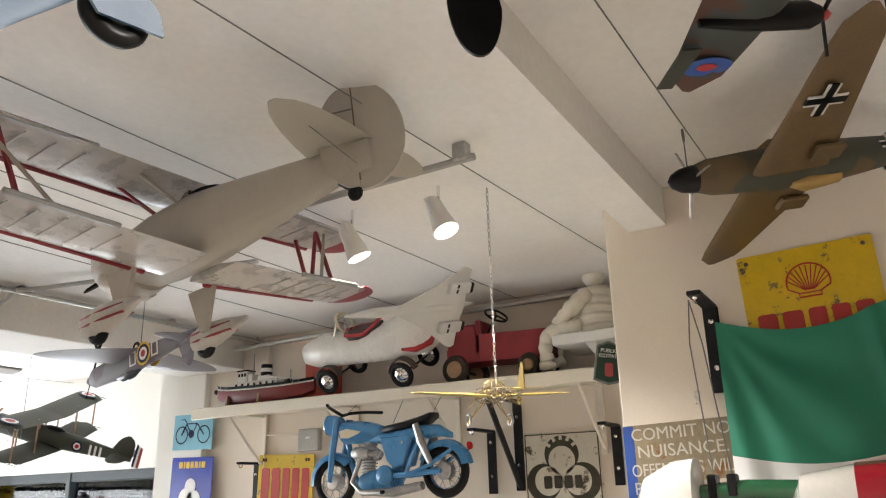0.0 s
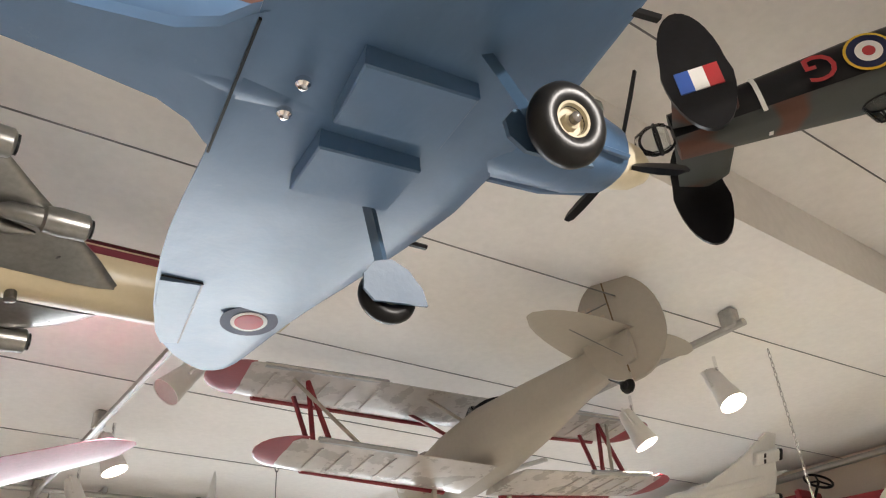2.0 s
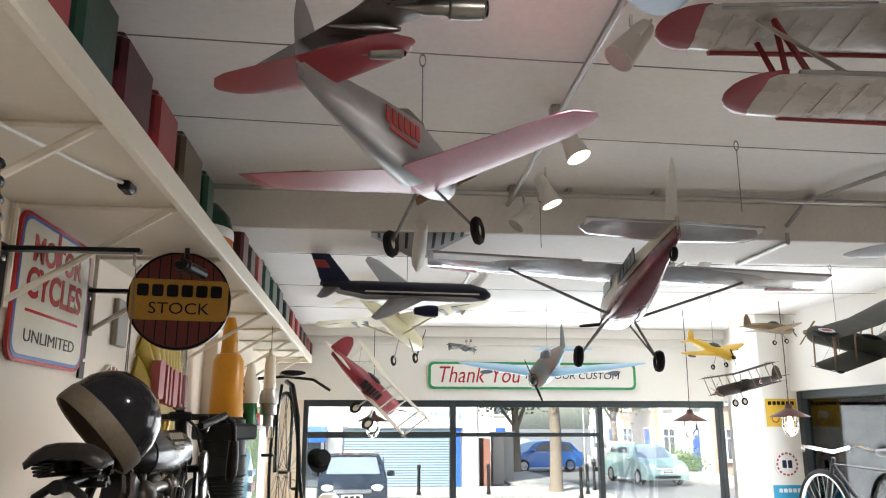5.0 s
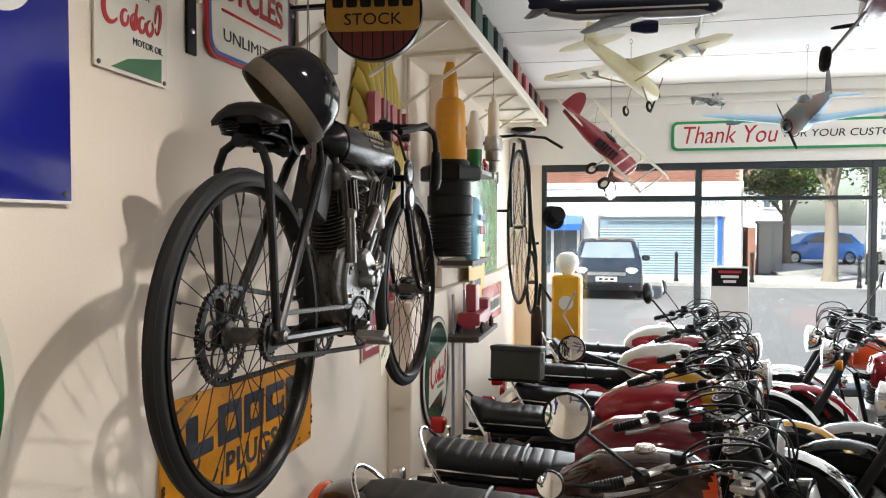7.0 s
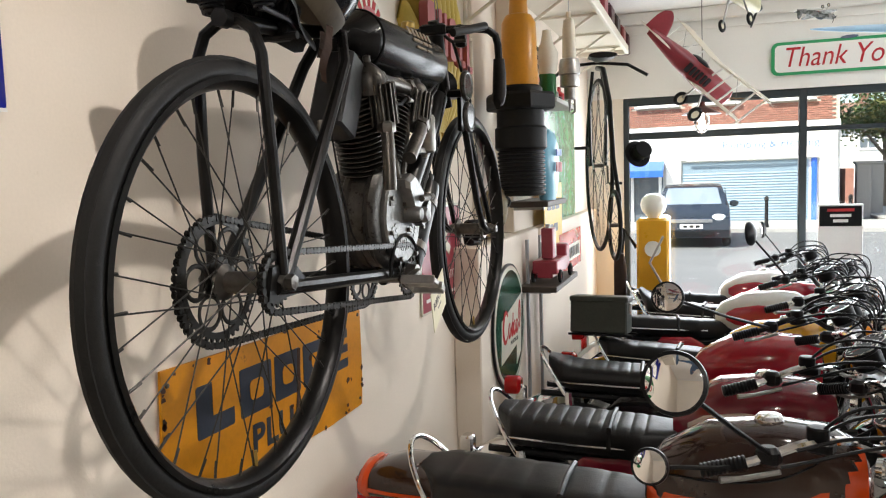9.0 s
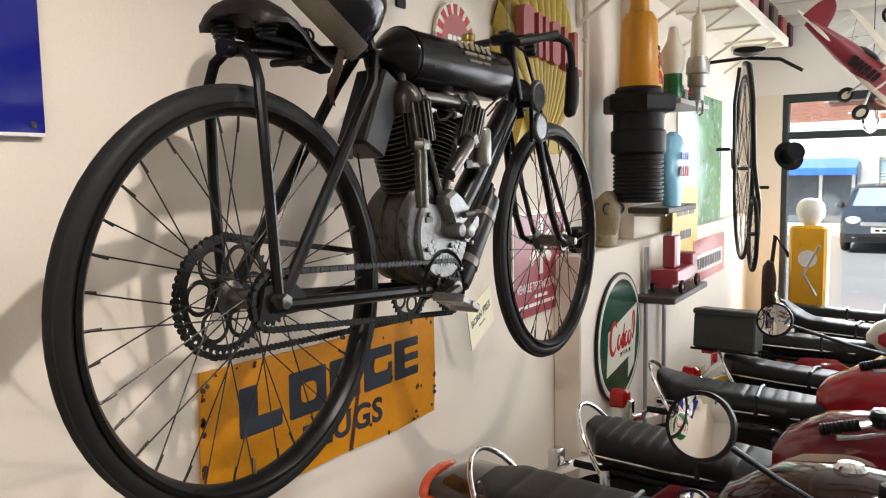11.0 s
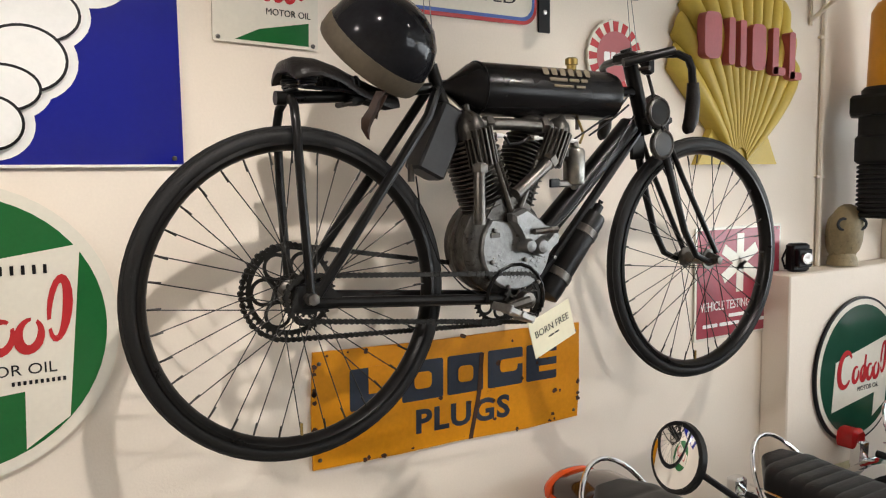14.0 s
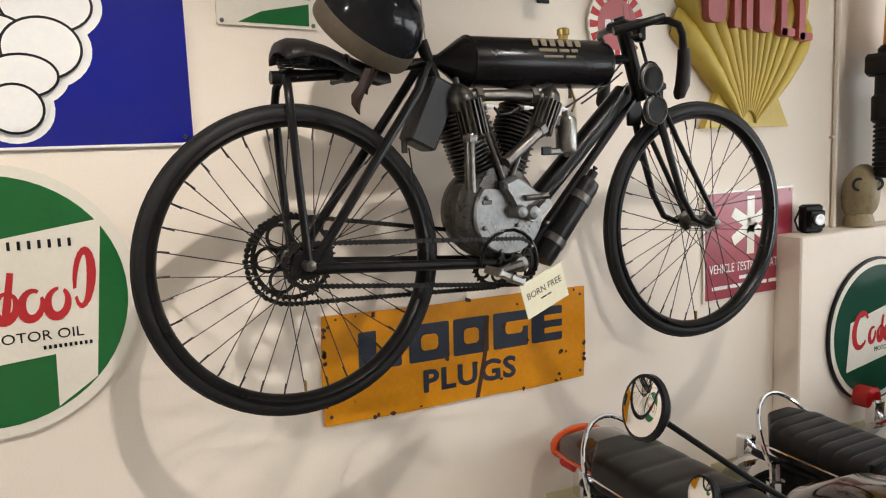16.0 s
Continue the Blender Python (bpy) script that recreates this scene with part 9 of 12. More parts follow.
motorcycle("white-panelled motorcycle near the window", pose(-0.32, 6.46, 0.0, -8, 0, 3), white_gloss, red_gloss, 0.02, 8, None, red_gloss, True, (1,), seat_h=0.78)
motorcycle("black motorcycle with black mudguards facing the row", pose(2.62, 4.15, 0.0, -6, 0, 172), black_gloss, black_gloss, 0.02, 8, None, None, False, (1, -1), seat_h=0.78, bars=2.5)
motorcycle("silver-grey motorcycle facing the row", pose(2.78, 4.88, 0.0, -7, 0, 186), silver_gloss, black_gloss, 0.02, 8, None, None, False, (1, -1), seat_h=0.78, bars=2.0)
motorcycle("red motorcycle with cream flash facing the row", pose(2.70, 5.60, 0.0, -5, 0, 176), red_gloss, red_gloss, 0.02, 8, None, cream_gloss, False, (1,), seat_h=0.78, bars=1.5)
motorcycle("orange motorcycle near the window", pose(2.74, 6.50, 0.0, -7, 0, 184), orange_gloss, black_gloss, 0.02, 8, None, None, True, (-1,), seat_h=0.78)

# ---- recess with the display shelf, flag pier ----
black_iron = mat("black_iron_bracket", (0.02, 0.02, 0.021), 0.45, 0.3, vary=0.3, scale=20, bump=0.12)
ivory = mat("aged_ivory_plastic", (0.74, 0.69, 0.58), 0.35, vary=0.07, scale=10, bump=0.04, stain=(0.5, 0.43, 0.32), stain_amount=0.1)
toy_white = mat("chipped_white_toy_paint", (0.75, 0.73, 0.68), 0.28, vary=0.06, scale=7, bump=0.04, stain=(0.5, 0.44, 0.36), stain_amount=0.1)
toy_red = mat("faded_red_toy_paint", (0.25, 0.018, 0.026), 0.4, vary=0.18, scale=8, bump=0.06, stain=(0.2, 0.05, 0.04), stain_amount=0.2)
toy_blue = mat("toy_blue_plastic", (0.07, 0.26, 0.52), 0.28, vary=0.08, scale=8, bump=0.03, stain=(0.12, 0.30, 0.5), stain_amount=0.15)
sign_yellow = mat("rusted_yellow_enamel", (0.68, 0.46, 0.015), 0.3, vary=0.10, scale=11, bump=0.05, stain=(0.09, 0.08, 0.07), stain_amount=0.45)
sign_red = mat("chipped_red_enamel", (0.46, 0.03, 0.025), 0.3, vary=0.12, scale=14, bump=0.05, stain=(0.45, 0.36, 0.1), stain_amount=0.25)
tin_brown = mat("weathered_brown_tin", (0.26, 0.21, 0.13), 0.55, vary=0.25, scale=6, bump=0.1, stain=(0.22, 0.09, 0.02), stain_amount=0.5)


def facing_west(x, y, z, tilt=0):
    """Local x runs along -y, local y into the wall, z up."""
    return pose(x, y, z, 0, 0, -90) @ Matrix.Rotation(radians(tilt), 4, 'Y')


sh = thing("display_shelf", "long cream painted wall shelf with a deep front lip", "shelf", Matrix.Translation((0, 0, 2.565)))
part("board", box(0.32, 2.19, 0.022, 0.003, (2.96, 1.985, -0.011)), shelf_paint, sh)
part("front_lip", box(0.022, 2.19, 0.055, 0.004, (2.80, 1.985, -0.0275)), shelf_paint, sh)
for y in (1.05, 1.72, 2.28, 2.88):
    b = part("shelf_bracket", joined(box(0.012, 0.025, 0.28, 0.002, (3.11, y, -0.165)), box(0.30, 0.025, 0.012, 0.002, (2.965, y, -0.03)), tube([(2.85, y, -0.04), (3.105, y, -0.28)], 0.007, 8)), shelf_paint, sh)

# model steam ship
ob = thing("model_ship", "dark red model steam ship with white deckhouses on a wooden cradle", "model ship", facing_west(2.94, 2.765, 2.565))
hull_red = mat("dark_red_hull_paint", (0.17, 0.010, 0.016), 0.3, vary=0.2, scale=8, bump=0.05)
for x in (-0.17, 0.04):
    part("cradle_upright", slab([(-0.06, 0.0), (0.06, 0.0), (0.052, 0.062), (0.03, 0.04), (-0.03, 0.04), (-0.052, 0.062)], 0.014, 'xz', -0.007), wood, ob, "", Matrix.Translation((x, 0, 0)) @ Matrix.Rotation(radians(90), 4, 'Z'))
part("cradle_rail", box(0.32, 0.03, 0.014, 0.002, (-0.06, -0.035, 0.007)), wood, ob)
HULL = ((-0.285, 0.010, 0.056, 0.112), (-0.25, 0.030, 0.036, 0.102), (-0.17, 0.046, 0.016, 0.092), (0.0, 0.052, 0.010, 0.086), (0.18, 0.049, 0.012, 0.086), (0.29, 0.034, 0.022, 0.092), (0.355, 0.008, 0.05, 0.100))
part("hull", loft([[(x, w * c, z0 + (z1 - z0) * h) for c, h in ((-1, 1), (-0.96, 0.55), (-0.75, 0.15), (0, 0.0), (0.75, 0.15), (0.96, 0.55), (1, 1))] for x, w, z0, z1 in HULL]), hull_red, ob, "glossy dark red hull")
part("bulwark", loft([[(x, w * c, z1 + h) for c, h in ((-1, 0.0), (1, 0.0), (1.05, 0.016), (0.9, 0.016), (0.88, 0.006), (-0.88, 0.006), (-0.9, 0.016), (-1.05, 0.016))] for x, w, z0, z1 in HULL]), black, ob, "black bulwark and deck")
for s in (1, -1):
    part("rubbing_strake", tube([(x, s * (w + 0.002), z1 - 0.001) for x, w, z0, z1 in HULL], 0.0042, 6), white_paint, ob, "white line along the hull")
house = part("deckhouse", box(0.29, 0.066, 0.034, 0.003, (-0.006, 0, 0.111)), white_paint, ob)
for k in range(7):
    part("window", box(0.017, 0.002, 0.017, 0.0, (-0.128 + k * 0.041, -0.0335, 0.113)), black, house)
wheelhouse = part("wheelhouse", box(0.066, 0.056, 0.054, 0.003, (-0.097, 0, 0.155)), white_paint, ob)
for k in range(3):
    part("window", box(0.012, 0.002, 0.016, 0.0, (-0.117 + k * 0.02, -0.0285, 0.163)), black, wheelhouse)
part("wheelhouse_roof", box(0.074, 0.064, 0.006, 0.002, (-0.097, 0, 0.185)), black, ob)
part("chart_house", box(0.028, 0.05, 0.036, 0.002, (-0.046, 0, 0.146)), white_paint, ob)
part("engine_casing", box(0.078, 0.05, 0.024, 0.003, (0.042, 0, 0.140)), white_paint, ob)
part("funnel", lathe([(0.029, 0.15), (0.028, 0.206), (0.026, 0.207), (0.024, 0.19), (0.001, 0.19)], 18), black, ob, "", Matrix.Translation((0.042, 0, 0)))
part("funnel_band", lathe([(0.0292, 0.168), (0.0302, 0.169), (0.030, 0.186), (0.0284, 0.187)], 18), white_paint, ob, "pale funnel band", Matrix.Translation((0.042, 0, 0)))
for x, y in ((0.10, -0.03), (0.10, 0.03), (0.13, -0.03), (0.13, 0.03)):
    part("lifeboat", body([(-0.016, 0.002, 0.002, 0.004), (-0.008, 0.006, 0.006, 0), (0.008, 0.006, 0.006, 0), (0.016, 0.002, 0.002, 0.004)], 8), white_paint, ob, "", Matrix.Translation((x, y, 0.136)))
part("winch", joined(tube([(0.19, -0.02, 0.112), (0.19, 0.02, 0.112)], 0.012, 10), box(0.03, 0.05, 0.01, 0.002, (0.19, 0, 0.100))), black, ob)
for x, h in ((-0.045, 0.275), (0.20, 0.17)):
    part("mast", tube([(x, 0, 0.09), (x, 0, h)], 0.003, 6), steel, ob)
for k in range(14):
    part("rail_post", tube([(-0.23 + k * 0.04, -0.043, 0.09), (-0.23 + k * 0.04, -0.043, 0.118)], 0.0015, 4), white_paint, ob)
part("hand_rail", tube([(-0.23, -0.043, 0.118), (0.29, -0.038, 0.118)], 0.0016, 4), white_paint, ob)
part("bow_fender", lathe([(0.001, -0.014), (0.010, -0.008), (0.012, 0.0), (0.010, 0.008), (0.001, 0.014)], 12), black, ob, "", Matrix.Translation((-0.295, -0.006, 0.096)))
# old red box behind the pedal car
ob = part("cardboard_box", box(0.14, 0.12, 0.19, 0.004), mat("red_printed_card", (0.40, 0.06, 0.04), 0.6, vary=0.3, scale=14, stain=(0.65, 0.5, 0.35), stain_amount=0.3), None, "worn red printed cardboard box on the shelf", facing_west(3.02, 2.42, 2.66), 35, "", "box")

# white pedal car
ob = thing("pedal_car", "white streamlined toy pedal car tilted outward on a chain", "pedal car", facing_west(2.93, 2.02, 2.629, 1) @ Matrix.Rotation(radians(28), 4, 'X'))
part("body", body([(-0.37, 0.03, 0.025, 0.165), (-0.345, 0.07, 0.05, 0.165), (-0.27, 0.105, 0.072, 0.172), (-0.15, 0.115, 0.072, 0.172), (0.0, 0.115, 0.068, 0.168), (0.12, 0.115, 0.088, 0.188), (0.22, 0.10, 0.104, 0.205), (0.31, 0.075, 0.09, 0.205), (0.36, 0.03, 0.05, 0.2)], 20, 2.6), toy_white, ob, "white streamlined pressed-steel body")
part("cockpit", body([(-0.10, 0.05, 0.02, 0.228), (-0.05, 0.085, 0.035, 0.225), (0.06, 0.085, 0.035, 0.235), (0.12, 0.06, 0.03, 0.26)], 16), mat("dark_cockpit", (0.08, 0.06, 0.05), 0.7), ob, "dark open cockpit")
part("cockpit_trim", tube([(-0.11, 0.0, 0.252), (-0.07, -0.075, 0.245), (0.04, -0.092, 0.246), (0.11, -0.085, 0.285), (0.135, -0.03, 0.315), (0.135, 0.03, 0.315), (0.11, 0.085, 0.285), (0.04, 0.092, 0.246), (-0.07, 0.075, 0.245)], 0.008, 8, True), red_paint, ob, "red rubber edge trim")
part("head_fairing", body([(0.10, 0.02, 0.02, 0.29), (0.14, 0.045, 0.045, 0.285), (0.2, 0.05, 0.04, 0.29), (0.3, 0.03, 0.03, 0.265)], 14), toy_white, ob)
part("tail_flash", tube([(0.22, -0.098, 0.16), (0.28, -0.085, 0.15), (0.34, -0.05, 0.165), (0.36, -0.02, 0.2)], [0.006, 0.012, 0.014, 0.008], 8), red_paint, ob, "red painted flash")
part("steering_wheel", torus(0.052, 0.007, 24, 8, 'x'), cream_plastic, ob, "cream steering wheel", Matrix.Translation((-0.11, 0, 0.285)) @ Matrix.Rotation(radians(-25), 4, 'Y'))
part("steering_spokes", joined(*[tube([(0, 0, 0), (0, 0.05 * math.cos(a), 0.05 * math.sin(a))], 0.004, 5) for a in (0.5, 2.6, 4.7)]), chrome, ob, "", Matrix.Translation((-0.11, 0, 0.285)) @ Matrix.Rotation(radians(-25), 4, 'Y'))
part("windscreen_stay", tube([(-0.16, -0.05, 0.22), (-0.13, -0.03, 0.31), (-0.13, 0.03, 0.31), (-0.16, 0.05, 0.22)], 0.005, 6), chrome, ob)
for x in (-0.195, 0.205):
    for y in (-0.125, 0.125):
        w = part("wheel", torus(0.044, 0.0125, 26, 8, 'y'), rubber, ob, "", Matrix.Translation((x, y, 0.0565)))
        part("hub_cap", lathe([(0.037, -0.004), (0.03, -0.01), (0.012, -0.014), (0.001, -0.016), (0.001, 0.010), (0.03, 0.008), (0.037, 0.004)], 20, 'y'), chrome, w, "spoked bright hub")
        part("spoke", joined(*[tube([(0.01 * math.cos(a), -0.013, 0.01 * math.sin(a)), (0.035 * math.cos(a), -0.008, 0.035 * math.sin(a))], 0.002, 4) for a in [k * math.pi / 6 for k in range(12)]]), black, w)
    part("axle", tube([(x, -0.12, 0.0565), (x, 0.12, 0.0565)], 0.005, 6), black, ob)

part("restraining_chain", tube([(0.14, 0.0, 0.325), (0.18, 0.02, 0.315), (0.23, 0.05, 0.31), (0.28, 0.09, 0.305)], 0.0035, 6), black_iron, ob, "dark chain")
for x in (-0.195, 0.205):
    part("wheel_arch", loft([[(x + r * math.cos(radians(a)), y, 0.0565 + r * math.sin(radians(a))) for r, y in ((0.064, -0.122), (0.070, -0.122), (0.070, -0.085), (0.064, -0.085))] for a in range(15, 176, 16)]), mat("dark_cockpit", (0.08, 0.06, 0.05), 0.7), ob, "dark wheel arch", None, 40)

# red pedal tractor
ob = thing("pedal_tractor", "faded red toy pedal truck with wooden wheels", "pedal car", facing_west(2.98, 1.48, 2.565))
part("bonnet", box(0.15, 0.15, 0.13, 0.012, (-0.10, 0, 0.19)), toy_red, ob)
part("chassis", loft([[(x, y, z) for y, z in ((-0.08, z0), (0.08, z0), (0.08, z1), (-0.08, z1))] for x, z0, z1 in ((-0.17, 0.09, 0.15), (-0.02, 0.09, 0.205), (0.14, 0.085, 0.20), (0.30, 0.085, 0.195))]), toy_red, ob, "", None, 30)
part("scuttle", box(0.025, 0.16, 0.15, 0.006, (-0.02, 0, 0.195)), toy_red, ob)
part("steering_column", tube([(-0.01, -0.02, 0.2), (0.05, -0.03, 0.285)], 0.005, 8), black, ob)
sw = part("steering_wheel", torus(0.05, 0.005, 26, 7, 'z'), black, ob, "black steering wheel", Matrix.Translation((0.05, -0.03, 0.288)) @ Matrix.Rotation(radians(38), 4, 'Y') @ Matrix.Rotation(radians(20), 4, 'X'))
part("spokes", joined(*[tube([(0, 0, 0), (0.05 * math.cos(a), 0.05 * math.sin(a), 0)], 0.004, 5) for a in (0.3, 2.4, 4.5)]), black, sw)
for x, r in ((-0.12, 0.062), (0.22, 0.05)):
    for y in (-0.10, 0.10):
        w = part("wheel", torus(r - 0.016, 0.016, 24, 8, 'y'), mat("perished_rubber", (0.035, 0.026, 0.018), 0.8, vary=0.3, scale=20, bump=0.2), ob, "", Matrix.Translation((x, y, r)))
        part("wooden_hub", lathe([(r - 0.022, -0.010), (r * 0.4, -0.018), (0.008, -0.02), (0.001, -0.02), (0.001, 0.02), (r * 0.4, 0.018), (r - 0.022, 0.010)], 18, 'y'), wood, w)
part("front_axle", tube([(-0.12, -0.09, 0.062), (-0.12, 0.09, 0.062)], 0.007, 6), black, ob)
part("rear_axle", tube([(0.22, -0.09, 0.05), (0.22, 0.09, 0.05)], 0.007, 6), black, ob)

# seated figure of stacked rounded rolls, on its own small shelf
sh = thing("small_shelf", "small white painted shelf with a shaped bracket", "shelf", facing_west(2.97, 1.02, 2.73))
part("board", box(0.27, 0.30, 0.044, 0.004, (0.025, 0, -0.042)), white_paint, sh)
part("bracket", slab([(0.02, -0.064), (0.06, -0.064), (0.15, -0.22), (0.158, -0.30), (0.13, -0.24), (0.085, -0.15)], 0.02, 'xz', -0.14), white_paint, sh)


def ball(x, y, z, rx, ry, rz, n=16):
    return loft([[(x + rx * math.sin(p) * math.cos(a), y + ry * math.sin(p) * math.sin(a), z + rz * math.cos(p)) for a in [2 * math.pi * i / n for i in range(n)]] for p in [0.02 + (math.pi - 0.04) * k / 10 for k in range(11)]])


def rolled(pts, n=18):
    """A limb of swelling rolls, one between each two points (x, y, z, r)."""
    centres, radii = [], []
    for (x0, y0, z0, r0), (x1, y1, z1, r1) in zip(pts, pts[1:]):
        for k in range(7):
            u = (k + 0.5) / 7
            centres.append((x0 + (x1 - x0) * u, y0 + (y1 - y0) * u, z0 + (z1 - z0) * u))
            radii.append((r0 + (r1 - r0) * u) * (0.76 + 0.25 * math.sin(math.pi * u) ** 0.6))
    return tube(centres, radii, n)


fig = joined(rolled([(0.05, 0, -0.018, 0.080), (0.046, 0, 0.025, 0.086), (0.045, 0, 0.068, 0.082), (0.046, 0, 0.108, 0.076), (0.050, 0, 0.143, 0.066), (0.050, 0, 0.186, 0.046)]),
             ball(0.046, -0.015, 0.222, 0.047, 0.045, 0.043),
             *[rolled([(0.040, s * 0.055, 0.150, 0.030), (0.010, s * 0.07, 0.128, 0.036), (-0.022, s * 0.074, 0.102, 0.036), (-0.055, s * 0.068, 0.076, 0.032), (-0.088, s * 0.06, 0.054, 0.028), (-0.115, s * 0.05, 0.034, 0.024)]) for s in (1, -1)],
             *[rolled([(0.0, s * 0.05, 0.012, 0.040), (-0.05, s * 0.052, 0.014, 0.043), (-0.10, s * 0.055, 0.012, 0.039), (-0.145, s * 0.058, 0.002, 0.033), (-0.162, s * 0.062, -0.035, 0.030), (-0.164, s * 0.062, -0.075, 0.028), (-0.155, s * 0.062, -0.112, 0.031)]) for s in (1, -1)],
             ball(-0.168, -0.062, -0.122, 0.044, 0.031, 0.021), tube([(-0.16, 0.05, -0.112), (-0.195, 0.03, -0.085), (-0.222, 0.02, -0.052), (-0.236, 0.015, -0.032)], [0.026, 0.026, 0.021, 0.010], 14))
ob = part("seated_statue", fig, ivory, None, "ivory plastic seated figure of stacked rounded rolls", facing_west(2.965, 1.03, 2.731), 60, "", "statue")
ob = part("oil_can", lathe([(0.035, 0.0), (0.037, 0.005), (0.037, 0.12), (0.03, 0.14), (0.012, 0.15), (0.012, 0.17), (0.001, 0.17)], 16), yellow_paint, None, "small yellow oil can behind the figure", Matrix.Translation((3.06, 0.91, 2.711)), 35, "", "can")

ob = sign("footpath_sign", "small dark green cast footpath sign", [(-0.045, 0.06), (0.0, 0.078), (0.045, 0.06), (0.055, -0.07), (0.0, -0.085), (-0.055, -0.07)], Matrix.Translation((2.785, 0.90, 2.575)) @ WALL_W @ Matrix.Rotation(radians(32), 4, 'Y') @ Matrix.Rotation(radians(-6), 4, 'Z'), mat("cast_sign_grey", (0.16, 0.18, 0.16), 0.45), 0.008)
plate(ob, "face", [(-0.040, 0.055), (0.0, 0.070), (0.040, 0.055), (0.049, -0.064), (0.0, -0.077), (-0.049, -0.064)], mat("sign_dark_green", (0.018, 0.045, 0.03), 0.4, vary=0.2), 0.0082)
for txt, y, w in (("PUBLIC", 0.040, 0.062), ("FOOTPATH", 0.020, 0.076)):
    lettering("lettering", txt, 0.014, white_paint, ob, Matrix.Translation((0, y, 0.010)), w, 0.0006)
plate(ob, "emblem", round_rect(0.03, 0.05, 0.008, 0.0, -0.03), dull_red, 0.0096)

# toy-sized blue motorcycle hung by wires; local x runs back from the front wheel
ob = thing("hanging_toy_motorcycle", "blue child-size motorcycle with black saddle hung on wires", "motorcycle", facing_west(2.76, 2.135, 2.185, -3))
for nm, x in (("front_wheel", 0.0), ("rear_wheel", 0.545)):
    w = part(nm, torus(0.088, 0.017, 34, 10, 'y'), rubber, ob, "", Matrix.Translation((x, 0, 0.0)))
    part("rim", torus(0.070, 0.006, 30, 8, 'y', 1.8), chrome, w)
    part("hub", lathe([(0.035, -0.02), (0.03, -0.026), (0.001, -0.028), (0.001, 0.028), (0.03, 0.026), (0.035, 0.02)], 20, 'y'), alloy, w)
    part("spoke", joined(*[tube([(0.03 * math.cos(a), sy * 0.018, 0.03 * math.sin(a)), (0.068 * math.cos(a + 0.3), 0, 0.068 * math.sin(a + 0.3))], 0.0016, 4) for k in range(16) for a, sy in ((2 * math.pi * k / 16, (-1) ** k),)]), steel, w)
    A0, A1 = (10, 165) if x else (40, 190)
    part("mudguard", loft([[(x + (0.112 + d) * math.cos(radians(a)), wy, (0.112 + d) * math.sin(radians(a))) for d, wy in ((-0.02, -0.034), (0.006, -0.024), (0.012, 0.0), (0.006, 0.024), (-0.02, 0.034), (0.002, 0.0))] for a in range(A0, A1 + 1, 12)]), toy_blue, ob, "valanced blue mudguard")
for s in (-1, 1):
    part("fork_leg", tube([(0.0, s * 0.045, 0.0), (0.02, s * 0.045, 0.12), (0.05, s * 0.045, 0.26)], [0.011, 0.015, 0.016], 10), toy_blue, ob)
    part("rear_shock", tube([(0.51, s * 0.055, 0.03), (0.47, s * 0.055, 0.12), (0.45, s * 0.055, 0.19)], [0.012, 0.017, 0.014], 10), steel, ob)
    part("swing_arm", tube([(0.545, s * 0.045, 0.0), (0.33, s * 0.045, 0.0)], 0.011, 8), toy_blue, ob)
    part("seat_stay", tube([(0.475, s * 0.045, 0.16), (0.43, s * 0.048, 0.08), (0.385, s * 0.05, -0.005)], 0.009, 8), toy_blue, ob)
    part("lower_stay", tube([(0.385, s * 0.05, -0.005), (0.50, s * 0.052, 0.025), (0.60, s * 0.045, 0.075)], 0.008, 8), toy_blue, ob)
    part("side_cover", loft([[(x, s * y, z) for x, z in ((0.27, 0.155), (0.30, 0.06), (0.335, 0.025), (0.375, 0.035), (0.425, 0.155))] for y in (0.030, 0.050)] + [[(0.345 + (x - 0.345) * 0.9, s * 0.056, 0.10 + (z - 0.10) * 0.9) for x, z in ((0.27, 0.155), (0.30, 0.06), (0.335, 0.025), (0.375, 0.035), (0.425, 0.155))]]), toy_blue, ob, "blue side cover", None, 30)
    part("cover_screw", lathe([(0.007, 0.0), (0.006, -0.003), (0.001, -0.004)], 12, 'y'), alloy, ob, "", Matrix.Translation((0.385, s * 0.058, 0.125)) @ Matrix.Rotation(radians(0 if s < 0 else 180), 4, 'Z'))
    part("timing_cover", lathe([(0.040, 0.0), (0.038, -0.012), (0.026, -0.020), (0.001, -0.022)], 22, 'y'), toy_blue, ob, "round blue engine cover", Matrix.Translation((0.285, s * 0.044, 0.005)) @ Matrix.Rotation(radians(0 if s < 0 else 180), 4, 'Z'))
    part("cylinder_head", body([(0.115, 0.012, 0.014, 0.105), (0.135, 0.022, 0.026, 0.105), (0.175, 0.024, 0.030, 0.10), (0.20, 0.012, 0.018, 0.098)], 12), alloy, ob, "", Matrix.Translation((0, s * 0.032, 0)))
    part("footrest", tube([(0.30, s * 0.04, -0.06), (0.30, s * 0.10, -0.062)], 0.008, 8), black, ob)
    part("tank_badge", slab([(0.075, 0.200), (0.11, 0.208), (0.185, 0.190), (0.175, 0.182), (0.12, 0.168), (0.08, 0.172)], 0.003, 'xz', s * 0.0645 - 0.0015), cream_plastic, ob, "cream tank panel")
    part("handlebar", tube([(0.045, 0, 0.275), (0.048, s * 0.05, 0.288), (0.075, s * 0.13, 0.296), (0.12, s * 0.20, 0.294)], 0.007, 8), black, ob)
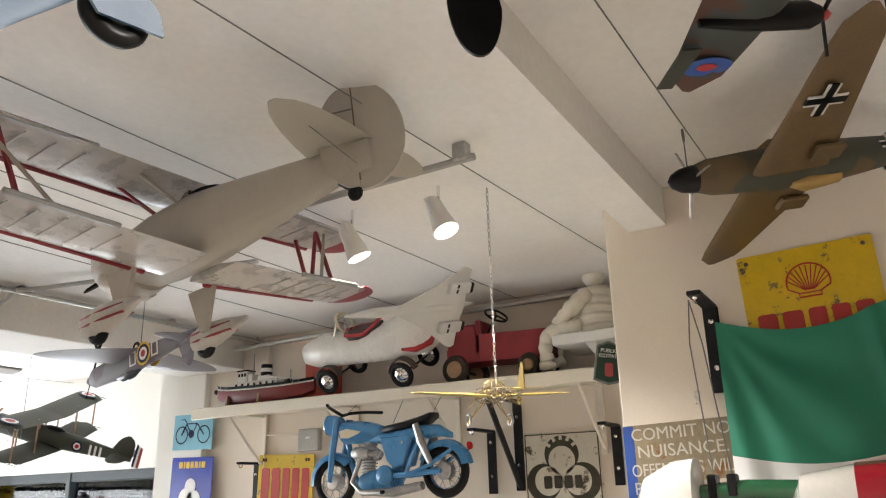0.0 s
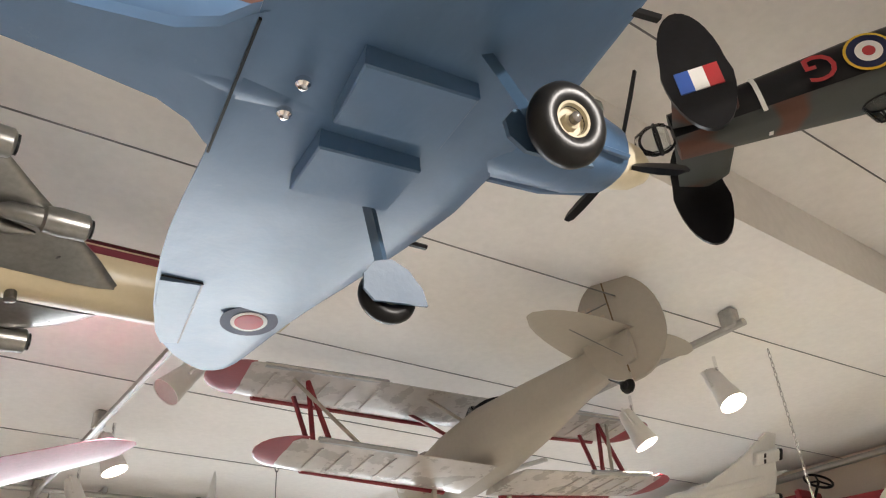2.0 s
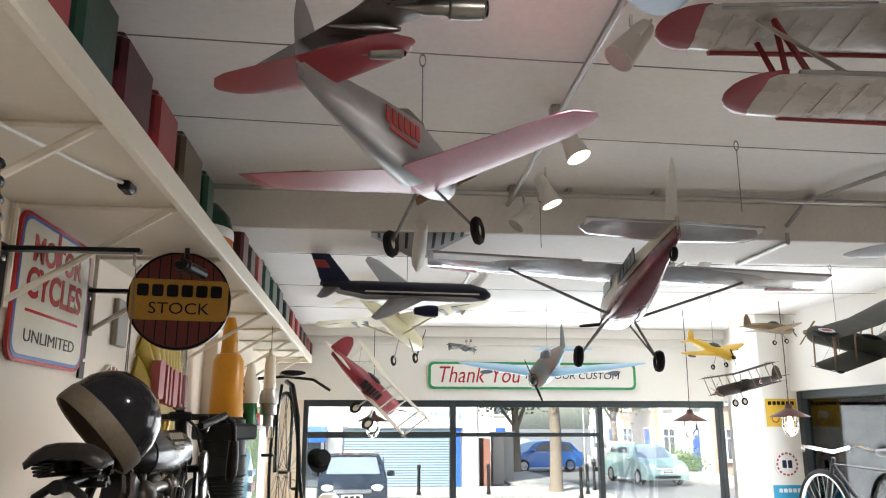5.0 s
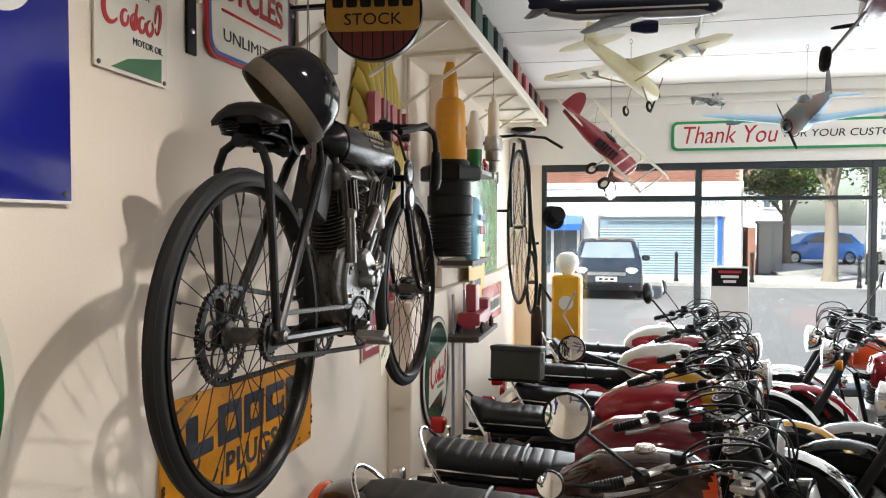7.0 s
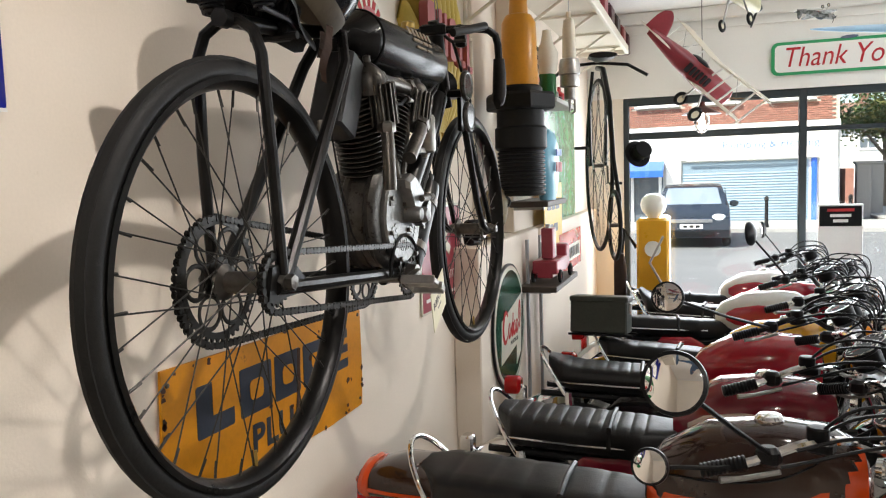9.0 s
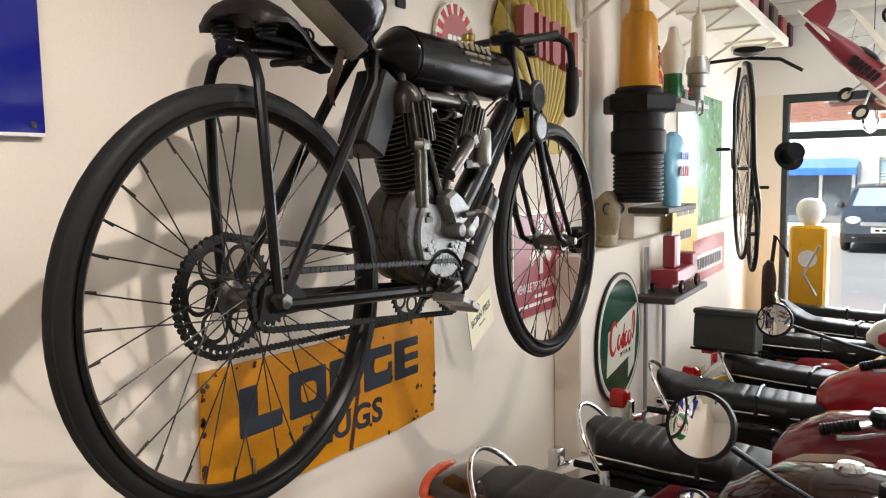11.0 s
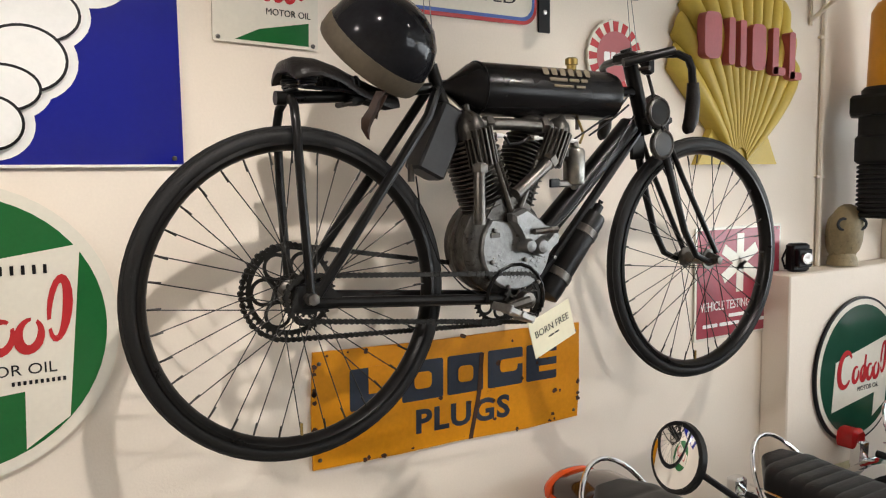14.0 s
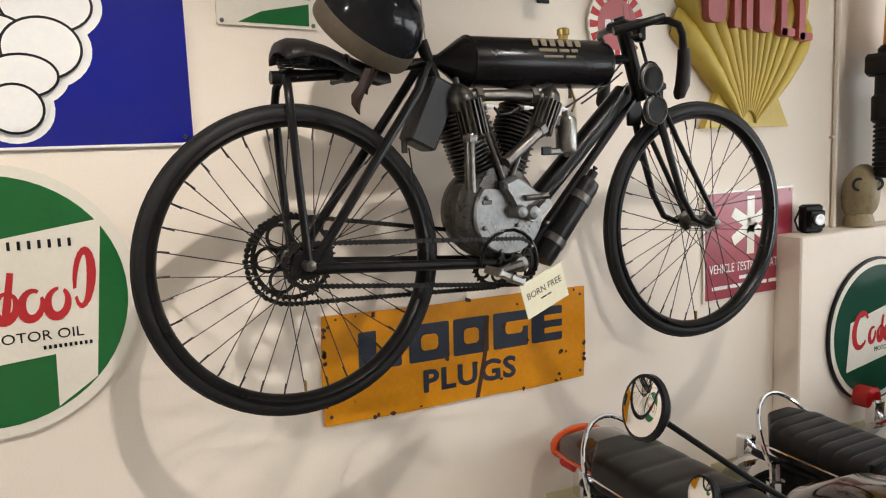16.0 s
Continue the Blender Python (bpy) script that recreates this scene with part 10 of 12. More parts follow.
part("headlamp", lathe([(0.001, 0.05), (0.03, 0.045), (0.042, 0.01), (0.044, -0.02), (0.04, -0.026), (0.02, -0.035), (0.001, -0.037)], 20, 'x'), toy_blue, ob, "", Matrix.Translation((-0.005, 0, 0.24)))
part("headlamp_rim", torus(0.040, 0.005, 24, 6, 'x'), chrome, ob, "", Matrix.Translation((-0.026, 0, 0.24)))
part("fuel_tank", body([(0.04, 0.03, 0.03, 0.205), (0.065, 0.056, 0.046, 0.198), (0.14, 0.064, 0.05, 0.193), (0.22, 0.052, 0.038, 0.185), (0.28, 0.03, 0.022, 0.176)], 18, 2.4), toy_blue, ob)
part("saddle", body([(0.258, 0.03, 0.010, 0.186), (0.29, 0.055, 0.018, 0.186), (0.38, 0.06, 0.019, 0.192), (0.46, 0.058, 0.019, 0.203), (0.505, 0.045, 0.013, 0.220), (0.52, 0.02, 0.005, 0.226)], 16, 2.8), vinyl, ob, "black dual seat")
part("frame_top", body([(0.06, 0.02, 0.02, 0.19), (0.25, 0.04, 0.022, 0.155), (0.32, 0.054, 0.026, 0.150), (0.46, 0.052, 0.028, 0.160), (0.53, 0.036, 0.024, 0.158), (0.58, 0.02, 0.012, 0.135)], 14, 2.8), toy_blue, ob, "blue seat pan")
part("down_tube", tube([(0.065, 0, 0.2), (0.10, 0, 0.02), (0.14, 0, -0.055), (0.33, 0, -0.06), (0.35, 0, 0.12)], 0.013, 8), toy_blue, ob)
part("crankcase", body([(0.14, 0.03, 0.03, -0.015), (0.17, 0.05, 0.042, -0.012), (0.24, 0.05, 0.046, -0.01), (0.30, 0.035, 0.036, -0.012)], 16), toy_blue, ob)
part("cylinder", lathe([q for k in range(9) for q in ((0.024, 0.02 + k * 0.0125), (0.034, 0.022 + k * 0.0125), (0.034, 0.026 + k * 0.0125), (0.024, 0.028 + k * 0.0125))] + [(0.024, 0.13), (0.03, 0.135), (0.022, 0.155), (0.001, 0.158)], 14), alloy, ob, "finned bright cylinder", Matrix.Translation((0.175, 0, 0.0)) @ Matrix.Rotation(radians(6), 4, 'Y'), 20)
part("carburettor", joined(box(0.03, 0.03, 0.045, 0.006, (0.235, -0.02, 0.09)), tube([(0.19, -0.03, 0.10), (0.26, -0.02, 0.09)], 0.012, 8)), alloy, ob)
part("silencer", tube([(0.17, -0.05, 0.08), (0.13, -0.06, -0.01), (0.18, -0.065, -0.055), (0.34, -0.07, -0.065), (0.48, -0.075, -0.05)], [0.010, 0.010, 0.012, 0.02, 0.017], 10), steel, ob)
part("tail_lamp", lathe([(0.016, 0.0), (0.014, 0.012), (0.001, 0.016)], 12, 'x'), red_lens, ob, "red tail lamp", Matrix.Translation((0.655, 0, 0.085)))
for x, z in ((0.06, 0.275), (0.30, 0.20), (0.50, 0.225)):
    part("hanging_wire", tube([(x, 0, z), (x, 0.12, 0.345)], 0.0015, 5), wire_mat, ob)
part("hanger_bar", tube([(-0.03, 0.10, 0.345), (0.53, 0.10, 0.345)], 0.008, 8), black_iron, ob, "black hanger bar under the shelf")


def l_bracket(x, y, z0, z1, reach, label, brace=True):
    """Flat-iron wall bracket on a wall that faces -x."""
    ob = thing("wall_bracket", label, "bracket", Matrix.Translation((x, y, z1)))
    up = part("wall_plate", box(0.012, 0.04, z1 - z0, 0.002, (-0.006, 0, (z0 - z1) / 2)), black_iron, ob)
    for q in (0.18, 0.72):
        part("bolt", lathe([(0.008, 0.0), (0.007, -0.004), (0.001, -0.006)], 10, 'x'), chrome, up, "", Matrix.Translation((-0.012, 0, (z0 - z1) * q)))
    part("arm", box(reach, 0.035, 0.012, 0.002, (-reach / 2, 0, 0)), black_iron, ob)
    if brace:
        part("brace", tube([(-reach * 0.9, 0, -0.01), (-0.012, 0, (z0 - z1) * 0.95)], 0.014, 4), black_iron, ob)
    part("eye_bolt", torus(0.011, 0.003, 16, 6, 'y'), chrome, ob, "", Matrix.Translation((-reach + 0.015, 0, -0.012)))
    return ob


l_bracket(3.118, 1.43, 2.13, 2.50, 0.32, "large black iron bracket with a diagonal brace")
l_bracket(3.118, 1.56, 2.12, 2.38, 0.20, "black iron wall bracket", False)
l_bracket(3.118, 1.00, 2.14, 2.37, 0.18, "black iron wall bracket above the round emblem sign", False)
l_bracket(2.149, 0.40, 2.36, 2.59, 0.20, "black iron wall bracket holding wires beside the flag", False)
l_bracket(3.118, 2.92, 2.0, 2.30, 0.14, "thin iron bracket beside the yellow sign", False)

ob = sign("yellow_block_sign", "yellow enamel sign with dark red block shapes", round_rect(0.36, 0.30, 0.006), on_wall(3.10, 2.715, 2.185, WALL_W, -2), sign_yellow)
blocks(ob, "letter_block", sign_red, 0.0065, 0.0, 0.01, [0.052, 0.055, 0.046, 0.046, 0.046], 0.15, 0.016)
blocks(ob, "small_block", rust, 0.0065, -0.14, 0.125, [0.012, 0.012], 0.016, 0.004)
blocks(ob, "small_block", rust, 0.0065, 0.14, 0.125, [0.012, 0.012], 0.016, 0.004)

ob = sign("clover_emblem_sign", "rusty white enamel sign with a dark clover emblem", round_rect(0.335, 0.36, 0.006), on_wall(3.108, 1.235, 2.18, WALL_W), mat("rusted_white_enamel", (0.60, 0.56, 0.46), 0.4, vary=0.1, scale=6, bump=0.08, stain=(0.07, 0.04, 0.02), stain_amount=0.5))
emb = mat("dark_olive_enamel", (0.05, 0.045, 0.03), 0.4, vary=0.2, scale=12, stain=(0.4, 0.36, 0.28), stain_amount=0.15)
plate(ob, "border", [(u, v) for u, v in round_rect(0.325, 0.35, 0.004)], emb, 0.006)
plate(ob, "ground", round_rect(0.315, 0.34, 0.004), MATS["rusted_white_enamel"], 0.0066)
for cx, cy in ((0.0, 0.09), (-0.085, -0.02), (0.085, -0.02)):
    plate(ob, "clover_leaf", disc(0.075, 32, cx, cy), emb, 0.0080)
for cx, cy in ((0.0, 0.065), (-0.065, -0.015), (0.065, -0.015)):
    plate(ob, "inner_leaf", disc(0.058, 32, cx, cy), MATS["rusted_white_enamel"], 0.0094)
blocks(ob, "letter_block", emb, 0.0108, 0.0, -0.02, [0.035, 0.035, 0.035, 0.03], 0.05, 0.010)
for k in range(5):
    part("letter_block", box(0.013, 0.018, 0.001, 0), MATS["rusted_white_enamel"], ob, "", Matrix.Translation((0.066 * math.sin(radians(-56 + 28 * k)), 0.09 + 0.066 * math.cos(radians(-56 + 28 * k)), 0.0095)) @ Matrix.Rotation(radians(56 - 28 * k), 4, 'Z'))

# posters on the white column
ob = sign("picture_card", "pale blue card with a drawing of an old motorcycle", round_rect(0.30, 0.19, 0.004), on_wall(3.079, 3.37, 2.485, WALL_W, -1), mat("pale_blue_print", (0.22, 0.52, 0.66), 0.35, vary=0.08), 0.003)
for x in (-0.085, 0.085):
    part("drawn_wheel", torus(0.045, 0.004, 26, 5, 'z', 0.3), navy, ob, "", Matrix.Translation((x, -0.015, 0.0035)))
part("drawn_frame", joined(tube([(-0.085, -0.015, 0.004), (-0.05, 0.045, 0.004), (0.03, 0.045, 0.004), (0.085, -0.015, 0.004)], 0.0035, 5), tube([(-0.05, 0.045, 0.004), (-0.005, -0.02, 0.004), (0.03, 0.045, 0.004)], 0.003, 5), tube([(-0.05, 0.05, 0.004), (-0.07, 0.07, 0.004), (-0.09, 0.068, 0.004)], 0.003, 5)), navy, ob)
plate(ob, "drawn_engine", disc(0.022, 16, -0.01, -0.01), navy, 0.0035)
ob = sign("blue_poster", "royal blue enamel sign with yellow blocks and a white shape", round_rect(0.31, 0.42, 0.004), on_wall(3.079, 3.36, 2.14, WALL_W, -1), mat("royal_enamel", (0.02, 0.045, 0.40), 0.25, vary=0.08), 0.004)
blocks(ob, "letter_block", yellow_paint, 0.0045, 0.0, 0.17, [0.03, 0.012, 0.024, 0.024, 0.024, 0.012, 0.026], 0.034, 0.008)
for x, y, r in ((0.0, 0.06, 0.04), (-0.03, 0.0, 0.05), (0.03, -0.01, 0.05), (0.0, -0.07, 0.06), (-0.06, -0.05, 0.035), (0.07, -0.04, 0.03)):
    plate(ob, "white_shape", disc(r, 20, x, y), white_paint, 0.0045 + 0.0002 * (r * 100))
ob = part("switch_box", box(0.03, 0.13, 0.11, 0.004), mat("grey_plastic_cover", (0.42, 0.41, 0.38), 0.45), None, "grey electrical cover plate on the wall", Matrix.Translation((3.105, 2.57, 2.40)), 35, "", "switch")
part("label", box(0.002, 0.03, 0.012, 0, (-0.016, 0, 0.01)), white_paint, ob)
ob = part("conduit", joined(tube([(3.10, 2.86, 2.94), (3.10, 2.86, 2.10)], 0.008, 8), tube([(3.10, 2.86, 2.44), (3.10, 2.62, 2.43)], 0.006, 8)), shelf_paint, None, "cream painted electrical conduit on the wall", None, 35, "structure")
ob = part("ceiling_pipe", joined(tube([(3.05, 0.72, 2.925), (3.05, 3.10, 2.905)], 0.013, 10)), mat("galvanised_pipe", (0.50, 0.50, 0.48), 0.35, 0.6, vary=0.1), None, "galvanised pipe under the ceiling", None, 35, "structure")
for y in (0.9, 1.9, 2.9):
    part("pipe_clip", joined(torus(0.015, 0.004, 16, 6, 'y'), tube([(0, 0, 0.013), (0, 0, 0.035)], 0.004, 6)), steel, ob, "", Matrix.Translation((3.05, y, 2.918)))

# pier: big yellow sign, flag, brown notice
ob = sign("scallop_outline_sign", "chipped yellow enamel sign with a red scallop outline", round_rect(0.325, 0.30, 0.008), on_wall(2.146, 0.148, 2.565, WALL_W, 2), sign_yellow, 0.006, ((-0.14, 0.13), (0.14, 0.13)))
NR2 = 11
fan = [(-0.024, 0.028)] + [(0.052 * math.sin(radians(a)), 0.055 + 0.05 * math.cos(radians(a))) for a in range(-105, 106, 15)] + [(0.024, 0.028)]
part("scallop_outline", tube([(x, y, 0.0066) for x, y in fan], 0.0022, 5, True), sign_red, ob)
part("scallop_base", tube([(-0.026, 0.03, 0.0066), (-0.026, 0.018, 0.0066), (0.026, 0.018, 0.0066), (0.026, 0.03, 0.0066)], 0.0022, 5), sign_red, ob)
for k in range(NR2):
    a = radians(-78 + 156 * k / (NR2 - 1))
    part("scallop_rib", tube([(0.010 * math.sin(a), 0.035, 0.0066), (0.05 * math.sin(a), 0.055 + 0.046 * math.cos(a), 0.0066)], 0.0014, 4), sign_red, ob)
blocks(ob, "letter_block", sign_red, 0.0066, 0.0, -0.055, [0.048, 0.05, 0.042, 0.042, 0.042], 0.085, 0.012)

ob = sign("notice_sign", "weathered brown tin notice with raised pale letters", round_rect(0.30, 0.22, 0.005), on_wall(2.146, 0.515, 2.185, WALL_W, 2), tin_brown, 0.006)
for txt, y, w in (("COMMIT NO", 0.083, 0.26), ("NUISANCE.", 0.038, 0.235), ("OFFENDERS WILL", -0.010, 0.28), ("BE", -0.056, 0.045)):
    lettering("lettering", txt, 0.032, mat("pale_notice_letters", (0.55, 0.52, 0.45), 0.5, vary=0.15, scale=20), ob, Matrix.Translation((0.0 if w > 0.1 else -0.115, y, 0.0065)), w, 0.001)
blocks(ob, "letter_block", MATS["pale_notice_letters"], 0.0062, 0.04, -0.056, [0.03] * 6, 0.03, 0.008)
ob = part("blue_board", box(0.01, 0.03, 0.30, 0.002), royal, None, "edge of a blue board on the pier", Matrix.Translation((2.144, 0.656, 2.14)), 35, "", "sign")


def cloth(y0, y1, ztop, zs, x, seed):
    """A hanging banner's band between the two heights zs, with sag and folds."""
    r = random.Random(seed)
    nu, nv = 44, 20
    v, f = [], []
    for side in (0.0, 0.0015):
        for j in range(nv + 1):
            for i in range(nu + 1):
                u = i / nu
                zz = zs[0] + (zs[1] - zs[0]) * j / nv
                drop = 2.54 - zz
                sag = (0.050 * math.sin(math.pi * min(1.0, u * 1.55)) - 0.02 * u) * max(0.0, 1 - drop * 1.1)
                ang = math.atan2(drop + 0.02, u + 0.02)
                fold = 0.014 * math.sin(9 * u - 5 * drop) * (0.4 + drop) + 0.014 * math.sin(15 * ang) * min(1.0, 2.5 * math.hypot(u, drop)) * math.exp(-1.6 * u) + 0.022 * math.exp(-((u - 0.55 - 0.12 * drop) / 0.03) ** 2)
                v.append((x - 0.012 - fold - side, y0 + (y1 - y0) * u + 0.02 * drop * (0.5 - u), zz - sag))
        k = len(v)
    n = (nu + 1) * (nv + 1)
    for s in (0, 1):
        for j in range(nv):
            for i in range(nu):
                a = s * n + j * (nu + 1) + i
                q = (a, a + 1, a + nu + 2, a + nu + 1)
                f.append(q if s else q[::-1])
    return v, f


green_cloth = mat("green_flag_cloth", (0.012, 0.19, 0.11), 0.6, vary=0.08, scale=5, bump=0.06, fine=300)
white_cloth = mat("white_flag_cloth", (0.68, 0.68, 0.66), 0.7, vary=0.04, scale=5, bump=0.06, fine=300)
fl = thing("flag", "draped green, white and red cloth flag pinned to the wall", "flag")
part("green_band", cloth(0.385, -0.27, 2.54, (2.54, 2.20), 2.115, 1), green_cloth, fl, "green cloth band", None, 80)
part("white_band", cloth(0.385, -0.27, 2.54, (2.20, 1.88), 2.115, 1), white_cloth, fl, "white cloth band", None, 80)
part("red_band", cloth(0.385, -0.27, 2.54, (1.88, 1.56), 2.115, 1), mat("red_flag_cloth", (0.40, 0.02, 0.03), 0.6, vary=0.06, scale=5, bump=0.06, fine=300), fl, "red cloth band", None, 80)

# hanging racing machine below the pier's bracket: seat hump, green frame, white tank
ob = thing("hanging_race_motorcycle", "white and green racing motorcycle hung on wires", "motorcycle", facing_west(1.98, 0.40, 2.02))
part("seat_hump", body([(-0.20, 0.03, 0.03, 0.05), (-0.17, 0.07, 0.075, 0.06), (-0.10, 0.085, 0.10, 0.07), (-0.05, 0.085, 0.105, 0.07), (-0.045, 0.07, 0.085, 0.07)], 20, 2.4), white_gloss, ob, "white seat hump")
part("frame_tube", tube([(-0.05, 0, 0.09), (0.06, 0, 0.10), (0.2, 0, 0.095), (0.5, 0, 0.06)], 0.022, 12), green_gloss, ob, "green frame tube")
tk = part("fuel_tank", body([(0.16, 0.05, 0.03, 0.06), (0.18, 0.11, 0.07, 0.06), (0.3, 0.13, 0.085, 0.065), (0.55, 0.13, 0.09, 0.06), (0.68, 0.06, 0.05, 0.04)], 20, 2.8), white_gloss, ob, "white fuel tank")
part("red_panel", body([(0.29, 0.1305, 0.086, 0.065), (0.36, 0.1315, 0.088, 0.066), (0.50, 0.1315, 0.091, 0.062)], 20, 2.8), red_gloss, tk, "red painted panel")
part("clamp", box(0.02, 0.05, 0.07, 0.003, (-0.015, 0, 0.10)), black_iron, ob)
part("clamp", box(0.02, 0.05, 0.05, 0.003, (0.03, 0, 0.11)), black_iron, ob)
part("hanging_wire", tube([(-0.012, 0, 0.13), (-0.03, 0, 0.45), (-0.02, 0.0, 0.56)], 0.0018, 5), wire_mat, ob)
part("hanging_wire", tube([(0.03, 0, 0.13), (0.0, 0, 0.45), (-0.02, 0.0, 0.56)], 0.0018, 5), wire_mat, ob)
part("turnbuckle", tube([(-0.027, 0, 0.30), (-0.027, 0, 0.33)], 0.006, 8), chrome, ob)
for x in (-0.30, 0.85):
    w = part("wheel", torus(0.25, 0.04, 40, 10, 'y'), rubber, ob, "", Matrix.Translation((x, 0, -0.30)))
    part("rim", torus(0.20, 0.012, 36, 6, 'y', 2.0), alloy, w)
    part("hub", lathe([(0.03, -0.05), (0.06, -0.04), (0.06, 0.04), (0.03, 0.05)], 18, 'y'), alloy, w)
    part("spoke", joined(*[tube([(0.05 * math.cos(a), 0, 0.05 * math.sin(a)), (0.2 * math.cos(a), 0, 0.2 * math.sin(a))], 0.008, 5) for a in [k * math.pi / 3 for k in range(6)]]), alloy, w)
part("engine", joined(box(0.35, 0.2, 0.25, 0.04, (0.3, 0, -0.25)), box(0.2, 0.18, 0.2, 0.03, (0.35, 0, -0.08))), alloy, ob)
part("swing_arm", tube([(-0.30, 0, -0.30), (0.15, 0, -0.25)], 0.025, 8), green_gloss, ob)
part("fork", tube([(0.85, 0, -0.30), (0.68, 0, 0.10)], 0.03, 8), chrome, ob)

# ---- under the ceiling: wires, tracks, spot heads, conduits, pendants ----
galv = MATS["galvanised_pipe"]
spot_white = mat("spot_lamp_white", (0.72, 0.70, 0.67), 0.35, vary=0.05)
bulb = mat("lit_bulb", (1.0, 0.90, 0.76), 0.3, emit=14.0, bump=0.0, vary=0.0)


def span_wire(x0, y0, x1, y1, z, sag=0.015):
    ps = [(x0 + (x1 - x0) * k / 12, y0 + (y1 - y0) * k / 12, z - sag * (1 - (k / 6 - 1) ** 2)) for k in range(13)]
    return part("ceiling_wire", tube(ps, 0.0016, 5), wire_mat, None, "taut steel wire under the ceiling", None, 35, "", "wire")


for x0, y0, x1, y1, z in ((XL, 1.0, 3.11, 0.77, 2.935), (XL, 0.37, 2.14, 0.322, 2.94), (XL, 1.43, 3.11, 1.36, 2.935), (XL, 1.80, 3.11, 1.86, 2.935), (XL, 2.27, 3.11, 2.40, 2.935),
                          (XL, 4.05, 3.41, 4.10, 2.93), (XL, 5.0, 3.41, 4.95, 2.93), (XL, 5.9, 3.41, 5.95, 2.93)):
    span_wire(x0, y0, x1, y1, z)


def chain_links(name, x, y, z0, z1, r=0.007, label="thin steel chain hanging from the ceiling wire"):
    n = max(3, int((z1 - z0) / (r * 2.6)))
    g = []
    for k in range(n):
        g.append(moved(torus(r, r * 0.22, 10, 5, 'y'), Matrix.Translation((x, y, z1 - (k + 0.5) * (z1 - z0) / n)) @ Matrix.Rotation(radians(90 * (k % 2)), 4, 'Z') @ Matrix.Diagonal((0.7, 1, 1.5, 1))))
    return part(name, joined(*g), steel, None, label, None, 60, "", "chain")


chain_links("hanging_chain", 1.812, 0.890, 2.40, 2.935, 0.005)
for x, y, z0, z1 in ((0.10, 1.84, 2.72, 2.93), (1.60, 1.40, 2.87, 2.93), (1.13, 2.32, 2.70, 2.93), (1.74, 0.335, 2.78, 2.93), (1.24, 0.93, 2.82, 2.93), (0.64, 2.95, 2.72, 2.93), (0.19, 3.24, 2.78, 2.82), (0.2, 5.37, 2.75, 2.93), (1.33, 5.8, 2.55, 2.93), (2.55, 4.1, 2.45, 2.93), (1.93, 2.42, 2.66, 2.93), (0.16, 3.6, 2.70, 2.93), (2.35, 5.2, 2.58, 2.93)):
    ob = part("hanging_hook", joined(tube([(x, y, z0), (x, y, z1 - 0.03)], 0.0016, 5), moved(torus(0.012, 0.0022, 14, 5, 'y'), Matrix.Translation((x, y, z1 - 0.012)) @ Matrix.Diagonal((0.6, 1, 1.3, 1)))), wire_mat, None, "steel wire hook holding a model aircraft", None, 35, "", "hook")


def track(x0, y0, x1, y1, z=2.915):
    d = Vector((x1 - x0, y1 - y0, 0))
    ob = part("light_track", tube([(x0, y0, z), (x1, y1, z)], 0.010, 8), mat("grey_track_paint", (0.42, 0.41, 0.39), 0.4, 0.4, vary=0.1), None, "slim metal lighting track under the ceiling", None, 35, "", "light track")
    for q in (0.06, 0.5, 0.94):
        p = Vector((x0, y0, z)) + d * q
        part("track_clip", box(0.03, 0.04, 0.05, 0.004), steel, ob, "", Matrix.Translation((p.x, p.y, z + 0.02)))
    return ob


track(0.49, 1.30, 0.53, 3.04)
track(0.53, 3.55, 0.60, 5.40)
track(1.59, 1.40, 1.565, 0.80)
track(1.66, 3.52, 1.70, 4.3)


def spot_head(x, y, z, ax, ay, az, lit):
    """A white conical spot on its stem, pointing at its target."""
    ob = thing("track_spot", "white metal track spotlight" + (" switched on" if lit else ""), "spotlight", Matrix.Translation((x, y, z)) @ Matrix.Diagonal((0.78, 0.78, 0.78, 1)), "track spots")
    d = (Vector((ax, ay, az)) - Vector((x, y, z))).normalized()
    t = d.to_track_quat('Z', 'Y').to_matrix().to_4x4()
    part("stem", tube([(0, 0, 0.03), (0, 0, (2.915 - z) / 0.78)], 0.006, 8), chrome, ob)
    deep = ax < -0.5
    back = -0.022 if deep else 0.022
    part("housing", lathe([(0.001, -0.075), (0.022, -0.072), (0.030, -0.05), (0.034, 0.0), (0.045, 0.065), (0.045, 0.068), (0.0435, 0.068), (0.036, 0.03 if not deep else 0.0), (0.031, back), (0.001, back - 0.002)], 24), spot_white, ob, "white conical lamp housing", t)
    if deep:
        part("baffle", lathe([(0.0430, 0.066), (0.0345, 0.0), (0.030, -0.019)], 24), mat("grey_baffle", (0.40, 0.38, 0.35), 0.6), ob, "grey inner baffle", t)
    part("yoke", tube([(0.045, 0, 0.0), (0.045, 0, -0.06), (0.0, 0, -0.085), (-0.045, 0, -0.06), (-0.045, 0, 0.0)], 0.005, 6), spot_white, ob, "", t)
    part("lamp", lathe([(0.029, back + 0.004), (0.025, back + 0.014), (0.013, back + 0.020), (0.001, back + 0.022)], 20), bulb if lit and not deep else lens_glass, ob, "lit lamp face" if lit and not deep else "", t)
    return ob


# the last two heads belong to the added, unseen fill spots
for sx, sy, sz, ax, ay, az, w in SPOTS:
    spot_head(sx, sy, sz, ax, ay, az, w > 0)

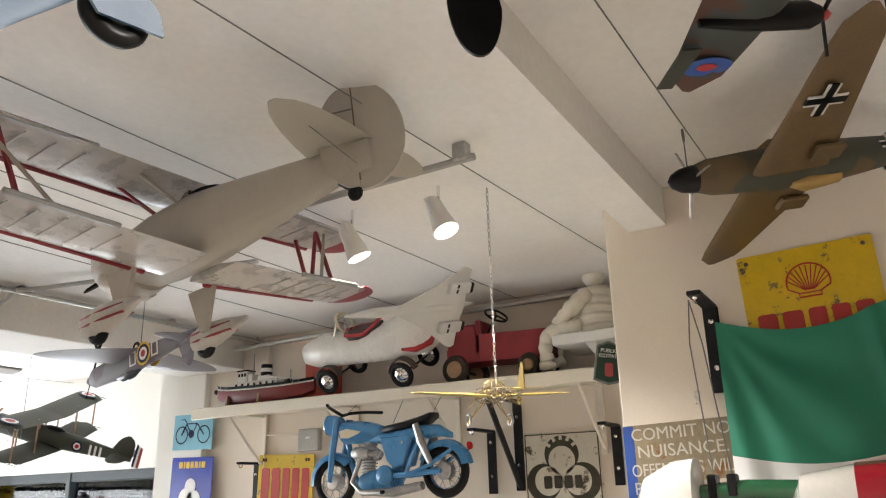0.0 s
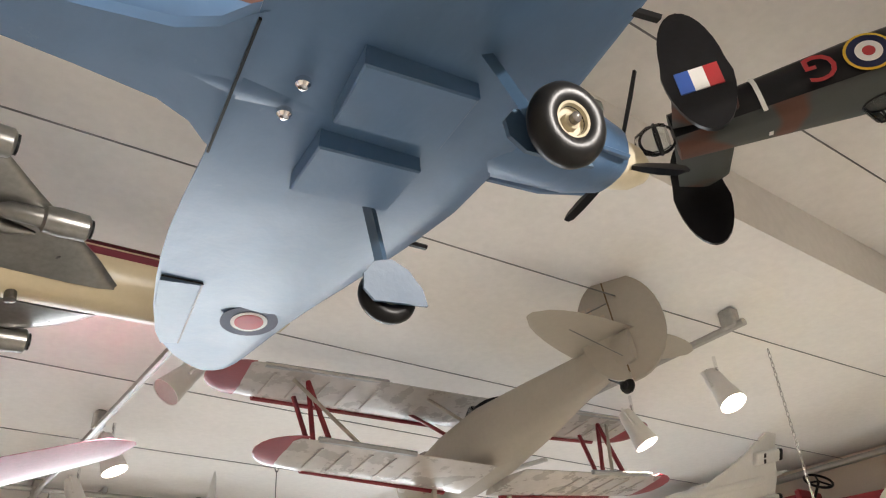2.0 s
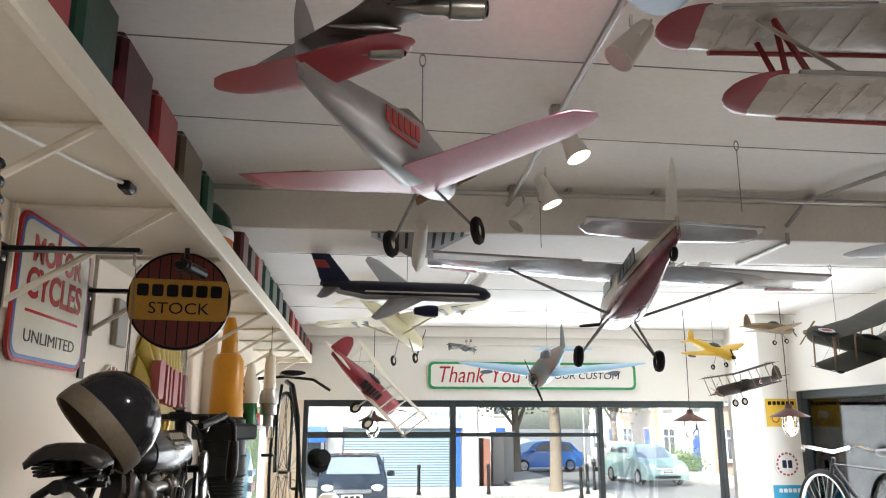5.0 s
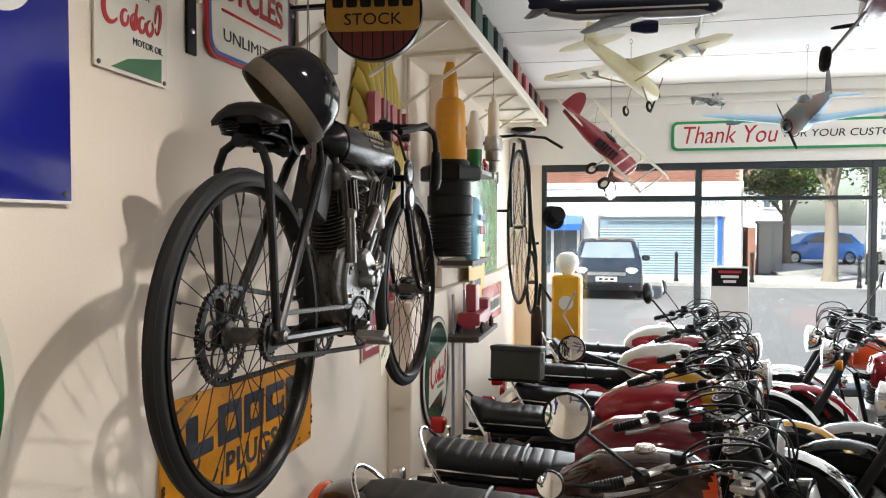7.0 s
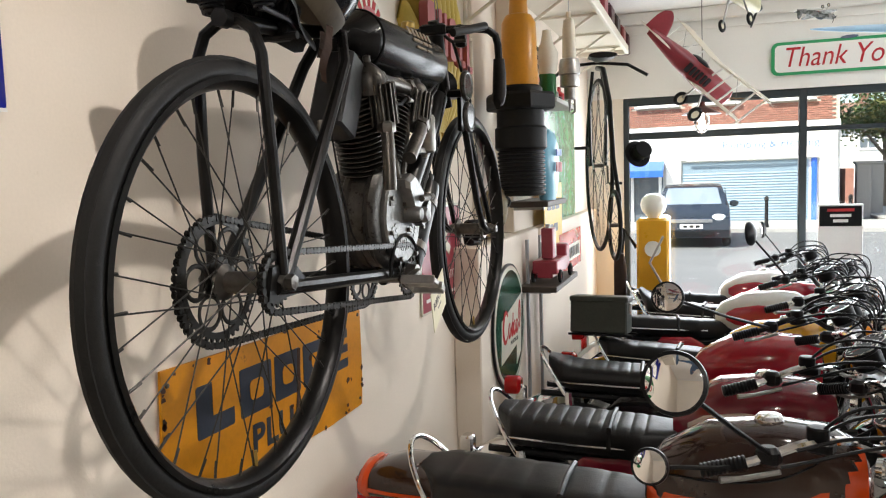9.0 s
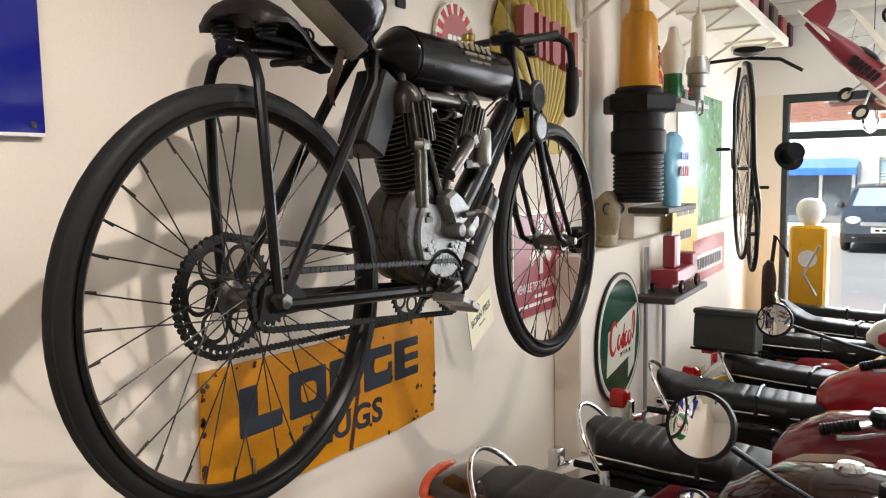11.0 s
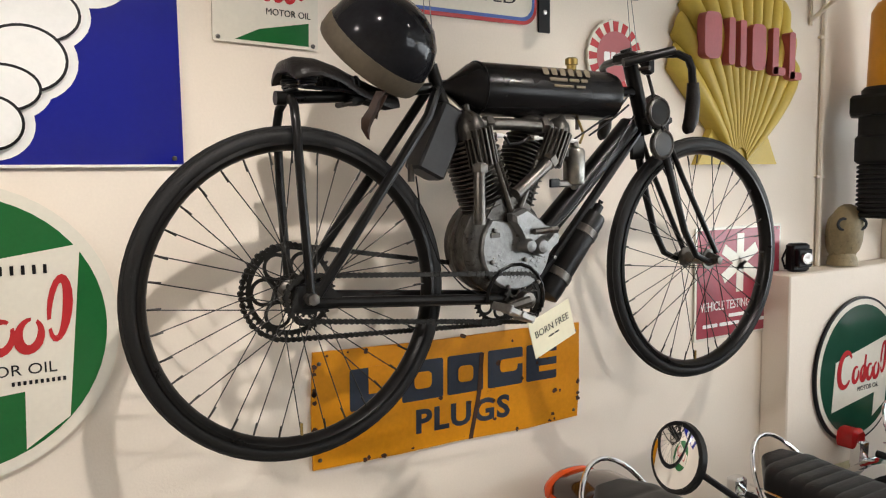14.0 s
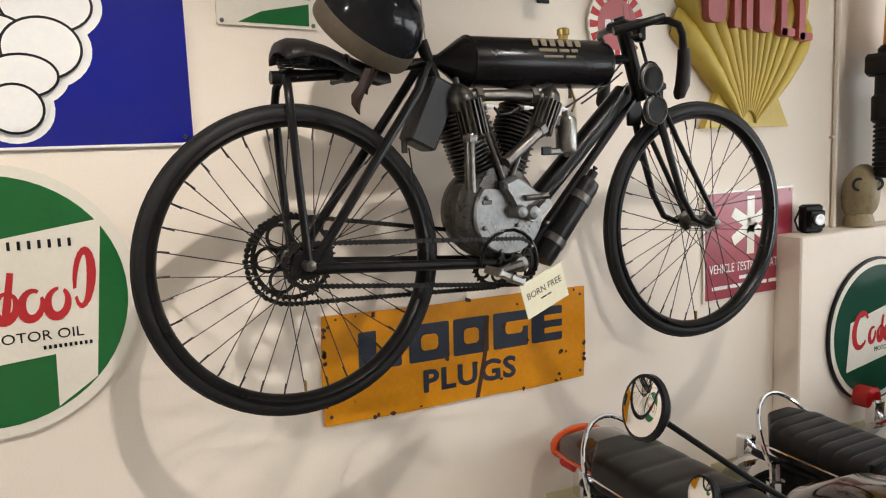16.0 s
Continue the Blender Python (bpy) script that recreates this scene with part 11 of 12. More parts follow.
ob = part("conduit_run", joined(tube([(XL, 2.96, 2.93), (3.1, 2.90, 2.93)], 0.010, 8), tube([(XL, 2.99, 2.935), (3.1, 2.93, 2.935)], 0.007, 8)), galv, None, "pair of conduits along the ceiling beam", None, 35, "structure")
for x in (0.75, 1.1, 1.75, 2.5):
    part("conduit_clip", box(0.02, 0.06, 0.02, 0.003), steel, ob, "", Matrix.Translation((x, 2.945, 2.945)))
part("conduit_cross", joined(tube([(1.98, 1.9, 2.94), (1.72, 2.92, 2.93), (1.70, 3.05, 2.86)], 0.009, 8), tube([(1.70, 3.05, 2.83), (1.70, 3.05, 2.79), (1.70, 3.5, 2.79)], 0.009, 8)), galv, ob)


def pendant(x, y, z, shade_mat):
    ob = thing("pendant_lamp", "industrial pendant lamp with enamel shade and glass globe", "lamp", Matrix.Translation((x, y, z)), "front pendant lamps")
    part("cord", tube([(0, 0, 0.10), (0.004, 0, (H - z) * 0.5), (0, 0, H - z)], 0.003, 6), black, ob)
    part("shade", lathe([(0.020, 0.10), (0.028, 0.07), (0.05, 0.055), (0.135, 0.012), (0.138, 0.008), (0.13, 0.010), (0.045, 0.048), (0.001, 0.05)], 28), shade_mat, ob, "dark copper-brown enamel shade")
    part("globe", lathe([(0.035, 0.04), (0.05, 0.0), (0.055, -0.05), (0.045, -0.10), (0.02, -0.125), (0.001, -0.128)], 20), lens_glass, ob, "ribbed clear glass globe")
    part("lamp", lathe([(0.012, 0.03), (0.018, -0.02), (0.025, -0.045), (0.015, -0.065), (0.001, -0.07)], 14), bulb, ob, "lit bulb")
    part("guard", joined(*[tube([(0.04 * math.cos(a), 0.04 * math.sin(a), 0.03), (0.06 * math.cos(a), 0.06 * math.sin(a), -0.05), (0.0, 0.0, -0.135)], 0.002, 5) for a in (0.3, 1.35, 2.4, 3.44, 4.5, 5.54)]), steel, ob)
    return ob


copper_brown = mat("copper_brown_enamel", (0.10, 0.04, 0.03), 0.35, 0.3, vary=0.2, scale=12)
pendant(2.49, 6.0, 2.08, copper_brown)
pendant(3.02, 5.5, 2.11, copper_brown)
pendant(0.05, 6.75, 2.08, copper_brown)

# ---- at the shop window ----
ob = sign("thank_you_sign", "white sign with rounded green border and script lettering", round_rect(1.97, 0.25, 0.05), on_wall(1.54, YN - 0.012, 2.51, WALL_S), mat("sign_green", (0.02, 0.30, 0.10), 0.4, vary=0.08), 0.008)
plate(ob, "white_panel", round_rect(1.92, 0.205, 0.035), white_wall, 0.0084)
lettering("lettering", "Thank You", 0.15, enamel_red, ob, Matrix.Translation((-0.52, 0.0, 0.010)), 0.76, 0.002, 0.25, "red script letters")
lettering("lettering", "FOR YOUR CUSTOM", 0.062, black, ob, Matrix.Translation((0.37, 0.0, 0.010)), 0.90, 0.002, 0.15, "black capital letters")

# signs on the corner column, facing the room
SS = 6.148
ob = sign("yellow_picture_sign", "yellow sign with dark bars and a drawn motorcycle", round_rect(0.26, 0.22, 0.004), on_wall(3.32, SS, 2.16, WALL_S), yellow_paint, 0.004)
blocks(ob, "letter_bar", black, 0.0045, 0.0, 0.075, [0.03] * 6, 0.03, 0.008)
for x in (-0.055, 0.055):
    part("drawn_wheel", torus(0.03, 0.005, 20, 5, 'z', 0.3), dull_red, ob, "", Matrix.Translation((x, -0.045, 0.0048)))
plate(ob, "drawn_body", [(-0.06, -0.03), (-0.02, 0.01), (0.05, 0.02), (0.06, -0.02), (0.0, -0.05)], white_paint, 0.0046)
ob = sign("round_badge_sign", "round white enamel badge with dark red dots", disc(0.105, 36), on_wall(3.325, SS, 1.76, WALL_S), white_paint, 0.005)
for k in range(16):
    a = k * math.pi / 8
    part("badge_dot", box(0.02, 0.014, 0.0015, 0), dull_red, ob, "", Matrix.Translation((0.083 * math.cos(a), 0.083 * math.sin(a), 0.006)) @ Matrix.Rotation(a + 1.57, 4, 'Z'))
blocks(ob, "letter_block", navy, 0.0055, 0.0, 0.0, [0.035, 0.035], 0.06, 0.012)
ob = sign("cyan_sign", "cyan blue printed sign with a red flash", round_rect(0.27, 0.26, 0.004), on_wall(3.33, SS, 1.47, WALL_S), mat("cyan_print", (0.03, 0.32, 0.55), 0.35, vary=0.08), 0.004)
plate(ob, "red_flash", [(-0.11, -0.04), (0.02, 0.02), (0.11, 0.05), (0.06, -0.01), (-0.02, -0.06)], red_paint, 0.0046)
blocks(ob, "letter_bar", white_paint, 0.0046, 0.0, 0.09, [0.03] * 5, 0.03, 0.008)
ob = sign("white_notice", "white printed notice on the column", round_rect(0.24, 0.22, 0.004), on_wall(3.325, SS, 1.20, WALL_S), white_paint, 0.003)
for k in range(5):
    part("text_bar", box(0.18 - 0.03 * (k % 2), 0.014, 0.001, 0, (0, 0.07 - 0.032 * k, 0.0038)), navy, ob)

# penny-farthing hung beside the window; its wheels lie in the yz plane
ob = thing("penny_farthing", "black penny-farthing bicycle hung against the wall", "bicycle", Matrix.Translation((-0.60, 5.95, 1.73)) @ Matrix.Rotation(radians(16), 4, 'Z'))
for nm, y, z, R in (("large_wheel", 0.0, 0.0, 0.56), ("small_wheel", -0.62, -0.36, 0.20)):
    w = part(nm, torus(R, 0.012, 60, 8, 'x'), rubber, ob, "", Matrix.Translation((0, y, z)))
    part("rim", torus(R - 0.014, 0.006, 60, 6, 'x', 1.6), frame_black, w)
    part("hub", lathe([(0.03, -0.035), (0.012, -0.03), (0.012, 0.03), (0.03, 0.035)], 14, 'x'), old_steel, w)
    n = 36 if R > 0.3 else 16
    part("spoke", joined(*[tube([(0.03 * (-1) ** k, 0.028 * math.cos(a), 0.028 * math.sin(a)), (0, (R - 0.014) * math.cos(a + 0.12 * (-1) ** (k // 2)), (R - 0.014) * math.sin(a + 0.12 * (-1) ** (k // 2)))], 0.0016, 4) for k in range(n) for a in (2 * math.pi * k / n,)]), spoke_steel, w)
part("backbone", tube([(0, -0.02, 0.64), (0, -0.25, 0.60), (0, -0.48, 0.38), (0, -0.60, 0.02), (0.03, -0.62, -0.20), (0.03, -0.62, -0.36)], [0.018, 0.018, 0.016, 0.014, 0.012, 0.01], 10), frame_black, ob)
part("fork_blade", tube([(0.05, 0, 0.0), (0.055, 0, 0.40), (0.03, 0, 0.62)], 0.011, 8), frame_black, ob)
part("fork_blade", tube([(-0.05, 0, 0.0), (-0.055, 0, 0.40), (-0.03, 0, 0.62)], 0.011, 8), frame_black, ob)
part("handlebar", tube([(-0.30, -0.05, 0.58), (-0.2, 0.0, 0.66), (0.0, 0.02, 0.68), (0.2, 0.0, 0.66), (0.32, -0.05, 0.58)], 0.011, 8), frame_black, ob)
part("saddle", body([(-0.14, 0.09, 0.018, 0.69), (-0.05, 0.085, 0.02, 0.685), (0.06, 0.03, 0.018, 0.69), (0.13, 0.018, 0.012, 0.69)], 14), leather, ob, "worn leather saddle", Matrix.Rotation(radians(90), 4, 'Z') @ Matrix.Translation((-0.12, 0, 0)))
for s in (1, -1):
    part("crank", tube([(s * 0.06, 0, 0), (s * 0.07, 0.04 * s, -0.12 * s)], 0.008, 6), old_steel, ob)
    part("pedal", box(0.08, 0.05, 0.02, 0.005, (s * 0.12, 0.04 * s, -0.12 * s)), rubber, ob)
ht = thing("top_hat", "black felt top hat hung beside the penny-farthing", "hat", pose(-0.36, 6.10, 1.80, 70, 15, 30) @ Matrix.Scale(0.66, 4))
part("crown", lathe([(0.001, 0.15), (0.085, 0.15), (0.088, 0.145), (0.078, 0.07), (0.082, 0.0), (0.075, 0.0), (0.07, 0.06), (0.001, 0.06)], 26), mat("black_felt", (0.012, 0.012, 0.013), 0.8, vary=0.2, scale=20), ht)
part("brim", lathe([(0.08, 0.0), (0.14, 0.008), (0.142, 0.012), (0.14, 0.015), (0.08, 0.007)], 28), MATS["black_felt"], ht)
part("ribbon", lathe([(0.0835, 0.008), (0.0825, 0.035), (0.081, 0.035), (0.082, 0.008)], 26), black, ht)

# yellow petrol dispenser with a white globe
ob = thing("petrol_dispenser", "yellow vintage petrol dispenser with a white globe", "petrol pump", Matrix.Translation((-0.30, 6.80, 0.0)))
part("cabinet", box(0.24, 0.22, 1.33, 0.02, (0, 0, 0.665)), mat("amber_yellow_enamel", (0.75, 0.38, 0.02), 0.3, vary=0.08, scale=7), ob, "amber yellow enamel cabinet")
part("globe", lathe([(0.04, 1.33), (0.05, 1.345), (0.085, 1.38), (0.098, 1.43), (0.085, 1.48), (0.05, 1.51), (0.001, 1.518)], 24), mat("opal_glass", (0.80, 0.79, 0.74), 0.15, vary=0.03), ob, "white opal glass globe")
part("dial", slab(disc(0.06, 24), 0.006, 'xy', 0.0), white_paint, ob, "", Matrix.Translation((0, -0.112, 1.10)) @ Matrix.Rotation(radians(90), 4, 'X'))
part("pump_lever", tube([(0.06, -0.13, 0.85), (-0.02, -0.15, 1.0), (0.08, -0.17, 1.2)], 0.010, 8), steel, ob)
part("hose", tube([(-0.13, 0, 1.1), (-0.22, -0.04, 1.25), (-0.25, -0.06, 0.9), (-0.2, -0.05, 0.5), (-0.15, -0.02, 0.45)], 0.016, 8), rubber, ob)
# brown leather seat back and clutter by the wall
ob = part("leather_holster", body([(-0.03, 0.05, 0.20, 0.0), (0.0, 0.07, 0.24, 0.0), (0.04, 0.06, 0.22, 0.0), (0.06, 0.02, 0.12, 0.0)], 14), tan_leather, None, "tan leather saddle bag leaning at the wall", Matrix.Translation((-0.55, 6.65, 0.85)), 50, "", "bag")
ob = thing("white_notice_stand", "white notice board inside the shop window", "notice board", Matrix.Translation((1.02, 7.05, 0.0)))
part("board", box(0.30, 0.02, 0.44, 0.004, (0, 0, 1.18)), white_paint, ob)
part("header_panel", box(0.28, 0.006, 0.15, 0.002, (0, -0.012, 1.31)), black, ob, "black printed header")
for k in range(3):
    part("text_bar", box(0.18 - 0.04 * k, 0.003, 0.022, 0.0, (0, -0.016, 1.355 - 0.04 * k)), red_paint if k == 0 else white_paint, ob)
part("post", tube([(0, 0, 0.0), (0, 0, 0.96)], 0.014, 8), steel, ob)
part("foot", lathe([(0.14, 0.0), (0.14, 0.012), (0.02, 0.03), (0.001, 0.03)], 20), black, ob)

# bicycle standing in the side window
ob = thing("old_bicycle", "old black bicycle standing in the side window", "bicycle", Matrix.Translation((3.22, 4.98, 1.42)) @ Matrix.Rotation(radians(90), 4, 'Z'))
for x in (-0.52, 0.52):
    w = part("wheel", torus(0.32, 0.018, 44, 8, 'y'), rubber, ob, "", Matrix.Translation((x, 0, 0)))
    part("rim", torus(0.30, 0.008, 44, 6, 'y', 1.5), steel, w)
    part("spoke", joined(*[tube([(0, 0.02 * (-1) ** k, 0), (0.30 * math.cos(a), 0, 0.30 * math.sin(a))], 0.0016, 4) for k in range(28) for a in (2 * math.pi * k / 28,)]), steel, w)
part("frame", joined(tube([(-0.52, 0, 0), (-0.12, 0, -0.05), (0.38, 0, 0.38), (-0.2, 0, 0.36), (-0.12, 0, -0.05)], 0.014, 8), tube([(-0.52, 0, 0), (-0.2, 0, 0.36)], 0.010, 8), tube([(0.52, 0, 0), (0.36, 0, 0.42)], 0.013, 8)), black, ob)
part("saddle", body([(-0.34, 0.08, 0.03, 0.47), (-0.24, 0.075, 0.03, 0.47), (-0.12, 0.02, 0.02, 0.47)], 14), leather, ob)
part("seat_post", tube([(-0.2, 0, 0.36), (-0.22, 0, 0.46)], 0.012, 8), steel, ob)
part("handlebar", tube([(0.30, -0.25, 0.47), (0.40, -0.2, 0.50), (0.36, 0, 0.46), (0.40, 0.2, 0.50), (0.30, 0.25, 0.47)], 0.011, 8), chrome, ob)
ob = part("window_shelf", box(0.40, 2.20, 0.03, 0.004), shelf_paint, None, "cream display shelf across the side window", Matrix.Translation((3.215, 4.95, 1.065)), 35, "", "shelf")

# ---- the street outside ----
asphalt = mat("grey_asphalt", (0.15, 0.15, 0.152), 0.8, vary=0.15, scale=0.6, bump=0.2, fine=80)
paving = mat("pale_paving", (0.34, 0.33, 0.31), 0.75, vary=0.12, scale=1.2, bump=0.15, random_value=0.10)
brick_mat = mat("red_brown_brick", (0.25, 0.11, 0.08), 0.8, vary=0.25, scale=9, bump=0.2, random_value=0.2)
mortar = mat("pale_mortar", (0.42, 0.38, 0.33), 0.85, vary=0.1, scale=6)
render_white = mat("white_render", (0.78, 0.77, 0.74), 0.7, vary=0.05, scale=1.5, bump=0.1)
shutter_mat = mat("blue_grey_shutter", (0.20, 0.27, 0.33), 0.45, 0.3, vary=0.08, scale=3)
roof_tile = mat("brown_roof_tile", (0.20, 0.11, 0.08), 0.8, vary=0.2, scale=4, bump=0.3, fine=25)
dark_pane = mat("reflecting_pane", (0.10, 0.12, 0.14), 0.08, vary=0.2, scale=2, bump=0.0)
blue_trim = mat("bright_blue_trim", (0.02, 0.10, 0.50), 0.4, vary=0.1)
GZ = -0.18


def ground_block(name, x0, x1, y0, y1, z0, z1, material, label):
    return block(name, x0, x1, y0, y1, z0, z1, material, label)


part("ground", slab([(-400, 7.49), (400, 7.49), (400, 600), (-400, 600)], 0.05, 'xy', GZ - 0.05), asphalt, None, "grey asphalt street running to the horizon", None, 35, "structure")
part("ground_side", slab([(3.63, -400), (400, -400), (400, 7.49), (3.63, 7.49)], 0.05, 'xy', GZ - 0.05), asphalt, None, "grey asphalt beside the shop", None, 35, "structure")
ground_block("pavement_near", -40, 6.2, 7.51, 10.3, GZ + 0.001, -0.08, paving, "pale concrete pavement outside the shop")
ground_block("pavement_side", 3.64, 6.2, -12, 7.50, GZ + 0.001, -0.08, paving, "pale pavement beside the shop")
ground_block("pavement_far", -40, 5.6, 25.0, 29.0, GZ + 0.001, -0.08, paving, "pale pavement across the street")
ground_block("pavement_corner", 5.6, 8.0, 25.0, 60.0, GZ + 0.001, -0.08, paving, "pale pavement along the side road")
ground_block("pavement_side_far", 13.5, 16.5, 22.0, 70.0, GZ + 0.001, -0.08, paving, "pale pavement along the houses")
for nm, x0, x1, y0, y1 in (("kerb_near", -40, 6.2, 10.3, 10.42), ("kerb_far", -40, 5.6, 24.88, 25.0)):
    ground_block(nm, x0, x1, y0, y1, GZ + 0.001, -0.075, mat("granite_kerb", (0.30, 0.29, 0.28), 0.7, vary=0.15, scale=5), "granite kerb")

# shop building across the street
FY = 29.0
ob = thing("shop_building", "brick-fronted shop with white fascia and closed roller shutter", "building", Matrix.Translation((0, FY, 0)))
part("wall", box(14.3, 8.0, 3.1, 0.0, (-2.95, 4.0, 1.47)), render_white, ob, "white rendered ground floor")
part("upper_wall", box(14.26, 8.0, 3.6, 0.0, (-2.95, 4.04, 4.82)), mortar, ob, "brick upper storey")
part("roof", loft([[(-10.2, y, z) for y, z in ((-0.3, 6.6), (8.3, 6.6), (4, 8.9))], [(4.3, y, z) for y, z in ((-0.3, 6.6), (8.3, 6.6), (4, 8.9))]]), roof_tile, ob)
fa = part("fascia", box(4.9, 0.18, 0.95, 0.01, (1.65, -0.08, 2.52)), render_white, ob, "white fascia board")
lettering("lettering", "Plumbing & Heating", 0.26, mat("grey_blue_letters", (0.12, 0.20, 0.34), 0.5), fa, Matrix.Translation((2.05, -0.18, 2.50)) @ Matrix.Rotation(radians(90), 4, 'X'), 3.0, 0.004)
part("pilaster", box(0.5, 0.14, 3.1, 0.01, (-1.05, -0.07, 1.47)), render_white, ob)
part("pilaster", box(0.55, 0.14, 3.1, 0.01, (3.85, -0.07, 1.47)), render_white, ob)
part("blue_strip", box(0.16, 0.16, 2.1, 0.01, (3.42, -0.08, 0.95)), blue_trim, ob, "bright blue door trim")
st = part("roller_shutter", box(4.0, 0.06, 2.05, 0.0, (1.25, 0.0, 0.93)), shutter_mat, ob, "closed blue-grey roller shutter")
for k in range(22):
    part("slat", loft([[(-0.75, -0.032, z), (-0.75, -0.052, z + 0.035), (-0.75, -0.032, z + 0.082)], [(3.25, -0.032, z), (3.25, -0.052, z + 0.035), (3.25, -0.032, z + 0.082)]]), shutter_mat, st, "", Matrix.Translation((0, 0, -0.08 + 0.092 * k)))
part("fascia_lamp_bar", box(4.2, 0.08, 0.05, 0.01, (1.5, -0.22, 2.02)), render_white, ob)
# neighbour's shop front with an awning
nb = part("shop_front", box(3.4, 0.10, 2.1, 0.01, (-3.1, -0.04, 0.98)), dark_pane, ob, "glazed shop front")
for x in (-4.75, -3.6, -2.45, -1.5):
    part("door_post", box(0.10, 0.08, 2.1, 0.005, (x, -0.12, 0.98)), render_white, nb)
part("awning", loft([[(-4.9, -0.05, 2.05), (-4.9, -1.1, 1.72), (-4.9, -1.1, 1.50), (-4.9, -1.08, 1.50), (-4.9, -1.08, 1.70), (-4.9, -0.05, 2.0)], [(-1.35, -0.05, 2.05), (-1.35, -1.1, 1.72), (-1.35, -1.1, 1.50), (-1.35, -1.08, 1.50), (-1.35, -1.08, 1.70), (-1.35, -0.05, 2.0)]]), blue_trim, ob, "bright blue fabric awning")


def sash(parent, x, z, w, h, y=0.0, frame_mat=None):
    f = part("window", joined(box(w, 0.08, 0.07, 0.0, (x, y - 0.03, z + h / 2)), box(w, 0.08, 0.07, 0.0, (x, y - 0.03, z - h / 2)), box(0.07, 0.08, h, 0.0, (x - w / 2, y - 0.03, z)), box(0.07, 0.08, h, 0.0, (x + w / 2, y - 0.03, z)), box(0.05, 0.06, h, 0.0, (x, y - 0.03, z)), box(w, 0.06, 0.05, 0.0, (x, y - 0.03, z + h * 0.2))), frame_mat or render_white, parent, "white framed window")
    part("pane", box(w - 0.06, 0.02, h - 0.06, 0.0, (x, y - 0.012, z)), dark_pane, f)
    part("sill", box(w + 0.2, 0.16, 0.07, 0.01, (x, y - 0.07, z - h / 2 - 0.07)), render_white, f)


for x in (-7.5, -4.4, -1.6, 0.4, 2.7):
    sash(ob, x, 4.75, 1.3, 1.5)
part("band_course", box(14.3, 0.06, 0.2, 0.0, (-2.95, -0.03, 3.12)), render_white, ob)


def house(x, y, turn, w, d, h, wall_mat, label, rise=2.2):
    """Pitched-roof house; its front looks along local -y."""
    o = thing("house", label, "house", Matrix.Translation((x, y, GZ)) @ Matrix.Rotation(radians(turn), 4, 'Z'), "houses along the side road")
    part("wall", box(w, d, h, 0.0, (0, d / 2, h / 2)), wall_mat, o)
    rf = part("roof", loft([[(-w / 2 - 0.3, yy, z) for yy, z in ((-0.4, h - 0.1), (d + 0.4, h - 0.1), (d / 2, h + rise))], [(w / 2 + 0.3, yy, z) for yy, z in ((-0.4, h - 0.1), (d + 0.4, h - 0.1), (d / 2, h + rise))]]), roof_tile, o)
    part("chimney", box(0.7, 0.5, 1.3, 0.02, (w * 0.3, d / 2, h + rise + 0.2)), brick_mat, rf)
    part("gutter", box(w + 0.5, 0.10, 0.09, 0.02, (0, -0.42, h - 0.1)), render_white, o)
    for q in (-0.27, 0.27):
        sash(o, q * w, h * 0.75, 1.3, 1.25)
    sash(o, -0.27 * w, h * 0.27, 1.7, 1.4)
    dr = part("door", box(0.95, 0.08, 2.05, 0.01, (0.27 * w, -0.03, 1.04)), blue_trim if int(x) % 2 else maroon, o)
    part("door_frame", joined(box(0.1, 0.12, 2.15, 0.0, (0.27 * w - 0.53, -0.03, 1.07)), box(0.1, 0.12, 2.15, 0.0, (0.27 * w + 0.53, -0.03, 1.07)), box(1.16, 0.12, 0.1, 0.0, (0.27 * w, -0.03, 2.15))), render_white, dr)
    return o


pale_brick = mat("pale_house_brick", (0.46, 0.36, 0.29), 0.8, vary=0.15, scale=6, bump=0.2)
for k, (x, y, t, wm, lab) in enumerate(((17.0, 27, -90, render_white, "white rendered terraced house"), (17.0, 34, -90, pale_brick, "pale brick terraced house"), (17.0, 41, -90, render_white, "white rendered terraced house"), (17.0, 48, -90, pale_brick, "pale brick terraced house"), (17.0, 55, -90, render_white, "white rendered terraced house"),
                                        (11.0, 74, 0, render_white, "white house at the end of the side road"), (3.0, 62, 0, pale_brick, "pale brick house beyond the corner"), (20, 14, -90, render_white, "white house across the side street"), (20, 6, -90, pale_brick, "brick house across the side street"), (20, -2, -90, render_white, "white house across the side street"))):
    house(x, y, t, 6.8, 7.0, 5.2, wm, lab)

# garden wall and gate piers at the corner
for x, y in ((5.3, 31.5), (5.9, 32.6)):
    ob = thing("gate_pier", "grey rendered gate pier with a flat cap", "pier", Matrix.Translation((x, y, GZ)))
    part("shaft", box(0.45, 0.45, 1.9, 0.01, (0, 0, 0.95)), mat("grey_render", (0.30, 0.29, 0.28), 0.8, vary=0.15, scale=4), ob)
    part("cap", box(0.56, 0.56, 0.12, 0.02, (0, 0, 1.96)), MATS["grey_render"], ob)
block("garden_wall", 4.4, 4.65, 29.2, 45.0, GZ, 1.6, brick_mat, "brick garden wall along the side road")


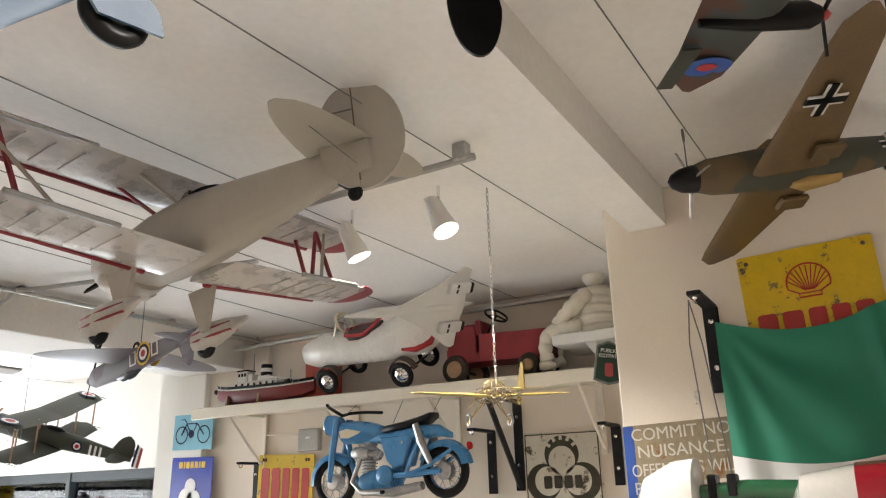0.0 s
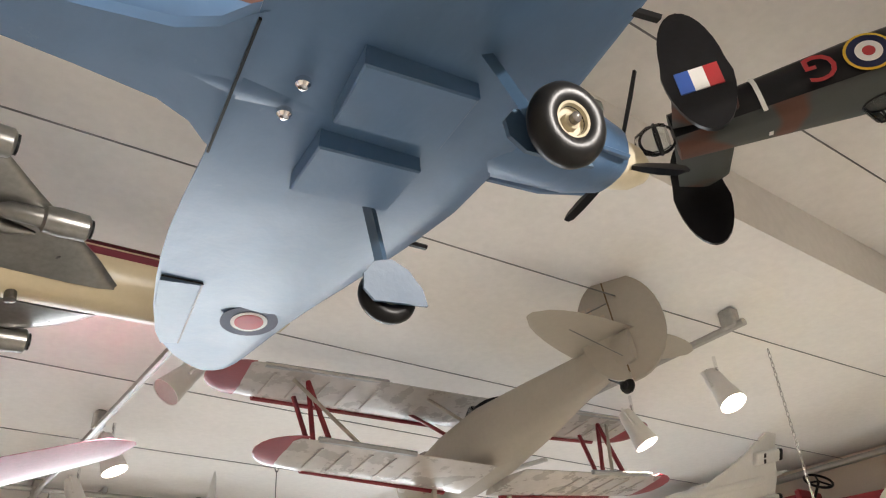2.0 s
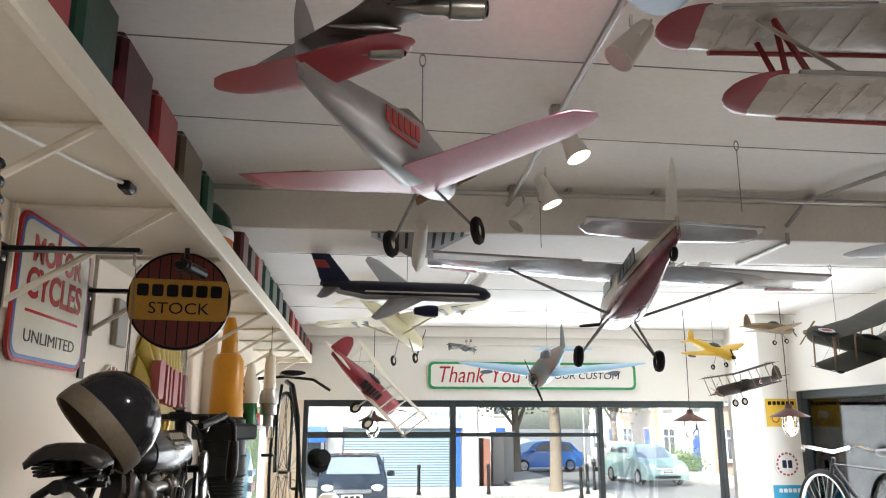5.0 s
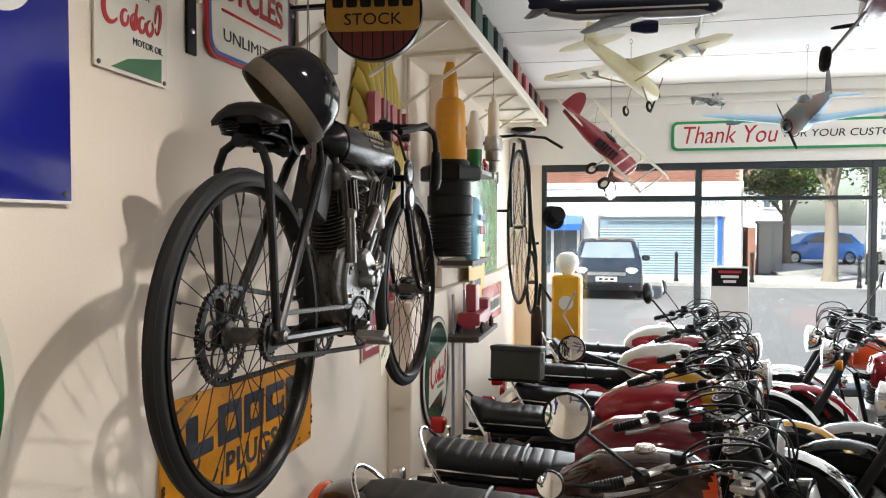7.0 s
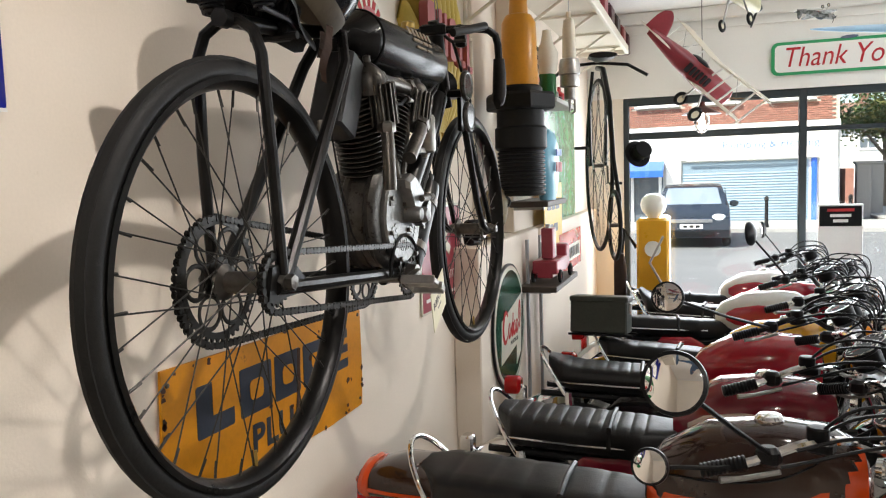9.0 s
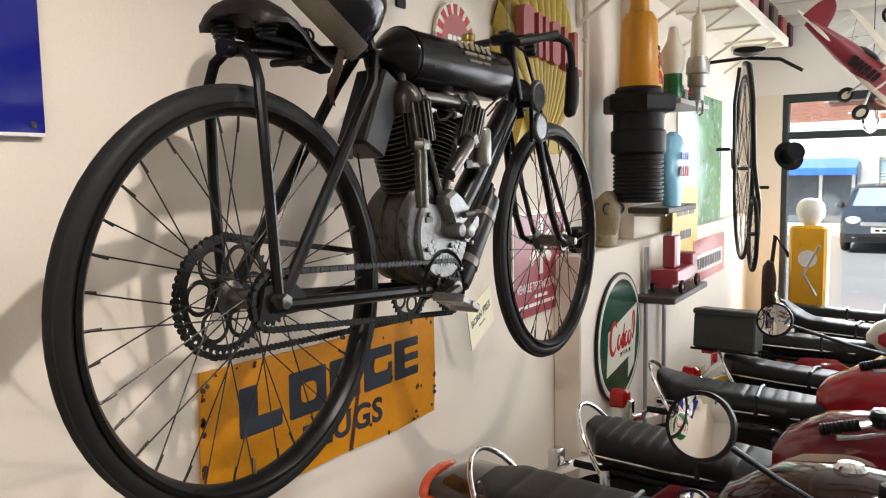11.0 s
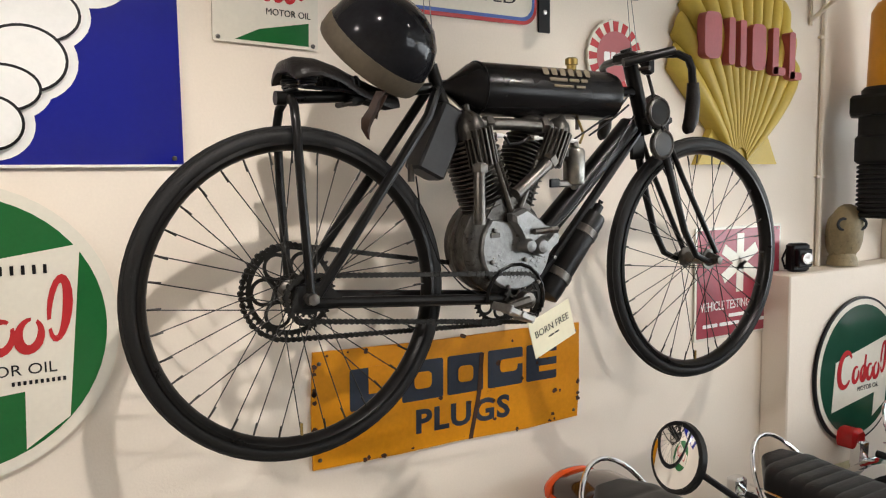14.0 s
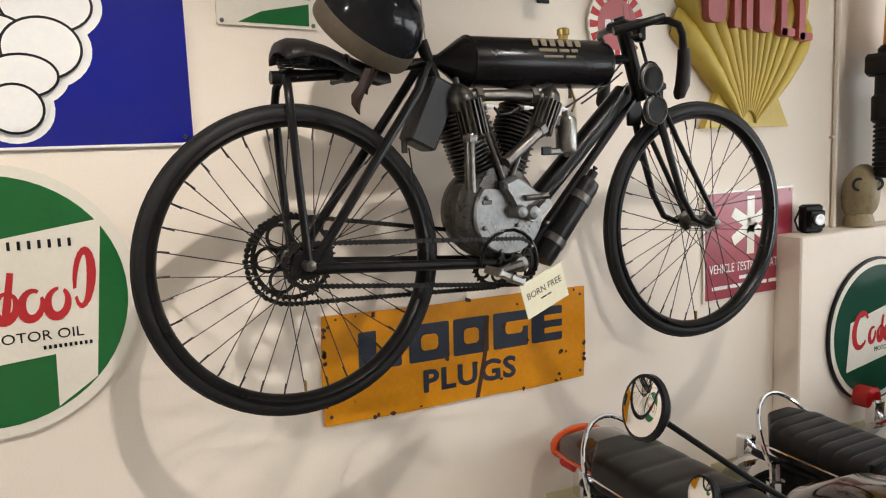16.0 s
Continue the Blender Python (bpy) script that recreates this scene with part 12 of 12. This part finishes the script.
def car(label, m, paint, tall=1.0):
    """A parked hatchback; local x forward."""
    o = thing("car", label, "car", m, "parked cars")
    side = [(-2.05, 0.35), (-2.10, 0.62), (-2.0, 0.92), (-1.85, 0.98), (-1.45, 1.42), (-0.9, 1.50), (0.1, 1.50), (0.55, 1.36), (1.05, 1.0), (1.75, 0.88), (2.05, 0.70), (2.12, 0.45), (2.05, 0.25), (-1.9, 0.22)]
    rings = []
    for y, k, zt in ((-0.88, 0.96, 0.0), (-0.86, 1.0, 0.0), (-0.6, 1.0, 0.02), (0.6, 1.0, 0.02), (0.86, 1.0, 0.0), (0.88, 0.96, 0.0)):
        ring = []
        for x, z in side:
            inset = 0.0 if z < 0.95 else (z - 0.95) * 0.35
            ring.append((x * k, math.copysign(max(0.05, abs(y) - inset), y), z * tall + (zt if z > 0.9 else 0)))
        rings.append(ring)
    part("body", loft(rings), paint, o, "glossy painted body", None, 30)
    gl = dark_pane
    # pale metallic colour puts the bright sky reflection into the windscreen
    sky_pane = mat("sky_reflecting_screen", (0.50, 0.56, 0.60), 0.06, 0.7, vary=0.15, scale=2, bump=0.0)
    part("windscreen", loft([[(1.02, -0.70, 1.02 * tall), (1.02, 0.70, 1.02 * tall), (1.06, 0.70, 1.02 * tall), (1.06, -0.70, 1.02 * tall)], [(0.52, -0.60, 1.40 * tall), (0.52, 0.60, 1.40 * tall), (0.56, 0.60, 1.42 * tall), (0.56, -0.60, 1.42 * tall)]]), sky_pane, o, "reflecting windscreen")
    for s in (1, -1):
        part("side_window", slab([(-1.55, 1.02 * tall), (-1.30, 1.38 * tall), (0.15, 1.42 * tall), (0.80, 1.04 * tall)], 0.02, 'xz', s * 0.80), gl, o, "", Matrix.Identity(4))
        part("headlamp", body([(1.80, 0.05, 0.06, 0.0), (1.98, 0.16, 0.10, 0.0), (2.06, 0.10, 0.05, 0.0)], 14), mat("headlamp_glass", (0.7, 0.72, 0.74), 0.08, 0.2, bump=0.0), o, "", Matrix.Translation((0, s * 0.62, 0.72)))
        part("wing_mirror", body([(0.72, 0.05, 0.05, 0), (0.80, 0.11, 0.08, 0), (0.88, 0.06, 0.05, 0)], 12), paint, o, "", Matrix.Translation((0, s * 0.99, 1.02 * tall)))
        for x in (-1.3, 1.3):
            w = part("wheel", torus(0.25, 0.085, 28, 10, 'y', 1.2), rubber, o, "", Matrix.Translation((x, s * 0.80, 0.315)))
            part("rim", lathe([(0.20, -0.08), (0.15, -0.05), (0.05, -0.07), (0.001, -0.07), (0.001, 0.07), (0.05, 0.07), (0.15, 0.05), (0.20, 0.08)], 18, 'y'), alloy, w)
        part("fog_lamp", lathe([(0.07, 0.0), (0.05, 0.03), (0.001, 0.035)], 14, 'x'), chrome, o, "", Matrix.Translation((2.06, s * 0.60, 0.40)))
    part("grille", box(0.04, 0.95, 0.10, 0.01, (2.08, 0, 0.66)), chrome, o, "bright grille bar")
    part("lower_grille", box(0.05, 1.05, 0.16, 0.02, (2.08, 0, 0.38)), black, o)
    part("number_plate", box(0.02, 0.52, 0.11, 0.004, (2.115, 0, 0.53)), white_paint, o, "plain plate")
    for k in range(3):
        part("plate_bar", box(0.004, 0.10, 0.06, 0, (2.127, -0.14 + 0.14 * k, 0.53)), black, o)
    return o


dark_car = gloss("dark_blue_black_car_paint", (0.018, 0.022, 0.028))
car("dark hatchback parked facing the shop", pose(-0.28, 22.1, GZ, 0, 0, -90), dark_car, 1.0)
car("bright blue hatchback in the side road", pose(8.9, 40.0, GZ, 0, 0, -165), gloss("bright_blue_car_paint", (0.02, 0.14, 0.48)))
car("pale green hatchback in the side road", pose(11.3, 31.5, GZ, 0, 0, -85), gloss("pale_green_car_paint", (0.28, 0.42, 0.40)))
car("silver hatchback in the side road", pose(12.6, 38.5, GZ, 0, 0, -90), silver_gloss)
car("silver hatchback in the side road", pose(9.0, 47.5, GZ, 0, 0, 90), silver_gloss)

leafy = [mat("leaf_green_%s" % n, c, 0.55, vary=0.3, scale=1.5) for n, c in (("deep", (0.045, 0.09, 0.022)), ("mid", (0.07, 0.13, 0.03)), ("yellowing", (0.16, 0.15, 0.03)))]
bark = mat("grey_brown_bark", (0.17, 0.14, 0.11), 0.85, vary=0.3, scale=5, bump=0.6, fine=30)


def tree(x, y, h, spread, seed, label):
    r = random.Random(seed)
    o = thing("street_tree", label, "tree", Matrix.Translation((x, y, GZ)), "street trees")
    part("trunk", tube([(0, 0, 0), (0.02, 0.0, 0.3), (0.05, 0.03, h * 0.25), (0.0, 0.0, h * 0.45), (0.1, 0.0, h * 0.65)], [0.30, 0.23, 0.20, 0.17, 0.09], 12), bark, o, "rough grey-brown trunk")
    ends = []
    for k in range(9):
        a = k * 2.4 + r.uniform(-0.3, 0.3)
        z0 = h * r.uniform(0.30, 0.55)
        e = Vector((math.cos(a) * spread * r.uniform(0.55, 0.95), math.sin(a) * spread * r.uniform(0.55, 0.95), h * r.uniform(0.6, 0.95)))
        mid = Vector((e.x * 0.4, e.y * 0.4, z0 + (e.z - z0) * 0.55))
        part("limb", tube([(0.02, 0, z0), mid, e], [0.085, 0.055, 0.015], 7), bark, o)
        ends += [e, mid.lerp(e, 0.5), mid + Vector((r.uniform(-0.5, 0.5), r.uniform(-0.5, 0.5), 0.4))]
    for q, mt in enumerate(leafy):
        v, f = [], []
        for e in ends:
            for _ in range(95):
                d = Vector((r.gauss(0, 1), r.gauss(0, 1), r.gauss(0, 0.75))) * (spread * 0.21)
                c = e + d
                s = r.uniform(0.06, 0.13)
                u = Vector((r.uniform(-1, 1), r.uniform(-1, 1), r.uniform(-0.6, 0.6))).normalized()
                w = u.cross(Vector((r.uniform(-1, 1), r.uniform(-1, 1), r.uniform(-1, 1)))).normalized()
                k = len(v)
                v += [c - u * s, c + w * s * 0.5, c + u * s, c - w * s * 0.5]
                f.append((k, k + 1, k + 2, k + 3))
        part("crown", (v, f), mt, o, "uneven leafy crown", None, None, "stuff")
    return o


tree(6.45, 26.6, 7.5, 3.0, 3, "leafy street tree with a thick grey trunk")
tree(7.3, 38.0, 6.0, 2.2, 5, "leafy street tree turning yellow")
tree(14.8, 46.0, 6.5, 2.4, 8, "leafy street tree by the houses")
RH = random.Random(11)
for x, y, sx, sy, sz in ((15.7, 38.0, 0.7, 1.6, 0.65), (15.8, 30.0, 0.6, 1.4, 0.5)):
    v, f = [], []
    for _ in range(2200):
        c = Vector((RH.gauss(0, 0.45) * sx, RH.gauss(0, 0.5) * sy, abs(RH.gauss(0, 0.6)) * sz + 0.1))
        u = Vector((RH.uniform(-1, 1), RH.uniform(-1, 1), RH.uniform(-1, 1))).normalized() * 0.07
        w = u.cross(Vector((RH.uniform(-1, 1), RH.uniform(-1, 1), RH.uniform(-1, 1)))).normalized() * 0.04
        k = len(v)
        v += [c - u, c + w, c + u, c - w]
        f.append((k, k + 1, k + 2, k + 3))
    part("garden_hedge", (v, f), leafy[1], None, "clipped green garden hedge", Matrix.Translation((x, y, -0.08)), None, "", "hedge")


def bollard(x, y):
    o = part("bollard", lathe([(0.07, 0.0), (0.075, 0.06), (0.055, 0.10), (0.05, 0.80), (0.065, 0.82), (0.065, 0.86), (0.045, 0.92), (0.001, 0.95)], 14), satin_black, None, "black cast-iron bollard on the pavement", Matrix.Translation((x, y, -0.08)), 35, "", "bollard")


for x, y in ((1.75, 25.6), (4.0, 25.6), (6.6, 24.0), (7.2, 25.4), (7.9, 27.0)):
    bollard(x, y)
ob = thing("street_lamp", "tall grey street lamp post", "street lamp", Matrix.Translation((9.3, 33.0, GZ)))
part("post", lathe([(0.10, 0.0), (0.09, 1.2), (0.06, 1.25), (0.045, 6.5), (0.001, 6.5)], 12), steel, ob)
part("arm", tube([(0, 0, 6.4), (-0.3, 0, 6.75), (-1.0, 0, 6.85)], 0.03, 8), steel, ob)
part("lamp_head", box(0.55, 0.2, 0.10, 0.03, (-1.2, 0, 6.85)), steel, ob)

# brick courses of the building opposite: single bricks over the stretch above the fascia
up = bpy.data.objects["upper_wall"]
bm_full = mesh_of("brick", box(0.215, 0.05, 0.065, 0.006), brick_mat)
rest_v, rest_f = [], []
count = 0
for row in range(45):
    z = 3.28 + row * 0.075
    for col in range(63):
        x = -10.0 + col * 0.225 + (0.1125 if row % 2 else 0)
        if any(abs(x - wx) < 0.85 and abs(z - 4.75) < 0.92 for wx in (-7.5, -4.4, -1.6, 0.4, 2.7)) or x > 4.05:
            continue
        if row < 12 and x > -1.6 and count < 290:
            o = new("brick", bm_full)
            o.parent = up
            o.location = (x, 0.03, z)
            count += 1
        else:
            g = box(0.215, 0.05, 0.065, 0.0, (x, 0.03, z))
            k = len(rest_v)
            rest_v += g[0]
            rest_f += [tuple(i + k for i in q) for q in g[1]]
part("brickwork", (rest_v, rest_f), brick_mat, up, "", None, None, "stuff")
